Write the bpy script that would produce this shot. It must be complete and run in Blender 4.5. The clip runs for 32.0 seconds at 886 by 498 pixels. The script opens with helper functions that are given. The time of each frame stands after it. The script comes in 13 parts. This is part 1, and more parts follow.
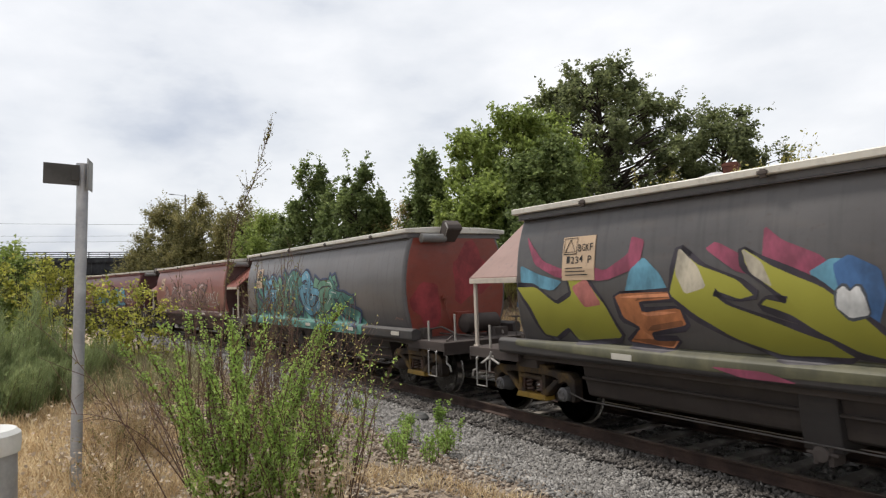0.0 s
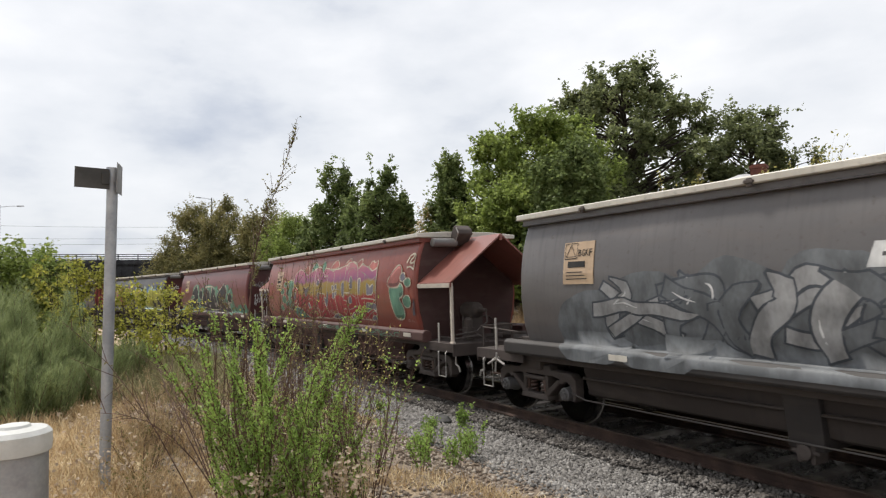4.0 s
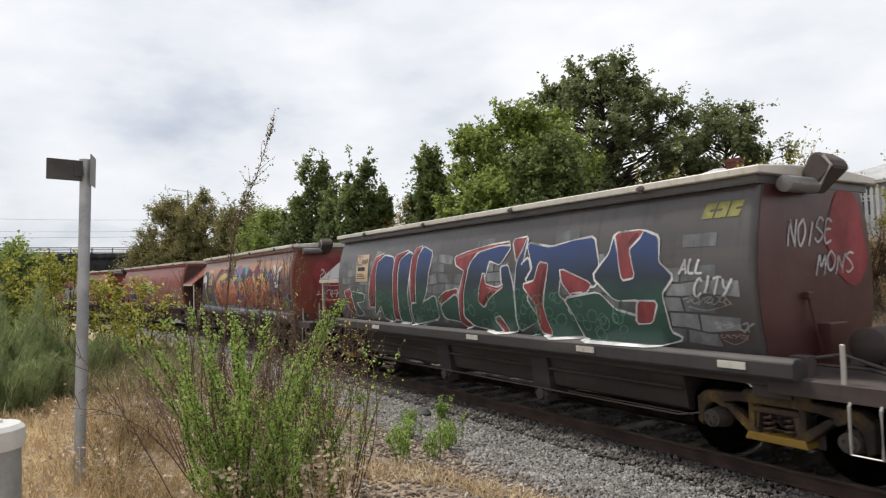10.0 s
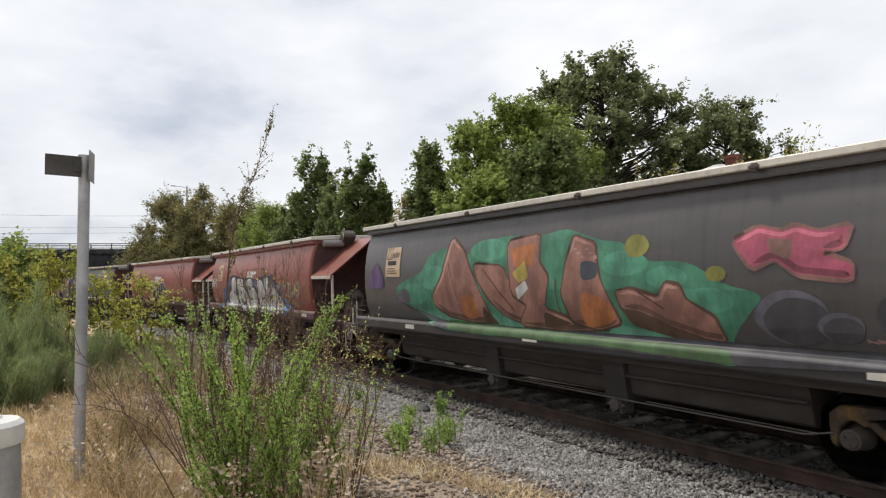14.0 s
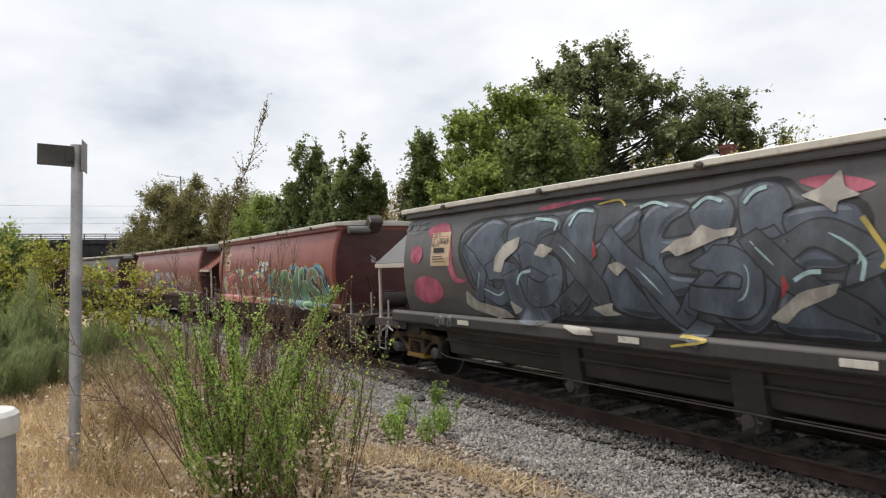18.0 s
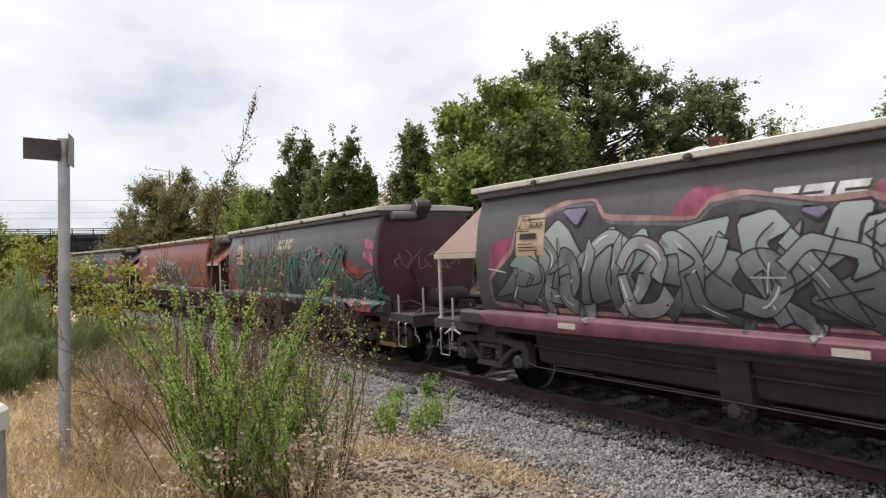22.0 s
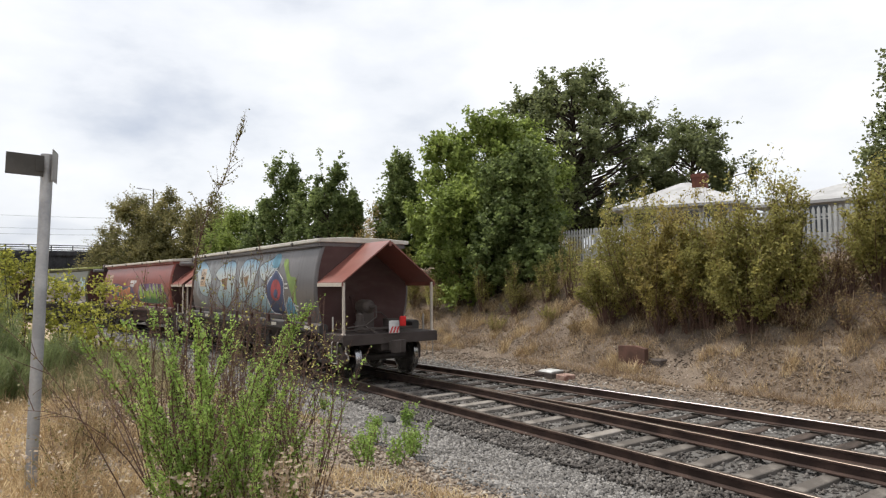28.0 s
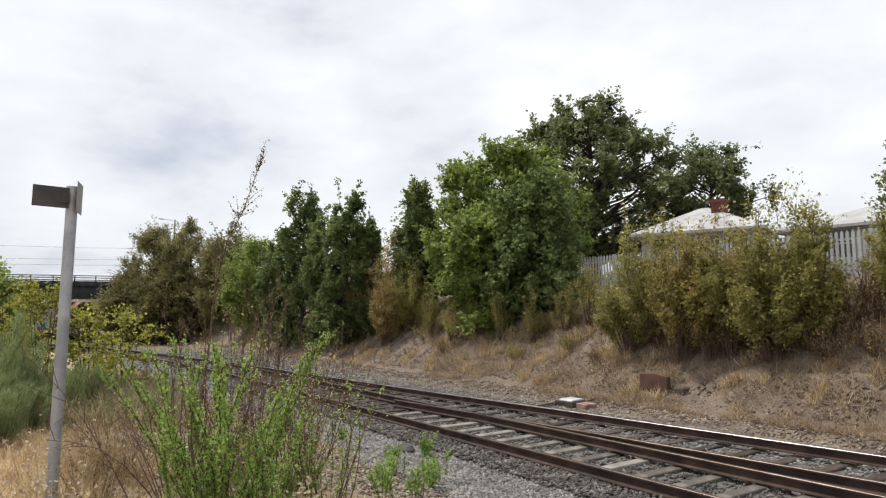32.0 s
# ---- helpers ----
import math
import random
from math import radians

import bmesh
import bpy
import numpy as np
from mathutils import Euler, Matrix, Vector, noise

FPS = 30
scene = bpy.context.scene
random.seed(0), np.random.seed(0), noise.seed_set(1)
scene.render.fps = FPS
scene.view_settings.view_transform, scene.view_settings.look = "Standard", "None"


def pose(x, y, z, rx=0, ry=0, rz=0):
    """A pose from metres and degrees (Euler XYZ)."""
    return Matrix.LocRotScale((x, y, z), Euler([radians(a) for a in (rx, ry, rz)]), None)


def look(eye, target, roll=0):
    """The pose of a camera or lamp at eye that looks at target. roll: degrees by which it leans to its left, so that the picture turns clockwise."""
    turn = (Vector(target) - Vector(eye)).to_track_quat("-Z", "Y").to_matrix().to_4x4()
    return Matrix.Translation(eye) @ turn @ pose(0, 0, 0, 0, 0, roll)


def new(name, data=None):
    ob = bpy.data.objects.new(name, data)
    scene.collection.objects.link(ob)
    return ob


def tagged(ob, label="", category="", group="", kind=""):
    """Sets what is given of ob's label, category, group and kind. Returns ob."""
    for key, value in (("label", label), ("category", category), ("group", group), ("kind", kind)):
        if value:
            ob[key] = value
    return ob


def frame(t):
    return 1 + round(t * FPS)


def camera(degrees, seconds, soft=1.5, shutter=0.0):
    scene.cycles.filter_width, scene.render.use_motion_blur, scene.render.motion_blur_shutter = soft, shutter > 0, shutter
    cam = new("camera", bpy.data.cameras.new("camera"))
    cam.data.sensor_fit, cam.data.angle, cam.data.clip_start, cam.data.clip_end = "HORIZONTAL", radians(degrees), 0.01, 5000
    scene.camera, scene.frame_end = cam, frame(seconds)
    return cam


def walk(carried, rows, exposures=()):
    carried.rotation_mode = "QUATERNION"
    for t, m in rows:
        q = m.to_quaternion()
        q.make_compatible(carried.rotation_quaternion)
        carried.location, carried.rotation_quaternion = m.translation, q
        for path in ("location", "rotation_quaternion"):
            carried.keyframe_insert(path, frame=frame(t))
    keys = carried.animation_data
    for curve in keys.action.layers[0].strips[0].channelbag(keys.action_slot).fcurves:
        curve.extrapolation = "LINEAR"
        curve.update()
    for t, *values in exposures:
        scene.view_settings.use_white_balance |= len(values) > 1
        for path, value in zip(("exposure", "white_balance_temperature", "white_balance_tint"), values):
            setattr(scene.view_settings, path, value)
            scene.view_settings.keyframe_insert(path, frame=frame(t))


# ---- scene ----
# The shot: a standing viewer beside the line, the camera held in the hand.
EYE = (0.0, 0.0, 2.30)
VIEW = (
    (0.0, 92.82, 1.81, 57.17), (0.5, 93.13, 2.12, 57.62), (1.0, 93.32, 1.93, 58.02), (1.5, 93.36, 1.65, 58.26),
    (2.0, 93.41, 1.6, 58.67), (2.5, 93.5, 1.6, 59.28), (3.0, 93.44, 1.68, 59.48), (3.5, 93.32, 1.71, 59.41),
    (5.5, 92.42, 1.48, 58.25), (6.0, 92.14, 1.91, 57.95), (6.5, 92.04, 2.06, 57.77), (7.0, 92.14, 2.13, 57.74),
    (7.5, 92.16, 2.07, 57.97), (8.0, 92.15, 2.05, 58.14), (8.5, 92.31, 2.2, 58.02), (9.0, 92.4, 2.13, 57.76),
    (9.5, 92.41, 1.8, 57.45), (10.0, 92.47, 1.73, 57.38), (10.5, 92.49, 1.9, 57.42), (11.0, 92.46, 1.89, 57.41),
    (11.5, 92.42, 1.69, 57.34), (12.0, 92.34, 1.59, 57.29), (12.5, 92.32, 1.66, 57.26), (13.0, 92.3, 1.55, 57.25),
    (13.5, 92.23, 1.73, 57.26), (14.0, 92.12, 1.71, 57.31), (14.5, 92.0, 1.61, 57.31), (16.5, 91.65, 1.45, 57.01),
    (17.0, 91.56, 1.41, 56.99), (17.5, 91.42, 1.48, 56.86), (18.0, 91.24, 1.76, 56.87), (18.5, 91.11, 1.87, 56.91),
    (19.0, 91.09, 1.95, 56.96), (19.5, 90.99, 1.88, 56.98), (20.0, 90.9, 1.87, 56.96), (20.5, 90.74, 1.75, 56.71),
    (21.0, 90.69, 1.82, 56.51), (21.5, 90.6, 2.07, 56.28), (22.0, 90.57, 2.12, 56.07), (22.5, 90.58, 2.12, 55.88),
    (23.0, 90.62, 1.96, 55.67), (23.5, 90.79, 1.87, 55.46), (24.0, 91.01, 2.02, 55.34), (24.5, 91.14, 1.92, 55.31),
    (25.0, 91.14, 1.72, 55.25), (25.5, 91.13, 1.55, 55.15), (27.5, 92.21, 1.01, 54.92), (28.0, 93.0, 0.45, 54.61),
    (28.5, 93.84, 0.04, 54.47), (29.0, 94.5, 0.11, 54.62), (29.5, 94.96, 0.65, 55.03), (30.0, 95.33, 1.18, 55.31),
    (30.5, 95.59, 1.65, 55.62), (31.0, 95.78, 1.66, 55.91), (31.5, 95.68, 1.33, 56.13), (32.0, 95.46, 0.76, 56.2),
)
cam = camera(68.57, 32.0, soft=1.25, shutter=0.05)
walk(cam, [(t, pose(*EYE, rx, ry, rz)) for t, rx, ry, rz in VIEW],
     exposures=((0.0, 0.0), (13.0, 0.0), (20.0, 0.06), (28.0, 0.12), (30.0, 0.10), (31.0, 0.07), (32.0, 0.05)))

# ---- world and sun ----
SUN_TO = Vector((-0.48, -0.20, 1.0)).normalized()
world = bpy.data.worlds.new("sky")
scene.world = world
world.use_nodes = True
wn, wl = world.node_tree.nodes, world.node_tree.links
wn.clear()
w_out = wn.new("ShaderNodeOutputWorld")
w_bg = wn.new("ShaderNodeBackground")
w_sky = wn.new("ShaderNodeTexSky")
w_sky.sky_type, w_sky.sun_disc = "NISHITA", False
w_sky.sun_elevation = math.asin(SUN_TO.z)
w_sky.sun_rotation = math.atan2(SUN_TO.x, SUN_TO.y)
w_sky.dust_density = 3.0
w_co = wn.new("ShaderNodeTexCoord")
w_map = wn.new("ShaderNodeMapping")
w_map.inputs["Scale"].default_value = (1.0, 1.0, 2.3)
w_n1 = wn.new("ShaderNodeTexNoise")
w_n1.inputs["Scale"].default_value, w_n1.inputs["Detail"].default_value, w_n1.inputs["Roughness"].default_value = 1.6, 7, 0.52
w_n2 = wn.new("ShaderNodeTexNoise")
w_n2.inputs["Scale"].default_value, w_n2.inputs["Detail"].default_value = 5.0, 6
w_add = wn.new("ShaderNodeMath")
w_add.operation = "MULTIPLY_ADD"
w_add.inputs[1].default_value = 0.35
w_ramp = wn.new("ShaderNodeValToRGB")
e = w_ramp.color_ramp.elements
e[0].position, e[0].color = 0.50, (4.5, 4.9, 5.7, 1)
e[1].position, e[1].color = 0.82, (8.8, 8.8, 8.9, 1)
m_ = e.new(0.62)
m_.color = (6.9, 7.1, 7.45, 1)
w_mix = wn.new("ShaderNodeMixRGB")
w_mix.inputs["Fac"].default_value = 0.90
for a, b in ((w_co.outputs["Generated"], w_map.inputs["Vector"]), (w_map.outputs["Vector"], w_n1.inputs["Vector"]),
             (w_map.outputs["Vector"], w_n2.inputs["Vector"]), (w_n2.outputs["Fac"], w_add.inputs[0]), (w_n1.outputs["Fac"], w_add.inputs[2]),
             (w_add.outputs[0], w_ramp.inputs["Fac"]), (w_sky.outputs["Color"], w_mix.inputs["Color1"]), (w_ramp.outputs["Color"], w_mix.inputs["Color2"]),
             (w_mix.outputs["Color"], w_bg.inputs["Color"]), (w_bg.outputs["Background"], w_out.inputs["Surface"])):
    wl.new(a, b)
w_bg.inputs["Strength"].default_value = 0.125

sun = new("sun", bpy.data.lights.new("sun", "SUN"))
sun.data.energy, sun.data.angle, sun.data.color = 3.5, radians(8.0), (1.0, 0.95, 0.87)
sun.matrix_world = look(SUN_TO * 100, (0, 0, 0))


# ---- materials ----
MATS = {}


def surface(name, colours, rough=0.8, scale=6.0, fine=60.0, bump=0.3, metal=0.0, stretch=(1, 1, 1), island=0.0, per_object=0.0, depth=0.01, translucent=0.0, gloss=0.3):
    """A worn surface: a ramp of colours over coarse and fine noise, with fine relief."""
    if name in MATS:
        return MATS[name]
    m = bpy.data.materials.new(name)
    m.use_nodes = True
    n, l = m.node_tree.nodes, m.node_tree.links
    b = n["Principled BSDF"]
    co = n.new("ShaderNodeTexCoord")
    mp = n.new("ShaderNodeMapping")
    mp.inputs["Scale"].default_value = stretch
    l.new(co.outputs["Object"], mp.inputs["Vector"])
    n1, n2 = n.new("ShaderNodeTexNoise"), n.new("ShaderNodeTexNoise")
    n1.inputs["Scale"].default_value, n1.inputs["Detail"].default_value = scale, 4
    n2.inputs["Scale"].default_value, n2.inputs["Detail"].default_value = fine, 3
    l.new(mp.outputs["Vector"], n1.inputs["Vector"])
    l.new(mp.outputs["Vector"], n2.inputs["Vector"])
    mix = n.new("ShaderNodeMath")
    mix.operation = "MULTIPLY_ADD"
    mix.inputs[1].default_value = 0.4
    l.new(n2.outputs["Fac"], mix.inputs[0])
    off = n.new("ShaderNodeMath")
    off.operation = "MULTIPLY_ADD"
    off.inputs[1].default_value, off.inputs[2].default_value = 1.5, -0.45
    l.new(n1.outputs["Fac"], off.inputs[0])
    last = off.outputs[0]
    if island or per_object:
        src = n.new("ShaderNodeNewGeometry").outputs["Random Per Island"] if island else n.new("ShaderNodeObjectInfo").outputs["Random"]
        ra = n.new("ShaderNodeMath")
        ra.operation = "MULTIPLY_ADD"
        ra.inputs[1].default_value = island or per_object
        l.new(src, ra.inputs[0])
        l.new(last, ra.inputs[2])
        sub = n.new("ShaderNodeMath")
        sub.operation = "SUBTRACT"
        sub.inputs[1].default_value = (island or per_object) / 2
        l.new(ra.outputs[0], sub.inputs[0])
        last = sub.outputs[0]
    l.new(last, mix.inputs[2])
    sh = n.new("ShaderNodeMath")
    sh.operation = "SUBTRACT"
    sh.inputs[1].default_value = 0.2
    l.new(mix.outputs[0], sh.inputs[0])
    ramp = n.new("ShaderNodeValToRGB")
    el = ramp.color_ramp.elements
    while len(el) < len(colours):
        el.new(0.5)
    for i, c in enumerate(colours):
        el[i].position = 0.1 + 0.8 * i / max(1, len(colours) - 1)
        el[i].color = (*c, 1)
    l.new(sh.outputs[0], ramp.inputs["Fac"])
    l.new(ramp.outputs["Color"], b.inputs["Base Color"])
    b.inputs["Roughness"].default_value, b.inputs["Metallic"].default_value = rough, metal
    b.inputs["Specular IOR Level"].default_value = gloss
    if bump:
        bp = n.new("ShaderNodeBump")
        bp.inputs["Strength"].default_value, bp.inputs["Distance"].default_value = bump, depth
        l.new(n2.outputs["Fac"], bp.inputs["Height"])
        l.new(bp.outputs["Normal"], b.inputs["Normal"])
    if translucent:
        tr, ms = n.new("ShaderNodeBsdfTranslucent"), n.new("ShaderNodeMixShader")
        l.new(ramp.outputs["Color"], tr.inputs["Color"])
        ms.inputs["Fac"].default_value = translucent
        l.new(b.outputs["BSDF"], ms.inputs[1])
        l.new(tr.outputs["BSDF"], ms.inputs[2])
        l.new(ms.outputs["Shader"], n["Material Output"].inputs["Surface"])
    MATS[name] = m
    return m


def paint(name, c, fade=0.25, rust=0.42, rough=0.36):
    """Weathered wagon paint: faded patches, streaks that run down, grime."""
    if name in MATS:
        return MATS[name]
    m = bpy.data.materials.new(name)
    m.use_nodes = True
    n, l = m.node_tree.nodes, m.node_tree.links
    b = n["Principled BSDF"]
    co = n.new("ShaderNodeTexCoord")
    oi = n.new("ShaderNodeObjectInfo")
    ofs = n.new("ShaderNodeVectorMath")
    ofs.operation = "ADD"
    mul = n.new("ShaderNodeMath")
    mul.operation = "MULTIPLY"
    mul.inputs[1].default_value = 40.0
    l.new(oi.outputs["Random"], mul.inputs[0])
    l.new(co.outputs["Object"], ofs.inputs[0])
    l.new(mul.outputs[0], ofs.inputs[1])

    def noise_of(stretch, scale, detail=4):
        mp = n.new("ShaderNodeMapping")
        mp.inputs["Scale"].default_value = stretch
        t = n.new("ShaderNodeTexNoise")
        t.inputs["Scale"].default_value, t.inputs["Detail"].default_value = scale, detail
        l.new(ofs.outputs[0], mp.inputs["Vector"])
        l.new(mp.outputs["Vector"], t.inputs["Vector"])
        return t.outputs["Fac"]

    def blend(fac, lo, hi, amount, under, colour):
        mr = n.new("ShaderNodeMapRange")
        mr.inputs["From Min"].default_value, mr.inputs["From Max"].default_value = lo, hi
        mr.inputs["To Max"].default_value = amount
        mx = n.new("ShaderNodeMixRGB")
        l.new(fac, mr.inputs["Value"])
        l.new(mr.outputs["Result"], mx.inputs["Fac"])
        if isinstance(under, tuple):
            mx.inputs["Color1"].default_value = (*under, 1)
        else:
            l.new(under, mx.inputs["Color1"])
        mx.inputs["Color2"].default_value = (*colour, 1)
        return mx.outputs["Color"]

    big = noise_of((0.5, 1, 1), 1.3)
    pale = tuple(min(1, v * 1.4 + 0.025) for v in c)
    dark = tuple(v * 0.45 + 0.006 for v in c)
    col = blend(big, 0.45, 0.75, fade * 2, c, pale)
    col = blend(noise_of((7, 1, 0.45), 1.6, 5), 0.52, 0.75, rust, col, dark)
    col = blend(noise_of((1, 1, 1), 14, 5), 0.6, 0.75, rust, col, (0.055, 0.036, 0.028))
    col = blend(noise_of((0.6, 1, 3), 2.2), 0.5, 0.8, 0.24, col, (0.14, 0.11, 0.09))
    l.new(col, b.inputs["Base Color"])
    b.inputs["Roughness"].default_value = rough
    b.inputs["Specular IOR Level"].default_value = 0.5
    bp = n.new("ShaderNodeBump")
    bp.inputs["Strength"].default_value, bp.inputs["Distance"].default_value = 0.25, 0.02
    l.new(noise_of((1, 1, 1), 3.0), bp.inputs["Height"])
    l.new(bp.outputs["Normal"], b.inputs["Normal"])
    MATS[name] = m
    return m


RED = paint("red_oxide", (0.205, 0.046, 0.030))
# Dark red for the ends, lowered so the colour carries their shade.
ENDSHADE = paint("shaded_end_red", (0.072, 0.024, 0.024), rust=0.5)
RED2 = paint("faded_red", (0.20, 0.068, 0.052), fade=0.3)
MAROON = paint("dark_red", (0.135, 0.034, 0.031))
BLACK = paint("dark_grey_paint", (0.066, 0.061, 0.061))
GREY = paint("grey_paint", (0.105, 0.098, 0.098))
PEACH = paint("brown_paint", (0.19, 0.10, 0.075))
OLIVE = paint("olive_paint", (0.085, 0.085, 0.045))
CREAM = paint("roof_cream", (0.52, 0.49, 0.43), rust=0.35)
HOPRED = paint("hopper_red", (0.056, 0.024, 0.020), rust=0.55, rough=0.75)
GATEDARK = paint("dark_gate", (0.030, 0.025, 0.023), rust=0.4, rough=0.85)
LIME = paint("roof_lime", (0.30, 0.33, 0.10), rust=0.25)
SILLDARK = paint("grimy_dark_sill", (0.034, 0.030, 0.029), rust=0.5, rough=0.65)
DECK = paint("deck_brown", (0.043, 0.031, 0.027), rough=0.8)
SILLRED = paint("grimy_red_sill", (0.068, 0.028, 0.024), rust=0.55, rough=0.6)
# End plate colour under hoods, dark maroon with the hood's shade painted in.
HOODIN = paint("shaded_hood_end", (0.060, 0.026, 0.023), rough=0.8)
PIPE = paint("dull_pipe", (0.07, 0.06, 0.055), rust=0.5, rough=0.6)
UNDER = paint("grimy_underframe", (0.060, 0.047, 0.041), rough=0.85)
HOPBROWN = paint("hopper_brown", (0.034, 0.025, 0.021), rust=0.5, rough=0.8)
PALE = paint("pale_post", (0.48, 0.42, 0.36), rust=0.25)
WHITE = paint("white_handrail", (0.33, 0.31, 0.285), rust=0.55)
YELLOW = surface("bogie_yellow", [(0.025, 0.019, 0.016), (0.05, 0.034, 0.022), (0.12, 0.072, 0.024), (0.27, 0.165, 0.03), (0.33, 0.20, 0.04)], 0.7, 2.6, 22, bump=0.2)
SEATYELLOW = paint("spring_seat_yellow", (0.28, 0.17, 0.027), rust=0.55)
RUST = paint("hub_rust", (0.15, 0.06, 0.042))
SPRING = paint("spring_rust", (0.075, 0.042, 0.032), rust=0.6)
HUBGREY = paint("hub_grey", (0.11, 0.105, 0.105), rust=0.5)
STEEL = surface("wheel_steel", [(0.045, 0.038, 0.034), (0.095, 0.083, 0.075)], 0.6, 4, 50, metal=0.4)
TREAD = surface("bright_tread", [(0.35, 0.34, 0.33), (0.6, 0.6, 0.6)], 0.25, 4, 50, metal=1.0, bump=0.05)
RAILSIDE = surface("rusty_rail", [(0.034, 0.021, 0.017), (0.070, 0.043, 0.034), (0.11, 0.072, 0.056)], 0.8, 3, 40)
RAILTOP = surface("dull_rail_head", [(0.10, 0.075, 0.06), (0.2, 0.17, 0.15)], 0.4, 2, 30, metal=0.7, bump=0.05)
RAILSHINE = surface("polished_rail_head", [(0.22, 0.20, 0.20), (0.42, 0.41, 0.42)], 0.38, 2, 30, metal=0.9, bump=0.05)
CONCRETE = surface("sleeper_concrete", [(0.095, 0.083, 0.073), (0.235, 0.21, 0.185), (0.32, 0.295, 0.265)], 0.9, 3, 40, per_object=0.5)
TIMBER = surface("sleeper_timber", [(0.03, 0.024, 0.02), (0.08, 0.06, 0.05), (0.14, 0.11, 0.09)], 0.9, 3, 30, stretch=(4, 1, 1), per_object=0.5)
OILSTONE = surface("oily_ballast_stone", [(0.060, 0.053, 0.048), (0.13, 0.118, 0.108), (0.22, 0.205, 0.19)], 0.85, 3, 40, island=0.8)
STONE = surface("ballast_stone", [(0.13, 0.122, 0.114), (0.225, 0.213, 0.20), (0.335, 0.32, 0.302)], 0.9, 3, 40, island=0.9)
STRAW = surface("dry_grass", [(0.38, 0.27, 0.15), (0.64, 0.50, 0.30), (0.82, 0.72, 0.51)], 0.8, 2, 20, island=0.7, bump=0, translucent=0.25)
STRAW2 = surface("dry_bank_grass", [(0.235, 0.163, 0.103), (0.435, 0.323, 0.20), (0.62, 0.49, 0.325)], 0.8, 1, 20, island=0.7, bump=0, translucent=0.25)
BARK = surface("bark", [(0.035, 0.028, 0.022), (0.09, 0.07, 0.055)], 0.9, 5, 40, bump=0.6)
TWIG = surface("reddish_twig", [(0.09, 0.052, 0.04), (0.22, 0.135, 0.10)], 0.8, 5, 40, bump=0)


def leaf_mat(name, a, b_, c):
    return surface(name, [a, b_, c], 0.55, 0.6, 8, bump=0, island=0.6, translucent=0.55, gloss=0.25)


L_OAK = leaf_mat("oak_leaves", (0.120, 0.140, 0.064), (0.205, 0.235, 0.105), (0.325, 0.355, 0.160))
L_GREEN = leaf_mat("fresh_leaves", (0.165, 0.215, 0.055), (0.295, 0.365, 0.095), (0.440, 0.510, 0.160))
L_DARK = leaf_mat("dark_leaves", (0.115, 0.152, 0.055), (0.210, 0.265, 0.095), (0.335, 0.395, 0.150))
L_OLIVE = leaf_mat("olive_leaves", (0.150, 0.145, 0.062), (0.270, 0.245, 0.098), (0.400, 0.335, 0.145))
L_YELLOW = leaf_mat("yellowing_leaves", (0.360, 0.345, 0.105), (0.580, 0.540, 0.185), (0.760, 0.690, 0.300))
L_HAW = leaf_mat("olive_yellow_leaves", (0.25, 0.235, 0.075), (0.43, 0.395, 0.13), (0.62, 0.555, 0.21))
L_GOLDEN = leaf_mat("ochre_leaves", (0.27, 0.225, 0.075), (0.455, 0.38, 0.125), (0.64, 0.54, 0.20))
L_DRY = leaf_mat("dry_tan_leaves", (0.31, 0.235, 0.095), (0.51, 0.395, 0.165), (0.68, 0.54, 0.25))
L_GOLD = leaf_mat("golden_leaves", (0.250, 0.260, 0.050), (0.460, 0.450, 0.090), (0.680, 0.620, 0.150))
L_BROWN = leaf_mat("brown_leaves", (0.230, 0.170, 0.080), (0.410, 0.300, 0.145), (0.560, 0.420, 0.210))
L_BRIGHT = leaf_mat("bright_leaves", (0.215, 0.320, 0.075), (0.385, 0.530, 0.140), (0.560, 0.700, 0.240))
L_BROOM = leaf_mat("broom_stems", (0.165, 0.205, 0.090), (0.285, 0.335, 0.150), (0.420, 0.460, 0.230))
SEED = surface("pale_seed_heads", [(0.42, 0.33, 0.24), (0.62, 0.53, 0.42)], 0.8, 3, 30, island=0.5, bump=0, translucent=0.2)
GALV = surface("galvanised_steel", [(0.28, 0.29, 0.31), (0.40, 0.41, 0.43), (0.50, 0.51, 0.53)], 0.45, 5, 50, metal=0.35, bump=0.1)
SIGNBACK = surface("sign_back_dark", [(0.05, 0.048, 0.045), (0.10, 0.095, 0.09)], 0.6, 5, 50, bump=0.1)
# A white face in grey: the plate's shade is put into its colour.
SIGNFACE = surface("sign_face_shaded", [(0.22, 0.215, 0.21), (0.34, 0.335, 0.325)], 0.5, 5, 50, bump=0.1)


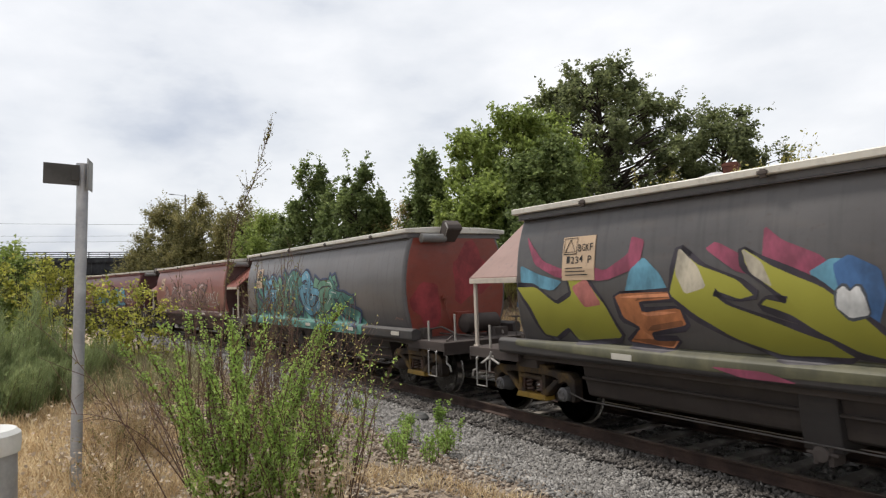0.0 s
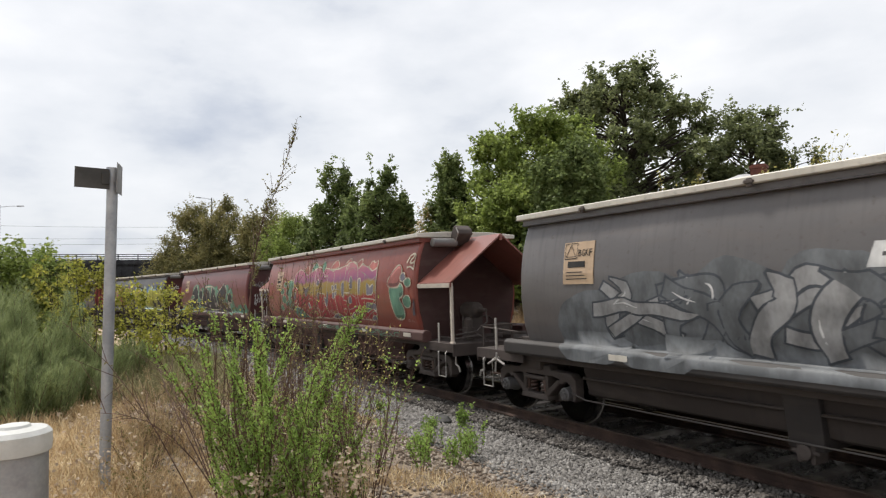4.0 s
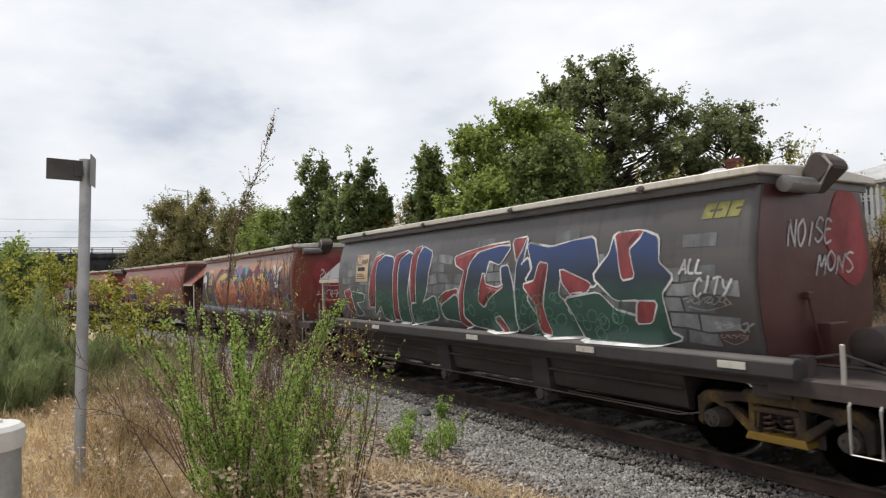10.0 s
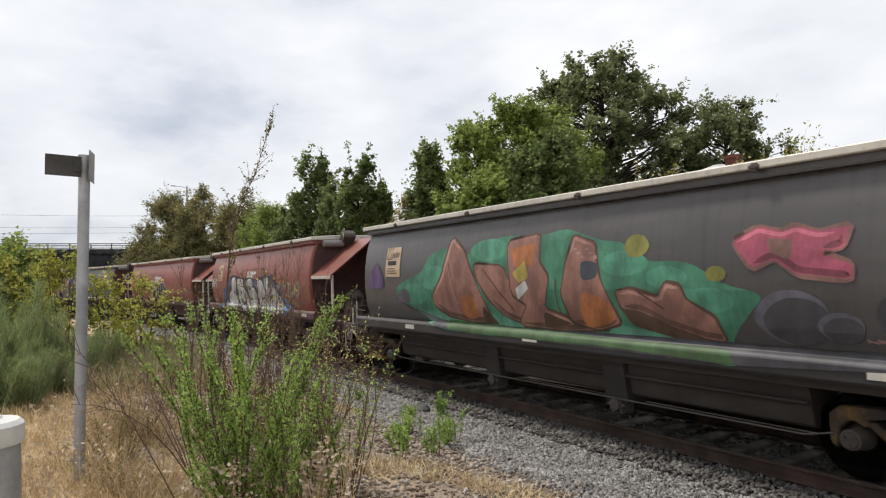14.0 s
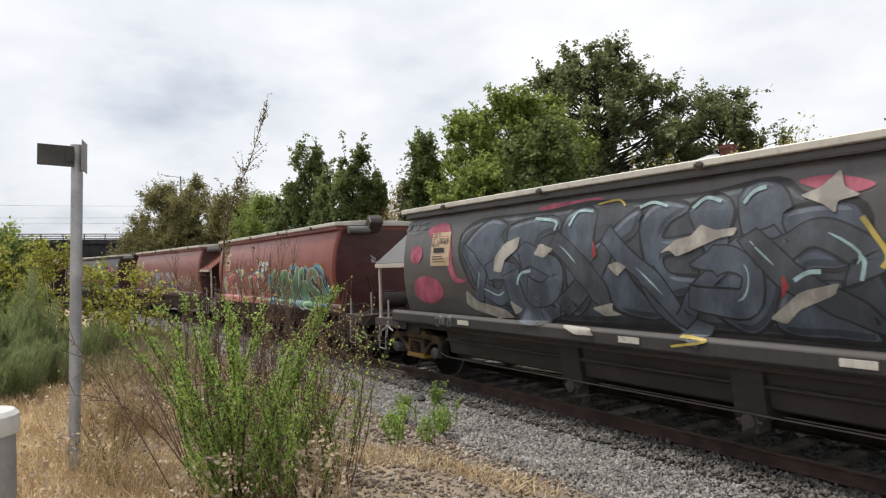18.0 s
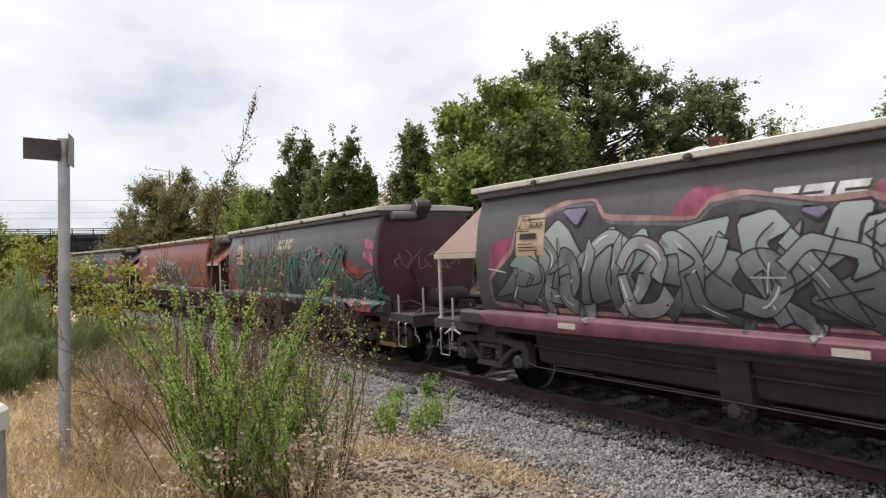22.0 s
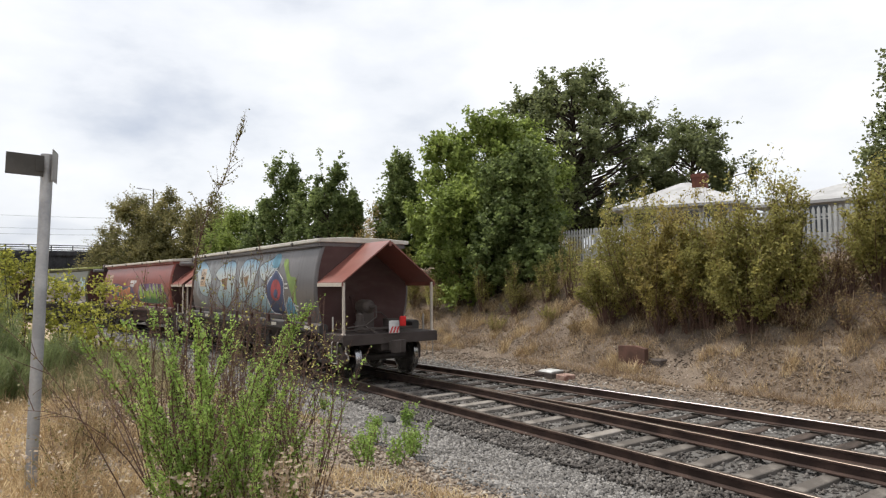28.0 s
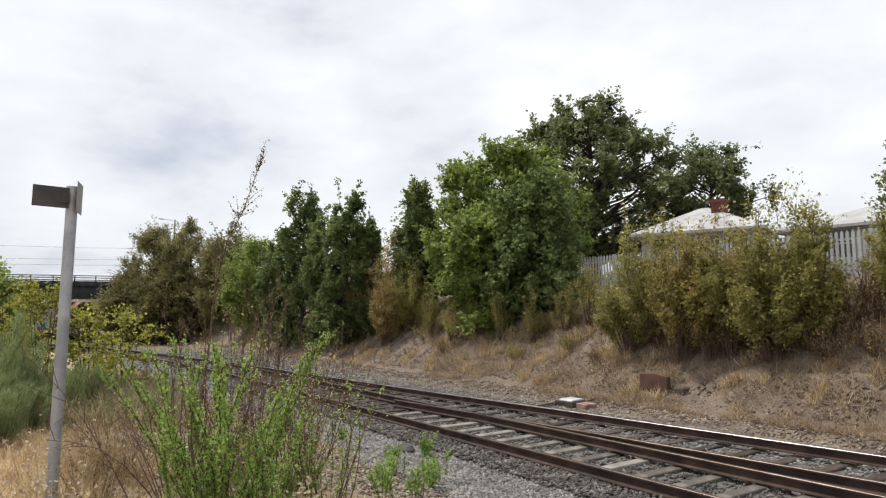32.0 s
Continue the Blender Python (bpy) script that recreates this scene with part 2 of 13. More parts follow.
# ---- mesh helpers ----
class Shape:
    """Vertices and faces of one mesh, gathered piece by piece."""

    def __init__(self):
        self.v, self.f, self.mi = [], [], []
        self.slot = 0

    def add(self, verts, faces):
        k = len(self.v)
        self.v += [tuple(p) for p in verts]
        self.f += [tuple(i + k for i in q) for q in faces]
        self.mi += [self.slot] * len(faces)
        return self

    def box(self, x0, x1, y0, y1, z0, z1):
        v = [(x, y, z) for z in (z0, z1) for y in (y0, y1) for x in (x0, x1)]
        return self.add(v, [(0, 2, 3, 1), (4, 5, 7, 6), (0, 1, 5, 4), (2, 6, 7, 3), (0, 4, 6, 2), (1, 3, 7, 5)])

    def prism(self, outline, axis, a, b):
        """A closed outline of (p, q), pushed along an axis from a to b."""
        def at(p, q, s):
            return {"x": (s, p, q), "y": (p, s, q), "z": (p, q, s)}[axis]
        n = len(outline)
        v = [at(p, q, a) for p, q in outline] + [at(p, q, b) for p, q in outline]
        f = [(i, (i + 1) % n, n + (i + 1) % n, n + i) for i in range(n)]
        return self.add(v, f + [tuple(range(n - 1, -1, -1)), tuple(range(n, 2 * n))])

    def tube(self, pts, r, seg=8, r_end=None, caps=True):
        pts = [Vector([float(c) for c in p]) for p in pts]
        n = len(pts)
        v, f = [], []
        for i, p in enumerate(pts):
            d = (pts[min(i + 1, n - 1)] - pts[max(i - 1, 0)]).normalized()
            s = d.cross(Vector((0, 0, 1)) if abs(d.z) < 0.9 else Vector((1, 0, 0))).normalized()
            u = s.cross(d)
            rr = float(r if r_end is None else r + (r_end - r) * i / max(1, n - 1))
            v += [p + rr * (math.cos(a) * s + math.sin(a) * u) for a in (2 * math.pi * j / seg for j in range(seg))]
        for i in range(n - 1):
            f += [(i * seg + j, i * seg + (j + 1) % seg, (i + 1) * seg + (j + 1) % seg, (i + 1) * seg + j) for j in range(seg)]
        if caps:
            f += [tuple(range(seg - 1, -1, -1)), tuple(range((n - 1) * seg, n * seg))]
        return self.add(v, f)

    def lathe(self, profile, centre, axis="y", seg=24):
        """Rings of (distance along the axis, radius) about an axis through a point."""
        v, f = [], []
        for s, r in profile:
            for j in range(seg):
                a = 2 * math.pi * j / seg
                p = {"y": (r * math.cos(a), s, r * math.sin(a)), "x": (s, r * math.cos(a), r * math.sin(a)), "z": (r * math.cos(a), r * math.sin(a), s)}[axis]
                v.append(tuple(c + q for c, q in zip(centre, p)))
        n = len(profile)
        for i in range(n - 1):
            f += [(i * seg + j, i * seg + (j + 1) % seg, (i + 1) * seg + (j + 1) % seg, (i + 1) * seg + j) for j in range(seg)]
        f += [tuple(range(seg - 1, -1, -1)), tuple(range((n - 1) * seg, n * seg))]
        return self.add(v, f)

    def mesh(self, name, mats, smooth=0.0, bevel=0.0):
        me = bpy.data.meshes.new(name)
        me.from_pydata(self.v, [], self.f)
        for m in mats if isinstance(mats, (list, tuple)) else [mats]:
            me.materials.append(m)
        if self.slot:
            me.polygons.foreach_set("material_index", self.mi)
        bm = bmesh.new()
        bm.from_mesh(me)
        bmesh.ops.recalc_face_normals(bm, faces=bm.faces)
        if bevel:
            edges = [q for q in bm.edges if len(q.link_faces) == 2 and q.calc_face_angle(0) > 0.5]
            bmesh.ops.bevel(bm, geom=edges, offset=bevel, segments=1, affect="EDGES", clamp_overlap=True)
        if smooth:
            for q in bm.faces:
                q.smooth = True
            for q in bm.edges:
                q.smooth = len(q.link_faces) == 2 and q.calc_face_angle(0) < smooth
        bm.to_mesh(me)
        bm.free()
        return me


def part(name, mesh_data, parent, label="", at=None):
    ob = new(name, mesh_data)
    ob.parent = parent
    if at is not None:
        ob.matrix_basis = at
    if label:
        ob["label"] = label
    return ob


def quick_mesh(name, verts, faces, mats):
    """A large mesh from arrays: faces all with the same number of corners."""
    verts, faces = np.asarray(verts, np.float32), np.asarray(faces, np.int32)
    me = bpy.data.meshes.new(name)
    me.vertices.add(len(verts))
    me.vertices.foreach_set("co", verts.ravel())
    k = faces.shape[1]
    me.loops.add(faces.size)
    me.loops.foreach_set("vertex_index", faces.ravel())
    me.polygons.add(len(faces))
    me.polygons.foreach_set("loop_start", np.arange(0, faces.size, k, dtype=np.int32))
    me.update(calc_edges=True)
    for m in mats if isinstance(mats, (list, tuple)) else [mats]:
        me.materials.append(m)
    return me


# ---- ground ----
TRACK_Y, GAUGE, RAIL_H = 8.02, 1.6, 0.165
LOOP_X = np.array([-300, -42, -36, -30, -24, -16.7, -10.6, -5, 0, 8, 20, 40, 300.0])
LOOP_D = np.array([0, 0, 0.05, 0.2, 0.52, 1.12, 1.72, 2.2, 2.55, 3.0, 3.4, 3.6, 3.6])


def loop_offset(x):
    """How far the diverging track stands off the running line."""
    return float(np.interp(x, LOOP_X, LOOP_D))


BEND_FROM, BEND_RATE, BEND_LENGTH = -24.0, 0.0038, 36.0


def bend(x):
    """How far the line has swung towards the viewer's side beyond the points, and its slope there."""
    u = max(0.0, BEND_FROM - x)
    if u > BEND_LENGTH:
        return BEND_RATE * BEND_LENGTH * (2 * u - BEND_LENGTH), 2 * BEND_RATE * BEND_LENGTH
    return BEND_RATE * u * u, 2 * BEND_RATE * u


PROF_Y = np.array([-4000, -60, -12, 0, 2.0, 3.4, 4.6, 5.9, 6.4, 12.2, 13.4, 14.6, 16.6, 18.5, 22, 60, 4000.0])
PROF_Z = np.array([0.5, 0.5, 0.7, 0.72, 0.62, 0.40, 0.12, -0.16, -0.20, -0.22, -0.05, 0.75, 2.35, 2.9, 3.2, 3.3, 3.3])


def ground_z(x, y, rough=True):
    y = max(min(y + bend(x)[0], 12.2), y)
    z = np.interp(y, PROF_Y, PROF_Z)
    if rough:
        lump = noise.noise(Vector((x * 0.35, y * 0.35, 3.0))) * 0.10 + noise.noise(Vector((x * 1.3, y * 1.3, 9.0))) * (0.045 if y < 12 else 0.085)
        bank = max(0.0, min(1.0, (y - 12.8) / 1.5))
        near = max(0.0, min(1.0, (6.2 - y) / 1.5))
        z += lump * (near * 0.5 + bank * 2.2)
    return float(z)


def spread(lo, hi, step, reach):
    inner = np.arange(lo, hi + step, step)
    out = step * 2 * 1.35 ** np.arange(1, 40)
    out = np.cumsum(out)
    out = out[out < reach]
    return np.concatenate([lo - out[::-1], inner, hi + out])


def ground_mix():
    """One ground: straw soil, then gravel, then ballast, then the earth bank, with ragged borders across the line."""
    m = bpy.data.materials.new("ground_cover")
    m.use_nodes = True
    n, l = m.node_tree.nodes, m.node_tree.links
    b = n["Principled BSDF"]
    co, sep = n.new("ShaderNodeTexCoord"), n.new("ShaderNodeSeparateXYZ")
    l.new(co.outputs["Object"], sep.inputs[0])

    def nz(scale, detail):
        t = n.new("ShaderNodeTexNoise")
        t.inputs["Scale"].default_value, t.inputs["Detail"].default_value = scale, detail
        l.new(co.outputs["Object"], t.inputs["Vector"])
        return t.outputs["Fac"]

    def calc(op, p, q, r=None):
        t = n.new("ShaderNodeMath")
        t.operation = op
        for i, src in enumerate((p, q, r)):
            if isinstance(src, (int, float)):
                t.inputs[i].default_value = src
            elif src is not None:
                l.new(src, t.inputs[i])
        return t.outputs[0]

    big, fine = nz(1.4, 5), nz(22, 4)
    grain = calc("MULTIPLY_ADD", fine, 0.5, calc("MULTIPLY_ADD", big, 1.1, -0.3))
    # a border wanders by about a metre, and thins out over a hand's width
    past = calc("MINIMUM", calc("MAXIMUM", calc("MULTIPLY_ADD", sep.outputs["X"], -1.0, BEND_FROM), 0.0), BEND_LENGTH)
    across = calc("ADD", sep.outputs["Y"], calc("MULTIPLY", calc("MULTIPLY", past, past), BEND_RATE))
    where = calc("ADD", calc("MULTIPLY_ADD", nz(0.45, 3), 2.2, across), calc("MULTIPLY_ADD", fine, 0.9, -1.55))

    def ramp(cols):
        t = n.new("ShaderNodeValToRGB")
        el = t.color_ramp.elements
        el.new(0.5)
        for i, c in enumerate(cols):
            el[i].position, el[i].color = 0.12 + 0.38 * i, (*c, 1)
        l.new(grain, t.inputs["Fac"])
        return t.outputs["Color"]

    col = ramp([(0.27, 0.19, 0.12), (0.46, 0.355, 0.235), (0.60, 0.49, 0.35)])
    for at, width, cols in ((2.7, 0.8, [(0.11, 0.08, 0.06), (0.24, 0.19, 0.145), (0.34, 0.29, 0.24)]), (4.7, 0.5, [(0.06, 0.056, 0.052), (0.125, 0.118, 0.11), (0.20, 0.19, 0.18)]), (11.9, 0.6, [(0.092, 0.070, 0.055), (0.18, 0.141, 0.109), (0.275, 0.223, 0.172)])):
        mr, mx = n.new("ShaderNodeMapRange"), n.new("ShaderNodeMixRGB")
        mr.inputs["From Min"].default_value, mr.inputs["From Max"].default_value = at - width / 2, at + width / 2
        l.new(where, mr.inputs["Value"])
        l.new(mr.outputs["Result"], mx.inputs["Fac"])
        l.new(col, mx.inputs["Color1"])
        l.new(ramp(cols), mx.inputs["Color2"])
        col = mx.outputs["Color"]
    l.new(col, b.inputs["Base Color"])
    b.inputs["Roughness"].default_value, b.inputs["Specular IOR Level"].default_value = 0.95, 0.2
    bp = n.new("ShaderNodeBump")
    bp.inputs["Strength"].default_value, bp.inputs["Distance"].default_value = 0.9, 0.05
    l.new(fine, bp.inputs["Height"])
    l.new(bp.outputs["Normal"], b.inputs["Normal"])
    return m


def build_ground():
    xs, ys = spread(-75, 14, 0.5, 3500), spread(-6, 24, 0.4, 3500)
    v = [(x, y, ground_z(x, y)) for y in ys for x in xs]
    nx, ny = len(xs), len(ys)
    f = [(j * nx + i, j * nx + i + 1, (j + 1) * nx + i + 1, (j + 1) * nx + i) for j in range(ny - 1) for i in range(nx - 1)]
    me = quick_mesh("ground", v, f, ground_mix())
    me.polygons.foreach_set("use_smooth", [True] * len(f))
    return tagged(new("ground", me), "railway cutting ground of ballast, tan gravel and dry earth bank", "ground", kind="structure")


build_ground()


def rail_strip(name, y_of, xs, parent, top):
    """A flat-bottomed rail laid along xs at the offset y_of(x); the running surface is a second material."""
    prof = [(-0.07, -0.165), (0.07, -0.165), (0.07, -0.15), (0.012, -0.13), (0.012, -0.045), (0.036, -0.035), (0.036, -0.006), (0.03, 0.0), (-0.03, 0.0), (-0.036, -0.006), (-0.036, -0.035), (-0.012, -0.045), (-0.012, -0.13), (-0.07, -0.15)]
    n = len(prof)
    s = Shape()
    v = [(x, y_of(x) + p, q) for x in xs for p, q in prof]
    f, mi = [], []
    for i in range(len(xs) - 1):
        for j in range(n):
            f.append((i * n + j, i * n + (j + 1) % n, (i + 1) * n + (j + 1) % n, (i + 1) * n + j))
            mi.append(1 if 6 <= j <= 8 else 0)
    f += [tuple(range(n)), tuple(range(len(v) - 1, len(v) - n - 1, -1))]
    mi += [0, 0]
    s.add(v, f)
    me = s.mesh(name, [RAILSIDE, top])
    me.polygons.foreach_set("material_index", mi)
    return part(name, me, parent, at=pose(0, 0, 0.03))


def sleeper_shape(mat_, width, length, height):
    s = Shape()
    s.prism([(-width / 2, -height), (width / 2, -height), (width / 2 - 0.02, 0), (-width / 2 + 0.02, 0)], "y", -length / 2, length / 2)
    return s.mesh("sleeper", mat_, bevel=0.01)


def build_tracks():
    main = tagged(new("track"), "broad gauge running line with rusty rails on concrete sleepers", "railway track", kind="structure")
    side = tagged(new("siding_track"), "diverging siding track with polished outer rail on timber sleepers", "railway track", kind="structure")
    far = [-320, -200, -120, -90] + list(np.arange(-75, -20, 3.0)) + list(np.linspace(-18, 160, 12))
    for sy in (-1, 1):
        rail_strip("rail", lambda x, sy=sy: TRACK_Y - bend(x)[0] + sy * GAUGE / 2, far, main, RAILTOP)
    near = [x for x in np.arange(-39, 60, 1.0)] + [80, 120, 160]
    rail_strip("rail", lambda x: TRACK_Y + loop_offset(x) - GAUGE / 2, [x for x in near if x > -15.5], side, RAILTOP)
    rail_strip("rail", lambda x: TRACK_Y - bend(x)[0] + loop_offset(x) + GAUGE / 2 + 0.09, [x for x in near if x > -40], side, RAILSHINE)
    con, tim = sleeper_shape(CONCRETE, 0.24, 2.6, 0.2), sleeper_shape(TIMBER, 0.24, 2.7, 0.2)
    rng = random.Random(4)
    for i in range(-60, 26):
        x = i * 0.66
        part("sleeper", con if x > -14 else tim, main, at=pose(x + rng.uniform(-0.02, 0.02), TRACK_Y - bend(x)[0], -0.158 + rng.uniform(-0.012, 0.006), 0, 0, rng.uniform(-0.8, 0.8) + math.degrees(bend(x)[1])))
    for i in range(-38, 26):
        x = i * 0.68 + 0.2
        part("sleeper", tim, side, at=pose(x, TRACK_Y - bend(x)[0] + loop_offset(x) + (0.45 if x < -8 else 0.15), -0.172 + rng.uniform(-0.012, 0.0), 0, 0, rng.uniform(-1.5, 1.5)))
    s = Shape()
    for x in list(np.arange(-130, -40, 0.66)) + list(np.arange(18, 150, 0.66)):
        off, slope = bend(x)
        s.prism([(x + 1.3 * slope - 0.12, TRACK_Y - off - 1.3), (x + 1.3 * slope + 0.12, TRACK_Y - off - 1.3), (x - 1.3 * slope + 0.12, TRACK_Y - off + 1.3), (x - 1.3 * slope - 0.12, TRACK_Y - off + 1.3)], "z", -0.35, -0.16)
    part("far_sleepers", s.mesh("far_sleepers", CONCRETE), main)["kind"] = "stuff"


build_tracks()

# ---- the train ----
PITCH = 14.888
SIDE_Z = np.array([1.30, 1.6, 2.0, 2.4, 2.8, 3.1, 3.32])
SIDE_Y = np.array([1.21, 1.31, 1.36, 1.355, 1.30, 1.21, 1.12])
CACHE = {}


def half_width(z):
    return float(np.interp(z, SIDE_Z, SIDE_Y))


def cached(key, make):
    if key not in CACHE:
        CACHE[key] = make()
    return CACHE[key]


def make_body(mat_):
    s = Shape()
    zs = np.linspace(1.30, 3.32, 15)
    # side plates that turn in to the ends with a tight rolled corner
    xs, turn_in, r = [], [], 0.07
    for a in (0, 15, 30, 45, 60, 75, 90):
        xs.append(-5.62 + r * (1 - math.sin(radians(a))))
        turn_in.append(r * (1 - math.cos(radians(a))))
    xs, turn_in = xs[::-1], turn_in[::-1]
    xs, turn_in = xs + [-x for x in xs[::-1]], turn_in + turn_in[::-1]
    ring = [(-1, z) for z in zs] + [(1, z) for z in zs[::-1]]
    m, v, f = len(ring), [], []
    for x, q in zip(xs, turn_in):
        v += [(x, sd * (half_width(z) - q), z) for sd, z in ring]
    for i in range(len(xs) - 1):
        f += [(i * m + j, i * m + (j + 1) % m, (i + 1) * m + (j + 1) % m, (i + 1) * m + j) for j in range(m)]
    s.add(v, f + [tuple(range(m - 1, -1, -1)), tuple(range((len(xs) - 1) * m, len(xs) * m))])
    return s.mesh("body", mat_, smooth=0.6)


def make_end_plate(mat_):
    s = Shape()
    zs = np.linspace(1.12, 3.28, 8)
    ring = [(-half_width(z) + 0.08, z) for z in zs] + [(half_width(z) - 0.08, z) for z in zs[::-1]]
    s.prism(ring, "x", 0.0, 0.012)
    s.box(0.012, 0.09, -0.42, -0.30, 1.92, 2.00)
    s.box(0.012, 0.16, -0.12, 0.30, 1.12, 1.62)
    s.tube([(0.05, -0.36, 1.94), (0.08, -0.30, 1.6), (0.10, -0.2, 1.3)], 0.018, 6)
    return s.mesh("end_plate", mat_, bevel=0.006)


def make_roof(mat_):
    s = Shape()
    s.prism([(-1.31, 3.335), (-1.31, 3.425), (-0.6, 3.47), (0.6, 3.47), (1.31, 3.425), (1.31, 3.335)], "x", -5.72, 5.72)
    return s.mesh("roof", mat_, bevel=0.012)


def make_roof_clip():
    s = Shape()
    s.box(-0.035, 0.035, -1.33, -1.28, 3.30, 3.40)
    s.box(-0.06, 0.06, -1.34, -1.31, 3.34, 3.38)
    return s.mesh("roof_clip", UNDER, bevel=0.005)


def make_roof_rail(mat_):
    s = Shape()
    s.prism([(-1.225, 3.335), (-1.225, 3.255), (-1.24, 3.25), (-1.24, 3.235), (1.24, 3.235), (1.24, 3.25), (1.225, 3.255), (1.225, 3.335)], "x", -5.64, 5.64)
    return s.mesh("roof_rail", mat_, bevel=0.004)


def make_ledge(mat_):
    s = Shape()
    s.prism([(1.28, 1.345), (1.36, 1.345), (1.42, 1.30), (1.42, 1.14), (1.38, 1.10), (1.2, 1.10), (1.2, 1.30)], "x", -6.04, 6.04)
    return s.mesh("side_sill", mat_, bevel=0.01)


def make_underframe():
    s = Shape()
    s.box(-7.0, 7.0, -0.28, 0.28, 0.72, 1.06)
    s.box(-6.15, 6.15, -1.2, 1.2, 1.0, 1.11)
    for x in (-5.63, 5.63):
        s.box(x - 0.22, x + 0.22, -1.15, 1.15, 0.86, 1.02)
    return s.mesh("underframe", UNDER, bevel=0.01)


def make_deck():
    s = Shape()
    s.prism([(-1.30, 1.125), (-1.30, 0.95), (-1.25, 0.95), (-1.25, 1.07), (1.25, 1.07), (1.25, 0.95), (1.30, 0.95), (1.30, 1.125)], "x", 0, 1.30)
    return s.mesh("end_deck", DECK, bevel=0.006)


def make_headstock():
    s = Shape()
    s.prism([(1.30, 1.12), (1.37, 1.12), (1.37, 0.88), (1.34, 0.88), (1.34, 0.95), (1.30, 0.95)], "y", -1.30, 1.30)
    return s.mesh("headstock", DECK, bevel=0.006)


def make_hopper(mat_, a, b):
    s = Shape()
    s.prism([(-1.12, 1.09), (-1.0, 0.56), (-0.9, 0.52), (0.9, 0.52), (1.0, 0.56), (1.12, 1.09)], "x", a, b)
    s.box(a, b, -1.13, -1.06, 0.80, 0.84)
    return s.mesh("hopper", mat_, bevel=0.012)


def make_hopper_rib():
    s = Shape()
    s.prism([(-1.18, 1.09), (-1.08, 0.42), (1.08, 0.42), (1.18, 1.09)], "x", -0.2, 0.2)
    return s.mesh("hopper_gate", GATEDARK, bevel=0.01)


def make_pipe():
    s = Shape()
    s.tube([(-4.7, -1.12, 0.56), (-4.4, -1.12, 0.49), (4.4, -1.12, 0.49), (4.7, -1.12, 0.56)], 0.011, 6)
    return s.mesh("brake_pipe", PIPE)


def make_hood(mat_):
    s = Shape()
    t_ = 0.03
    s.prism([(0, 3.34), (-1.29, 2.34), (-1.29, 2.24), (-1.26, 2.24), (-1.26, 2.325), (0, 3.30), (1.26, 2.325), (1.26, 2.24), (1.29, 2.24), (1.29, 2.34)], "x", 0.0, 1.34)
    s.box(1.315, 1.345, -0.03, 0.03, 3.2, 3.31)
    return s.mesh("hood", mat_)


def make_hood_trim():
    s = Shape()
    s.box(0.02, 1.34, -1.312, -1.292, 2.235, 2.325)
    return s.mesh("hood_trim", PALE, bevel=0.004)


def make_post():
    s = Shape()
    s.box(-0.035, 0.035, -0.025, 0.025, 1.12, 2.33)
    s.box(-0.06, 0.06, -0.04, 0.04, 1.12, 1.15)
    return s.mesh("hood_post", PALE, bevel=0.006)


def make_short_post(h):
    s = Shape()
    s.box(-0.024, 0.024, -0.014, 0.014, 1.1, 1.1 + h)
    return s.mesh("handrail", WHITE, bevel=0.006)


def make_step():
    s = Shape()
    s.tube([(-0.14, 0.1, 1.03), (-0.14, 0.0, 0.93), (-0.14, 0.0, 0.47), (0.14, 0.0, 0.47), (0.14, 0.0, 0.93), (0.14, 0.1, 1.03)], 0.015, 6)
    return s.mesh("step", WHITE)


def make_hose():
    s = Shape()
    s.tube([(0, 0, 0.92), (0.06, 0, 0.85), (0.05, 0.0, 0.72), (0.16, 0, 0.68), (0.2, 0, 0.58)], 0.018, 6)
    return s.mesh("hose_lever", WHITE)


def make_brake_star():
    s = Shape()
    for a, far in ((-20, 0.26), (75, 0.10), (205, 0.27), (262, 0.24)):
        c, q = math.cos(radians(a)), math.sin(radians(a))
        s.tube([(0, 0, 0), (far * c, 0, far * q)], 0.019, 6)
    s.tube([(0, -0.03, 0), (0, 0.25, 0)], 0.028, 8)
    return s.mesh("brake_lever", WHITE)


def make_coupler():
    s = Shape()
    s.box(0, 0.2, -0.11, 0.11, 0.72, 0.94)
    s.prism([(0.2, -0.17), (0.36, -0.13), (0.36, 0.02), (0.28, 0.06), (0.30, 0.2), (0.2, 0.2)], "z", 0.68, 0.98)
    return s.mesh("coupler", UNDER, bevel=0.012)


def make_tank(mat_):
    s = Shape()
    s.lathe([(-0.47, 0.05), (-0.45, 0.15), (-0.40, 0.20), (0.40, 0.20), (0.45, 0.15), (0.47, 0.05)], (0.45, 0, 1.40), "y", 20)
    s.box(0.36, 0.54, -0.30, -0.24, 1.12, 1.28)
    s.box(0.36, 0.54, 0.24, 0.30, 1.12, 1.28)
    return s.mesh("air_tank", mat_, smooth=0.7)


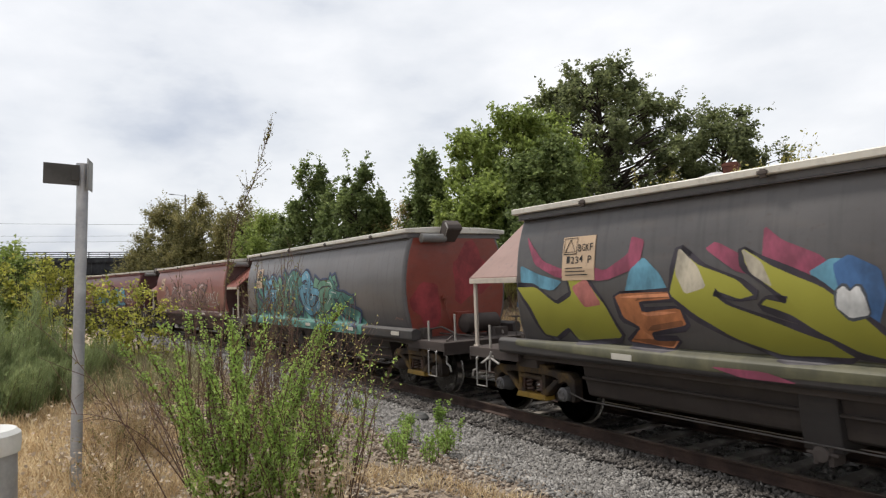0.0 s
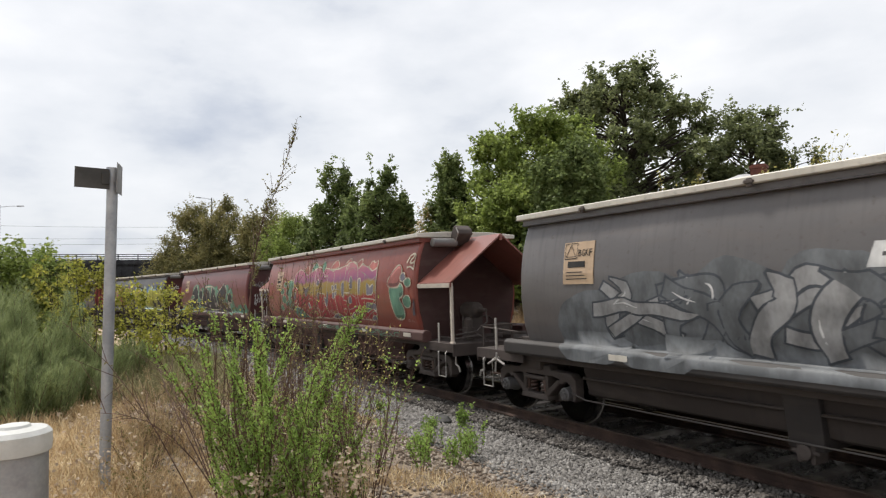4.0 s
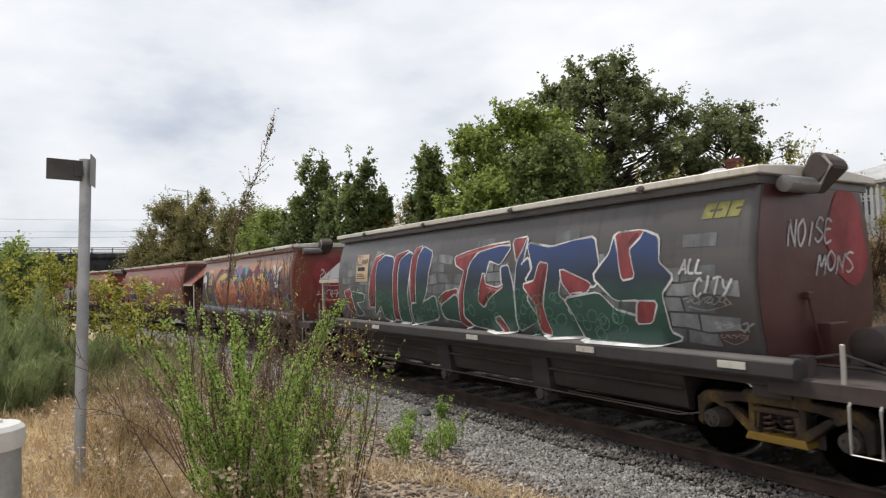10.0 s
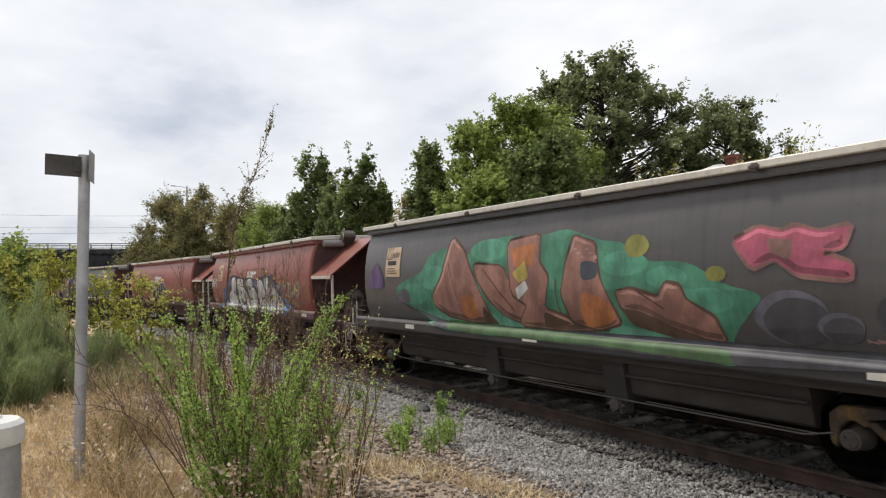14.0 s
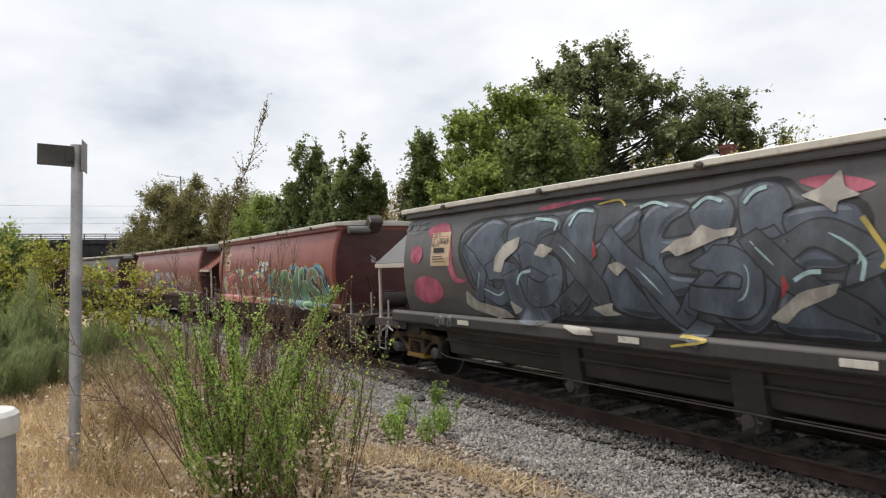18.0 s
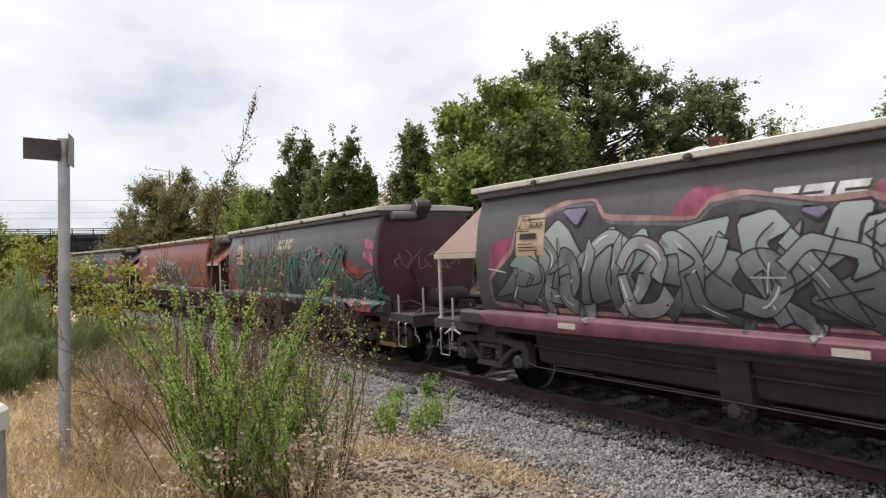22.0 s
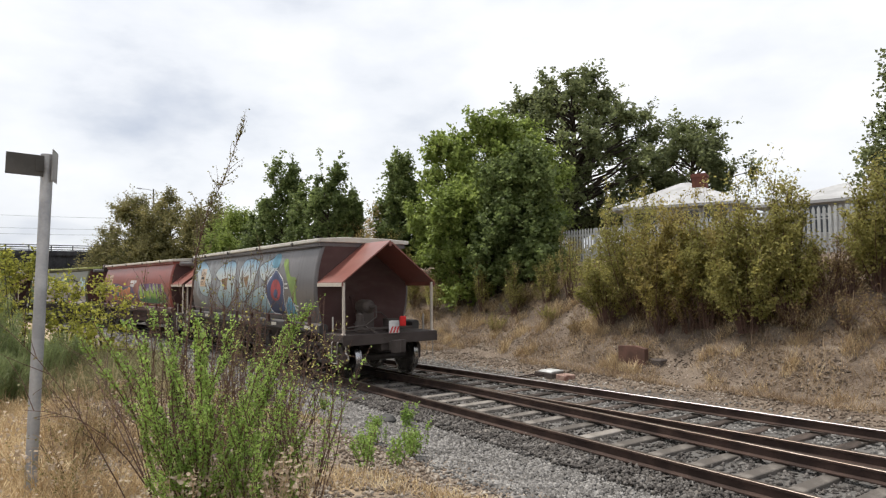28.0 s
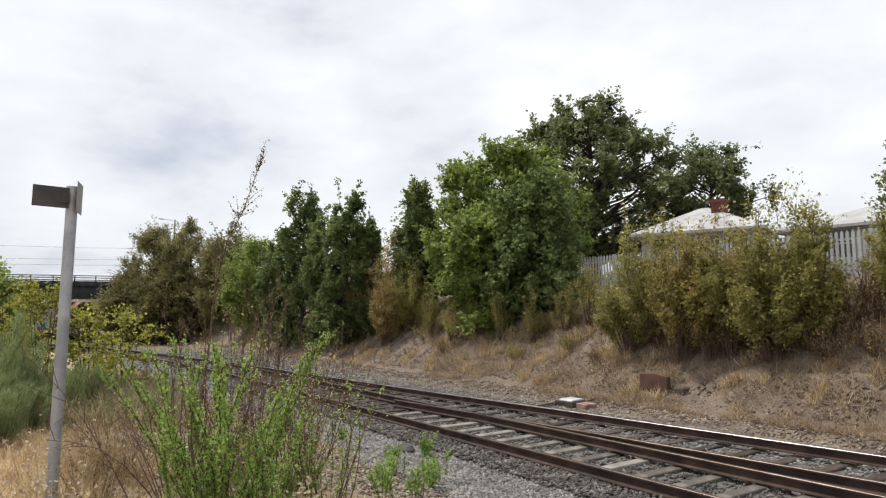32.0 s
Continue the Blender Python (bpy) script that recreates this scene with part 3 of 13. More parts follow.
def make_gear():
    """Brake cylinder on a stand, with rods, valve blocks and pipes."""
    s = Shape()
    s.lathe([(0.02, 0.06), (0.05, 0.15), (0.12, 0.17), (0.50, 0.17), (0.56, 0.12), (0.60, 0.05), (0.86, 0.035)], (0, -0.25, 1.74), "x", 16)
    for x in (0.16, 0.46):
        s.box(x - 0.03, x + 0.03, -0.40, -0.10, 1.12, 1.62)
    s.box(0.62, 0.80, -0.70, -0.52, 1.12, 1.40)
    s.box(0.25, 0.50, 0.28, 0.62, 1.12, 1.42)
    s.box(0.70, 0.92, 0.10, 0.34, 1.12, 1.30)
    s.lathe([(0.0, 0.09), (0.16, 0.09), (0.2, 0.04)], (0.72, -0.62, 1.40), "z", 12)
    s.tube([(0.85, -0.25, 1.74), (0.95, -0.3, 1.5), (0.98, -0.6, 1.32), (1.0, -1.1, 1.28)], 0.02, 6)
    s.tube([(0.1, -0.45, 1.30), (0.6, -0.55, 1.34), (1.05, -0.5, 1.22), (1.2, -0.2, 1.0)], 0.022, 6)
    s.tube([(0.3, 0.4, 1.42), (0.3, 0.2, 1.58), (0.5, -0.1, 1.60)], 0.018, 6)
    s.tube([(0.2, -1.0, 1.20), (0.9, -1.0, 1.20), (1.1, -0.7, 1.24)], 0.018, 6)
    s.box(0.95, 0.99, -0.9, 0.7, 1.20, 1.26)
    return s.mesh("brake_gear", UNDER, bevel=0.006)


def make_valve():
    s = Shape()
    s.lathe([(0.0, 0.06), (0.02, 0.10), (0.10, 0.10), (0.12, 0.13), (0.15, 0.13), (0.17, 0.08), (0.24, 0.06)], (0, 0, 1.58), "z", 14)
    s.lathe([(-0.16, 0.035), (0.16, 0.035)], (0, 0, 1.66), "x", 8)
    return s.mesh("brake_valve", VALVEBLUE, smooth=0.7)


def make_valve_pipe():
    s = Shape()
    s.tube([(0, 0, 1.12), (0, 0, 1.74)], 0.03, 8)
    s.tube([(0.02, 0.02, 1.2), (0.2, 0.1, 1.25), (0.3, 0.3, 1.15)], 0.018, 6)
    return s.mesh("valve_pipe", UNDER)


def make_lid_lever():
    s = Shape()
    s.tube([(0.26, -0.48, 3.22), (0.38, -0.48, 3.42), (0.30, -0.48, 3.54)], 0.016, 6)
    return s.mesh("lid_lever", WHITE)


def make_end_pipes():
    """Low brake rigging on a bare end: pipes, a valve block, a cross rail."""
    s = Shape()
    s.box(0.10, 0.30, -1.10, -0.92, 1.12, 1.34)
    s.box(0.62, 0.86, 0.30, 0.62, 1.12, 1.30)
    s.tube([(0.2, -1.0, 1.30), (0.5, -0.8, 1.36), (0.9, -0.7, 1.22), (1.25, -0.3, 1.16)], 0.02, 6)
    s.tube([(0.1, -0.6, 1.20), (0.7, -0.62, 1.20), (1.0, -0.9, 1.20), (1.2, -1.15, 1.14)], 0.018, 6)
    s.tube([(0.3, 0.5, 1.18), (0.9, 0.45, 1.22), (1.25, 0.2, 1.18)], 0.024, 6)
    for y in (0.55, 1.2):
        s.tube([(1.24, y, 1.12), (1.24, y, 1.52)], 0.016, 6)
    s.tube([(1.24, 0.45, 1.52), (1.24, 1.25, 1.52)], 0.016, 6)
    s.tube([(0.15, 1.22, 1.46), (1.24, 1.22, 1.50)], 0.014, 6)
    return s.mesh("brake_rigging", UNDER, bevel=0.0)


def make_discharge():
    s = Shape()
    s.tube([(-0.16, -1.10, 0.40), (0.16, -1.10, 0.40)], 0.022, 8)
    s.lathe([(-1.16, 0.05), (-1.15, 0.085), (-1.12, 0.085), (-1.11, 0.04)], (0, 0, 0.40), "y", 12)
    s.box(-0.10, -0.05, -1.10, -0.85, 0.28, 0.48)
    s.box(0.05, 0.10, -1.10, -0.85, 0.28, 0.48)
    return s.mesh("discharge_gear", UNDER, bevel=0.004)


def make_lid_motor():
    s = Shape()
    s.lathe([(-1.0, 0.06), (-0.99, 0.095), (-0.4, 0.095), (-0.39, 0.07)], (0.13, 0, 3.22), "y", 16)
    return s.mesh("lid_cylinder", LIDGREY, smooth=0.7)


def make_lid_cover():
    s = Shape()
    s.prism([(-0.06, 3.20), (0.10, 3.14), (0.40, 3.40), (0.36, 3.50), (0.22, 3.60), (0.14, 3.58)], "y", -0.46, -0.10)
    return s.mesh("lid_cover", UNDER, bevel=0.02)


def make_side_frame(mat_):
    """Cast bogie side: top chord, sloping tension members, window for the springs, axlebox ends."""
    s = Shape()
    y0, y1 = -0.09, 0.09
    s.prism([(-1.08, 0.70), (-0.98, 0.78), (-0.45, 0.80), (-0.40, 0.86), (0.40, 0.86), (0.45, 0.80), (0.98, 0.78), (1.08, 0.70), (1.06, 0.60), (0.5, 0.70), (-0.5, 0.70), (-1.06, 0.60)], "y", y0, y1)
    for q in (-1, 1):
        s.prism([(q * 1.10, 0.70), (q * 1.10, 0.40), (q * 1.02, 0.34), (q * 0.98, 0.56), (q * 0.86, 0.66), (q * 0.72, 0.56), (q * 0.66, 0.62), (q * 0.70, 0.72)], "y", y0, y1)
        s.prism([(q * 0.72, 0.64), (q * 0.62, 0.66), (q * 0.22, 0.26), (q * 0.22, 0.14), (q * 0.34, 0.16)], "y", y0, y1)
        s.prism([(q * 0.28, 0.72), (q * 0.36, 0.72), (q * 0.36, 0.30), (q * 0.28, 0.22)], "y", y0, y1)
    s.box(-0.30, 0.30, y0 - 0.02, y1, 0.60, 0.68)
    s.v = [(x * 0.9, y, (0.64 - (0.64 - z) * 0.62 if z < 0.64 and abs(x) < 0.8 else z) + 0.03) for x, y, z in s.v]
    return s.mesh("side_frame", mat_, bevel=0.014)


def make_spring_seat(mat_):
    s = Shape()
    s.prism([(-0.36, 0.33), (0.36, 0.33), (0.32, 0.42), (-0.32, 0.42)], "y", -0.12, 0.12)
    return s.mesh("spring_seat", mat_, bevel=0.012)


def make_snubber():
    s = Shape()
    s.prism([(0.20, 0.66), (0.27, 0.66), (0.27, 0.46), (0.23, 0.46)], "y", -0.10, 0.05)
    return s.mesh("friction_wedge", SPRING, bevel=0.006)


def make_spring():
    s = Shape()
    pts = [(0.055 * math.cos(a), 0.055 * math.sin(a), 0.42 + 0.25 * i / 48) for i, a in ((i, i * 2 * math.pi * 4 / 48) for i in range(49))]
    s.tube(pts, 0.017, 5)
    return s.mesh("coil_spring", SPRING)


def make_axlebox(mat_):
    s = Shape()
    s.lathe([(-0.16, 0.02), (-0.16, 0.075), (-0.14, 0.085), (-0.13, 0.105), (-0.02, 0.11), (0.02, 0.125), (0.10, 0.14), (0.1, 0.01)], (0, 0, 0), "y", 16)
    for j in range(3):
        a = j * 2.094 + 0.5
        s.lathe([(-0.185, 0.02), (-0.16, 0.02)], (0.05 * math.cos(a), 0, 0.05 * math.sin(a)), "y", 6)
    return s.mesh("axlebox", mat_, smooth=0.6)


def make_wheelset():
    s = Shape()
    prof = [(-0.07, 0.06), (-0.09, 0.12), (-0.05, 0.15), (-0.035, 0.36), (-0.07, 0.39), (-0.07, 0.452)]
    rim = [(-0.07, 0.452), (0.04, 0.462), (0.045, 0.488), (0.065, 0.488), (0.065, 0.40)]
    back = [(0.065, 0.40), (0.035, 0.36), (0.02, 0.15), (0.08, 0.12), (0.08, 0.06)]
    for q in (1, -1):
        for slot, ring in ((0, prof), (1, rim), (0, back)):
            s.slot = slot
            s.lathe([(q * (a - 0.8), r) for a, r in ring], (0, 0, 0), "y", 32)
    s.slot = 0
    s.lathe([(-1.0, 0.07), (-0.86, 0.085), (0.86, 0.085), (1.0, 0.07)], (0, 0, 0), "y", 12)
    # lifting holes and cast letters that show the turning
    for q in (1, -1):
        for a in (0.4, 2.5, 4.6):
            s.lathe([(q * -0.85, 0.035), (q * -0.835, 0.035)], (0.26 * math.cos(a), 0, 0.26 * math.sin(a)), "y", 8)
    s.slot = 1
    return s.mesh("wheelset", [STEEL, TREAD], smooth=0.5)


def make_bolster():
    s = Shape()
    s.box(-0.2, 0.2, -0.98, 0.98, 0.60, 0.84)
    s.box(-0.62, -0.52, -0.7, 0.7, 0.45, 0.6)
    s.box(0.52, 0.62, -0.7, 0.7, 0.45, 0.6)
    for x in (-0.36, 0.36):
        for y in (-0.8, 0.8):
            s.box(x - 0.06, x + 0.06, y - 0.08, y + 0.08, 0.3, 0.55)
    return s.mesh("bogie", UNDER, bevel=0.012)


def make_placard():
    s = Shape()
    zs = np.linspace(2.25, 2.88, 5)
    s.prism([(-half_width(z) - 0.012, z) for z in zs] + [(-half_width(z) - 0.001, z) for z in zs[::-1]], "x", -4.52, -3.88)
    return s.mesh("data_panel", PANEL)


PANEL = paint("data_panel_buff", (0.46, 0.33, 0.215), fade=0.1, rust=0.3)
VALVEBLUE = paint("valve_blue", (0.035, 0.11, 0.22), rust=0.5)
LIDGREY = paint("lid_grey", (0.15, 0.145, 0.14), rust=0.4)
INK = surface("sign_ink", [(0.02, 0.02, 0.02), (0.05, 0.045, 0.04)], 0.6, 5, 40, bump=0)
TAILRED = surface("tail_lamp_red", [(0.5, 0.02, 0.02), (0.7, 0.03, 0.03)], 0.4, 5, 40, bump=0)

# body, ends, roof, bogies, hood in front, hood behind, lid cover behind
WAGONS = {
    -5: (RED2, ENDSHADE, CREAM, UNDER, 1, 1, 1), -4: (RED, ENDSHADE, CREAM, UNDER, 0, 1, 1), -3: (GREY, ENDSHADE, CREAM, UNDER, 0, 0, 1),
    -2: (MAROON, ENDSHADE, CREAM, UNDER, 1, 0, 1), -1: (RED2, RED, CREAM, UNDER, 1, 1, 1), 0: (GREY, RED, CREAM, YELLOW, 0, 0, 1),
    1: (BLACK, ENDSHADE, CREAM, YELLOW, 1, 0, 1), 2: (MAROON, ENDSHADE, CREAM, UNDER, 0, 0, 1), 3: (RED, ENDSHADE, CREAM, UNDER, 1, 1, 1),
    4: (GREY, ENDSHADE, CREAM, UNDER, 0, 0, 1), 5: (RED, RED, CREAM, UNDER, 1, 0, 1), 6: (RED, RED, CREAM, UNDER, 0, 1, 0),
    7: (PEACH, RED, CREAM, YELLOW, 0, 0, 1), 8: (BLACK, ENDSHADE, CREAM, YELLOW, 1, 0, 1), 9: (RED, ENDSHADE, CREAM, UNDER, 1, 1, 1),
    10: (RED, ENDSHADE, CREAM, UNDER, 1, 1, 1), 11: (BLACK, ENDSHADE, CREAM, YELLOW, 0, 0, 1), 12: (RED2, ENDSHADE, CREAM, UNDER, 0, 1, 1),
    13: (RED, ENDSHADE, CREAM, UNDER, 0, 0, 1), 14: (BLACK, ENDSHADE, CREAM, YELLOW, 1, 1, 1), 15: (RED, ENDSHADE, CREAM, UNDER, 1, 1, 1),
    16: (BLACK, ENDSHADE, CREAM, YELLOW, 0, 0, 1), 17: (BLACK, ENDSHADE, CREAM, UNDER, 1, 1, 1), 18: (OLIVE, ENDSHADE, LIME, YELLOW, 0, 0, 1),
    19: (RED, RED, CREAM, UNDER, 1, 1, 1), 20: (GREY, ENDSHADE, CREAM, UNDER, 1, 1, 0),
}
COLOUR_WORD = {RED: "red oxide", RED2: "faded red", MAROON: "dark red", BLACK: "dark grey", GREY: "weathered grey", PEACH: "brown", OLIVE: "olive green"}
TRAIN = {}


def bogie(parent, x, frame_mat, k):
    b = part("bogie", cached("bolster", make_bolster), parent, at=pose(x, 0, 0.03))
    for q in (-1, 1):
        part("side_frame", cached(("sf", frame_mat), lambda: make_side_frame(frame_mat)), b, "yellow cast side frame" if frame_mat is YELLOW else "", at=pose(0, q * 1.0, 0))
        seat = SEATYELLOW if frame_mat is YELLOW else UNDER
        part("spring_seat", cached(("seat", seat), lambda: make_spring_seat(seat)), b, at=pose(0, q * 1.0, 0))
        for turn in (0, 180):
            part("friction_wedge", cached("snub", make_snubber), b, at=pose(0, q * 1.0, 0, 0, 0, turn))
        for dx in (-0.12, 0.12):
            part("coil_spring", cached("spring", make_spring), b, at=pose(dx, q * 1.0, 0))
        for dx in (-0.77, 0.77):
            m = (RUST, HUBGREY, UNDER)[(k * 3 + int(x)) % 3]
            part("axlebox", cached(("ab", m), lambda: make_axlebox(m)), b, at=pose(dx, q * 1.0, 0.488, 0, 0, 0 if q < 0 else 180))
    for j, dx in enumerate((-0.77, 0.77)):
        w = part("wheelset", cached("wheelset", make_wheelset), b, at=pose(dx, 0, 0.488))
        WHEELS[j].append(w)
    return b


WHEELS = ([], [])


def wagon(k):
    body, ends, roof, frame_mat, hood_f, hood_r, lid = WAGONS[k]
    w = new("grain_wagon")
    hood_words = {(0, 0): "with bare ends", (1, 0): "with a hooded leading end", (0, 1): "with a hooded trailing end", (1, 1): "with hoods at both ends"}[(hood_f, hood_r)]
    tagged(w, f"{COLOUR_WORD[body]} graffitied grain hopper wagon {hood_words}", "railway wagon", "wagons of the grain train")
    TRAIN[k] = w
    w.location = (0, TRACK_Y, 0)
    part("underframe", cached("underframe", make_underframe), w)
    part("body", cached(("body", body), lambda: make_body(body)), w)
    for q in (-1, 1):
        # hooded ends take the darker colour that stands in for shade under the hood
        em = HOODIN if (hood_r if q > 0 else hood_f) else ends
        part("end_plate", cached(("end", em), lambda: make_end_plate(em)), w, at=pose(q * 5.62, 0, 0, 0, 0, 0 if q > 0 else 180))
        sm = SILLRED if body in (RED, RED2, MAROON, PEACH) else SILLDARK
        part("side_sill", cached(("sill", sm), lambda: make_ledge(sm)), w, at=pose(0, 0, 0, 0, 0, 0 if q > 0 else 180))
        part("end_deck", cached("deck", make_deck), w, at=pose(q * 5.68, 0, 0, 0, 0, 0 if q > 0 else 180))
        part("headstock", cached("headstock", make_headstock), w, at=pose(q * 5.68, 0, 0, 0, 0, 0 if q > 0 else 180))
        part("coupler", cached("coupler", make_coupler), w, at=pose(q * 7.04, 0, 0, 0, 0, 0 if q > 0 else 180))
        for y in (-1, 1):
            part("step", cached("step", make_step), w, at=pose(q * 6.66, y * 1.33, 0, 0, 0, 0 if y < 0 else 180))
            part("handrail", cached("short", lambda: make_short_post(0.42)), w, at=pose(q * 6.46, y * 1.27, 0))
        part("hose_lever", cached("hose", make_hose), w, at=pose(q * 6.92, -1.2, 0, 0, 0, 0 if q > 0 else 180))
        bogie(w, q * 5.63, frame_mat, k)
        if (hood_r if q > 0 else hood_f):
            hm = RED2 if body in (RED, RED2, MAROON, GREY) else (PEACH if k != 8 else GREY)
            hm = BLACK if k == 14 else hm
            part("hood", cached(("hood", hm), lambda: make_hood(hm)), w, "sheet metal gabled hood", at=pose(q * 5.63, 0, 0, 0, 0, 0 if q > 0 else 180))
            part("hood_trim", cached("trim", make_hood_trim), w, "pale strip along the eave", at=pose(q * 5.63 - (0 if q > 0 else 1.36), 0, 0))
            for y in (-1, 1):
                part("hood_post", cached("post", make_post), w, at=pose(q * 6.91, y * 1.22, 0))
        else:
            part("brake_rigging", cached("rig", make_end_pipes), w, at=pose(q * 5.72, 0, 0, 0, 0, 0 if q > 0 else 180))
            if q > 0:
                part("air_tank", cached("tank", lambda: make_tank(DECK)), w, at=pose(5.78, 0.15, 0))
        if q < 0 or hood_r:
            part("brake_gear", cached("gear", make_gear), w, at=pose(q * 5.85, 0, 0, 0, 0, 0 if q > 0 else 180))
        if not (hood_r if q > 0 else hood_f):
            part("handrail", cached("tall", lambda: make_short_post(0.55)), w, at=pose(q * 6.92, -0.95, 0))
    part("brake_lever", cached("star", make_brake_star), w, "white cross-shaped handbrake lever", at=pose(-6.36, -1.36, 0.98))
    if k % 3 != 2:
        part("brake_valve", cached("valve", make_valve), w, "blue brake valve", at=pose(-6.3, -0.62, 0.16))
        part("valve_pipe", cached("vpipe", make_valve_pipe), w, at=pose(-6.3, -0.62, 0))
    part("roof", cached(("roof", roof), lambda: make_roof(roof)), w)
    part("roof_rail", cached(("rr", body), lambda: make_roof_rail(body)), w)
    for x in (-4.1, -1.4, 1.4, 4.1):
        part("roof_clip", cached("clip", make_roof_clip), w, at=pose(x, 0, 0))
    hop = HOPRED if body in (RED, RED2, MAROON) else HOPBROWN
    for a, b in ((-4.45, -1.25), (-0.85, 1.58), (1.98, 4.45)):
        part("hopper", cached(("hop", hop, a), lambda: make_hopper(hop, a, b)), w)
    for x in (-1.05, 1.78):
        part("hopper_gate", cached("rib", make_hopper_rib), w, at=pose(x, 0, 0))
        part("discharge_gear", cached("dis", make_discharge), w, at=pose(x, 0, 0))
    part("brake_pipe", cached("pipe", make_pipe), w)
    if lid:
        part("lid_cylinder", cached("lidm", make_lid_motor), w, at=pose(5.68, 0, 0))
        part("lid_lever", cached("lidl", make_lid_lever), w, at=pose(5.68, 0, 0))
        part("lid_cover", cached("lidc", make_lid_cover), w, at=pose(5.68, 0, 0))
    part("data_panel", cached("placard", make_placard), w)
    return w


for k in WAGONS:
    wagon(k)

# ---- painted pieces on the wagons ----
TINTS = {}


def spray(name, c, rough=0.6):
    """Spray paint in uneven passes; also a darker and a lighter mix of it for shading within letters."""
    g = sum(c) / 3
    c = tuple(v * 0.92 + g * 0.08 + 0.003 for v in c)

    def can(key, q):
        return surface("spray_" + key, [tuple(v * 0.55 for v in q), q, tuple(min(1, v * 1.3 + 0.015) for v in q)], rough, 2.4, 16, bump=0.08, stretch=(1.5, 1, 0.8), gloss=0.5)

    m = can(name, c)
    TINTS[m] = (can(name + "_dark", tuple(v * 0.5 for v in c)), can(name + "_light", tuple(min(0.75, v * 1.45 + 0.05) for v in c)))
    return m


def fade(name, stops):
    """Spray paint that fades up the side from colour to colour: (height, colour) pairs."""
    key = "fade_" + name
    if key in MATS:
        return MATS[key]
    m = surface(key, [stops[0][1], stops[-1][1]], 0.5, 1.6, 26, bump=0.08)
    n, l = m.node_tree.nodes, m.node_tree.links
    co, sep = n.new("ShaderNodeTexCoord"), n.new("ShaderNodeSeparateXYZ")
    nz = n.new("ShaderNodeTexNoise")
    nz.inputs["Scale"].default_value = 2.5
    ma, mr, ramp = n.new("ShaderNodeMath"), n.new("ShaderNodeMapRange"), n.new("ShaderNodeValToRGB")
    ma.operation, ma.inputs[1].default_value = "MULTIPLY_ADD", 0.35
    mr.inputs["From Min"].default_value, mr.inputs["From Max"].default_value = 1.27, 3.17
    el = ramp.color_ramp.elements
    while len(el) < len(stops):
        el.new(0.5)
    for i, (h, c) in enumerate(stops):
        el[i].position, el[i].color = (h - 1.1) / 1.9, (*c, 1)
    l.new(co.outputs["Object"], sep.inputs[0])
    l.new(co.outputs["Object"], nz.inputs["Vector"])
    l.new(nz.outputs["Fac"], ma.inputs[0])
    l.new(sep.outputs["Z"], ma.inputs[2])
    l.new(ma.outputs[0], mr.inputs["Value"])
    l.new(mr.outputs["Result"], ramp.inputs["Fac"])
    l.new(ramp.outputs["Color"], n["Principled BSDF"].inputs["Base Color"])
    return m


P_BLACK, P_WHITE = spray("black", (0.02, 0.02, 0.022)), spray("white", (0.62, 0.62, 0.61))
P_SILVER, P_GREY = spray("silver", (0.30, 0.30, 0.30)), spray("grey", (0.13, 0.14, 0.15))
P_SLATE, P_SKY = spray("slate", (0.055, 0.065, 0.08)), spray("sky_blue", (0.10, 0.30, 0.42))
P_BLUE, P_NAVY = spray("blue", (0.035, 0.12, 0.30)), spray("navy", (0.03, 0.05, 0.13))
P_TEAL, P_GREEN = spray("teal", (0.05, 0.20, 0.16)), spray("green", (0.05, 0.18, 0.05))
P_LIME, P_OLIVE = spray("lime", (0.22, 0.33, 0.06)), spray("olive", (0.23, 0.22, 0.035))
P_YELLOW, P_ORANGE = spray("yellow", (0.50, 0.38, 0.06)), spray("orange", (0.46, 0.15, 0.04))
P_RED, P_PINK = spray("bright_red", (0.33, 0.03, 0.035)), spray("pink", (0.45, 0.08, 0.14))
P_MAGENTA, P_PURPLE = spray("magenta", (0.19, 0.025, 0.075)), spray("purple", (0.11, 0.06, 0.16))
P_BROWN, P_CORAL = spray("brown", (0.10, 0.05, 0.03)), spray("coral", (0.42, 0.125, 0.105))
P_ROSE, P_CREAM = spray("dusty_rose", (0.24, 0.115, 0.095)), spray("cream", (0.50, 0.44, 0.33))
P_PALERED, P_FAINT = spray("faded_panel", (0.27, 0.09, 0.065)), spray("chalk_pink", (0.38, 0.21, 0.18))
P_PLUM = spray("dull_plum", (0.085, 0.055, 0.085))
P_MIDNIGHT = spray("midnight", (0.035, 0.055, 0.08))
P_SEAGREY = spray("sea_grey", (0.10, 0.19, 0.15))
P_COUNTER = spray("grey_lilac", (0.165, 0.15, 0.19))
P_LILACGREY = spray("lilac_grey", (0.12, 0.11, 0.14))
P_PUTTY = spray("putty", (0.34, 0.29, 0.24))
P_ASH = spray("ash_grey", (0.20, 0.21, 0.22))
P_LEAF, P_TAN = spray("leaf_green", (0.10, 0.24, 0.11)), spray("tan", (0.25, 0.14, 0.06))
P_STORM, P_DEEPSEA, P_LILAC = spray("storm_blue", (0.075, 0.095, 0.13)), spray("deep_sea", (0.03, 0.115, 0.095)), spray("lilac", (0.20, 0.17, 0.30))
P_CERISE, P_PALESKY = spray("cerise", (0.30, 0.045, 0.10)), spray("pale_sky", (0.34, 0.50, 0.52))
P_FAINTGREY, P_FAINTRED = spray("chalk_grey", (0.32, 0.27, 0.26)), spray("chalk_red", (0.30, 0.12, 0.10))
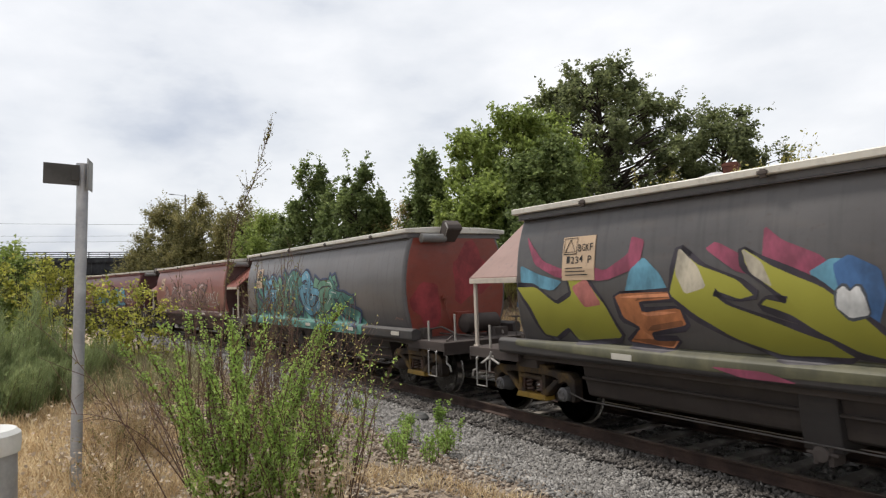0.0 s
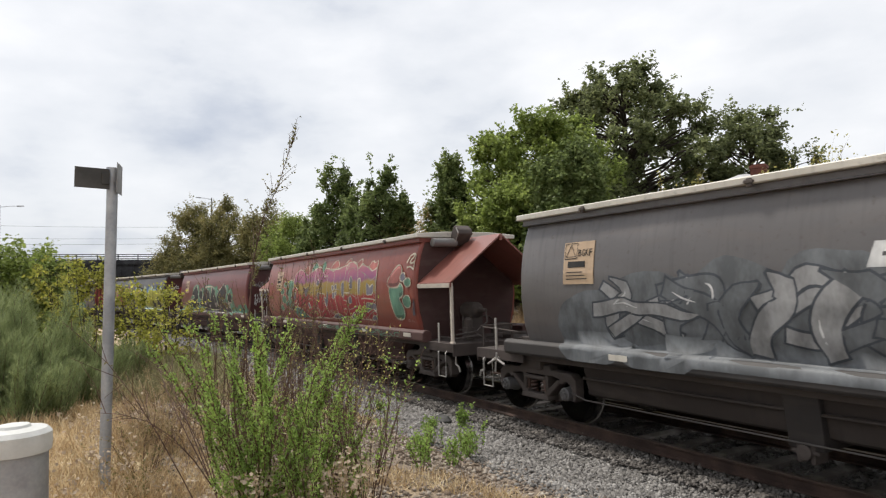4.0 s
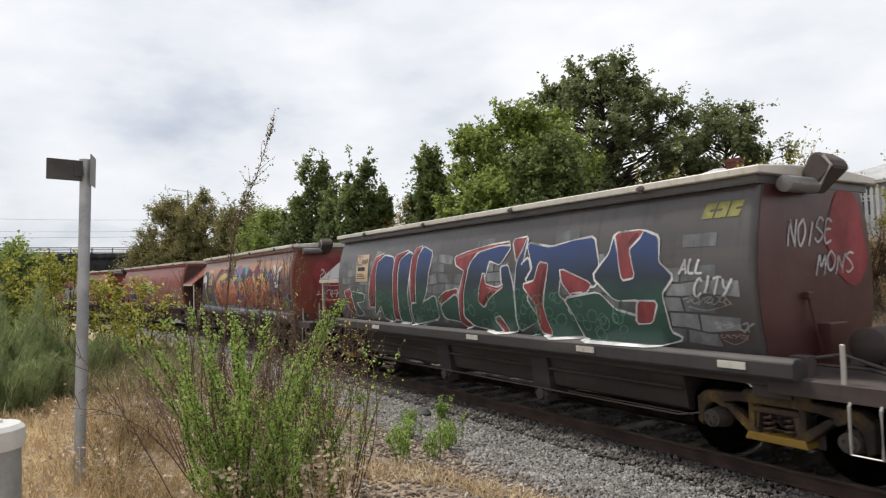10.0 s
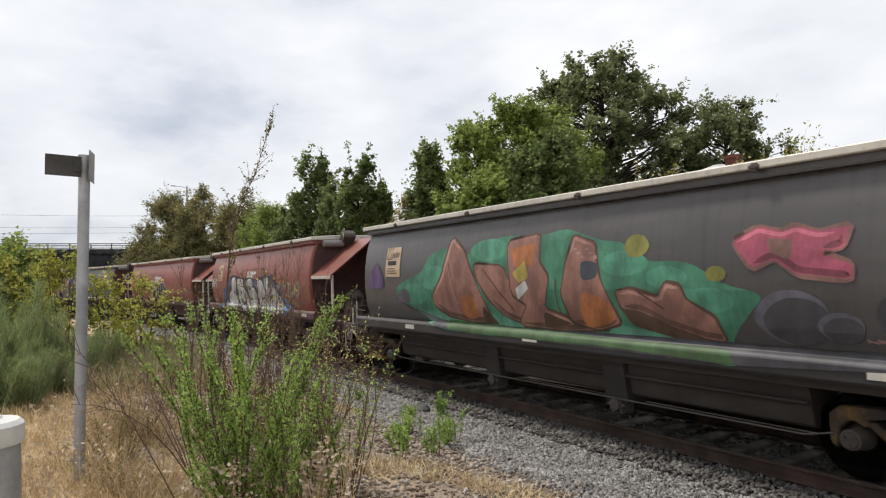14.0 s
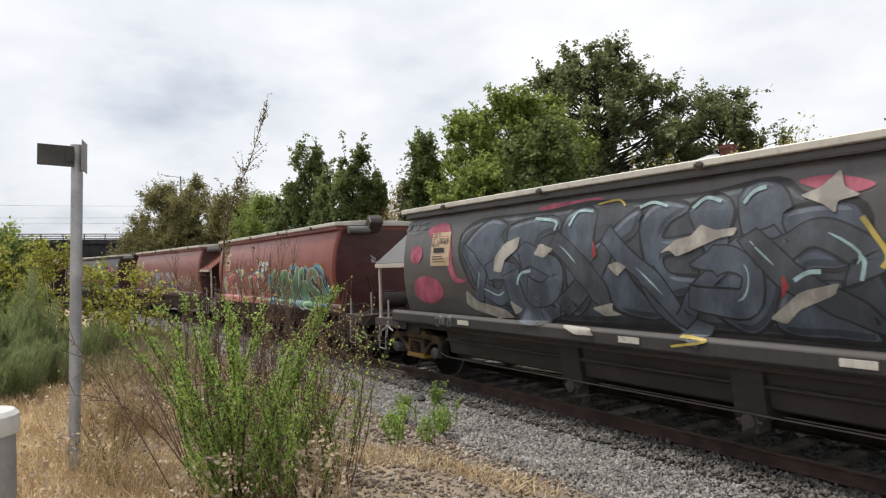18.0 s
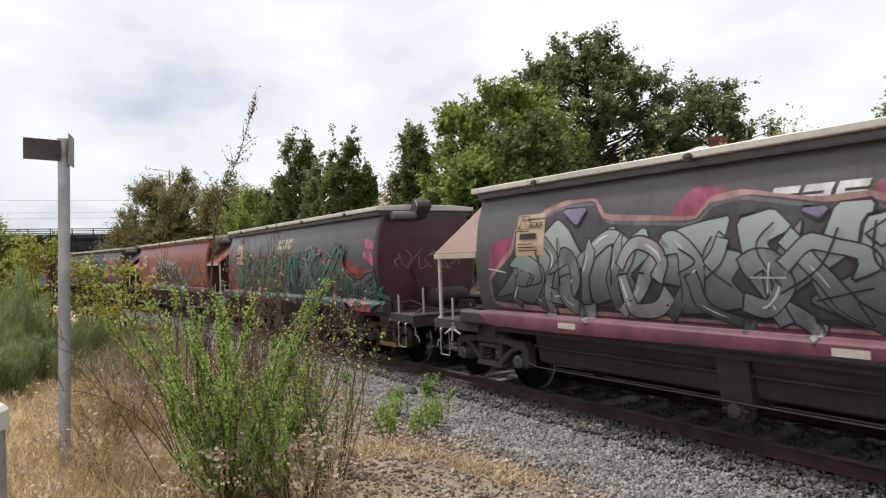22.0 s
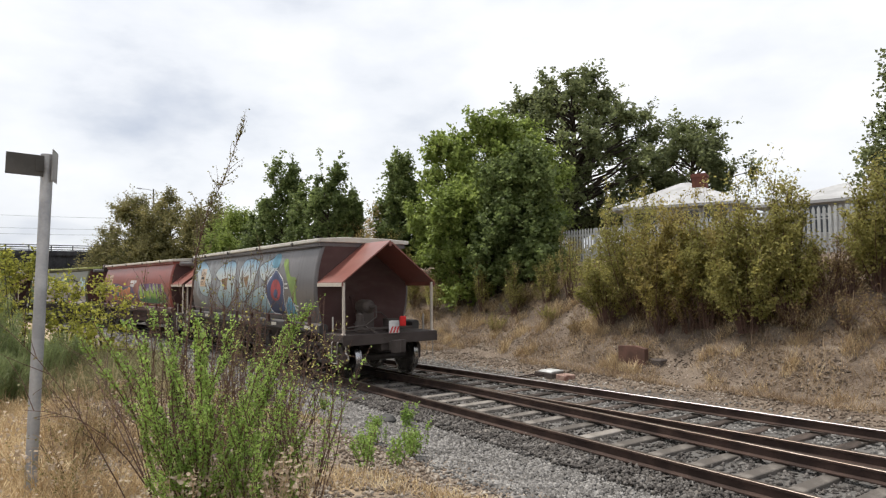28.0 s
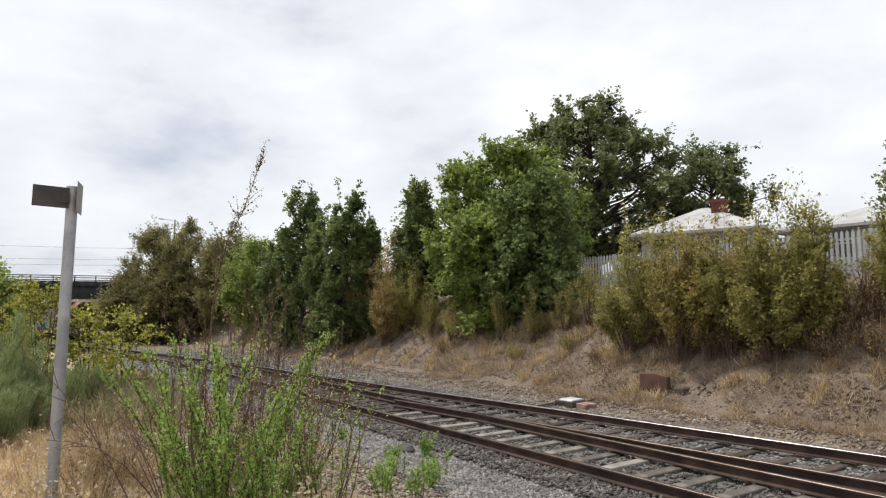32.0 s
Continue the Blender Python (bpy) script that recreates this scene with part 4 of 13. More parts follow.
P_GHOST, P_MAROONP = spray("painted_out", (0.165, 0.052, 0.040)), spray("maroon", (0.17, 0.045, 0.038))
P_REDORANGE, P_BRICKRED = spray("red_orange", (0.36, 0.07, 0.03)), spray("brick_red", (0.26, 0.035, 0.04))
P_CHROME, P_CAMO = spray("chrome", (0.44, 0.43, 0.42)), spray("camouflage_cream", (0.40, 0.37, 0.32))
P_JADE, P_JADE2 = spray("jade", (0.05, 0.21, 0.12)), spray("light_jade", (0.07, 0.28, 0.17))
P_TERRA, P_SLATE2 = spray("terracotta", (0.31, 0.14, 0.105)), spray("dark_slate", (0.055, 0.052, 0.06))
P_DARKRED, P_DARKBROWN = spray("dark_red_paint", (0.15, 0.02, 0.025)), spray("dark_brown", (0.07, 0.035, 0.022))
P_STEEL, P_SKINP, P_ROSE2 = spray("steel_blue", (0.13, 0.20, 0.26)), spray("peach_tint", (0.42, 0.25, 0.17)), spray("pale_rose", (0.36, 0.20, 0.18))
P_DARKPURPLE, P_WINE = spray("dark_purple", (0.055, 0.042, 0.065)), spray("wine", (0.125, 0.02, 0.04))
# The second is olive for the sill: grime and shade mixed into the colour.
P_DARKGREEN, P_OLIVESHADE, P_INKBLUE = spray("dark_green", (0.05, 0.11, 0.03)), spray("olive_shaded", (0.075, 0.07, 0.03)), spray("ink", (0.03, 0.022, 0.035))
F_MIST = fade("mist", [(1.3, (0.05, 0.06, 0.065)), (1.9, (0.12, 0.145, 0.14)), (2.3, (0.26, 0.30, 0.29)), (2.8, (0.34, 0.38, 0.37))])
P_MINT = spray("mint", (0.11, 0.26, 0.17))
F_RAINBOW = fade("rainbow", [(1.2, (0.21, 0.015, 0.025)), (2.08, (0.30, 0.028, 0.033)), (2.14, (0.28, 0.19, 0.04)), (2.42, (0.30, 0.21, 0.055)), (2.5, (0.24, 0.085, 0.18)), (2.7, (0.34, 0.11, 0.18)), (2.95, (0.36, 0.15, 0.15))])
F_OLIVE = fade("olive", [(1.1, (0.12, 0.13, 0.03)), (1.6, (0.22, 0.21, 0.03)), (2.3, (0.33, 0.32, 0.05)), (2.8, (0.42, 0.40, 0.12))])
F_FIRE = fade("fire", [(1.2, (0.26, 0.03, 0.02)), (1.7, (0.36, 0.065, 0.028)), (2.05, (0.42, 0.15, 0.06)), (2.35, (0.44, 0.235, 0.11)), (2.6, (0.47, 0.36, 0.13)), (2.9, (0.44, 0.36, 0.22))])
F_DEEP = fade("deep", [(1.2, (0.03, 0.06, 0.05)), (1.9, (0.04, 0.09, 0.07)), (2.2, (0.035, 0.045, 0.06)), (2.8, (0.035, 0.06, 0.17))])
F_SEA = fade("sea", [(1.2, (0.03, 0.11, 0.08)), (1.8, (0.05, 0.20, 0.14)), (2.6, (0.035, 0.10, 0.08))])
F_DUSK = fade("dusk", [(1.2, (0.035, 0.02, 0.04)), (1.8, (0.09, 0.035, 0.05)), (2.4, (0.09, 0.045, 0.07)), (2.7, (0.36, 0.20, 0.13)), (3.0, (0.34, 0.20, 0.14))])
F_PALE = fade("pale", [(1.2, (0.27, 0.24, 0.21)), (1.8, (0.32, 0.29, 0.26)), (2.4, (0.37, 0.33, 0.29)), (2.8, (0.25, 0.38, 0.35))])
F_BLADE = fade("blade", [(1.3, (0.03, 0.10, 0.02)), (1.7, (0.05, 0.15, 0.02)), (1.85, (0.20, 0.32, 0.05)), (2.5, (0.30, 0.40, 0.10))])
F_GHOST = fade("ghost", [(1.3, (0.08, 0.14, 0.19)), (1.9, (0.20, 0.29, 0.31)), (2.6, (0.40, 0.43, 0.42)), (3.0, (0.16, 0.28, 0.38))])

GLYPHS = {}


def glyph(ch, fat):
    """The triangles of one character in the built-in font, grown by fat, in units of its own plain box."""
    key = (ch, fat)
    if key in GLYPHS:
        return GLYPHS[key]

    def outline(off):
        cu = bpy.data.curves.new("glyph", "FONT")
        cu.body, cu.offset, cu.resolution_u = ch, off, 3
        ob = bpy.data.objects.new("glyph", cu)
        me = bpy.data.meshes.new_from_object(ob)
        v = np.array([p.co[:2] for p in me.vertices])
        me.calc_loop_triangles()
        f = [tuple(q.vertices) for q in me.loop_triangles]
        bpy.data.objects.remove(ob)
        bpy.data.curves.remove(cu)
        bpy.data.meshes.remove(me)
        return v, f

    v0, _ = outline(0.0)
    lo, hi = v0.min(0), v0.max(0)
    size = np.maximum(hi - lo, 0.12)
    v, f = outline(fat)
    GLYPHS[key] = ((v - lo) / size, f)
    return GLYPHS[key]


def triangles(pts):
    """Ear clipping of a simple outline."""
    n = len(pts)
    area = sum(pts[i][0] * pts[(i + 1) % n][1] - pts[(i + 1) % n][0] * pts[i][1] for i in range(n))
    idx = list(range(n)) if area > 0 else list(range(n))[::-1]
    out = []
    guard = 0
    while len(idx) > 3 and guard < 4000:
        guard += 1
        done = False
        for j in range(len(idx)):
            a, b, c = idx[j - 1], idx[j], idx[(j + 1) % len(idx)]
            (ax, ay), (bx, by), (cx, cy) = pts[a], pts[b], pts[c]
            if (bx - ax) * (cy - ay) - (by - ay) * (cx - ax) <= 1e-12:
                continue
            inside = False
            for k in idx:
                if k in (a, b, c):
                    continue
                px, py = pts[k]
                if ((bx - ax) * (py - ay) - (by - ay) * (px - ax) >= 0 and (cx - bx) * (py - by) - (cy - by) * (px - bx) >= 0 and (ax - cx) * (py - cy) - (ay - cy) * (px - cx) >= 0):
                    inside = True
                    break
            if not inside:
                out.append((a, b, c))
                idx.pop(j)
                done = True
                break
        if not done:
            break
    if len(idx) == 3:
        out.append(tuple(idx))
    return out


def side_face(z):
    """How far the painted outer face stands from the wagon's middle at a height."""
    return float(np.interp(z, [1.05, 1.30, 1.345, 1.36, 1.6, 2.0, 2.4, 2.8, 3.1, 3.32], [1.422, 1.422, 1.372, 1.235, 1.31, 1.36, 1.355, 1.30, 1.21, 1.12]))


def smooth_line(pts, k=6):
    """A Catmull-Rom curve through the points."""
    if len(pts) < 3:
        (xa, za), (xb, zb) = pts[0], pts[-1]
        return [(xa + (xb - xa) * i / 5, za + (zb - za) * i / 5) for i in range(6)]
    p = [pts[0]] + list(pts) + [pts[-1]]
    out = []
    for i in range(1, len(p) - 2):
        for j in range(k):
            t = j / k
            out.append(tuple(0.5 * (2 * p[i][c] + (p[i + 1][c] - p[i - 1][c]) * t + (2 * p[i - 1][c] - 5 * p[i][c] + 4 * p[i + 1][c] - p[i + 2][c]) * t * t + (3 * p[i][c] - p[i - 1][c] - 3 * p[i + 1][c] + p[i + 2][c]) * t ** 3) for c in (0, 1)))
    return out + [pts[-1]]


LETTERS = {
    "A": [[(0.02, 0), (0.2, 0.55), (0.48, 1)], [(0.48, 1), (0.76, 0.55), (1, 0)], [(0.15, 0.34), (0.85, 0.34)]],
    "B": [[(0.08, 1), (0.1, 0.5), (0.08, 0)], [(0.08, 0.97), (0.7, 0.95), (0.78, 0.7), (0.2, 0.54)], [(0.2, 0.54), (0.9, 0.45), (0.95, 0.1), (0.08, 0.03)]],
    "C": [[(0.92, 0.85), (0.5, 1), (0.1, 0.6), (0.25, 0.1), (0.6, 0), (0.98, 0.18)]],
    "D": [[(0.1, 1), (0.12, 0.5), (0.1, 0)], [(0.1, 0.97), (0.75, 0.85), (0.95, 0.45), (0.6, 0.05), (0.1, 0.03)]],
    "E": [[(0.9, 0.95), (0.2, 0.97), (0.08, 0.5), (0.2, 0.03), (0.98, 0.08)], [(0.1, 0.52), (0.75, 0.55)]],
    "F": [[(0.15, 0), (0.12, 0.5), (0.15, 1)], [(0.15, 0.95), (0.6, 0.98), (1, 0.9)], [(0.12, 0.5), (0.75, 0.52)]],
    "G": [[(0.92, 0.85), (0.5, 1), (0.08, 0.55), (0.35, 0.02), (0.9, 0.1), (0.92, 0.45)], [(0.55, 0.46), (1, 0.45)]],
    "H": [[(0.1, 1), (0.14, 0.5), (0.08, 0)], [(0.9, 1), (0.86, 0.5), (0.95, 0)], [(0.12, 0.5), (0.88, 0.52)]],
    "I": [[(0.5, 1), (0.52, 0.5), (0.45, 0)]],
    "K": [[(0.1, 1), (0.14, 0.5), (0.08, 0)], [(0.9, 1), (0.5, 0.62), (0.15, 0.5)], [(0.3, 0.52), (0.6, 0.3), (1, 0)]],
    "L": [[(0.15, 1), (0.14, 0.4), (0.25, 0.05), (0.98, 0.06)]],
    "M": [[(0.05, 0), (0.12, 0.5), (0.18, 1)], [(0.18, 1), (0.5, 0.45), (0.82, 1)], [(0.82, 1), (0.9, 0.5), (0.97, 0)]],
    "N": [[(0.06, 0), (0.12, 0.5), (0.12, 1)], [(0.12, 1), (0.5, 0.5), (0.88, 0)], [(0.88, 0), (0.88, 0.5), (0.96, 1)]],
    "O": [[(0.5, 1), (0.1, 0.7), (0.12, 0.25), (0.5, 0), (0.9, 0.28), (0.9, 0.72), (0.5, 1)]],
    "P": [[(0.12, 0), (0.14, 0.5), (0.1, 1)], [(0.1, 0.95), (0.8, 0.95), (0.92, 0.65), (0.5, 0.42), (0.14, 0.42)]],
    "R": [[(0.1, 0), (0.14, 0.5), (0.08, 1)], [(0.08, 0.95), (0.7, 0.98), (0.86, 0.7), (0.2, 0.48)], [(0.3, 0.48), (0.6, 0.28), (1, 0)]],
    "S": [[(0.92, 0.86), (0.45, 1), (0.1, 0.74), (0.5, 0.52), (0.92, 0.28), (0.5, 0), (0.04, 0.14)]],
    "T": [[(0.5, 0.95), (0.52, 0.5), (0.45, 0)], [(0, 0.9), (0.5, 0.98), (1, 0.92)]],
    "U": [[(0.08, 1), (0.1, 0.35), (0.5, 0), (0.9, 0.35), (0.92, 1)]],
    "V": [[(0.04, 1), (0.3, 0.4), (0.5, 0)], [(0.5, 0), (0.72, 0.5), (1, 1)]],
    "W": [[(0.02, 1), (0.15, 0.4), (0.27, 0)], [(0.27, 0), (0.5, 0.7)], [(0.5, 0.7), (0.74, 0)], [(0.74, 0), (0.88, 0.5), (1, 1)]],
    "Y": [[(0.05, 1), (0.3, 0.6), (0.55, 0.5)], [(0.98, 1), (0.7, 0.5), (0.35, 0)]],
    "Z": [[(0.05, 0.92), (0.5, 0.98), (0.9, 0.94)], [(0.9, 0.94), (0.5, 0.5), (0.08, 0.06)], [(0.08, 0.06), (0.5, 0.0), (1, 0.08)]],
}
WILD = [
    [(0.2, -0.05), (0.12, 0.4), (0.3, 0.8), (0.1, 1.1)], [(0.85, 0.0), (0.7, 0.5), (0.85, 1.05)], [(0.1, 0.7), (0.45, 1.0), (0.9, 0.78), (0.75, 0.45)],
    [(0.12, 0.55), (0.2, 0.1), (0.6, 0.0), (0.98, 0.28)], [(0.05, 0.98), (0.4, 0.55), (0.95, 0.0)], [(0.08, 0.02), (0.5, 0.5), (1.0, 1.02)],
    [(-0.12, 0.48), (0.4, 0.58), (1.1, 0.46)], [(0.3, 0.3), (0.62, 0.22), (0.82, 0.5), (0.55, 0.72), (0.3, 0.58)], [(0.45, 0.55), (0.65, 0.2), (1.2, -0.06)],
    [(0.0, 0.85), (0.3, 0.95), (0.55, 0.7), (0.5, 0.0)], [(0.9, 0.9), (0.35, 0.92), (0.15, 0.5), (0.4, 0.12), (1.0, 0.08)], [(0.1, 0.1), (0.35, 0.45), (0.2, 0.75), (-0.15, 1.0)],
]


class Mural:
    """Paint on one side or end: flat shapes in layers, laid on the plate."""

    def __init__(self, seed=0):
        self.v, self.f, self.m, self.mats, self.g = [], [], [], [], []
        self.rng = random.Random(seed)
        self.group, self.count, self.laid, self.top = "painted_piece", 0, 0, 2.0

    def raw(self, pts, tris, mat_, layer, lift=0.2):
        self.laid += 1
        layer += lift * (self.laid % 4)
        self.top = max(self.top, layer)
        if mat_ not in self.mats:
            self.mats.append(mat_)
        k, mi = len(self.v), self.mats.index(mat_)
        self.v += [(float(x), -float(layer), float(z)) for x, z in pts]
        for t in tris:
            self.f.append(tuple(i + k for i in t))
            self.m.append(mi)
            self.g.append(self.group)

    def poly(self, pts, mat_, layer):
        self.raw(pts, triangles(pts), mat_, layer)

    def own(self, name):
        """Start a painted part of its own, over what is there; gives its layer."""
        self.count += 1
        self.group = f"{name} {self.count}"
        return self.top + 0.12

    def shape(self, pts, fill, line=None, edge=0.0, glow=None, soft=False):
        """A filled shape with rounded corners, its outline, a paler rim round that, and a lit and a shaded edge within."""
        n = len(pts)
        path = []
        for i in range(n):
            p0, p1, p2, p3 = pts[i - 1], pts[i], pts[(i + 1) % n], pts[(i + 2) % n]
            for t in ((0, 0.25, 0.5, 0.75) if soft else (0.10, 0.5, 0.90)):
                if soft:
                    path.append(tuple(0.5 * (2 * p1[c] + (p2[c] - p0[c]) * t + (2 * p0[c] - 5 * p1[c] + 4 * p2[c] - p3[c]) * t * t + (3 * p1[c] - p0[c] - 3 * p2[c] + p3[c]) * t ** 3) for c in (0, 1)))
                else:
                    path.append((p1[0] + (p2[0] - p1[0]) * t, p1[1] + (p2[1] - p1[1]) * t))
        m = len(path)
        area = 0.5 * sum(path[i - 1][0] * path[i][1] - path[i][0] * path[i - 1][1] for i in range(m))
        turn = 1 if area > 0 else -1

        def away(i, d):
            """The outline's point i, moved outward by d."""
            (xa, za), (xb, zb) = path[i - 1], path[(i + 1) % m]
            ln = math.hypot(xb - xa, zb - za) or 1e-6
            return path[i][0] + turn * (zb - za) / ln * d, path[i][1] - turn * (xb - xa) / ln * d

        if line:
            path = [away(i, 0.02) for i in range(m)]
        if glow:
            self.strip(path + path[:2], [edge * 1.35 + 0.014] * (m + 2), glow, self.own("painted_rim"))
        self.raw(path, triangles(path), fill, self.own("painted_shape"), 0.0)
        if line and abs(area) > 0.12 and fill in TINTS:
            for up, mat_, far, wide in ((-1, TINTS[fill][0], 0.055, 0.034), (1, TINTS[fill][1], 0.045, 0.022)):
                run = []
                for i in list(range(m)) + [0]:
                    (xo, zo), (xi, zi) = away(i, 0.01), path[i]
                    facing = (0.5 * (xi - xo) - (zi - zo)) * 100
                    if up * facing > 0.45 and i < m and len(run) < 14:
                        run.append(away(i, -far - edge * 0.4))
                    elif run:
                        if len(run) > 3:
                            self.strip(run, [0.004] + [wide] * (len(run) - 2) + [0.004], mat_, self.own("painted_shading"))
                        run = []
        if line:
            half = [edge * (0.6 + 0.25 * math.sin(0.9 * i + m)) for i in range(m)]
            self.strip(path + path[:2], half + half[:2], line, self.own("painted_outline"))
        self.group = "painted_piece"

    def disc(self, x, z, rx, rz, fill, line=None, edge=0.0):
        self.shape([(x + rx * math.cos(a) * (1 + 0.05 * math.sin(3 * a + x)), z + rz * math.sin(a)) for a in (j * math.pi / 5 for j in range(10))], fill, line, edge, soft=True)

    def line(self, pts, w, mat_):
        layer = self.own("painted_line")
        self.ribbon(pts, w, mat_, layer, 0.0, self.rng.uniform(0.75, 1.15))
        self.group = "painted_piece"

    def stroke(self, pts, w, mat_, layer, closed=False):
        """A line of even width with mitred corners, as one strip."""
        if closed:
            pts = list(pts) + [pts[0], pts[1]]
        self.strip(pts, [w / 2] * len(pts), mat_, layer)

    def strip(self, pts, half, mat_, layer):
        n, v = len(pts), []
        for i, (x, z) in enumerate(pts):
            (xa, za), (xb, zb) = pts[max(0, i - 1)], pts[min(n - 1, i + 1)]
            d = math.hypot(xb - xa, zb - za) or 1e-6
            ux, uz = (xb - xa) / d * half[i], (zb - za) / d * half[i]
            v += [(x - uz, z + ux), (x + uz, z - ux)]
        self.raw(v, [t for i in range(n - 1) for t in ((2 * i, 2 * i + 1, 2 * i + 3), (2 * i, 2 * i + 3, 2 * i + 2))], mat_, layer, 0.0)

    def ribbon(self, pts, w, mat_, layer, grow=0.0, taper=1.0, point=False):
        """A brush stroke along a smooth curve; grow widens and lengthens it all round."""
        c = smooth_line(pts)
        n = len(c)
        if grow:
            for e_, q in ((0, 1), (n - 1, n - 2)):
                d = math.hypot(c[e_][0] - c[q][0], c[e_][1] - c[q][1]) or 1e-6
                c[e_] = (c[e_][0] + (c[e_][0] - c[q][0]) / d * grow, c[e_][1] + (c[e_][1] - c[q][1]) / d * grow)
        half = []
        for i in range(n):
            t = i / (n - 1)
            h = w / 2 * (1 + (taper - 1) * t)
            if point and t > 0.72:
                h *= (1 - t) / 0.28 * 1.25 if t > 0.8 else 1.0 + (t - 0.72) * 3
            half.append(max(0.004, h) + grow)
        self.strip(c, half, mat_, layer)

    def letter(self, strokes, at, w, fill, line, layer, edge, glow=None, shade=None, drop=(0.05, -0.06), merge=True, shine=None, inner=None):
        """One painted letter: glow, thrown shade, outline, fill, then thin inner lines."""
        st = [([at(u, v) for u, v in q[0]], w * q[1], q[2], q[3]) for q in strokes]
        if glow:
            for j, (p, b, tp, pt) in enumerate(st):
                self.ribbon(p, b, glow, layer - 1 + 0.1 * j, edge * 2.6, tp, pt)
        if shade:
            for j, (p, b, tp, pt) in enumerate(st):
                self.ribbon([(x + drop[0], z + drop[1]) for x, z in p], b, shade, layer + 0.1 * j, edge, tp, pt)
        for j, (p, b, tp, pt) in enumerate(st):
            self.ribbon(p, b, line, layer + (0.6 + 0.1 * j if merge else 0.6 + 0.9 * j), edge, tp, pt)
            self.ribbon(p, b, fill, layer + (1.2 + 0.1 * j if merge else 1.1 + 0.9 * j), 0.0, tp, pt)
            top = layer + (1.9 if merge else 1.6 + 0.9 * j)
            c = smooth_line(p)
            if shine and self.rng.random() < 0.7:
                a = self.rng.randint(1, max(1, len(c) // 2))
                seg = [(x - b * 0.24, z + b * 0.12) for x, z in c[a:a + max(3, len(c) // 3)]]
                if len(seg) > 2:
                    self.strip(seg, [0.004] + [0.011] * (len(seg) - 2) + [0.003], shine, top)
            if inner and self.rng.random() < 0.8:
                a = len(c) // 3
                seg = [(x + b * 0.2, z - b * 0.1) for x, z in c[a:]]
                if len(seg) > 2:
                    self.strip(seg, [b * 0.05] + [b * 0.14] * (len(seg) - 2) + [b * 0.03], inner, top)

    def lettering(self, text, x0, x1, z0, z1, fill, line=P_BLACK, layer=4, fat=0.34, edge=0.035, slant=0.1, jitter=0.06, overlap=0.2, weights=None, **look_):
        """Readable graffiti lettering, brushed from letter skeletons."""
        n = len(text)
        ws = weights or [0.55 if ch == "I" else 1.0 for ch in text]
        fills = fill if isinstance(fill, (list, tuple)) else [fill]
        acc = 0
        for i, ch in enumerate(text):
            a, b = x0 + (x1 - x0) * acc / sum(ws), x0 + (x1 - x0) * (acc + ws[i]) / sum(ws)
            acc += ws[i]
            if ch == " ":
                continue
            width = (b - a) * (1 + overlap) * 0.82
            lo, hi = z0 + self.rng.uniform(-1, 1) * jitter, z1 + self.rng.uniform(-1, 1) * jitter * 1.4
            tilt = slant * self.rng.uniform(0.3, 1.5)
            w = min(width, (hi - lo) * 0.8) * fat

            def at(u, v):
                return (a + w * 0.4 + u * (width - w * 0.6) + v * tilt * (hi - lo), lo + w * 0.4 + v * (hi - lo - w * 0.8))

            st = [([(u + self.rng.uniform(-0.03, 0.03), v + self.rng.uniform(-0.03, 0.03)) for u, v in q], 1.0, self.rng.uniform(0.85, 1.3), False) for q in LETTERS[ch]]
            self.letter(st, at, w, fills[i % len(fills)], line, layer + 2.2 * i, edge, **look_)

    def wild(self, x0, x1, z0, z1, n, fill, line=P_BLACK, layer=4, fat=0.3, edge=0.028, merge=False, strokes=4, lean=0.15, **look_):
        """Interlocked wild lettering that cannot be read: overlapping horned strokes."""
        fills = fill if isinstance(fill, (list, tuple)) else [fill]
        for i in range(n):
            a, width = x0 + (x1 - x0) * i / n, (x1 - x0) / n * 1.25
            lo, hi = z0 + self.rng.uniform(-0.05, 0.07), z1 + self.rng.uniform(-0.14, 0.10)
            tilt = lean * self.rng.uniform(-0.6, 1.6)
            w = min(width, (hi - lo) * 0.8) * fat

            def at(u, v):
                return (a + u * width + v * tilt * (hi - lo), lo + w * 0.3 + v * (hi - lo - w * 0.5))

            st = []
            for q in self.rng.sample(WILD, strokes):
                st.append(([(u + self.rng.uniform(-0.09, 0.09), v + self.rng.uniform(-0.07, 0.07)) for u, v in q], self.rng.uniform(0.65, 1.15), self.rng.uniform(0.7, 1.35), self.rng.random() < 0.5))
            self.letter(st, at, w, fills[i % len(fills)], line, layer + 1.3 * i, edge, merge=merge, **look_)

    def pen(self, text, x0, x1, z0, z1, mat_, w=0.03, layer=None, slant=0.25):
        """Handwriting in one thin line a stroke."""
        layer = self.top + 0.12 if layer is None else layer
        if self.group == "painted_piece":
            self.count += 1
            self.group = f"painted_tag {self.count}"
            self.pen(text, x0, x1, z0, z1, mat_, w, layer, slant)
            self.group = "painted_piece"
            return
        n = len(text)
        for i, ch in enumerate(text):
            if ch not in LETTERS:
                continue
            a, b = x0 + (x1 - x0) * i / n, x0 + (x1 - x0) * (i + 0.86) / n
            up, hi = self.rng.uniform(-0.12, 0.12) * (z1 - z0), z1 - z0
            for q in LETTERS[ch]:
                pts = [(a + (u + self.rng.uniform(-0.08, 0.08)) * (b - a) + v * slant * hi, z0 + up + (v + self.rng.uniform(-0.06, 0.06)) * hi) for u, v in q]
                self.ribbon(pts, w, mat_, layer, 0.0, self.rng.uniform(0.7, 1.2))

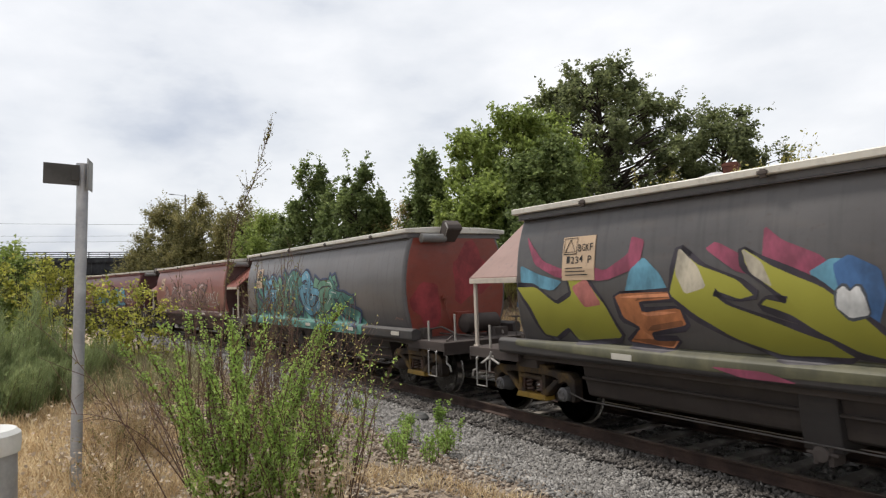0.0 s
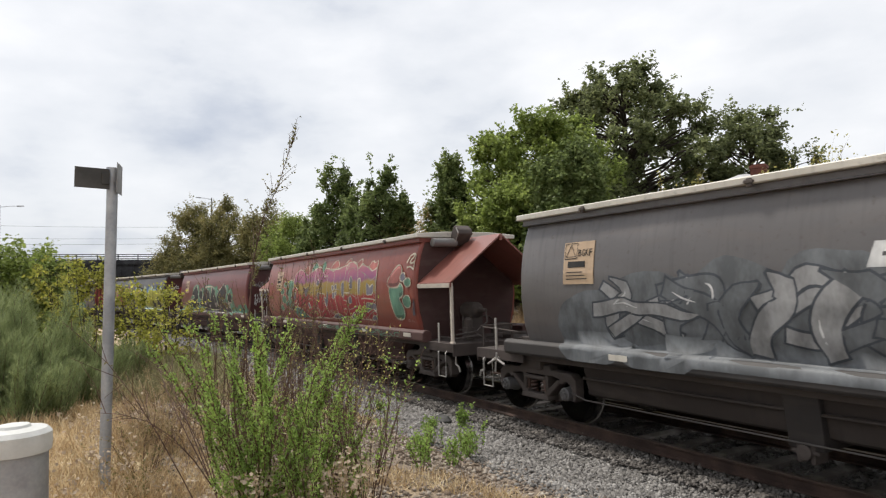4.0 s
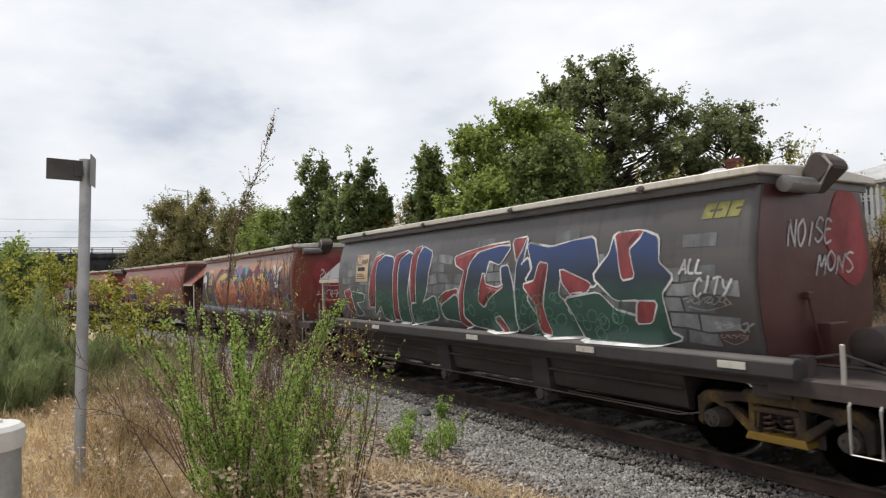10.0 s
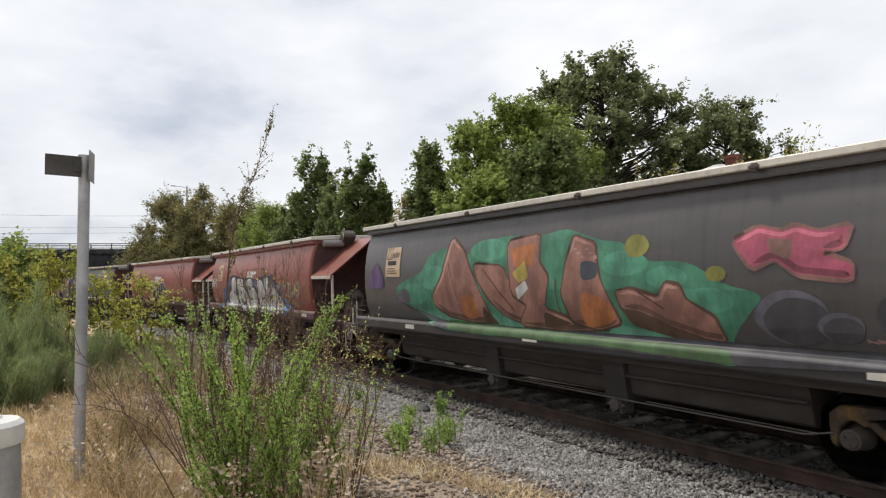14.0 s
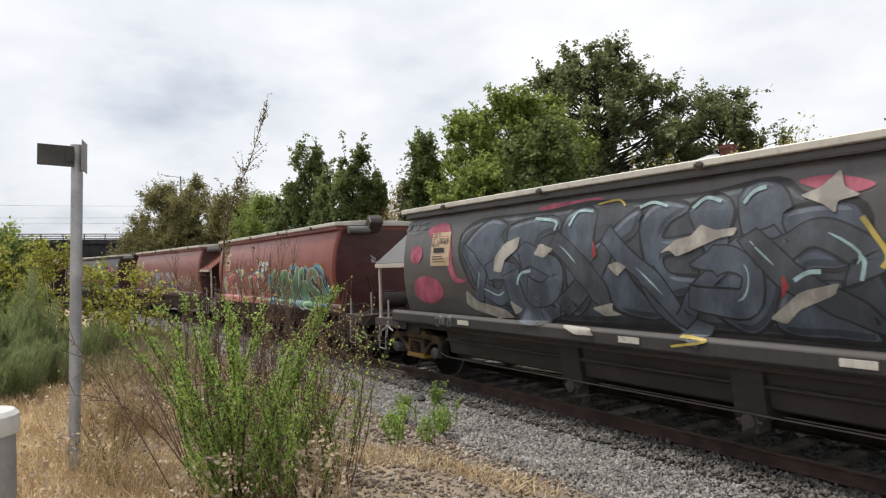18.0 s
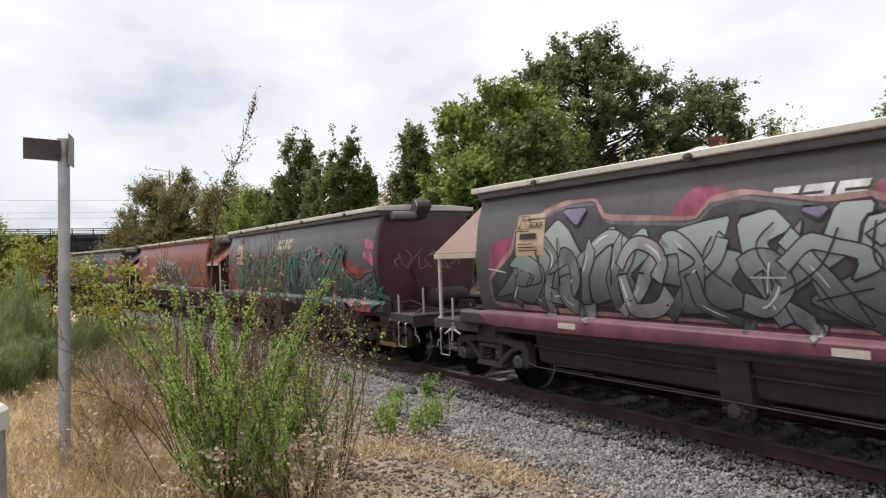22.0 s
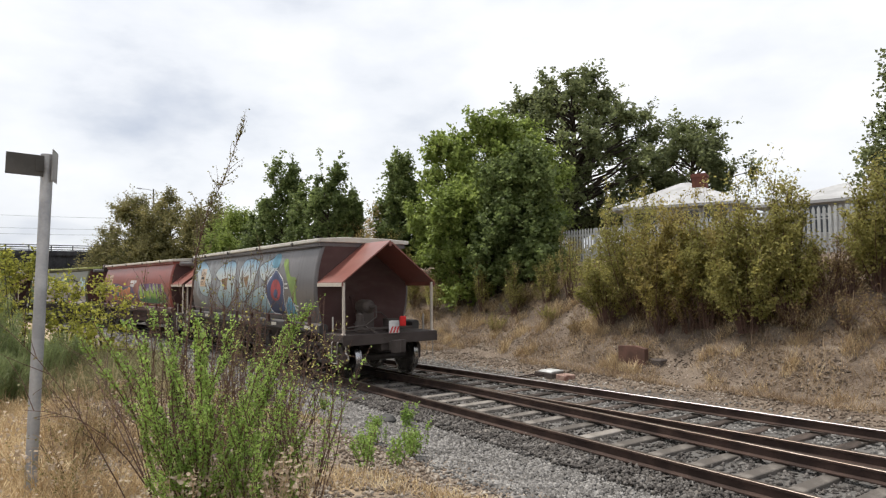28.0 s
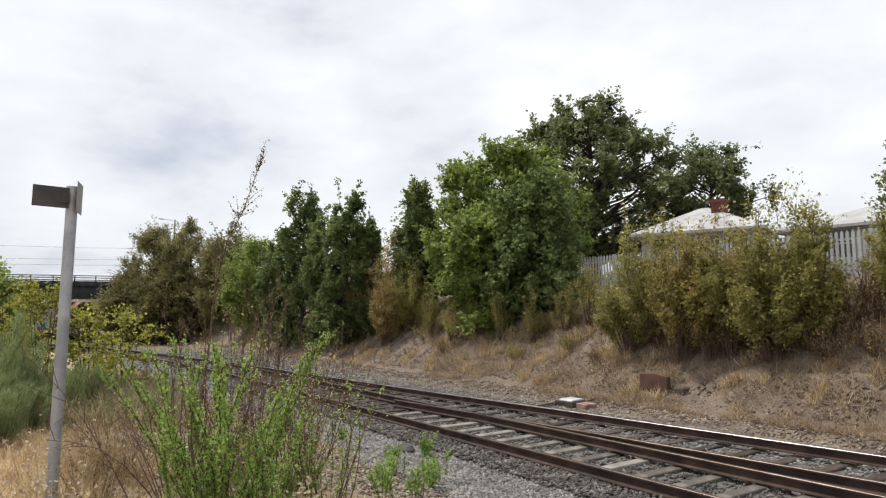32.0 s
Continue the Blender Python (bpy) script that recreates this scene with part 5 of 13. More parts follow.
    def blob(self, cx, cz, rx, rz, mat_, layer, rough=0.25, n=22):
        ph = self.rng.random() * 50
        pts = []
        for i in range(n):
            a = 2 * math.pi * i / n
            r = 1 + rough * noise.noise(Vector((math.cos(a) * 1.4 + ph, math.sin(a) * 1.4, ph))) * 2
            pts.append((cx + rx * r * math.cos(a), cz + rz * r * math.sin(a)))
        self.poly(pts, mat_, layer)
        return pts

    def cloud(self, x0, x1, z0, z1, mat_, layer, bumps=6, edge=None):
        """A bank of round puffs over a plain lower part."""
        step, h = (x1 - x0) / bumps, z1 - z0
        puffs = []
        for i in range(bumps):
            low = 0.3 if i in (0, bumps - 1) else self.rng.uniform(0, 0.22)
            r = step * self.rng.uniform(0.55, 0.8)
            puffs.append((x0 + step * (i + 0.5), z1 - h * low - r * 0.7, r))
        base = z0 + h * 0.45
        if edge:
            for x, z, r in puffs:
                self.blob(x, z, r + 0.03, r * 0.8 + 0.03, edge, layer, 0.05)
        self.poly([(x0 + step * 0.1, z0), (x1 - step * 0.1, z0), (x1 - step * 0.2, base), (x0 + step * 0.2, base)], mat_, layer + 0.5)
        for x, z, r in puffs:
            self.poly([(x - r * 0.9, base - 0.05), (x + r * 0.9, base - 0.05), (x + r * 0.95, z), (x - r * 0.95, z)], mat_, layer + 0.8)
            self.blob(x, z, r, r * 0.8, mat_, layer + 0.8, 0.05)

    def tag(self, text, x0, x1, z0, z1, mat_, layer=None, fat=0.012, slant=0.25):
        """Quick handwriting that can be read."""
        layer = self.top + 0.12 if layer is None else layer
        if self.group == "painted_piece":
            self.count += 1
            self.group = f"painted_tag {self.count}"
            self.tag(text, x0, x1, z0, z1, mat_, layer, fat, slant)
            self.group = "painted_piece"
            return
        n = len(text)
        for i, ch in enumerate(text):
            if ch == " ":
                continue
            v, t = glyph(ch, fat)
            a, b = x0 + (x1 - x0) * i / n, x0 + (x1 - x0) * (i + 0.8) / n
            up = self.rng.uniform(-0.12, 0.12) * (z1 - z0)
            self.raw([(a + u * (b - a) + w * slant * (z1 - z0), z0 + up + w * (z1 - z0)) for u, w in v], t, mat_, layer)

    def scrawl(self, x0, x1, z0, z1, mat_, layer=None, w=0.028, turns=7):
        """Looping marks that cannot be read."""
        layer = self.top + 0.12 if layer is None else layer
        if self.group == "painted_piece":
            self.count += 1
            self.group = f"painted_tag {self.count}"
            self.scrawl(x0, x1, z0, z1, mat_, layer, w, turns)
            self.group = "painted_piece"
            return
        # letter-like hooks and loops in one hand, with a line under them
        step = (x1 - x0) / turns
        for i in range(turns):
            a = x0 + step * i
            lo, hi = z0 + self.rng.uniform(0, 0.25) * (z1 - z0), z1 - self.rng.uniform(0, 0.3) * (z1 - z0)
            for q in self.rng.sample(WILD, 2):
                pts = [(a + (u + self.rng.uniform(-0.12, 0.12)) * step * 1.15 + 0.2 * v * (hi - lo), lo + (v + self.rng.uniform(-0.1, 0.1)) * (hi - lo)) for u, v in q]
                self.ribbon(pts, w, mat_, layer, 0.0, self.rng.uniform(0.6, 1.1))
        if self.rng.random() < 0.5:
            self.ribbon([(x0 + 0.1 * (x1 - x0), z0 - 0.02), ((x0 + x1) / 2, z0 - 0.06), (x1, z0 + 0.02)], w * 0.8, mat_, layer, 0.0, 0.5)

    def lay(self, parent, end=None):
        groups = {}
        for i, g in enumerate(self.g):
            groups.setdefault(g, []).append(i)
        for group, keep in groups.items():
            name = group.split()[0]
            me = bpy.data.meshes.new(name)
            used = sorted({i for j in keep for i in self.f[j]})
            where = {i: n for n, i in enumerate(used)}
            me.from_pydata([self.v[i] for i in used], [], [tuple(where[i] for i in self.f[j]) for j in keep])
            slots = sorted({self.m[j] for j in keep})
            for i in slots:
                me.materials.append(self.mats[i])
            me.polygons.foreach_set("material_index", [slots.index(self.m[j]) for j in keep])
            bm = bmesh.new()
            bm.from_mesh(me)
            if end is None:
                lo, hi = min(v.co.x for v in bm.verts), max(v.co.x for v in bm.verts)
                cuts = [((0, 0, z), (0, 0, 1)) for z in (1.30, 1.345, 1.36, 1.6, 1.8, 2.0, 2.2, 2.4, 2.6, 2.8, 2.95, 3.1)]
                if name == "painted_piece":
                    cuts += [((x, 0, 0), (1, 0, 0)) for x in np.arange(lo + 0.4, hi, 0.4)]
                low, high = min(v.co.z for v in bm.verts), max(v.co.z for v in bm.verts)
                cuts = [c for c in cuts if c[1][0] or low < c[0][2] < high]
                for co_, no_ in cuts:
                    bmesh.ops.bisect_plane(bm, geom=bm.verts[:] + bm.edges[:] + bm.faces[:], plane_co=co_, plane_no=no_)
            for v in bm.verts:
                layer = -v.co.y
                if end is None:
                    if name == "painted_piece":
                        free = min(1.0, max(0.0, (v.co.z - 1.3) / 0.2))
                        a_, b_ = v.co.x * 1.9 + parent.location.x, v.co.z * 2.1
                        v.co.x += free * 0.10 * noise.noise(Vector((a_, b_, 1.0)))
                        v.co.z += free * 0.09 * noise.noise(Vector((a_, b_, 7.0)))
                    v.co.z = max(1.12, min(3.18, v.co.z))
                    v.co.y = -(side_face(v.co.z) + 0.004 + 0.0009 * layer)
                else:
                    v.co = Vector((end + 0.004 + 0.0008 * layer, v.co.x, v.co.z))
            for q in bm.faces:
                q.smooth = True
            for q in bm.edges:
                q.smooth = len(q.link_faces) < 2 or q.calc_face_angle(0) < 0.35
            bm.to_mesh(me)
            bm.free()
            part(name, me, parent, {"painted_piece": "spray-painted graffiti lettering", "painted_tag": "quick graffiti tag", "emblem": "pale operator's emblem", "panel_writing": "black stencilled writing"}.get(name, ""))


def emblem(m, x, z, w, h, mat_=P_WHITE, layer=2):
    """The operator's mark as three plain slanted zigzag bars."""
    for i in range(3):
        a, b = x + w * i / 3, x + w * (i + 0.86) / 3
        t = h * 0.42
        for v in (t / 2, h - t / 2):
            m.own("emblem")
            m.poly([(a + 0.3 * (v - t / 2), z + v - t / 2), (b + 0.3 * (v - t / 2), z + v - t / 2), (b + 0.3 * (v + t / 2), z + v + t / 2), (a + 0.3 * (v + t / 2), z + v + t / 2)], mat_, layer)
        u = a if i % 2 == 0 else b - t
        m.own("emblem")
        m.poly([(u + 0.3 * t, z + t * 0.9), (u + t + 0.3 * t, z + t * 0.9), (u + t + 0.3 * (h - t), z + h - t * 0.9), (u + 0.3 * (h - t), z + h - t * 0.9)], mat_, layer)
    m.group = "painted_piece"


def mural(k):
    m = Mural(k + 40)
    ends = Mural(k + 90)
    if k == 0:
        m.wild(-4.6, 2.8, 1.45, 2.6, 7, [P_TEAL, P_SKY, P_MINT], P_BLACK, glow=P_NAVY, shine=P_WHITE)
        m.cloud(-4.8, 3.6, 1.15, 1.8, P_TEAL, 1, 9)
        ends.blob(0.35, 2.4, 0.55, 0.6, P_RED, 0)
        ends.blob(-0.8, 1.8, 0.35, 0.4, P_RED, 0)
    elif k == 1:
        m.shape([(-5.4, 2.98), (-4.95, 2.55), (-4.43, 2.39), (-4.06, 2.47), (-3.69, 2.37), (-3.29, 2.58), (-3.24, 2.81), (-3.03, 2.75), (-3.1, 2.4), (-3.7, 2.23), (-4.63, 2.29), (-5.15, 2.51)], P_CERISE)
        m.shape([(-2.14, 2.58), (-2, 2.66), (-1.44, 2.36), (-1.42, 2.79), (-1.22, 2.62), (-0.84, 2.45), (-0.72, 2.34), (-0.4, 2.26), (-0.62, 2.15), (-1.08, 2.27), (-1.71, 2.28)], P_CERISE)
        m.shape([(-5.48, 2.51), (-5.03, 2.35), (-4.53, 2.24), (-4.73, 2.1), (-5.46, 2.21)], P_SKY)
        m.shape([(-3.26, 2.36), (-3.03, 2.53), (-2.78, 2.31), (-2.64, 2.05), (-3.36, 2.05)], P_SKY)
        m.shape([(-0.96, 2.27), (-0.72, 2.41), (-0.45, 2.37), (-0.29, 2.25), (-0.42, 1.97), (-0.65, 1.89)], P_SKY)
        m.shape([(-0.72, 2.34), (-0.56, 2.44), (-0.29, 2.29), (-0.25, 2.04), (-0.37, 1.68), (-0.61, 1.82)], P_BLUE)
        # olive carried onto the sill, its shade and dirt put into the colour
        m.shape([(-5.58, 1.34), (-0.26, 1.41), (-0.03, 1.21), (-2.1, 1.17), (-3.49, 1.19), (-5.58, 1.24)], P_OLIVESHADE)
        m.shape([(-5.58, 2.18), (-5.14, 2.17), (-4.67, 1.9), (-4.34, 2.05), (-4.43, 2.34), (-4.05, 2.28), (-3.73, 1.91), (-3.46, 1.45), (-4.31, 1.37), (-4.48, 1.56), (-4.78, 1.4), (-5.05, 1.44), (-5.3, 1.85)], F_OLIVE, P_INKBLUE, 0.045)
        m.shape([(-3.53, 2.05), (-2.56, 2.09), (-2.54, 2), (-3.13, 1.96), (-3.08, 1.83), (-2.52, 1.88), (-2.43, 1.66), (-3, 1.56), (-2.97, 1.47), (-2.58, 1.49), (-2.71, 1.37), (-3.4, 1.41), (-3.13, 1.62), (-3.43, 1.73)], P_ORANGE, P_INKBLUE, 0.045)
        m.shape([(-2.5, 2.62), (-2.18, 2.38), (-1.71, 2.2), (-1.52, 2.04), (-1.72, 2), (-2.06, 2.09), (-1.87, 1.92), (-1.16, 1.7), (-0.73, 1.56), (-0.57, 1.42), (-1.28, 1.38), (-1.84, 1.56), (-2.32, 1.79), (-2.64, 2.05), (-2.58, 2.3)], F_OLIVE, P_INKBLUE, 0.045)
        m.shape([(-1.68, 2.56), (-1.38, 2.39), (-0.85, 2.15), (-0.45, 1.82), (-0.19, 1.58), (-0.25, 1.43), (-0.55, 1.47), (-0.82, 1.63), (-1.13, 1.81), (-1.48, 1.93), (-1.4, 2), (-1.16, 1.97), (-1.45, 2.2), (-1.64, 2.36)], F_OLIVE, P_INKBLUE, 0.045)
        m.shape([(-2.5, 2.62), (-2.23, 2.38), (-2.13, 2.13), (-2.42, 2.05), (-2.55, 2.3)], P_CREAM)
        m.shape([(-1.68, 2.56), (-1.44, 2.4), (-1.33, 2.12), (-1.58, 2.28)], P_CREAM)
        m.shape([(-4.05, 2.28), (-3.77, 1.91), (-4.1, 1.86), (-4.34, 2.15)], P_CORAL)
        m.shape([(-0.68, 2.08), (-0.62, 2.13), (-0.57, 2.06), (-0.49, 2.13), (-0.45, 2.04), (-0.42, 1.86), (-0.58, 1.82), (-0.69, 1.93)], P_WHITE, P_SLATE, 0.02)
        m.shape([(-2.1, 1.23), (-1.43, 1.23), (-1.07, 1.14), (-1.7, 1.14)], P_CERISE)
        m.shape([(-0.19, 1.44), (0.02, 2.25), (0.15, 2.66), (0.4, 2.48), (0.64, 2.37), (0.75, 2.66), (1.1, 2.57), (1.46, 2.47), (1.93, 2.53), (2.03, 2.46), (1.92, 2.76), (2.26, 2.62), (2.49, 2.39), (2.66, 2.22), (2.84, 2.45), (2.97, 2.63), (3.03, 2.54), (3.19, 2.69), (3.39, 2.69), (3.63, 2.55), (3.95, 2.46), (4.26, 2.51), (4.16, 1.45), (2.26, 1.42)], F_OLIVE, P_PALESKY, 0.05)
        m.shape([(2.39, 2.47), (2.57, 2.65), (2.66, 2.81), (2.75, 2.64), (2.84, 2.56), (2.69, 2.35), (2.6, 2.3)], P_BLUE, soft=True)
        m.shape([(4.07, 2.59), (4.16, 2.67), (4.26, 2.64), (4.26, 2.53)], P_BLUE)
        m.shape([(0.39, 2.68), (0.61, 2.76), (0.66, 2.66), (0.49, 2.54)], P_BLUE)
        m.shape([(0.68, 2.46), (0.93, 2.55), (1.31, 2.46), (1.23, 2.38), (0.68, 2.35)], P_YELLOW, P_SLATE, 0.025)
        m.shape([(1.33, 2.03), (1.41, 2.1), (1.35, 2.22), (1.64, 2.27), (2, 2.41), (2.07, 2.38), (1.71, 2.15), (1.55, 2.01)], P_SLATE)
        m.shape([(2.48, 2.25), (2.68, 2.19), (2.62, 2.03)], P_CERISE)
        m.shape([(2.77, 1.88), (3.12, 2.03), (3.05, 1.93)], P_SLATE)
        m.shape([(3.58, 1.79), (3.74, 1.73), (3.99, 1.72), (3.91, 1.39), (3.8, 1.38), (3.65, 1.61)], P_BLACK)
        m.shape([(1.25, 1.57), (1.36, 1.45), (1.55, 1.46), (1.56, 1.35)], P_SLATE)
        m.line([(0.54, 2.34), (0.48, 1.97), (0.35, 1.8)], 0.03, P_SLATE)
        m.line([(0.86, 2.39), (0.62, 2.04), (0.76, 1.62)], 0.03, P_SLATE)
        m.line([(1.47, 1.43), (1.68, 1.33), (1.76, 1.24)], 0.03, P_SLATE)
        m.line([(2.12, 2.04), (2.33, 1.76), (2.67, 1.61)], 0.03, P_SLATE)
        m.line([(2.98, 2.44), (3.17, 2.08), (3.59, 1.87)], 0.03, P_SLATE)
        m.line([(2.73, 1.82), (3.05, 1.57), (3.32, 1.39), (3.68, 1.2)], 0.03, P_SLATE)
        m.line([(1.72, 1.89), (1.91, 2.04), (2.17, 1.92)], 0.03, P_SLATE)
        m.line([(1.79, 1.65), (2, 1.69), (2.08, 1.46)], 0.03, P_SLATE)
        # sill run of the right-hand olive letters, colour darkened as if shaded and dirty
        m.shape([(-0.2, 1.34), (4.14, 1.37), (4.21, 1.26), (2.37, 1.28), (-0.03, 1.2)], P_OLIVESHADE)
        m.shape([(2.39, 2.06), (3.15, 2.55), (4.32, 2.36), (5.13, 2.63), (5.39, 2.43), (5.52, 2.01), (5.58, 1.44), (5.58, 1.32), (3.96, 1.32), (2.25, 1.36)], F_OLIVE, P_PALESKY, 0.05)
        m.shape([(4.31, 2.06), (4.66, 2.06), (4.93, 1.76), (5.32, 1.35), (4.78, 1.37), (4.49, 1.65)], P_BLACK)
        m.shape([(3.62, 1.84), (3.96, 1.69), (4.31, 1.65), (4, 1.38), (3.78, 1.47)], P_BLACK)
        m.shape([(4.03, 2.57), (4.13, 2.75), (4.41, 2.68), (4.32, 2.46)], P_BLUE)
        m.line([(2.5, 2), (3.08, 1.73), (3.45, 1.41)], 0.03, P_SLATE)
        ends.blob(0.35, 2.1, 0.7, 0.75, P_RED, 0, 0.3)
        ends.scrawl(-1.0, -0.5, 2.3, 2.75, P_WHITE, w=0.03, turns=3)
        ends.scrawl(-0.3, 0.85, 2.3, 2.75, P_FAINTGREY, w=0.035, turns=6)
        ends.scrawl(-0.2, 0.9, 1.95, 2.25, P_FAINTGREY, w=0.03, turns=5)
    elif k == 2:
        m.shape([(-5.58, 1.29), (-4.9, 1.62), (-4.61, 1.43), (-4.2, 1.5), (-3.18, 2.11), (-2.87, 2.5), (-2.3, 2.64), (-1.88, 2.59), (-1.6, 2.26), (-1.24, 2.48), (-0.77, 2.47), (-0.46, 2.6), (0.14, 2.61), (0.6, 2.55), (1.1, 2.47), (1.25, 2.55), (1.52, 2.48), (1.56, 2.33), (1.9, 2.41), (2.86, 2.55), (3.02, 2.58), (3.22, 2.48), (3.31, 2.33), (3.55, 2.4), (3.76, 2.3), (3.84, 2.09), (3.78, 1.91), (3.95, 1.74), (3.96, 1.23), (3.41, 1.32), (2.06, 1.33), (0.58, 1.33), (-2.82, 1.26), (-5.35, 1.16)], P_MINT, soft=True)
        m.shape([(2.81, 1.47), (3.8, 1.68), (4.14, 1.58), (4.38, 1.55), (4.5, 1.67), (4.86, 1.69), (4.96, 1.55), (5.17, 1.56), (5.27, 1.7), (5.58, 1.67), (5.58, 1.36), (4.68, 1.35), (2.77, 1.38)], P_MINT, soft=True)
        m.shape([(-3.1, 1.49), (-1.63, 1.47), (1.98, 1.48), (3.35, 1.45), (3.38, 1.3), (3.14, 1.2), (2.08, 1.28), (-0.33, 1.27), (-2.82, 1.3)], P_BLACK)
        m.shape([(-3.18, 2.15), (-2.3, 2.62), (-1.99, 2.35), (-1.94, 1.99), (-2.35, 1.69), (-1.8, 1.75), (-2.13, 1.53), (-2.97, 1.45), (-3.7, 1.61), (-4.04, 1.64), (-3.82, 1.83), (-3.05, 1.89), (-2.58, 1.98), (-2.72, 2.11)], P_BLACK, P_CREAM, 0.028)
        m.disc(-1.42, 2.14, 0.31, 0.22, P_BLACK, P_CREAM, 0.025)
        m.shape([(-1.81, 1.71), (-1.29, 1.8), (-0.95, 2.1), (-0.77, 2.4), (-0.45, 2.46), (-0.24, 2.38), (0.15, 2.27), (0.29, 1.83), (0.52, 2.3), (0.51, 2.54), (1.1, 2.31), (1.05, 2.13), (1.17, 2.07), (1.35, 1.71), (1.56, 1.54), (1.78, 1.46), (0.46, 1.44), (-1.58, 1.6)], P_BLACK, P_CREAM, 0.028)
        m.shape([(-0.51, 2.55), (0.51, 2.56), (0.52, 2.49), (-0.45, 2.47)], P_CREAM)
        m.shape([(0.5, 2.53), (0.6, 2.54), (0.51, 2.17), (0.43, 2.3)], P_CREAM)
        m.line([(-0.22, 2.31), (-0.38, 1.89), (-0.18, 1.74)], 0.03, P_CREAM)
        m.line([(0.85, 2.1), (1.08, 1.54)], 0.03, P_CREAM)
        m.shape([(1.47, 2.1), (1.69, 2.27), (2.04, 2.38), (2.52, 2.62), (2.96, 2.3), (2.72, 1.94), (2.19, 1.9), (2.14, 2.01), (2.01, 1.93), (2.23, 1.74), (2.58, 1.73), (2.96, 1.74), (3.1, 1.6), (3.35, 1.45), (3.29, 1.29), (3, 1.34), (1.8, 1.33), (1.85, 1.47), (1.57, 1.57), (1.39, 1.98)], P_BLACK, P_CREAM, 0.028)
        m.shape([(2.02, 2.01), (2.59, 1.99), (2.58, 1.9), (2, 1.92)], P_OLIVE)
        m.line([(2.04, 2.38), (2.11, 2.01)], 0.02, P_CREAM)
        m.shape([(2.23, 1.74), (2.69, 1.73), (2.4, 1.66), (2.23, 1.58)], P_OLIVE)
        m.disc(3.36, 1.95, 0.30, 0.25, P_CREAM)
        m.disc(3.38, 1.99, 0.26, 0.21, P_BLACK)
        m.shape([(3.04, 1.75), (3.26, 1.76), (3.38, 1.57), (3.17, 1.51), (3.05, 1.6)], P_CREAM)
        m.disc(3.13, 1.63, 0.06, 0.07, P_BLACK)
        m.disc(-0.62, 1.71, 0.13, 0.08, P_FAINTGREY)
        m.disc(0.11, 1.59, 0.13, 0.08, P_FAINTGREY)
        m.disc(1.19, 1.67, 0.17, 0.11, P_FAINTGREY)
        m.disc(1.86, 1.61, 0.12, 0.08, P_FAINTGREY)
        m.disc(2.72, 1.55, 0.11, 0.09, P_FAINTGREY)
        m.disc(2.21, 1.29, 0.15, 0.05, P_FAINTGREY)
        m.disc(-0.56, 1.32, 0.24, 0.05, P_FAINTGREY)
        m.disc(1.51, 1.28, 0.18, 0.07, P_FAINTGREY)
        m.disc(2.94, 1.25, 0.10, 0.05, P_FAINTGREY)
        m.disc(0.91, 1.34, 0.07, 0.05, P_FAINTGREY)
        m.disc(-2.28, 1.33, 0.25, 0.03, P_FAINTGREY)
        ends.scrawl(-1.1, 0.0, 1.6, 2.25, P_WHITE, w=0.024, turns=9)
        ends.scrawl(-0.45, 0.35, 2.35, 3.0, P_WHITE, w=0.024, turns=6)
        ends.scrawl(0.3, 1.0, 2.1, 2.6, P_SILVER, w=0.02, turns=7)
        ends.scrawl(-1.1, -0.5, 2.4, 2.65, P_SILVER, w=0.018, turns=6)
    elif k == 3:
        m.disc(-3.5, 2.45, 0.18, 0.08, P_MINT, P_CREAM, 0.02)
        m.disc(-2.93, 2.48, 0.20, 0.10, P_MINT, P_CREAM, 0.02)
        m.disc(-3.85, 2.22, 0.20, 0.09, P_MINT, P_CREAM, 0.02)
        m.disc(-3.65, 1.95, 0.22, 0.11, P_MINT, P_CREAM, 0.02)
        m.disc(-3.96, 1.67, 0.18, 0.08, P_MINT, P_CREAM, 0.02)
        m.shape([(-1.78, 2.82), (-1.67, 2.93), (-1.54, 2.99), (-1.38, 2.95), (-1.2, 2.8), (-1.4, 2.69)], P_CORAL, P_CREAM, 0.024)
        m.shape([(-1.05, 2.82), (-0.92, 2.99), (-0.78, 3.06), (-0.58, 2.97), (-0.52, 2.93), (-0.75, 2.85)], P_MINT, P_CREAM, 0.024)
        m.shape([(-0.2, 2.94), (-0.12, 3.04), (-0.02, 3.04), (0.13, 2.93), (0.08, 2.86), (0.01, 2.73)], P_MINT, P_CREAM, 0.024)
        m.shape([(0.55, 2.84), (0.68, 2.96), (0.84, 3.03), (1, 3.03), (1.14, 2.9), (0.9, 2.83)], P_CORAL, P_CREAM, 0.024)
        m.shape([(1.57, 2.9), (1.7, 2.97), (1.82, 3.03), (1.93, 3.04), (1.95, 2.95), (1.77, 2.87)], P_CORAL, P_CREAM, 0.024)
        m.shape([(2.37, 2.89), (2.5, 2.95), (2.67, 3), (2.7, 2.88), (2.57, 2.76)], P_CORAL, P_CREAM, 0.024)
        m.shape([(3.2, 2.8), (3.29, 2.89), (3.39, 2.91), (3.5, 2.86), (3.66, 2.92), (3.67, 2.76), (3.4, 2.66)], P_CORAL, P_CREAM, 0.024)
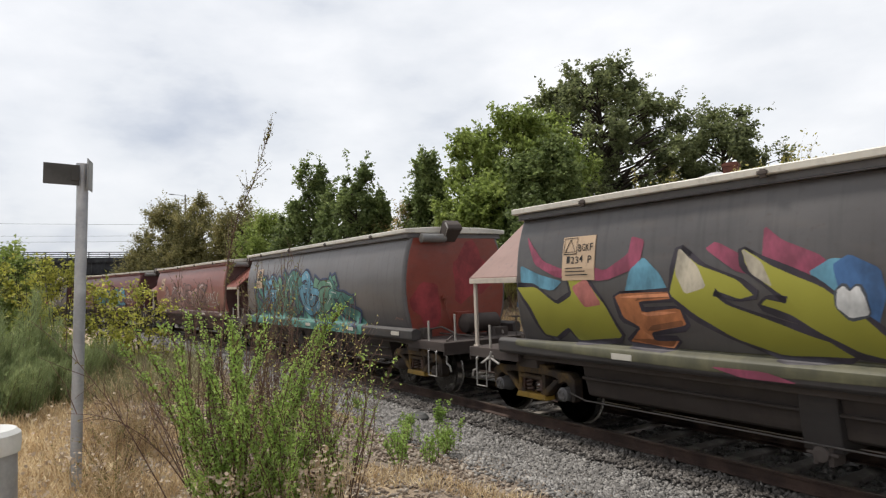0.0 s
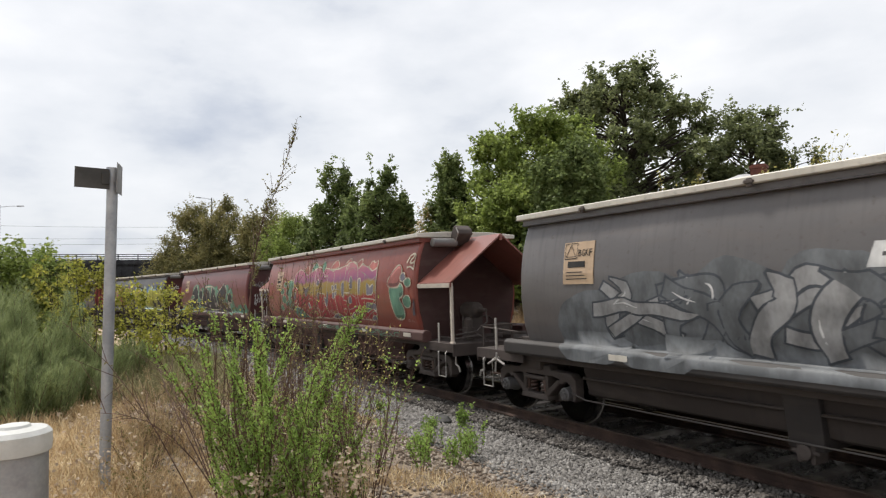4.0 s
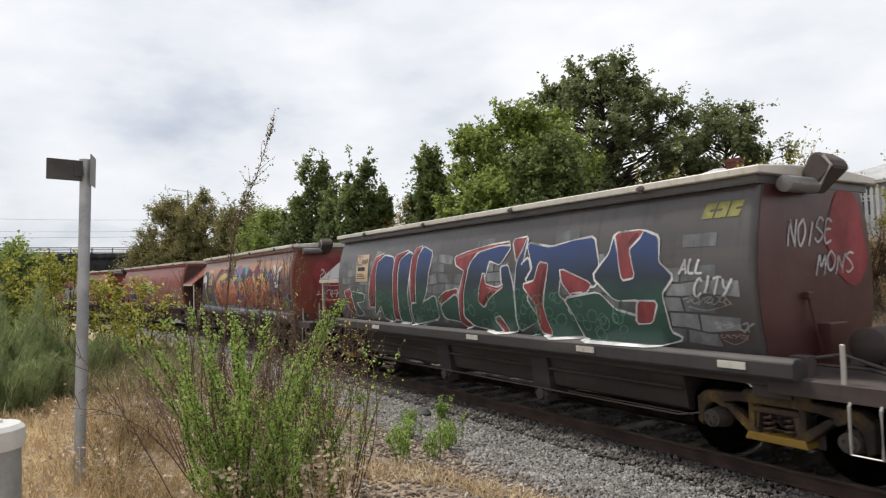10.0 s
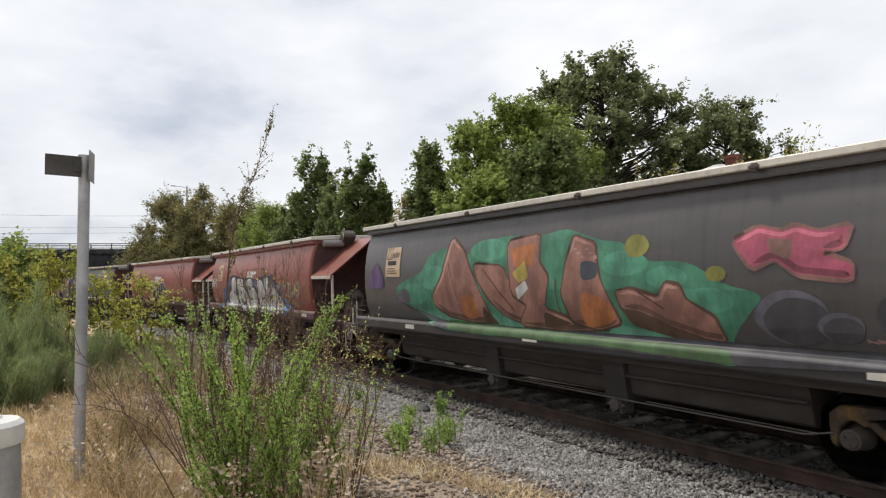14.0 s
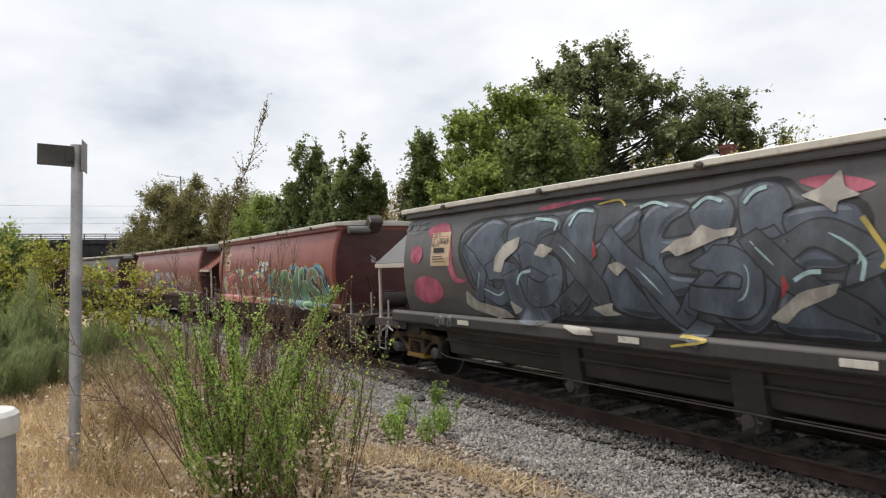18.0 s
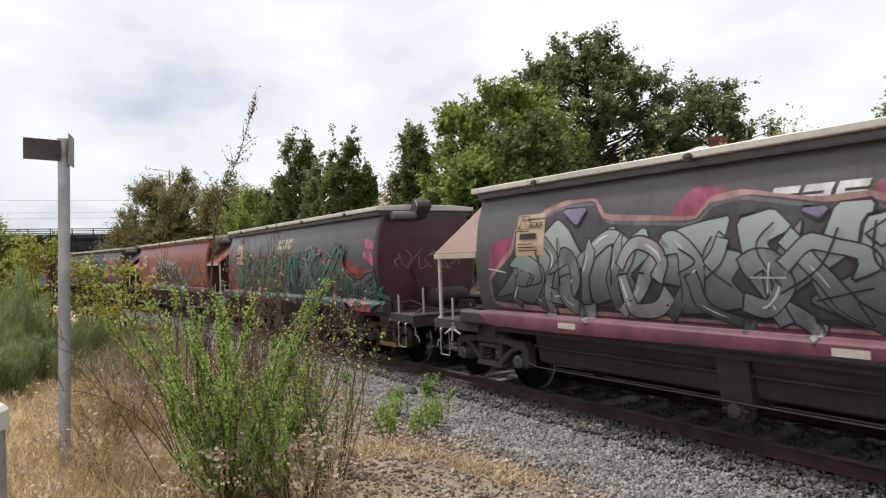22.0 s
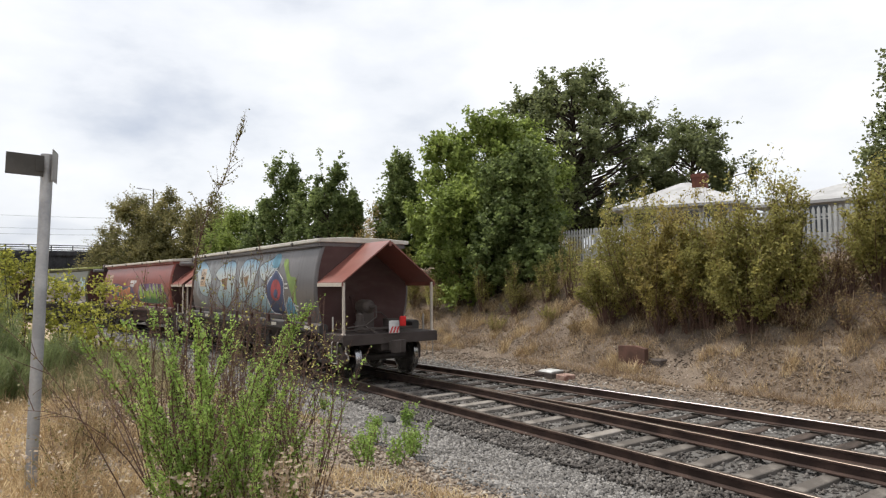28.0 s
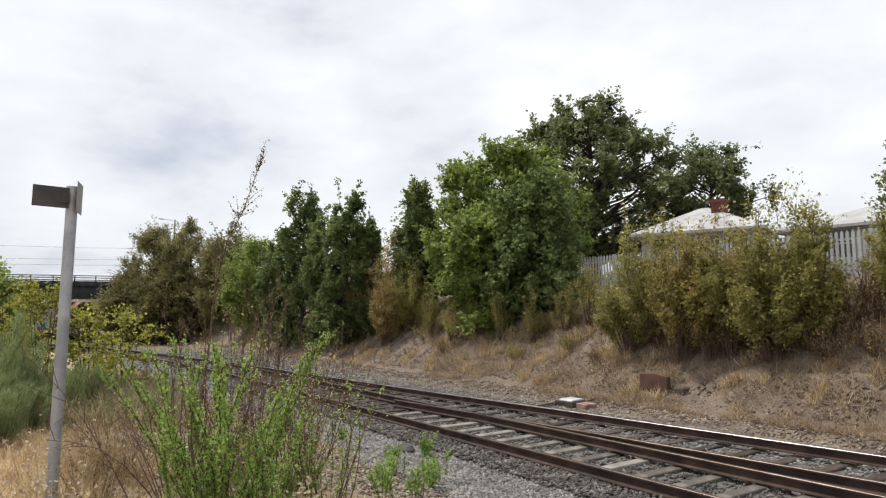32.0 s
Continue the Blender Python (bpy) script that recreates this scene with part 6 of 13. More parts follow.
        m.shape([(-3.31, 2.26), (-3.14, 2.33), (-3.15, 2.49), (-2.95, 2.56), (-2.7, 2.52), (-2.61, 2.37), (-2.7, 2.07), (-2.68, 1.77), (-2.63, 1.65), (-3.07, 1.66), (-3.23, 1.76), (-3.46, 1.73), (-3.47, 1.86), (-3.19, 1.92), (-3.16, 2.05), (-3.39, 2.14)], P_MINT, P_CREAM, 0.024, soft=True)
        m.shape([(-2.73, 1.92), (-2.62, 1.47), (-2.41, 1.38), (-1.2, 1.41), (-1.36, 1.53), (-1.67, 1.66), (-1.87, 1.79), (-2.27, 1.73)], P_TEAL)
        m.shape([(-2.6, 2.37), (-2.62, 2.57), (-2.49, 2.75), (-2.31, 2.83), (-2.11, 2.88), (-1.7, 2.81), (-1.39, 2.67), (-1.06, 2.76), (-0.71, 2.84), (-0.53, 2.88), (-0.33, 2.9), (-0.2, 2.87), (0.04, 2.68), (0.11, 2.84), (0.41, 2.82), (0.84, 2.73), (0.87, 2.77), (1.18, 2.79), (1.48, 2.84), (1.74, 2.87), (1.86, 2.93), (2.05, 2.95), (2.3, 2.9), (2.54, 2.75), (2.72, 2.87), (2.92, 2.81), (3.16, 2.76), (3.4, 2.66), (3.56, 2.7), (3.67, 2.74), (3.58, 1.53), (3.23, 1.5), (2.89, 1.5), (2.52, 1.51), (1.96, 1.47), (1.5, 1.48), (1, 1.52), (0.4, 1.45), (-0.36, 1.46), (-1, 1.42), (-1.28, 1.44), (-1.64, 1.54), (-1.89, 1.7), (-2.28, 1.72), (-2.58, 1.86), (-2.7, 2.07)], F_RAINBOW, P_CREAM, 0.03)
        m.line([(-0.7, 2.86), (-0.64, 2.77), (-0.7, 2.42), (-0.82, 2.09), (-0.65, 2.02), (-0.55, 1.92), (-0.52, 1.74), (-0.38, 1.56), (-0.43, 1.44)], 0.034, P_CREAM)
        m.line([(0.04, 2.69), (0.17, 2.63), (0.39, 2.62), (0.37, 2.31), (0.32, 2.01)], 0.034, P_CREAM)
        m.line([(-0.34, 2.16), (-0.22, 2.15), (0.16, 2.12), (0.12, 1.98), (0.14, 1.85), (0.29, 1.73), (0.41, 1.58), (0.41, 1.44)], 0.034, P_CREAM)
        m.line([(0.88, 2.72), (0.89, 2.52), (0.92, 2.29)], 0.034, P_CREAM)
        m.line([(1.71, 2.87), (1.69, 2.68), (1.62, 2.43)], 0.034, P_CREAM)
        m.line([(1.59, 1.95), (1.77, 1.94), (1.85, 1.81), (1.97, 1.5)], 0.034, P_CREAM)
        m.line([(0.99, 2.09), (1.01, 1.91), (1.06, 1.71), (1.09, 1.57), (0.75, 1.48)], 0.034, P_CREAM)
        m.line([(1.9, 2.92), (1.77, 2.75)], 0.034, P_CREAM)
        m.line([(2.41, 2.89), (2.51, 2.69), (2.56, 2.44), (2.57, 2.13), (2.62, 1.92), (2.72, 1.74), (2.89, 1.57), (2.9, 1.49)], 0.034, P_CREAM)
        m.line([(2.8, 2), (3.03, 2.01), (3.46, 1.99), (3.64, 1.96)], 0.034, P_CREAM)
        m.line([(2.07, 2.27), (2.04, 2.18), (1.85, 2.15), (1.64, 2.16)], 0.034, P_CREAM)
        m.line([(2.72, 2.86), (2.54, 2.76)], 0.034, P_CREAM)
        m.line([(-1.37, 2.45), (-0.91, 2.61), (-0.93, 2.33), (-1.05, 2.11), (-1.24, 1.98)], 0.02, P_PUTTY)
        m.line([(-2.37, 2.47), (-2.28, 2.66), (-2.08, 2.72), (-1.76, 2.65), (-1.44, 2.49)], 0.02, P_PUTTY)
        m.line([(-1.96, 2.64), (-1.87, 2.36), (-1.75, 1.98), (-1.58, 1.75), (-1.35, 1.6)], 0.02, P_PUTTY)
        m.line([(-1.74, 1.83), (-1.32, 1.94), (-0.97, 1.99), (-0.79, 1.86), (-0.8, 1.69)], 0.02, P_PUTTY)
        m.line([(-0.6, 2.33), (-0.61, 2.58), (-0.47, 2.68), (-0.29, 2.62), (-0.1, 2.45), (0.12, 2.33), (-0.58, 2.23)], 0.02, P_PUTTY)
        m.line([(-0.56, 2.16), (-0.49, 1.89), (-0.35, 1.66), (-0.13, 1.6), (0.02, 1.67), (0.04, 1.87), (-0.09, 2.09)], 0.02, P_PUTTY)
        m.line([(0.51, 2.65), (0.56, 2.3), (0.62, 1.96), (0.71, 1.66)], 0.02, P_PUTTY)
        m.line([(1.34, 2.71), (1.34, 2.28), (1.33, 1.97), (1.38, 1.72), (1.43, 1.55)], 0.02, P_PUTTY)
        m.line([(0.53, 2.15), (0.83, 2.22), (1.32, 2.26)], 0.02, P_PUTTY)
        m.line([(1.81, 2.27), (1.87, 2.6), (2, 2.76), (2.21, 2.8), (2.39, 2.71), (2.44, 2.45), (2.44, 2.14), (2.47, 1.89), (2.52, 1.71)], 0.02, P_PUTTY)
        m.line([(2.53, 2), (2.21, 2.1), (1.96, 2.13), (1.92, 1.94), (1.92, 1.74), (2.09, 1.73), (2.54, 1.82)], 0.02, P_PUTTY)
        m.line([(2.71, 2.69), (2.99, 2.61), (3.21, 2.52), (3.35, 2.45), (3.51, 2.5), (3.67, 2.55)], 0.02, P_PUTTY)
        m.line([(2.98, 2.6), (2.96, 2.31), (2.97, 1.99), (2.98, 1.67), (3.02, 1.51)], 0.02, P_PUTTY)
        m.line([(3.02, 1.51), (3.25, 1.63), (3.49, 1.7), (3.61, 1.67)], 0.02, P_PUTTY)
        m.line([(1.6, 1.97), (1.69, 2.11)], 0.02, P_PUTTY)
        m.line([(3.62, 2.55), (3.63, 2.34), (3.57, 2.13), (3.48, 1.99)], 0.02, P_PUTTY)
        m.shape([(-1.63, 2.31), (-1.43, 2.27), (-1.2, 2.34), (-1.21, 2.18), (-1.41, 2.06), (-1.52, 2.13)], P_COUNTER, P_CREAM, 0.024)
        m.shape([(-0.48, 2.48), (-0.36, 2.54), (-0.26, 2.43), (-0.45, 2.37)], P_COUNTER, P_CREAM, 0.024)
        m.shape([(-0.41, 2.14), (-0.27, 2.14), (-0.31, 1.93), (-0.39, 2.01)], P_COUNTER, P_CREAM, 0.024)
        m.shape([(0.17, 2.03), (0.31, 1.97), (0.41, 2.2), (0.47, 2.07), (0.41, 1.9), (0.26, 1.76)], P_COUNTER, P_CREAM, 0.024)
        m.shape([(0.76, 2.33), (0.85, 2.35), (0.91, 2.29), (0.85, 2.25), (0.77, 2.25)], P_COUNTER, P_CREAM, 0.024)
        m.shape([(0.97, 2.34), (1.1, 2.38), (1.11, 2.27), (1, 2.28)], P_COUNTER, P_CREAM, 0.024)
        m.shape([(0.79, 2.15), (0.9, 2.16), (0.97, 2.07), (0.91, 2), (0.82, 2.03)], P_COUNTER, P_CREAM, 0.024)
        m.shape([(0.97, 2.15), (1.09, 2.19), (1.1, 2.12), (1.01, 2.09)], P_COUNTER, P_CREAM, 0.024)
        m.shape([(1.47, 2.35), (1.54, 2.42), (1.64, 2.43), (1.62, 2.07), (1.54, 2.06), (1.48, 2.17)], P_COUNTER, P_CREAM, 0.024)
        m.shape([(2.03, 2.5), (2.1, 2.58), (2.19, 2.48), (2.2, 2.28), (2.05, 2.28)], P_COUNTER, P_CREAM, 0.024)
        m.shape([(2, 2.02), (2.13, 2.05), (2.17, 1.91), (1.98, 1.88)], P_COUNTER, P_CREAM, 0.024)
        m.shape([(2.6, 2.5), (2.74, 2.49), (2.66, 2.09), (2.62, 2.26)], P_COUNTER, P_CREAM, 0.024)
        m.shape([(3.13, 2.39), (3.32, 2.27), (3.52, 2.35), (3.49, 2.17), (3.41, 2.12), (3.13, 2.11)], P_COUNTER, P_CREAM, 0.024)
        m.shape([(3.09, 1.89), (3.63, 1.87), (3.61, 1.72), (3.43, 1.78), (3.07, 1.67)], P_COUNTER, P_CREAM, 0.024)
        m.shape([(2.06, 1.54), (2.26, 1.63), (2.33, 1.48), (2.04, 1.45)], P_COUNTER, P_CREAM, 0.024)
        m.shape([(3.34, 1.53), (3.5, 1.59), (3.59, 1.55), (3.58, 1.51), (3.35, 1.49)], P_COUNTER, P_CREAM, 0.024)
        m.shape([(-1.28, 1.84), (-1.14, 1.84), (-1.06, 1.72), (-1.17, 1.7)], P_COUNTER, P_CREAM, 0.024)
        m.shape([(0.76, 1.51), (1.11, 1.58), (1.58, 1.47), (0.8, 1.46)], P_COUNTER, P_CREAM, 0.024)
        m.disc(-2.46, 2.04, 0.33, 0.30, P_RED, P_CREAM, 0.026)
        m.disc(-2.47, 2.05, 0.19, 0.20, F_RAINBOW, P_CREAM, 0.02)
        m.disc(-2.49, 2.07, 0.10, 0.12, P_COUNTER, P_CREAM, 0.018)
        m.disc(1.69, 1.63, 0.08, 0.09, F_RAINBOW, P_CREAM, 0.018)
        m.scrawl(0.47, 0.87, 1.54, 1.69, P_CREAM, w=0.014, turns=5)
        m.scrawl(2.26, 2.6, 1.58, 1.68, P_CREAM, w=0.014, turns=6)
        m.scrawl(-0.69, -0.5, 1.52, 1.63, P_CREAM, w=0.013, turns=4)
        m.shape([(4.44, 2.25), (4.92, 2.34), (5.09, 2.24), (5.06, 2.09), (4.9, 2.01), (5.07, 1.79), (5.05, 1.59), (4.73, 1.57), (4.58, 1.72), (4.48, 1.99)], P_MINT, P_CREAM, 0.024, soft=True)
        m.shape([(4.41, 2.49), (4.69, 2.69), (4.88, 2.75), (4.99, 2.67), (4.97, 2.44), (4.81, 2.29), (4.35, 2.31)], P_CORAL, P_CREAM, 0.024, soft=True)
        m.disc(5.08, 2.49, 0.11, 0.08, P_LILACGREY, P_CREAM, 0.02)
        m.disc(5.32, 2.37, 0.14, 0.08, P_MINT, P_CREAM, 0.02)
        m.disc(5.27, 1.95, 0.17, 0.12, P_MINT, P_CREAM, 0.02)
        m.line([(5.22, 2.8), (5.35, 2.96), (5.55, 2.98), (5.36, 2.81), (5.55, 2.81), (5.58, 2.97), (5.57, 2.65)], 0.04, P_CREAM)
        m.line([(5.24, 2.7), (5.41, 2.71), (5.57, 2.64)], 0.035, P_CREAM)
        m.scrawl(-2.2, 5.0, 1.16, 1.28, P_MINT, w=0.018, turns=22)
        m.scrawl(5.48, 5.58, 1.59, 2.02, P_LILACGREY, w=0.03, turns=3)
    elif k == 4:
        m.cloud(-4.5, 4.6, 1.2, 2.5, P_GREY, 0, 8)
        m.wild(-3.8, 2.8, 1.4, 2.4, 6, [P_SILVER, P_GREY], P_SLATE, shine=P_WHITE)
        emblem(m, -0.2, 2.35, 1.0, 0.25)
        ends.poly([(-1.2, 1.3), (0.8, 1.3), (0.2, 2.5), (-0.2, 2.8)], P_SLATE, 0)
    elif k == 5:
        m.shape([(-1.3, 2.67), (1.18, 2.65), (1.18, 2.13), (-1.23, 2.21)], P_PALERED)
        emblem(m, -0.57, 2.38, 1.06, 0.19, P_WHITE)
        m.shape([(-3.83, 2.16), (-3.52, 2.28), (-3.41, 1.91), (-3.52, 1.32), (-3.99, 1.34)], P_LIME, soft=True)
        m.shape([(0.96, 2.13), (1.33, 2.02), (1.57, 1.84), (1.85, 1.72), (1.97, 1.47), (2.07, 1.2), (1.5, 1.19), (1.35, 1.43), (1.06, 1.85)], P_GREEN, soft=True)
        m.disc(1.81, 1.97, 0.12, 0.08, P_GREEN)
        m.disc(1.64, 1.76, 0.11, 0.13, P_LIME)
        m.disc(-4.17, 1.9, 0.14, 0.10, P_LIME)
        m.disc(-4.38, 2.09, 0.10, 0.07, P_GREEN)
        m.shape([(-3.86, 1.9), (-3.45, 2.41), (-1.32, 2.41), (-1.23, 2.46), (-0.21, 2.36), (0.83, 2.48), (0.96, 2.3), (1.43, 1.89), (1.49, 1.71), (1.38, 1.46), (0.88, 1.56), (0.83, 1.17), (-0.13, 1.27), (-1.92, 1.4), (-3.6, 1.35)], P_BLACK)
        m.shape([(-3.71, 1.43), (-2.1, 1.38), (-0.37, 1.39), (-0.29, 1.37), (0.98, 1.43), (1.32, 1.42), (1.33, 1.22), (0.96, 1.24), (0.83, 1.19), (0.26, 1.21), (-0.09, 1.27), (-1.73, 1.28), (-2.71, 1.33), (-3.38, 1.33)], P_SILVER, P_BLACK, 0.03)
        m.shape([(-3.38, 2.34), (-2.58, 2.31), (-2.15, 2.15), (-1.94, 1.92), (-2.16, 1.69), (-2.08, 1.43), (-2.88, 1.43), (-3.37, 1.53), (-3.72, 1.56), (-3.58, 1.82), (-3.26, 1.95), (-3.46, 2.16)], P_SILVER, P_BLACK, 0.034)
        m.shape([(-1.98, 2.26), (-1.65, 2.07), (-1.28, 2.46), (-0.98, 2.21), (-0.87, 1.87), (-0.71, 1.71), (-0.92, 1.6), (-1.19, 1.69), (-1.44, 1.54), (-1.71, 1.71), (-2.03, 1.55), (-1.78, 1.93)], P_SILVER, P_BLACK, 0.034)
        m.shape([(-0.88, 2.41), (0.1, 2.26), (0.21, 2.08), (-0.24, 1.95), (-0.49, 1.94), (-0.26, 1.82), (-0.05, 1.61), (-0.34, 1.46), (-0.45, 1.68), (-0.6, 1.48), (-0.89, 1.74)], P_SILVER, P_BLACK, 0.034)
        m.shape([(0.25, 2.14), (0.49, 2.4), (0.76, 2.48), (0.93, 2.36), (0.86, 2.13), (0.68, 1.96), (0.86, 1.79), (1.14, 1.58), (1.42, 1.49), (0.98, 1.43), (0.68, 1.55), (0.33, 1.59), (0.2, 1.71), (0.45, 1.87), (0.32, 1.96)], P_SILVER, P_BLACK, 0.034)
        m.shape([(-2.48, 1.92), (-2.11, 1.96), (-2.09, 1.77), (-2.41, 1.65)], P_BLACK)
        m.shape([(-1.51, 1.89), (-1.27, 1.83), (-0.99, 1.73), (-1.26, 1.62)], P_BLACK)
        m.shape([(-0.51, 1.85), (-0.25, 1.88), (-0.31, 1.75)], P_BLACK)
        m.shape([(0.71, 1.73), (0.94, 1.68), (0.83, 1.59)], P_BLACK)
        m.shape([(-3.43, 1.82), (-3.09, 1.79), (-3.33, 1.66)], P_BLACK)
        m.line([(-2.1, 1.38), (-1.78, 1.28)], 0.035, P_BLACK)
        m.line([(-0.36, 1.41), (-0.09, 1.28)], 0.035, P_BLACK)
        m.line([(0.84, 1.42), (0.99, 1.25)], 0.035, P_BLACK)
        m.line([(2.03, 1.9), (2.19, 1.98), (2.11, 1.73), (2.28, 1.89), (2.4, 1.7), (2.56, 1.94), (2.77, 1.92), (2.95, 1.86)], 0.07, P_FAINT)
        m.line([(2.34, 2.01), (2.43, 2.05), (2.55, 2.07)], 0.06, P_FAINT)
        m.scrawl(-5.55, -4.75, 1.57, 1.97, P_FAINT, w=0.025, turns=4)
        m.scrawl(2.25, 2.96, 1.3, 1.34, P_FAINT, w=0.03, turns=7)
        m.pen("ABER", 4.5, 5.2, 1.78, 2.06, P_WHITE, w=0.035)
        m.scrawl(4.64, 5.58, 1.49, 1.69, P_WHITE, w=0.035, turns=5)
        m.scrawl(2.41, 4.62, 1.23, 1.33, P_FAINT, w=0.018, turns=12)
        ends.pen("ABER", -0.45, 0.55, 2.4, 2.75, P_WHITE)
        ends.blob(0.0, 2.95, 0.1, 0.1, P_WHITE, 0, 0.1)
        ends.scrawl(-1.0, 0.9, 1.85, 2.3, P_WHITE, w=0.04, turns=6)
    elif k == 6:
        m.shape([(-1.21, 2.68), (1.18, 2.64), (1.15, 1.84), (-1.23, 1.88)], P_PALERED)
        m.shape([(1.93, 2.74), (3.77, 2.69), (3.69, 1.53), (1.88, 1.68)], P_PALERED)
        emblem(m, -0.53, 2.32, 1.05, 0.22, P_WHITE)
        m.shape([(-0.15, 2.22), (0.11, 2.39), (0.42, 2.38), (0.51, 2.13), (0.75, 2.01), (0.73, 1.79), (0.52, 1.57), (0.31, 1.78), (0.09, 2.05)], P_BLUE)
        m.shape([(-4.21, 2.02), (-3.59, 2.21), (-3.08, 1.86), (-2.94, 1.71), (-2.75, 1.64), (-3.19, 1.52), (-4.11, 1.6)], P_NAVY)
        m.line([(-0.91, 2.1), (-0.77, 1.76), (-0.66, 2.02), (-0.6, 1.68), (-0.47, 2.1)], 0.06, P_BLACK)
        m.line([(-0.52, 2.27), (-0.06, 2.26)], 0.06, P_BLACK)
        m.line([(-0.35, 2.18), (-0.3, 1.73), (-0.07, 2.1), (-0.01, 1.61)], 0.06, P_BLACK)
        m.line([(-0.15, 2.22), (-0.1, 1.85)], 0.06, P_BLACK)
        m.scrawl(-5.47, -4.34, 1.7, 2.08, P_FAINT, w=0.04, turns=4)
        m.line([(1, 2.36), (1.94, 2.33)], 0.13, P_GHOST)
        m.line([(1.22, 2.33), (1.21, 1.8)], 0.13, P_GHOST)
        m.line([(1.7, 2.15), (2.05, 1.88)], 0.13, P_GHOST)
        m.line([(2.16, 2.33), (2.43, 2.35), (2.38, 2.01), (2.14, 1.95)], 0.13, P_GHOST)
        m.line([(2.63, 2.44), (3.22, 2.41)], 0.13, P_GHOST)
        m.line([(2.94, 2.42), (2.92, 2.07)], 0.13, P_GHOST)
        m.line([(3.2, 2.07), (3.33, 1.73)], 0.13, P_GHOST)
        m.line([(3.43, 2.29), (3.39, 1.85)], 0.13, P_GHOST)
        m.pen("CEDAR", 3.74, 5.58, 1.6, 2.12, P_SILVER, w=0.05)
    elif k == 7:
        m.shape([(-5.58, 1.13), (5.58, 1.13), (5.58, 3.0), (-5.58, 3.02)], F_DUSK)
        m.shape([(-5.58, 2.17), (-5.27, 2.78), (-4.64, 2.75), (-4.25, 1.86), (-3.57, 1.68), (-3.53, 1.4), (-5.58, 1.37)], P_MIDNIGHT, soft=True)
        m.shape([(-3.16, 2.59), (-2.27, 2.85), (-1.18, 2.82), (-0.49, 2.85), (0.16, 2.7), (0.87, 2.88), (1.39, 2.65), (1.91, 2.71), (2.38, 2.7), (2.75, 2.72), (3.19, 2.64), (3.5, 2.61), (3.78, 2.73), (4.04, 2.52), (4.27, 2.24), (4.21, 1.63), (3.87, 1.52), (2.27, 1.47), (-1.29, 1.5), (-3.31, 1.51)], P_PLUM, soft=True)
        m.shape([(-3.5, 1.5), (-3.35, 2.05), (-3.0, 2.35), (-2.7, 2.0), (-2.6, 1.5)], P_SKY, soft=True)
        m.shape([(-2.0, 2.72), (-1.5, 2.95), (-0.9, 2.86), (-0.7, 2.66), (-1.4, 2.6)], P_WINE, soft=True)
        m.shape([(-0.6, 2.7), (0.0, 2.95), (0.6, 2.84), (0.5, 2.66), (0.0, 2.6)], P_LILAC, soft=True)
        m.shape([(-3.2, 2.5), (-2.7, 2.9), (-2.2, 2.8), (-2.3, 2.6)], P_WINE, soft=True)
        for x in np.arange(-3.0, 3.6, 0.14):
            m.line([(x, 1.5), (x - 0.06, 2.3)], 0.05, (P_PURPLE, P_PLUM, P_LILAC)[int(x * 7) % 3])

        m.shape([(1.98, 2.67), (2.11, 2.83), (2.36, 2.93), (2.57, 2.68), (2.51, 2.52), (2.19, 2.51)], P_MAGENTA, soft=True)
        m.shape([(2.98, 2.65), (3.14, 2.79), (3.45, 2.62), (3.55, 2.37), (3.3, 2.38)], P_BLUE, soft=True)
        m.shape([(3.55, 2.41), (3.78, 2.64), (4.09, 2.52), (4.27, 2.29), (4.25, 1.94), (3.84, 1.93)], P_PURPLE, soft=True)
        m.shape([(1.23, 2.66), (1.46, 2.8), (1.7, 2.69), (1.56, 2.49)], P_MAGENTA, soft=True)
        m.disc(1.02, 2.74, 0.23, 0.16, P_SKY)
        m.shape([(-0.02, 2.43), (0.16, 2.63), (0.36, 2.55), (0.47, 2.34), (0.08, 2.28)], P_SKY, soft=True)
        m.shape([(-1.26, 2.39), (-1.03, 2.58), (-0.9, 2.38), (-1.14, 2.24)], P_SKY, soft=True)
        m.shape([(-5.58, 1.42), (-4.38, 1.52), (-3.53, 1.4), (-5.38, 1.24)], P_TEAL)
        m.shape([(-3.61, 1.87), (-3.05, 2.36), (-2.52, 2.61), (-1.96, 2.75), (-1.54, 2.6), (-1.93, 2.46), (-2.5, 2.39), (-2.51, 2.13), (-1.95, 1.97), (-1.33, 1.77), (-1.55, 1.48), (-3.17, 1.46), (-3.39, 1.73), (-2.66, 1.75), (-2.92, 1.96)], F_FIRE, P_BLACK, 0.03, P_PUTTY)
        m.shape([(-1.92, 2.44), (-1.27, 2.24), (-1.04, 1.97), (-0.67, 2.34), (-0.62, 2.56), (-0.13, 2.54), (-0.29, 2.19), (-0.27, 1.9), (-0.51, 1.79), (-0.82, 1.48), (-1.28, 1.54), (-1.81, 1.97)], F_FIRE, P_BLACK, 0.03, P_PUTTY)
        m.shape([(-0.13, 2.25), (0.23, 2.35), (0.74, 2.38), (0.55, 2.17), (0.36, 2.11), (0.43, 1.9), (0.77, 1.81), (0.58, 1.71), (0.41, 1.46), (-0.08, 1.44), (-0.19, 1.76)], F_FIRE, P_BLACK, 0.03, P_PUTTY)
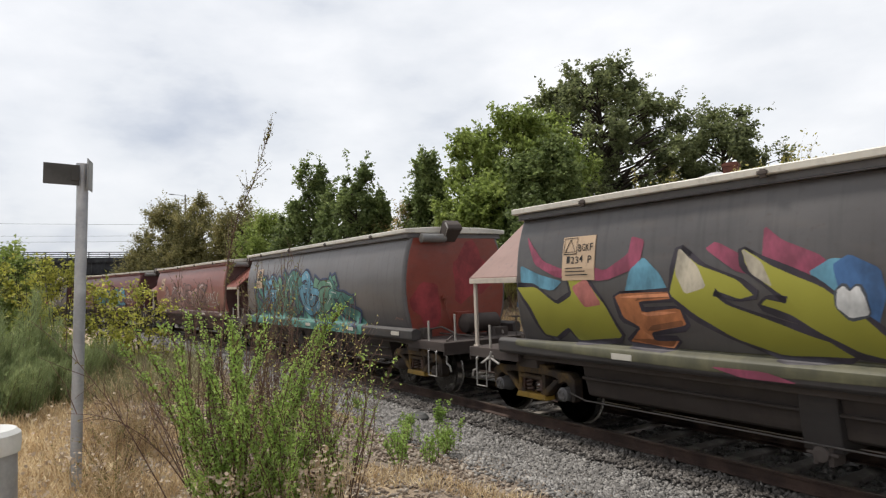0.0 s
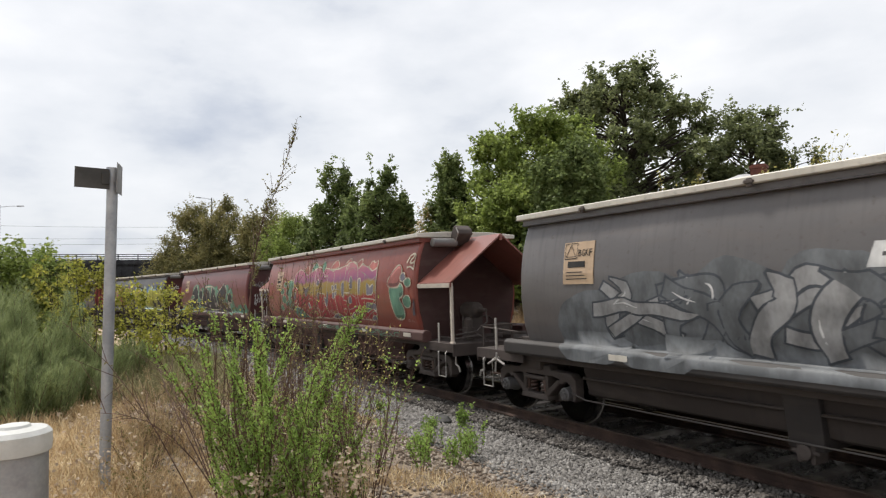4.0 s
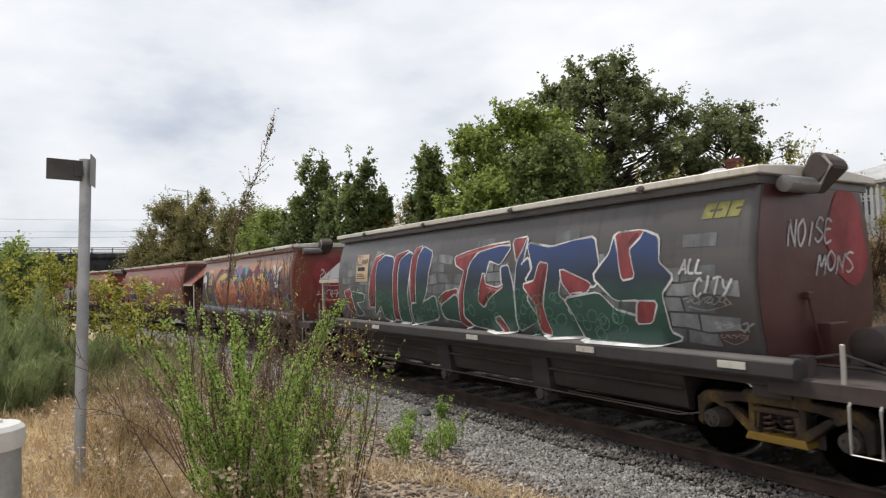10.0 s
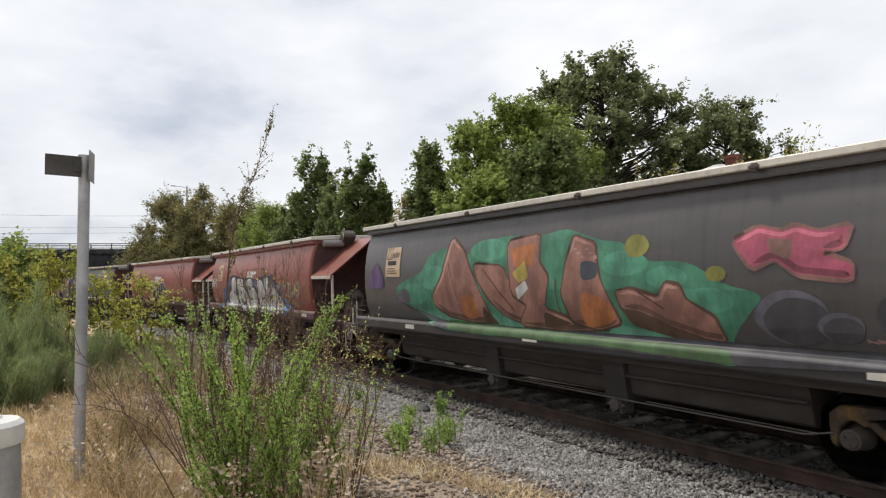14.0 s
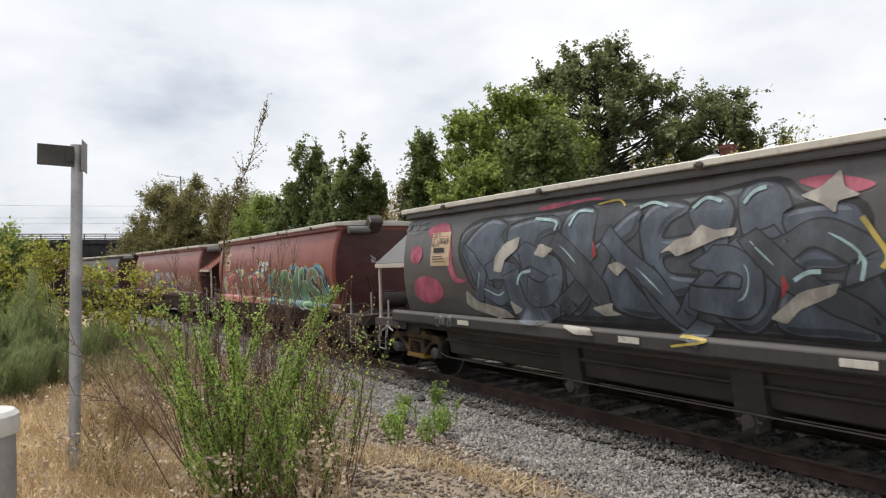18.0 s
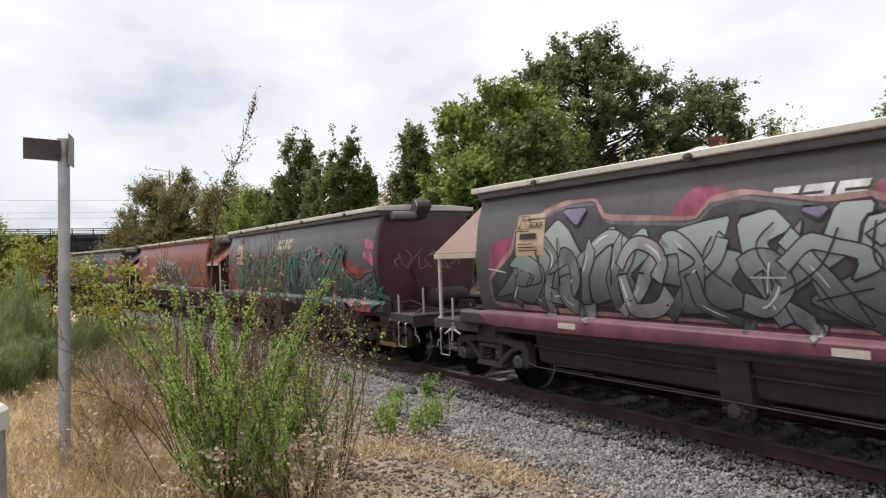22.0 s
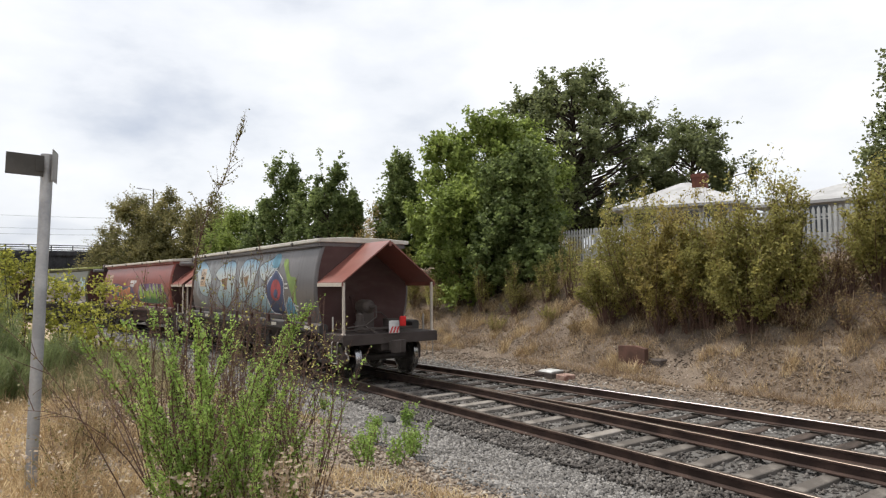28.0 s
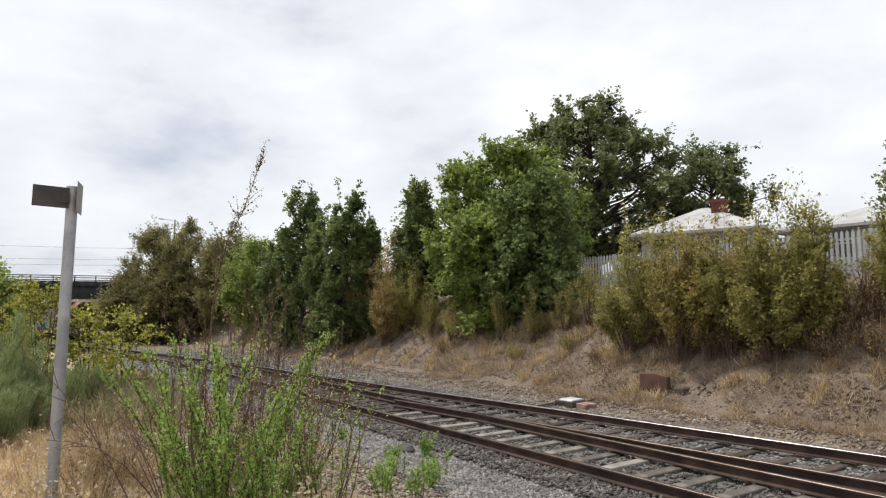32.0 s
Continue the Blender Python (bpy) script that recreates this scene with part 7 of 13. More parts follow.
        m.shape([(0.91, 2.26), (1.24, 2.5), (1.63, 2.33), (1.92, 2.59), (2.13, 2.46), (2.37, 2.09), (2.16, 1.92), (2.08, 1.83), (2.07, 1.46), (1.5, 1.45), (0.98, 1.55), (0.74, 1.64), (1.2, 1.85), (0.81, 2.1)], F_FIRE, P_BLACK, 0.03, P_PUTTY)
        m.shape([(2.32, 2.28), (2.57, 2.55), (2.92, 2.66), (3.05, 2.83), (3.03, 2.54), (3.4, 2.35), (3.47, 2.32), (3.29, 2.13), (2.97, 2.24), (2.69, 2.27), (2.96, 2.06), (3.28, 2.03), (3.21, 1.83), (3.24, 1.73), (2.92, 1.69), (2.59, 1.81), (2.41, 1.84), (2.54, 1.92)], F_FIRE, P_BLACK, 0.03, P_PUTTY)
        m.shape([(3.45, 2.32), (3.57, 2.44), (3.66, 2.27), (3.67, 2.03), (3.41, 1.83), (3.53, 2.08)], F_FIRE, P_BLACK, 0.03, P_PUTTY)
        m.shape([(2.41, 1.84), (2.69, 1.71), (3.24, 1.7), (3.6, 1.84), (3.72, 1.65), (3.88, 1.56), (3.45, 1.46), (2.58, 1.46)], P_REDORANGE, P_BLACK, 0.025)
        m.shape([(-3.22, 1.74), (-1.47, 1.73), (-1.48, 1.5), (-3.08, 1.47)], P_REDORANGE)
        m.shape([(-1.16, 1.73), (-0.51, 1.79), (-0.82, 1.48)], P_REDORANGE)
        m.shape([(-0.1, 1.69), (0.53, 1.69), (0.41, 1.46), (-0.05, 1.46)], P_REDORANGE)
        m.shape([(1, 1.65), (2.08, 1.6), (2.06, 1.47), (1.5, 1.45)], P_REDORANGE)
        m.shape([(0.9, 2.1), (1.4, 2.33), (1.27, 2.04), (0.92, 1.88)], P_PURPLE, P_BLACK, 0.02)
        m.shape([(1.99, 2.31), (2.11, 1.92), (1.92, 2.09)], P_PURPLE, P_BLACK, 0.02)
        m.shape([(-1.53, 2.2), (-1.18, 1.89), (-1.44, 1.85)], P_PURPLE, P_BLACK, 0.02)
        m.shape([(-0.44, 2.39), (-0.29, 2.11), (-0.63, 1.97)], P_PURPLE, P_BLACK, 0.02)
        m.shape([(0.55, 2.11), (0.8, 1.97), (0.51, 1.84)], P_PURPLE, P_BLACK, 0.02)
        m.shape([(2.69, 2.19), (2.91, 2.08), (2.72, 1.92)], P_PURPLE, P_BLACK, 0.02)
        m.shape([(-2.21, 2.3), (-1.8, 2.13), (-2.29, 2.13)], P_PURPLE, P_BLACK, 0.02)
        m.line([(-2.91, 1.7), (-2.53, 1.96), (-2.82, 2.14)], 0.022, P_BLACK)
        m.line([(-1.73, 2.13), (-1.44, 1.85), (-1, 1.62)], 0.022, P_BLACK)
        m.line([(-0.03, 2.11), (0.01, 1.76), (0.38, 1.67)], 0.022, P_BLACK)
        m.line([(1.07, 2.1), (1.37, 1.91), (1.17, 1.66), (1.45, 1.54)], 0.022, P_BLACK)
        m.line([(1.69, 2.09), (1.88, 1.86), (1.79, 1.56)], 0.022, P_BLACK)
        m.line([(2.76, 2.4), (3.09, 2.29), (3.29, 2.23)], 0.022, P_BLACK)
        m.line([(2.59, 1.81), (2.94, 1.85), (3.11, 1.88)], 0.022, P_BLACK)
        m.line([(-0.91, 2.12), (-0.65, 1.89)], 0.022, P_BLACK)
        m.wild(-3.39, 3.58, 1.42, 2.4, 9, [F_FIRE, P_REDORANGE, P_ORANGE, F_FIRE, P_PURPLE], P_BLACK, fat=0.22, edge=0.02, layer=m.top + 0.2, strokes=3, shine=P_CREAM)
        m.disc(-5.04, 2.38, 0.29, 0.30, P_WHITE, P_BLACK, 0.015)
        m.disc(-5.17, 2.26, 0.13, 0.11, P_BLACK)
        m.shape([(-5.13, 1.96), (-4.8, 2.06), (-4.7, 1.66), (-4.45, 1.47), (-5.13, 1.44), (-4.93, 1.7)], P_OLIVE)
        m.pen("RPC", -4.5, -3.9, 1.91, 2.15, P_LIME, w=0.035)
        m.line([(3.73, 2.27), (3.76, 2.54), (3.89, 2.54)], 0.05, P_LILAC)
        m.line([(3.76, 2.41), (3.86, 2.42)], 0.05, P_LILAC)
        m.line([(3.91, 2.53), (4.02, 2.53)], 0.05, P_LILAC)
        m.line([(3.97, 2.53), (3.95, 2.28)], 0.05, P_LILAC)
        m.shape([(-5.58, 1.35), (-0.22, 1.36), (2.25, 1.38), (4.18, 1.45), (4.23, 1.2), (2.37, 1.24), (-0.02, 1.21), (-5.5, 1.18)], P_DARKPURPLE)
        m.shape([(0.33, 1.35), (1.02, 1.35), (1.23, 1.24), (0.46, 1.23)], P_LILACGREY)
        m.shape([(3.28, 1.4), (3.67, 1.41), (3.88, 1.26), (3.47, 1.26)], P_LILACGREY)
        m.shape([(1.37, 1.33), (1.94, 1.34), (1.91, 1.24), (1.55, 1.25)], P_TEAL)
        m.shape([(-2.24, 1.34), (-1.43, 1.34), (-1.25, 1.24), (-2.05, 1.21)], P_LILACGREY)
        m.shape([(2.48, 1.33), (2.85, 1.28), (2.95, 1.21), (2.55, 1.23)], P_TEAL)
        m.shape([(4.24, 2.59), (4.03, 2.82), (4.12, 2.91), (4.49, 2.64)], P_WHITE)
        m.shape([(4.54, 2.64), (4.69, 2.78), (5, 2.8), (4.84, 2.65), (4.65, 2.6)], P_WHITE)
        m.disc(4.45, 2.42, 0.24, 0.22, P_WHITE)
        m.disc(4.54, 2.33, 0.08, 0.06, P_BLACK)
        m.disc(4.33, 2.35, 0.07, 0.06, P_BLACK)
        m.shape([(4.31, 2.27), (4.63, 2.26), (4.59, 2.12), (4.35, 2.12)], P_WHITE)
        m.shape([(3.94, 1.55), (4.24, 1.97), (4.34, 1.67), (4.58, 1.99), (4.64, 1.66), (4.89, 1.92), (4.73, 1.48), (4.06, 1.43)], P_CORAL, P_BLACK, 0.02)
        m.shape([(3.7, 1.44), (4.02, 1.81), (4.15, 1.44)], P_CORAL, P_BLACK, 0.02)
        m.shape([(4.81, 1.58), (5.31, 1.74), (5.53, 1.49), (4.91, 1.47)], P_OLIVE)
        m.shape([(5.27, 1.88), (5.5, 1.93), (5.58, 1.61), (5.58, 1.5)], P_SKY)
        ends.blob(0.1, 2.3, 0.75, 0.72, P_RED, 0, 0.1)
        ends.scrawl(-0.4, 0.7, 2.2, 2.7, P_WHITE, w=0.03, turns=5)
        ends.scrawl(-0.5, 0.5, 1.75, 2.05, P_WHITE, w=0.035, turns=4)
    elif k == 8:
        for r in range(8):
            z = 1.42 + r * 0.19
            for c in range(22):
                x = -5.3 + c * 0.5 + (0.25 if r % 2 else 0)
                if x < 5.2 and (r < 5 or m.rng.random() < 0.55) and (r < 7 or m.rng.random() < 0.4):
                    m.poly([(x, z), (x + 0.46, z), (x + 0.46, z + 0.165), (x, z + 0.165)], P_ASH if m.rng.random() < (0.45 if r < 5 else 0.7) else P_GREY, 0)
        m.shape([(-5.2, 2), (-4.91, 2.07), (-4.67, 1.86), (-4.66, 1.41), (-5.02, 1.61)], P_BRICKRED, P_WHITE, 0.018)
        m.shape([(-4.82, 2), (-4.11, 1.95), (-4.15, 1.8), (-4.6, 1.76), (-4.26, 1.49), (-4.62, 1.43)], F_DEEP, P_WHITE, 0.022)
        m.shape([(-3.76, 2.27), (-3.57, 2.77), (-3.13, 2.85), (-3.32, 2.69), (-3.49, 1.83), (-3.61, 1.67), (-3.88, 1.69)], P_BRICKRED, P_WHITE, 0.018)
        m.shape([(-3.44, 2.65), (-3.07, 2.81), (-2.67, 2.75), (-2.43, 2.17), (-2.46, 1.6), (-2.84, 1.37), (-3.24, 1.44), (-3.28, 1.74), (-3.64, 1.47), (-3.47, 1.91)], F_DEEP, P_WHITE, 0.022)
        m.shape([(-2.6, 2.78), (-2.03, 2.87), (-2.13, 2.76), (-2.42, 2.65), (-2.43, 2.01), (-2.47, 1.42), (-2.75, 1.42), (-2.67, 1.84)], P_BRICKRED, P_WHITE, 0.018)
        m.shape([(-2.38, 2.67), (-1.98, 2.83), (-1.82, 2.76), (-1.91, 2.47), (-2.06, 1.93), (-2.04, 1.38), (-2.49, 1.39), (-2.43, 2.01)], F_DEEP, P_WHITE, 0.022)
        m.shape([(-1.87, 2.67), (-1.73, 2.89), (-1.5, 2.93), (-1.63, 2.73), (-1.6, 2.31), (-1.72, 1.76), (-1.9, 1.77)], P_BRICKRED, P_WHITE, 0.018)
        m.shape([(-1.61, 2.73), (-1.44, 2.91), (-1.07, 2.79), (-1.2, 2.3), (-1.27, 2.01), (-1.48, 1.78), (-0.95, 1.94), (-0.9, 1.51), (-1.93, 1.35), (-1.91, 1.76), (-1.69, 1.78)], F_DEEP, P_WHITE, 0.022)
        m.shape([(-0.86, 1.87), (-0.58, 2.01), (-0.15, 2.07), (-0.21, 1.95), (-0.73, 1.77)], P_BRICKRED, P_WHITE, 0.018)
        m.shape([(-0.78, 1.74), (-0.2, 1.98), (-0.08, 1.48), (-0.69, 1.52)], F_DEEP, P_WHITE, 0.022)
        m.shape([(-0.25, 2.65), (0.15, 2.73), (0.8, 2.81), (1.38, 2.84), (1.11, 2.76), (0.5, 2.68), (0.26, 2.53), (0.13, 2.21), (-0.06, 1.55), (0.21, 1.43), (0.02, 1.38), (-0.18, 1.48), (-0.12, 1.95), (0.09, 2.41), (-0.19, 2.52)], P_BRICKRED, P_WHITE, 0.018)
        m.shape([(0.26, 2.53), (0.49, 2.7), (1.11, 2.78), (1.39, 2.77), (1.12, 2.49), (0.82, 2.57), (0.75, 2.39), (0.62, 2.14), (0.66, 2.02), (1.19, 2.09), (1.16, 2.43), (1.34, 2.45), (1.46, 2.13), (1.52, 1.57), (1.4, 1.38), (0.97, 1.35), (0.21, 1.43), (-0.02, 1.58), (0.07, 2.02)], F_DEEP, P_WHITE, 0.022)
        m.shape([(0.54, 2.08), (0.67, 2.36), (0.7, 2.14), (1.04, 2.08), (1.22, 2.14), (0.8, 1.93), (0.62, 1.77), (0.49, 1.86)], P_BRICKRED, P_WHITE, 0.018)
        m.shape([(0.89, 1.56), (1.05, 1.6), (1.19, 1.37), (1.08, 1.35)], P_BRICKRED, P_WHITE, 0.018)
        m.shape([(1.44, 2.87), (1.8, 2.89), (1.69, 2.69), (1.57, 2.5)], P_BRICKRED, P_WHITE, 0.018)
        m.shape([(1.59, 2.52), (1.72, 2.71), (1.8, 2.88), (1.73, 2.58), (1.67, 2.44), (1.85, 2.56), (1.97, 2.18), (1.77, 1.91), (2.02, 1.59), (1.47, 1.39), (1.53, 2.13)], F_DEEP, P_WHITE, 0.022)
        m.shape([(1.81, 2.79), (2.37, 2.69), (2.84, 2.76), (3.25, 2.79), (3.35, 2.41), (3.29, 2.12), (3.02, 2.12), (2.84, 2.22), (2.59, 2.32), (2.52, 1.97), (2.8, 1.78), (2.97, 1.64), (2.97, 1.4), (2.27, 1.34), (2.11, 1.6), (2.14, 2.13), (2.3, 2.44), (2.13, 2.47), (2.03, 2.24), (1.79, 2.19), (1.98, 2.4)], F_DEEP, P_WHITE, 0.022)
        m.shape([(2.13, 2.47), (2.31, 2.44), (2.23, 2.13), (2.14, 1.81), (2.25, 1.37), (2.03, 1.4), (2, 1.86), (1.72, 2.13), (2, 2.18)], P_BRICKRED, P_WHITE, 0.018)
        m.shape([(2.59, 2.36), (3.2, 2.14), (3.11, 2.03), (2.8, 2), (2.63, 2.17)], P_BRICKRED, P_WHITE, 0.018)
        m.shape([(2.8, 1.99), (3.04, 2), (2.98, 1.73), (2.72, 1.73)], P_BRICKRED, P_WHITE, 0.018)
        m.shape([(3.02, 1.5), (3.23, 1.37), (3.55, 1.36), (3.14, 1.36)], P_BRICKRED, P_WHITE, 0.018)
        m.shape([(3.64, 2.81), (4.12, 2.81), (4.35, 2.72), (4.36, 2.4), (4.57, 2.22), (4.39, 2.01), (4.47, 1.52), (4.62, 1.46), (4.25, 1.36), (2.97, 1.35), (2.84, 1.67), (2.66, 1.92), (3.34, 2.01), (3.61, 1.78), (4.07, 1.68), (4.27, 1.8), (4.02, 1.94), (3.64, 1.93), (3.25, 2.24), (3.56, 2.54)], F_DEEP, P_WHITE, 0.022)
        m.shape([(3.64, 2.81), (4.11, 2.82), (4.03, 2.73), (3.87, 2.6), (3.97, 2.23), (3.78, 2.2), (3.71, 2.57)], P_BRICKRED, P_WHITE, 0.018)
        m.shape([(4.02, 1.9), (4.31, 1.9), (4.2, 1.65), (3.97, 1.63)], P_BRICKRED, P_WHITE, 0.018)
        m.pen("ALL", 4.67, 5, 2.23, 2.41, P_WHITE, w=0.03)
        m.pen("CITY", 4.85, 5.33, 2, 2.2, P_WHITE, w=0.03)
        m.scrawl(4.72, 5.34, 1.88, 2, P_SILVER, w=0.018, turns=7)
        m.scrawl(5.1, 5.55, 1.58, 1.72, P_SILVER, w=0.025, turns=4)
        emblem(m, 4.95, 2.89, 0.51, 0.18, P_OLIVE)
        for i in range(85):
            x, z = m.rng.uniform(-4.4, 3.9), m.rng.uniform(1.42, 2.0)
            r = m.rng.uniform(0.05, 0.11)
            m.stroke([(x + r * math.cos(a), z + r * math.sin(a)) for a in (j * math.pi / 4 for j in range(8))], 0.014, P_MINT, m.top + 0.02, True)
        ends.pen("NOISE", -0.7, 0.3, 2.55, 2.85, P_WHITE)
        ends.pen("MONS", -0.1, 0.8, 2.2, 2.45, P_WHITE)
        ends.blob(0.7, 2.6, 0.5, 0.55, P_RED, 0, 0.2)
    elif k == 9:
        m.shape([(-1.11, 2.71), (1.34, 2.62), (1.41, 2.23), (-1.02, 2.18)], P_PALERED)
        emblem(m, -0.45, 2.24, 1.14, 0.31, P_WHITE)
        m.shape([(-1.28, 2.07), (-0.91, 2.26), (-0.34, 2.21), (-0.41, 2.07), (-0.78, 2), (-0.45, 1.84), (-0.39, 1.64), (-0.86, 1.47), (-1.17, 1.52), (-1, 1.7), (-0.76, 1.75), (-1.19, 1.87)], P_BLACK, P_WHITE, 0.024, soft=True)
        m.shape([(-0.34, 2.2), (0.41, 2.23), (0.4, 2.07), (0.15, 2.04), (0.05, 1.47), (-0.3, 1.46), (-0.14, 2.02), (-0.33, 2.07)], P_BLACK, P_WHITE, 0.024, soft=True)
        m.shape([(0.35, 2.16), (0.63, 2.22), (0.76, 2.09), (0.66, 1.49), (0.48, 1.48), (0.42, 1.66), (0.28, 1.47), (0.11, 1.49)], P_BLACK, P_WHITE, 0.024, soft=True)
        m.shape([(0.62, 2.18), (0.92, 2.23), (1.19, 2.1), (1.1, 1.87), (0.93, 1.81), (0.89, 1.5), (0.63, 1.51), (0.66, 2.01)], P_BLACK, P_WHITE, 0.024, soft=True)
        m.shape([(1.03, 2.18), (1.26, 2.19), (1.3, 1.94), (1.46, 2.1), (1.59, 1.94), (1.58, 1.53), (1.3, 1.51), (1.25, 1.69), (1.15, 1.83)], P_BLACK, P_WHITE, 0.024, soft=True)
        m.line([(-1.46, 2.21), (-1.44, 2.07), (-1.3, 1.93)], 0.022, P_WHITE)
        m.line([(-1.37, 2.25), (-1.31, 2.13)], 0.022, P_WHITE)
        m.line([(1.42, 1.98), (1.47, 1.84), (1.59, 1.65)], 0.022, P_WHITE)
        m.line([(1.5, 2), (1.55, 1.84)], 0.022, P_WHITE)
        m.line([(2.17, 1.95), (2.14, 2.15), (2.24, 2.28), (2.54, 2.31), (2.75, 2.17), (2.91, 2.3), (3.11, 2.2), (3.25, 2.15), (3.33, 2.29), (3.75, 2.13), (3.88, 2.16), (4.04, 2.3), (4.14, 2.27), (4.09, 2.02), (4.16, 1.86), (3.97, 1.8), (4.04, 1.66), (4.17, 1.52)], 0.035, P_FAINT)
        m.line([(2.17, 1.95), (2.3, 1.69), (2.44, 1.48)], 0.035, P_FAINT)
        m.line([(2.79, 2.14), (2.79, 1.83), (2.71, 1.67)], 0.035, P_FAINT)
        m.line([(2.75, 1.73), (3.19, 1.66), (3.09, 1.7)], 0.035, P_FAINT)
        m.line([(3.35, 2.27), (3.32, 2.02), (3.37, 1.87), (3.77, 1.79), (3.85, 1.51)], 0.035, P_FAINT)
        m.disc(2.6, 1.9, 0.10, 0.08, P_FAINT)
        m.disc(2.6, 1.9, 0.07, 0.05, P_MAROONP)
        m.scrawl(4.39, 5.11, 1.64, 2.05, P_FAINT, w=0.04, turns=5)
        m.scrawl(5.13, 5.48, 1.66, 2.1, P_FAINT, w=0.035, turns=4)
        m.scrawl(-3.55, -2.2, 1.95, 2.25, P_FAINT, w=0.03, turns=5)
        m.scrawl(-2.95, -1.64, 1.66, 1.82, P_FAINTRED, w=0.025, turns=6)
        m.scrawl(-1.56, -0.17, 1.22, 1.34, P_FAINT, w=0.025, turns=6)
        m.scrawl(-5.2, -4.14, 1.73, 1.99, P_FAINTRED, w=0.025, turns=4)
        ends.scrawl(-0.9, 0.2, 1.8, 2.3, P_WHITE, turns=4)
    elif k == 10:
        m.shape([(-1.12, 2.65), (1.29, 2.66), (1.31, 2.22), (-1.07, 2.36)], P_PALERED)
        emblem(m, -0.46, 2.32, 1.08, 0.23, P_WHITE)
        m.shape([(-3.24, 1.98), (-2.84, 2.32), (-2.34, 2.46), (-0.63, 2.32), (-0.22, 2.36), (0.52, 2.29), (1.39, 2.38), (1.94, 2.39), (2.37, 2.32), (2.76, 2.17), (2.74, 1.97), (2.58, 1.96), (3.37, 1.5), (3.29, 1.18), (3, 1.14), (2.11, 1.15), (0.69, 1.25), (-1.28, 1.24), (-3.11, 1.19), (-3.49, 1.62)], P_BLACK, soft=True)
        m.shape([(-3.85, 1.84), (-3.57, 1.98), (-3.34, 1.89), (-3.55, 1.71), (-3.47, 1.49), (-3.34, 1.19), (-4.01, 1.24), (-3.9, 1.47)], P_BLUE, soft=True)
        m.disc(-3.64, 1.8, 0.21, 0.14, P_BLUE)
        m.shape([(-3.36, 1.8), (-3.03, 1.89), (-3.17, 1.63), (-3.44, 1.55)], P_PURPLE)
        m.disc(-2.92, 2.15, 0.15, 0.11, P_BLUE, P_BLACK, 0.03)
        m.shape([(2.75, 2.12), (2.96, 2.09), (3.24, 1.88), (3.36, 1.71), (3.57, 1.65), (3.84, 1.47), (3.9, 1.45), (3.95, 1.25), (3.85, 1.18), (3.33, 1.16), (3.31, 1.45), (3.21, 1.63), (3.04, 1.82)], P_BLUE, P_BLACK, 0.03)
        m.line([(2.91, 2.03), (3.14, 1.9), (3.4, 1.67), (3.76, 1.51)], 0.03, P_SKY)
        m.shape([(-2.48, 2.27), (-1.99, 2.35), (-1.9, 1.91), (-2, 1.75), (-1.89, 1.47), (-1.83, 1.27), (-3.1, 1.25), (-3.12, 1.41), (-2.83, 1.77), (-2.51, 1.9)], P_CHROME, P_BLACK, 0.04, soft=True)
        m.shape([(-1.74, 2.26), (-1.02, 2.3), (-0.97, 2.07), (-0.48, 1.78), (-0.32, 1.44), (-0.16, 1.18), (-0.83, 1.24), (-1.22, 1.46), (-1.43, 1.53), (-1.36, 1.31), (-1.68, 1.33), (-1.59, 1.83)], P_CHROME, P_BLACK, 0.04, soft=True)
        m.shape([(-0.53, 2.21), (-0.03, 2.31), (0.24, 2.13), (0.19, 2), (0.49, 1.94), (0.86, 1.5), (0.81, 1.19), (-0.02, 1.2), (-0.27, 1.44), (-0.29, 1.72), (-0.35, 1.93)], P_CHROME, P_BLACK, 0.04, soft=True)
        m.shape([(0.72, 2.13), (1.01, 2.26), (1.31, 2.19), (1.64, 1.89), (1.79, 1.55), (1.66, 1.22), (1.01, 1.25), (0.82, 1.37), (0.79, 1.69)], P_CHROME, P_BLACK, 0.04, soft=True)
        m.shape([(1.53, 2.3), (1.87, 2.34), (1.99, 2.12), (1.92, 1.96), (2.3, 2.18), (2.65, 2.12), (2.68, 1.91), (2.98, 1.77), (3.32, 1.5), (3.24, 1.18), (2.3, 1.19), (2.21, 1.26), (2.05, 1.19), (1.77, 1.22), (1.75, 1.44), (1.64, 1.89)], P_CHROME, P_BLACK, 0.04, soft=True)
        m.shape([(-2.25, 1.82), (-2.07, 1.89), (-2.11, 1.7)], P_BLACK)
        m.shape([(-1.28, 1.9), (-1.08, 1.81), (-1.26, 1.71)], P_BLACK)
        m.disc(-0.13, 1.93, 0.08, 0.06, P_BLACK)
        m.shape([(-0.05, 1.67), (0.14, 1.6), (-0.04, 1.53)], P_BLACK)
        m.disc(1.24, 1.63, 0.08, 0.05, P_BLACK)
        m.shape([(1.92, 1.73), (2.23, 1.74), (2.11, 1.56)], P_BLACK)
        m.shape([(1.93, 2.12), (2.01, 1.96), (1.92, 1.87)], P_BLACK)
        m.shape([(-0.85, 2.26), (-0.53, 2.26), (-0.56, 2.01), (-0.86, 2.01)], P_PURPLE, P_BLACK, 0.02)
        m.shape([(0.43, 2.24), (0.78, 2.26), (0.69, 2), (0.37, 2.02)], P_PURPLE, P_BLACK, 0.02)
        m.shape([(2.36, 2.17), (2.62, 2.18), (2.61, 2.04), (2.39, 2.03)], P_PURPLE, P_BLACK, 0.02)
        m.shape([(-2.84, 2.31), (-2.5, 2.32), (-2.51, 2.11), (-2.77, 2.11)], P_PURPLE, P_BLACK, 0.02)
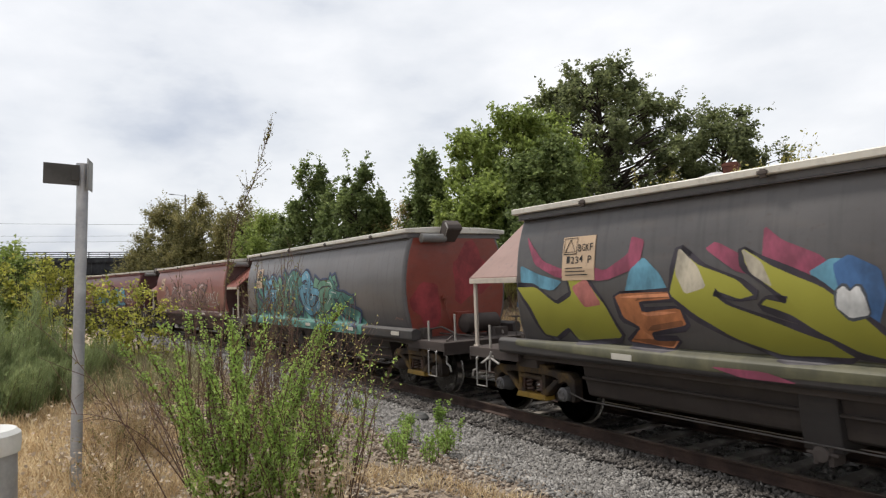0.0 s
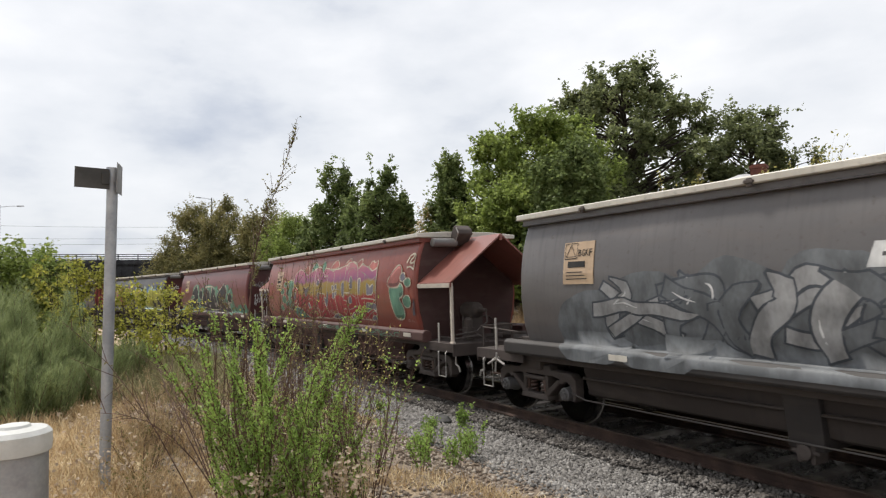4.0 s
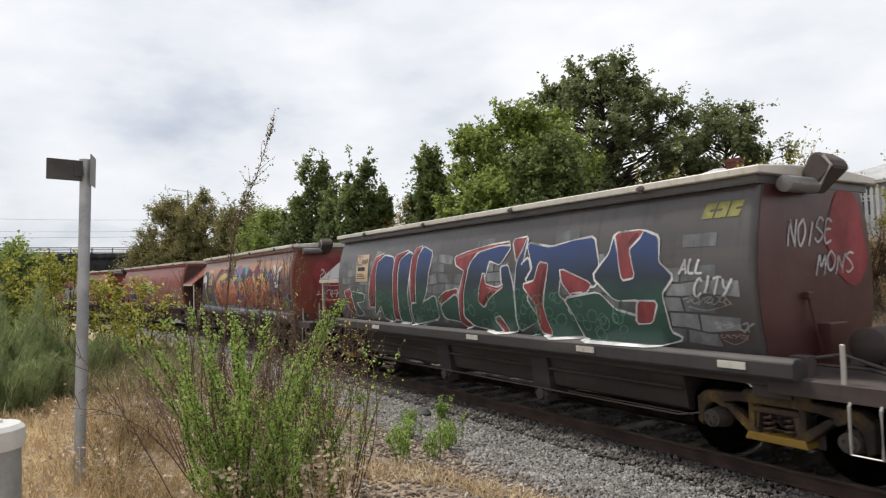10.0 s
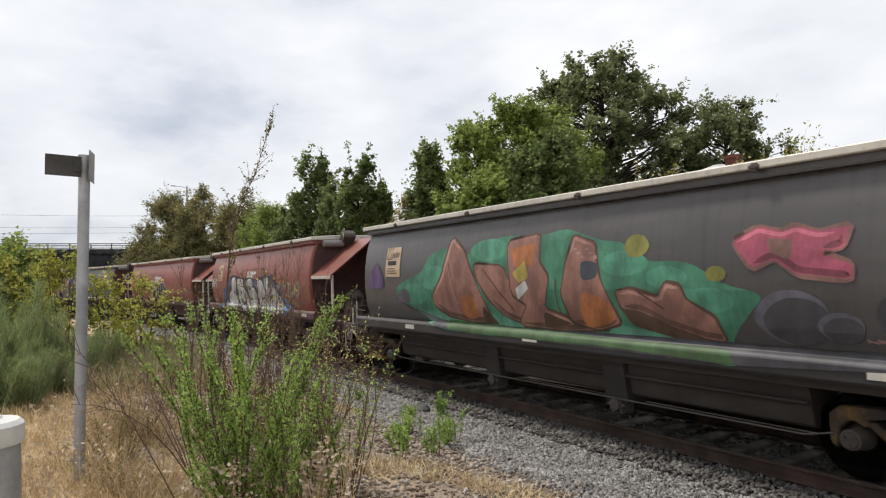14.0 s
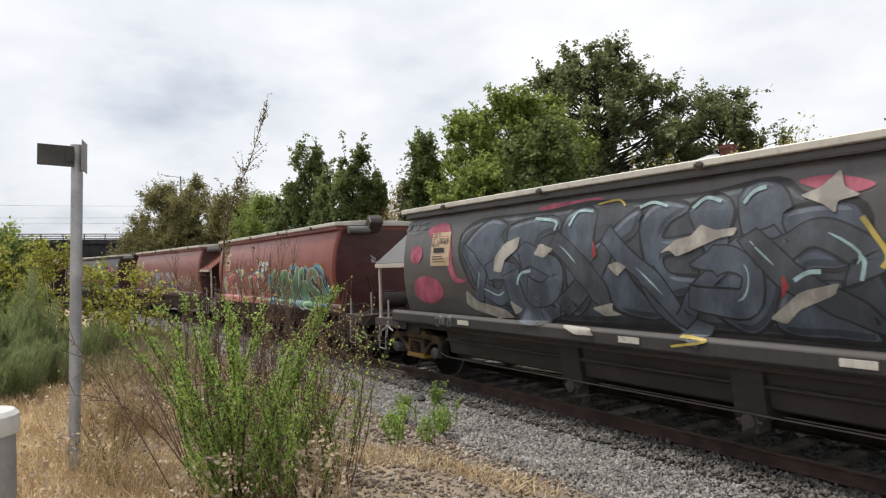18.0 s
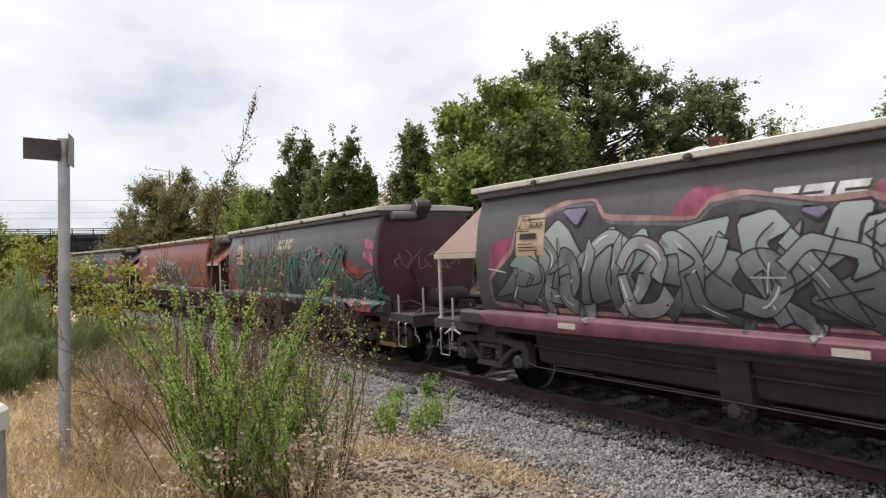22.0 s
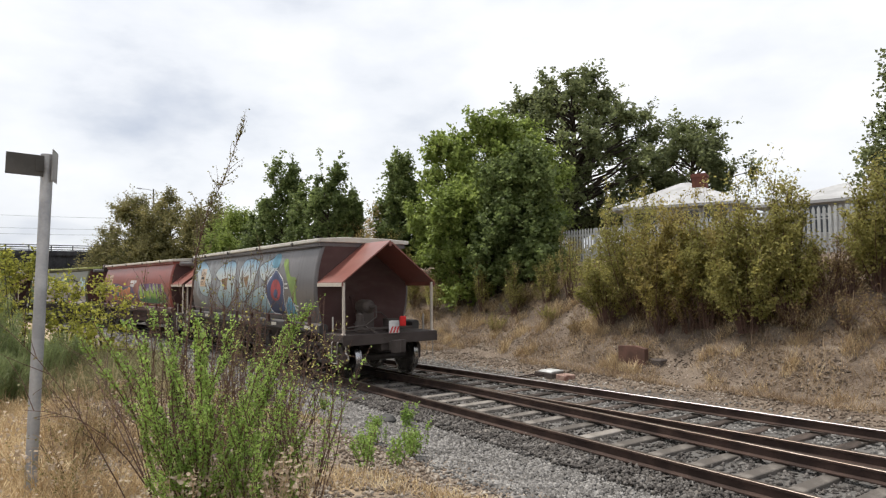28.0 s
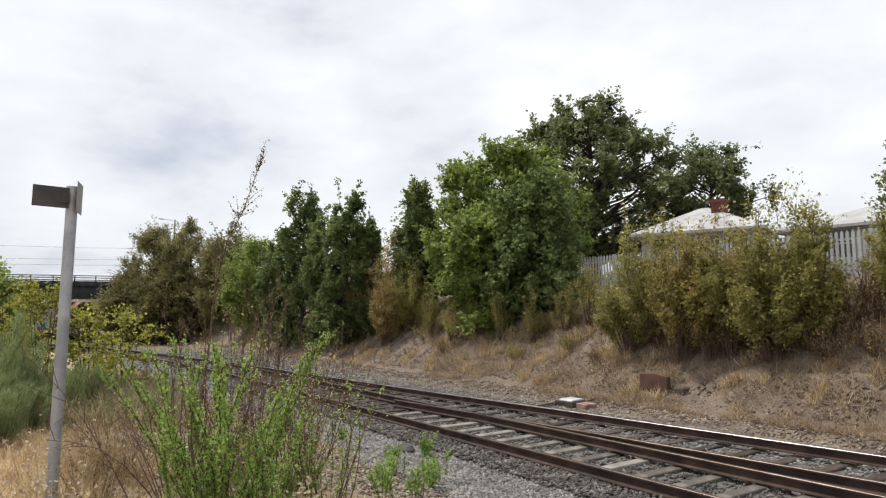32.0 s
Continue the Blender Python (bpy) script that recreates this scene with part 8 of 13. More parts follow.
        m.disc(0.29, 2.17, 0.07, 0.12, P_BLUE)
        m.disc(2.35, 2.32, 0.09, 0.08, P_NAVY, P_BLACK, 0.03)
        m.line([(-3.27, 1.35), (-0.29, 1.39), (2.59, 1.38), (3.25, 1.38)], 0.016, P_WHITE)
        m.line([(-0.94, 1.48), (-0.89, 1.21)], 0.04, P_BLACK)
        m.line([(0.82, 1.37), (0.9, 1.27)], 0.04, P_BLACK)
        m.line([(1.78, 1.33), (1.77, 1.22)], 0.04, P_BLACK)
        m.line([(2.26, 1.32), (2.21, 1.21)], 0.04, P_BLACK)
        m.line([(-1.97, 1.44), (-1.68, 1.33)], 0.04, P_BLACK)
        m.line([(2.51, 2.24), (2.54, 2.32), (2.62, 2.29), (2.71, 2.32)], 0.03, P_YELLOW)
        m.line([(3.06, 2.12), (3.21, 2.17)], 0.03, P_YELLOW)
        m.line([(3.12, 2.22), (3.16, 2.09)], 0.03, P_YELLOW)
        m.pen("BIPOPST", -5.58, -4.7, 1.99, 2.34, P_WHITE, w=0.03)
        m.scrawl(-5.28, -4.63, 1.63, 1.92, P_FAINTRED, w=0.025, turns=4)
        m.scrawl(-4.28, -3.53, 2.02, 2.21, P_FAINT, w=0.025, turns=5)
        m.pen("MTWO", 3.31, 4.83, 1.7, 2.14, P_PUTTY, w=0.07)
        m.pen("PST", 4.99, 5.27, 1.82, 2.15, P_FAINT, w=0.03)
        m.line([(3.19, 2.16), (3.35, 2.23), (3.5, 2.18), (3.66, 2.25), (3.88, 2.19), (4.1, 2.24), (4.3, 2.18), (4.51, 2.21), (4.7, 2.15), (4.95, 2.1), (5.03, 1.98), (4.9, 1.77), (4.94, 1.64), (4.67, 1.56), (4.42, 1.6), (4.12, 1.54), (3.87, 1.6), (3.54, 1.54), (3.35, 1.68), (3.22, 1.82), (3.21, 2.01), (3.19, 2.16)], 0.022, P_CORAL)
        m.scrawl(3.95, 4.49, 1.45, 1.54, P_PUTTY, w=0.02, turns=5)
    elif k == 11:
        m.shape([(-4.05, 2), (-3.02, 2.33), (-2.71, 2.64), (-1.96, 2.77), (-1.51, 2.6), (-0.79, 2.81), (-0.28, 2.88), (0.55, 2.83), (1.12, 2.89), (1.83, 2.69), (2.21, 2.63), (2.58, 2.39), (3.22, 2.34), (3.69, 2.09), (4.12, 1.96), (4, 1.77), (3.73, 1.42), (3.84, 1.18), (3.33, 1.21), (2.02, 1.3), (-0.67, 1.22), (-2.37, 1.28), (-3.43, 1.56)], P_JADE, soft=True)
        m.shape([(-2.23, 1.43), (1.78, 1.35), (3.62, 1.35), (3.84, 1.18), (2.25, 1.24), (-1.83, 1.23)], P_GREEN)
        m.disc(2.23, 2.36, 0.40, 0.17, P_JADE2)
        m.disc(2.9, 2.17, 0.31, 0.14, P_JADE2)
        m.disc(3.48, 1.89, 0.32, 0.15, P_JADE2)
        m.disc(-0.76, 2.67, 0.53, 0.19, P_JADE2)
        m.disc(-2.55, 2.21, 0.55, 0.23, P_JADE2)
        m.disc(-3.31, 1.89, 0.49, 0.22, P_JADE2)
        m.disc(3.17, 1.85, 0.30, 0.18, P_JADE2)
        m.disc(2.45, 2.58, 0.20, 0.15, P_OLIVE)
        m.disc(3.6, 2.2, 0.13, 0.09, P_OLIVE)
        m.shape([(-2.61, 1.84), (-2.22, 2.26), (-1.95, 2.97), (-1.53, 2.7), (-1.19, 2.2), (-0.96, 1.82), (-0.74, 1.44), (-1.31, 1.42), (-2.08, 1.49), (-2.54, 1.69)], P_TERRA, P_BROWN, 0.03)
        m.shape([(-1.19, 2.44), (-0.36, 2.38), (-0.11, 2.01), (0.22, 1.7), (0.63, 1.54), (0.26, 1.41), (-0.33, 1.55), (-0.77, 1.82), (-1.09, 2.2)], P_TERRA, P_BROWN, 0.03)
        m.shape([(-0.25, 2.79), (0.54, 2.86), (0.54, 2.45), (0.76, 2.19), (0.61, 1.71), (1.34, 1.53), (1.96, 1.47), (0.99, 1.39), (-0.06, 1.42), (0.23, 1.75), (-0.13, 1.92)], P_TERRA, P_BROWN, 0.03)
        m.shape([(1.19, 2.51), (1.29, 2.79), (1.71, 2.65), (1.79, 2.18), (1.95, 1.86), (2.12, 1.56), (1.7, 1.45), (1.2, 1.52), (1.03, 1.93)], P_TERRA, P_BROWN, 0.03)
        m.shape([(2.09, 1.98), (2.34, 2.02), (2.77, 1.91), (2.9, 2.1), (3.1, 2.06), (3.18, 1.88), (3.54, 1.69), (3.64, 1.42), (3.36, 1.44), (2.81, 1.59), (2.51, 1.73), (2.17, 1.75)], P_TERRA, P_BROWN, 0.03)
        m.shape([(-1.63, 1.86), (-1.23, 1.86), (-1.16, 1.52), (-1.57, 1.49)], P_ORANGE, soft=True)
        m.shape([(-0.18, 2.66), (0.45, 2.73), (0.42, 2.36), (-0.02, 2.35)], P_ORANGE)
        m.shape([(-0.1, 2.26), (0.22, 2.47), (0.3, 2.19), (0.06, 2.1)], P_YELLOW)
        m.shape([(0.22, 2.15), (0.29, 2.01), (0.01, 1.83), (-0.03, 2.01)], P_WHITE)
        m.shape([(1.45, 1.94), (1.88, 1.86), (2.01, 1.59), (1.46, 1.49)], P_ORANGE, soft=True)
        m.shape([(1.47, 2.4), (1.76, 2.37), (1.73, 2.18), (1.47, 2.16)], P_SLATE, soft=True)
        m.shape([(2.16, 1.72), (2.61, 1.69), (3.18, 1.46), (3.54, 1.4), (3.14, 1.37), (2.34, 1.53)], P_BROWN)
        m.shape([(0.6, 1.67), (1.19, 1.5), (0.56, 1.41)], P_BROWN)
        m.shape([(-0.98, 1.72), (-0.58, 1.4), (-1.03, 1.41)], P_BROWN)
        m.disc(1.31, 2.59, 0.05, 0.02, P_FAINT)
        m.disc(1.4, 2.53, 0.04, 0.02, P_FAINT)
        m.disc(1.49, 2.47, 0.04, 0.02, P_FAINT)
        m.disc(1.56, 2.58, 0.04, 0.02, P_FAINT)
        m.disc(1.64, 2.52, 0.04, 0.02, P_FAINT)
        m.disc(1.73, 2.46, 0.04, 0.03, P_FAINT)
        m.line([(-2.02, 2.51), (-1.75, 1.81)], 0.02, P_BROWN)
        m.line([(-0.9, 2.34), (-0.12, 1.65)], 0.02, P_BROWN)
        m.line([(0.91, 2.18), (0.97, 1.68), (1.44, 1.47)], 0.02, P_BROWN)
        m.line([(2.45, 1.99), (2.85, 1.77)], 0.02, P_BROWN)
        m.shape([(3.82, 2.56), (4.12, 2.7), (4.38, 2.63), (4.53, 2.68), (4.77, 2.6), (5.06, 2.65), (5, 2.44), (4.78, 2.39), (5.07, 2.27), (5.06, 2.12), (4.54, 2.18), (4.31, 2.35), (4.05, 2.25)], P_PINK, P_ROSE, 0.03)
        m.shape([(4.22, 2.57), (4.5, 2.54), (4.47, 2.33), (4.27, 2.41)], P_ROSE)
        m.disc(4.45, 1.73, 0.40, 0.29, P_LILACGREY)
        m.disc(4.5, 1.69, 0.35, 0.25, P_SLATE2)
        m.disc(5.45, 1.81, 0.13, 0.25, P_LILACGREY)
        m.disc(5.42, 1.77, 0.16, 0.21, P_SLATE2)
        m.disc(4.93, 1.65, 0.22, 0.15, P_LILACGREY)
        m.disc(4.95, 1.62, 0.19, 0.13, P_SLATE2)
        m.shape([(-4.12, 1.77), (-3.43, 1.56), (-2.37, 1.28), (-1.83, 1.26), (3.8, 1.18), (5.58, 1.28), (5.55, 1.42), (3.99, 1.4), (3.73, 1.42), (-2.17, 1.36)], P_SLATE2)
        m.shape([(-2.25, 1.4), (1.96, 1.35), (3.75, 1.35), (3.84, 1.18), (2.25, 1.24), (-1.83, 1.23)], P_DARKGREEN)
        m.shape([(-5.34, 2.05), (-4.98, 2.57), (-4.6, 2.11), (-4.83, 1.99)], P_PURPLE, soft=True)
        m.shape([(-4.12, 1.77), (-3.65, 2), (-3.48, 1.72)], P_LILACGREY, soft=True)
    elif k == 12:
        m.wild(-3.5, 2.6, 1.4, 2.3, 6, [P_SILVER, P_FAINT], P_BLACK, shine=P_WHITE)
        m.pen("PST", -5.5, -4.8, 2.0, 2.3, P_WHITE)
        m.scrawl(3.0, 4.8, 1.6, 2.1, P_WHITE, turns=6)
    elif k == 13:
        emblem(m, -0.52, 2.2, 1.07, 0.31, P_WHITE)
        m.shape([(-4.84, 1.89), (-4.32, 2.09), (-3.24, 2.23), (-2.45, 2.31), (-1.88, 2.1), (-1.61, 2.02), (-0.86, 2.17), (-0.41, 2.21), (0.21, 2.03), (0.55, 1.76), (0.64, 1.43), (0.62, 1.24), (-3.7, 1.17), (-4.84, 1.3)], P_CREAM, P_SKY, 0.03, soft=True)
        m.disc(-4.16, 1.88, 0.15, 0.08, P_YELLOW)
        m.disc(-2.16, 2.22, 0.12, 0.07, P_YELLOW)
        m.disc(-1.61, 2, 0.10, 0.06, P_YELLOW)
        m.disc(-0.52, 2.11, 0.09, 0.06, P_YELLOW)
        m.disc(-0.18, 2.05, 0.09, 0.06, P_YELLOW)
        m.disc(0.4, 1.86, 0.07, 0.05, P_YELLOW)
        m.disc(0.44, 1.68, 0.07, 0.05, P_YELLOW)
        m.disc(-4.63, 1.7, 0.16, 0.08, P_YELLOW)
        m.disc(-2.84, 2.1, 0.13, 0.07, P_YELLOW)
        m.shape([(-4.42, 2), (-3.94, 2.09), (-3.41, 2.19), (-2.91, 2.1), (-3.1, 1.92), (-3.63, 1.82), (-3.34, 1.6), (-3.7, 1.17), (-4.64, 1.21), (-4.58, 1.5), (-4.11, 1.71)], P_CORAL, P_DARKRED, 0.03, P_FAINT)
        m.shape([(-3, 2.05), (-2.76, 2.1), (-2.61, 1.66), (-2.28, 1.55), (-2.11, 1.19), (-3.02, 1.26), (-3.08, 1.65)], P_CORAL, P_DARKRED, 0.03, P_FAINT)
        m.shape([(-2.23, 2.01), (-1.74, 2.1), (-1.68, 1.69), (-1.12, 1.29), (-1.83, 1.21), (-2.19, 1.42), (-2.37, 1.5), (-2.43, 1.75)], P_CORAL, P_DARKRED, 0.03, P_FAINT)
        m.shape([(-1.38, 1.86), (-0.98, 2.1), (-0.63, 2.02), (-0.9, 1.79), (-0.64, 1.5), (-0.71, 1.21), (-1.56, 1.27), (-1.63, 1.45), (-1.22, 1.51)], P_CORAL, P_DARKRED, 0.03, P_FAINT)
        m.shape([(-0.55, 1.88), (-0.2, 1.99), (0.06, 1.75), (0.25, 1.96), (0.37, 1.82), (0.47, 1.45), (0.75, 1.35), (0.24, 1.28), (-0.04, 1.39), (-0.18, 1.32), (-0.44, 1.58)], P_CORAL, P_DARKRED, 0.03, P_FAINT)
        m.disc(-3.69, 1.58, 0.09, 0.06, P_TEAL)
        m.disc(-1.96, 1.64, 0.07, 0.05, P_TEAL)
        m.disc(-2.92, 1.48, 0.08, 0.05, P_TEAL)
        m.disc(-1.04, 1.71, 0.06, 0.05, P_TEAL)
        m.disc(-0.89, 1.45, 0.06, 0.05, P_TEAL)
        m.disc(-0.15, 1.67, 0.05, 0.04, P_TEAL)
        m.disc(0.34, 1.62, 0.04, 0.04, P_TEAL)
        m.disc(-3.96, 1.43, 0.09, 0.06, P_TEAL)
        m.line([(-4.25, 1.56), (-3.93, 1.48)], 0.022, P_DARKRED)
        m.line([(-2.76, 2.01), (-2.71, 1.57)], 0.022, P_DARKRED)
        m.line([(-1.91, 1.85), (-1.77, 1.44)], 0.022, P_DARKRED)
        m.line([(-0.99, 1.94), (-0.96, 1.56), (-1.27, 1.39)], 0.022, P_DARKRED)
        m.line([(-0.23, 1.81), (-0.09, 1.53)], 0.022, P_DARKRED)
        m.shape([(-4.93, 1.35), (0.6, 1.32), (0.61, 1.19), (-3.7, 1.12), (-4.84, 1.2)], P_CORAL)
        m.scrawl(-3.91, -3.02, 1.23, 1.3, P_DARKRED, w=0.016, turns=4)
        m.disc(0.67, 1.95, 0.16, 0.19, P_SKY)
        m.shape([(0.46, 1.42), (1.59, 1.32), (1.75, 1.18), (0.61, 1.21)], P_SKY)
        m.pen("HATS", 0.9, 1.41, 1.23, 1.33, P_NAVY, w=0.025)
        m.shape([(2.52, 2.23), (2.58, 2.34), (2.91, 2.39), (3.13, 2.33), (3.07, 2.21)], P_SKY, P_YELLOW, 0.03, soft=True)
        m.shape([(3.61, 2.23), (3.66, 2.29), (3.77, 2.33), (3.92, 2.23), (3.77, 2.12)], P_SKY, P_YELLOW, 0.03, soft=True)
        m.shape([(0.67, 1.7), (0.77, 2.1), (1.08, 2.27), (1.59, 2.15), (2.09, 2.28), (2.36, 2.21), (2.54, 2.15), (2.9, 2.28), (3.29, 2.32), (3.58, 2.28), (3.91, 2.2), (4.39, 2.28), (4.38, 1.2), (3.81, 1.17), (2.55, 1.18), (1.6, 1.2), (0.82, 1.44)], P_BLACK)
        m.shape([(0.86, 2.03), (1.07, 2.22), (1.4, 2.19), (1.46, 1.91), (1.35, 1.72), (1.54, 1.67), (1.48, 1.45), (1.16, 1.43), (0.97, 1.65), (0.77, 1.77)], P_LEAF, P_WHITE, 0.022, soft=True)
        m.shape([(1.62, 2.1), (2.09, 2.22), (2.39, 2.13), (2.45, 1.82), (2.33, 1.48), (2.3, 1.26), (1.89, 1.23), (1.7, 1.43), (1.68, 1.21), (1.52, 1.31), (1.69, 1.68), (1.56, 1.85)], P_LEAF, P_WHITE, 0.022, soft=True)
        m.shape([(2.45, 2.15), (2.6, 2.12), (2.81, 1.99), (3.02, 2.25), (3.26, 2.26), (3.16, 1.89), (2.97, 1.52), (2.85, 1.21), (2.43, 1.25), (2.49, 1.49), (2.56, 1.66), (2.46, 1.88)], P_LEAF, P_WHITE, 0.022, soft=True)
        m.shape([(3.31, 2.2), (3.54, 2.27), (3.65, 2.1), (3.54, 1.9), (3.75, 1.91), (4.04, 1.85), (3.99, 1.59), (3.85, 1.2), (3.53, 1.18), (3.34, 1.39), (3.16, 1.53), (3.2, 1.84)], P_LEAF, P_WHITE, 0.022, soft=True)
        m.shape([(1.15, 2.03), (1.29, 2.03), (1.23, 1.85), (1.13, 1.88)], P_BLACK)
        m.shape([(1.96, 1.98), (2.12, 1.98), (2.05, 1.75), (1.91, 1.75)], P_BLACK)
        m.shape([(3.39, 2.1), (3.53, 2.12), (3.5, 1.95), (3.39, 1.92)], P_BLACK)
        m.disc(1.01, 1.9, 0.08, 0.08, P_TAN)
        m.disc(2.13, 1.58, 0.05, 0.07, P_TAN)
        m.disc(3.87, 1.72, 0.08, 0.07, P_TAN)
        m.shape([(3.05, 1.39), (3.26, 1.39), (3.46, 1.2), (3.15, 1.2)], P_SKY)
        m.shape([(4.34, 2.32), (4.49, 2.39), (4.81, 2.34), (5.07, 2.18), (5.06, 2), (5.36, 1.77), (5.49, 1.57), (5.33, 1.51), (5.11, 1.72), (4.8, 2.04), (4.53, 2.18)], P_SKY, P_YELLOW, 0.03)
        m.shape([(3.82, 2.15), (4.24, 2.3), (4.63, 2.26), (4.98, 2.07), (5.11, 1.76), (5.29, 1.42), (5.25, 1.22), (3.84, 1.13), (3.92, 1.48)], P_BLACK)
        m.shape([(3.93, 2.15), (4.24, 2.26), (4.58, 2.18), (4.69, 2), (4.49, 1.89), (4.33, 2.05), (4.18, 2), (4.16, 1.84), (4.48, 1.7), (4.69, 1.56), (4.66, 1.2), (3.84, 1.21), (3.79, 1.39), (4.14, 1.49), (3.89, 1.79)], P_LEAF, P_WHITE, 0.022, soft=True)
        m.shape([(3.98, 2.11), (4.24, 2.23), (4.43, 2.15), (4.33, 2.06), (4.15, 2.03), (4.09, 1.88)], P_TAN)
        m.shape([(4.75, 1.96), (4.89, 2.04), (4.97, 1.83), (5.22, 1.45), (5.21, 1.35), (4.75, 1.34), (4.88, 1.64)], P_LEAF, P_WHITE, 0.022, soft=True)
        m.shape([(4.6, 2.04), (4.87, 1.97), (4.8, 1.68), (4.63, 1.78)], P_TAN, P_BLACK, 0.02)
        m.shape([(4.82, 1.31), (5.2, 1.38), (5.54, 1.19), (4.86, 1.19)], P_SKY)
        m.pen("NCS", 5.07, 5.4, 1.94, 2.07, P_NAVY, w=0.025)
        m.pen("GENS", 5.09, 5.44, 1.79, 1.9, P_NAVY, w=0.022)
        ends.scrawl(-0.3, 0.5, 2.3, 2.6, P_WHITE, turns=3)
    elif k == 14:
        m.shape([(-1.52, 3.08), (-1.28, 3.15), (-0.73, 3.15), (-0.24, 3.15), (-0.26, 3.03), (-0.75, 2.94)], P_PINK, soft=True)
        m.shape([(-4.71, 2.94), (-3.98, 3.01), (-3.71, 2.1), (-3.32, 2), (-3.73, 1.95), (-4.14, 2.51)], P_PINK, soft=True)
        m.shape([(2.51, 3.04), (2.88, 3.06), (3.25, 2.93), (3.06, 2.86), (2.76, 2.92)], P_PINK, soft=True)
        m.shape([(3.65, 2.84), (3.93, 2.95), (4.33, 2.88), (4.67, 2.73), (4.6, 2.63), (4.4, 2.6), (4.14, 2.46), (3.96, 2.6), (3.63, 2.7)], P_PINK, soft=True)
        m.shape([(3.33, 2.3), (3.74, 2.26), (4.07, 2.08), (4.09, 1.97), (4.48, 1.88), (4.47, 1.78), (4.2, 1.74), (4.26, 1.56), (3.82, 1.47), (3.46, 1.49), (3.4, 1.85)], P_PINK, soft=True)
        m.disc(-5.08, 2.48, 0.23, 0.18, P_PINK)
        m.disc(-4.68, 1.79, 0.53, 0.27, P_PINK)
        m.disc(4.55, 2.43, 0.22, 0.13, P_PINK)
        m.shape([(-3.55, 2.69), (-2.99, 3), (-1.2, 3.02), (-0.27, 3.07), (0.58, 3), (1.4, 3.01), (2.27, 3.06), (2.62, 2.87), (3.15, 2.71), (3.23, 2.25), (3.44, 1.74), (3.45, 1.46), (2.06, 1.43), (0.73, 1.43), (-1.26, 1.41), (-2.77, 1.63), (-3.32, 2.1)], P_SLATE, P_BLACK, 0.05, soft=True)
        m.shape([(-3.43, 2.54), (-2.8, 2.99), (-2.25, 2.91), (-2.36, 2.73), (-2.14, 2.36), (-2.66, 2.19), (-2.42, 1.64), (-2.17, 1.46), (-2.82, 1.53), (-3.06, 1.91), (-3.22, 2.19)], P_STORM, P_BLACK, 0.03, soft=True)
        m.shape([(-2.14, 2.86), (-1.17, 2.95), (-0.97, 2.75), (-1.39, 2.64), (-1.44, 2.26), (-1.1, 1.92), (-0.93, 1.51), (-1.7, 1.43), (-1.98, 1.74), (-1.82, 2.18), (-2.07, 2.45)], P_STORM, P_BLACK, 0.03, soft=True)
        m.shape([(-0.91, 2.79), (-0.64, 3.02), (-0.29, 2.95), (-0.27, 2.48), (0.29, 2.84), (0.5, 2.9), (0.43, 2.6), (0.11, 2.39), (0.43, 1.94), (0.78, 1.54), (0.13, 1.59), (-0.23, 1.93), (-0.49, 1.61), (-0.79, 1.52), (-0.8, 2.09)], P_STORM, P_BLACK, 0.03, soft=True)
        m.shape([(0.53, 2.75), (0.8, 2.98), (1.24, 2.88), (0.96, 2.72), (0.88, 2.51), (1.38, 2.53), (1.29, 2.36), (0.89, 2.3), (0.98, 2.08), (1.47, 2.02), (1.35, 1.88), (0.68, 1.79), (0.62, 2.23)], P_STORM, P_BLACK, 0.03, soft=True)
        m.shape([(1.25, 2.84), (1.59, 2.99), (1.82, 2.8), (1.76, 2.41), (2.09, 1.95), (1.88, 2.93), (2.27, 3.06), (2.49, 2.7), (2.43, 2.2), (2.29, 1.7), (1.97, 1.43), (1.59, 1.61), (1.37, 1.95), (1.48, 2.35)], P_STORM, P_BLACK, 0.03, soft=True)
        m.shape([(2.41, 2.7), (2.94, 2.76), (3.15, 2.65), (3.2, 2.31), (2.95, 2.14), (2.66, 2.14), (2.57, 1.96), (2.94, 1.99), (2.91, 1.78), (3.25, 1.45), (2.84, 1.45), (2.39, 1.45), (2.28, 1.64), (2.51, 2.26)], P_STORM, P_BLACK, 0.03, soft=True)
        m.wild(-3.25, 3.08, 1.4, 2.7, 6, [P_STORM, P_STORM, P_SLATE], P_BLACK, fat=0.3, edge=0.022, layer=m.top + 0.2, strokes=2, lean=0.05, shine=P_PALESKY)
        m.line([(-1.55, 2.95), (-1.07, 2.87), (-1.08, 2.74)], 0.045, P_PALESKY)
        m.line([(-0.77, 2.78), (-0.63, 2.98), (-0.33, 2.96)], 0.045, P_PALESKY)
        m.line([(0.49, 2.94), (0.69, 2.99), (0.92, 2.92)], 0.045, P_PALESKY)
        m.line([(1.29, 2.86), (1.46, 2.97), (1.66, 2.91)], 0.045, P_PALESKY)
        m.line([(1.94, 2.86), (2.04, 2.98), (2.18, 3.02)], 0.045, P_PALESKY)
        m.line([(2.5, 2.01), (2.64, 2.09), (2.77, 2.1)], 0.045, P_PALESKY)
        m.line([(-1.93, 1.92), (-1.83, 2.09), (-1.59, 2.14)], 0.045, P_PALESKY)
        m.line([(3.13, 2.25), (3.17, 2.18), (3.14, 2.01)], 0.045, P_PALESKY)
        m.shape([(-2.48, 2.37), (-2.25, 2.59), (-1.86, 2.69), (-1.91, 2.49), (-2.23, 2.32), (-2.32, 2.11), (-2.53, 2.14)], P_CAMO)
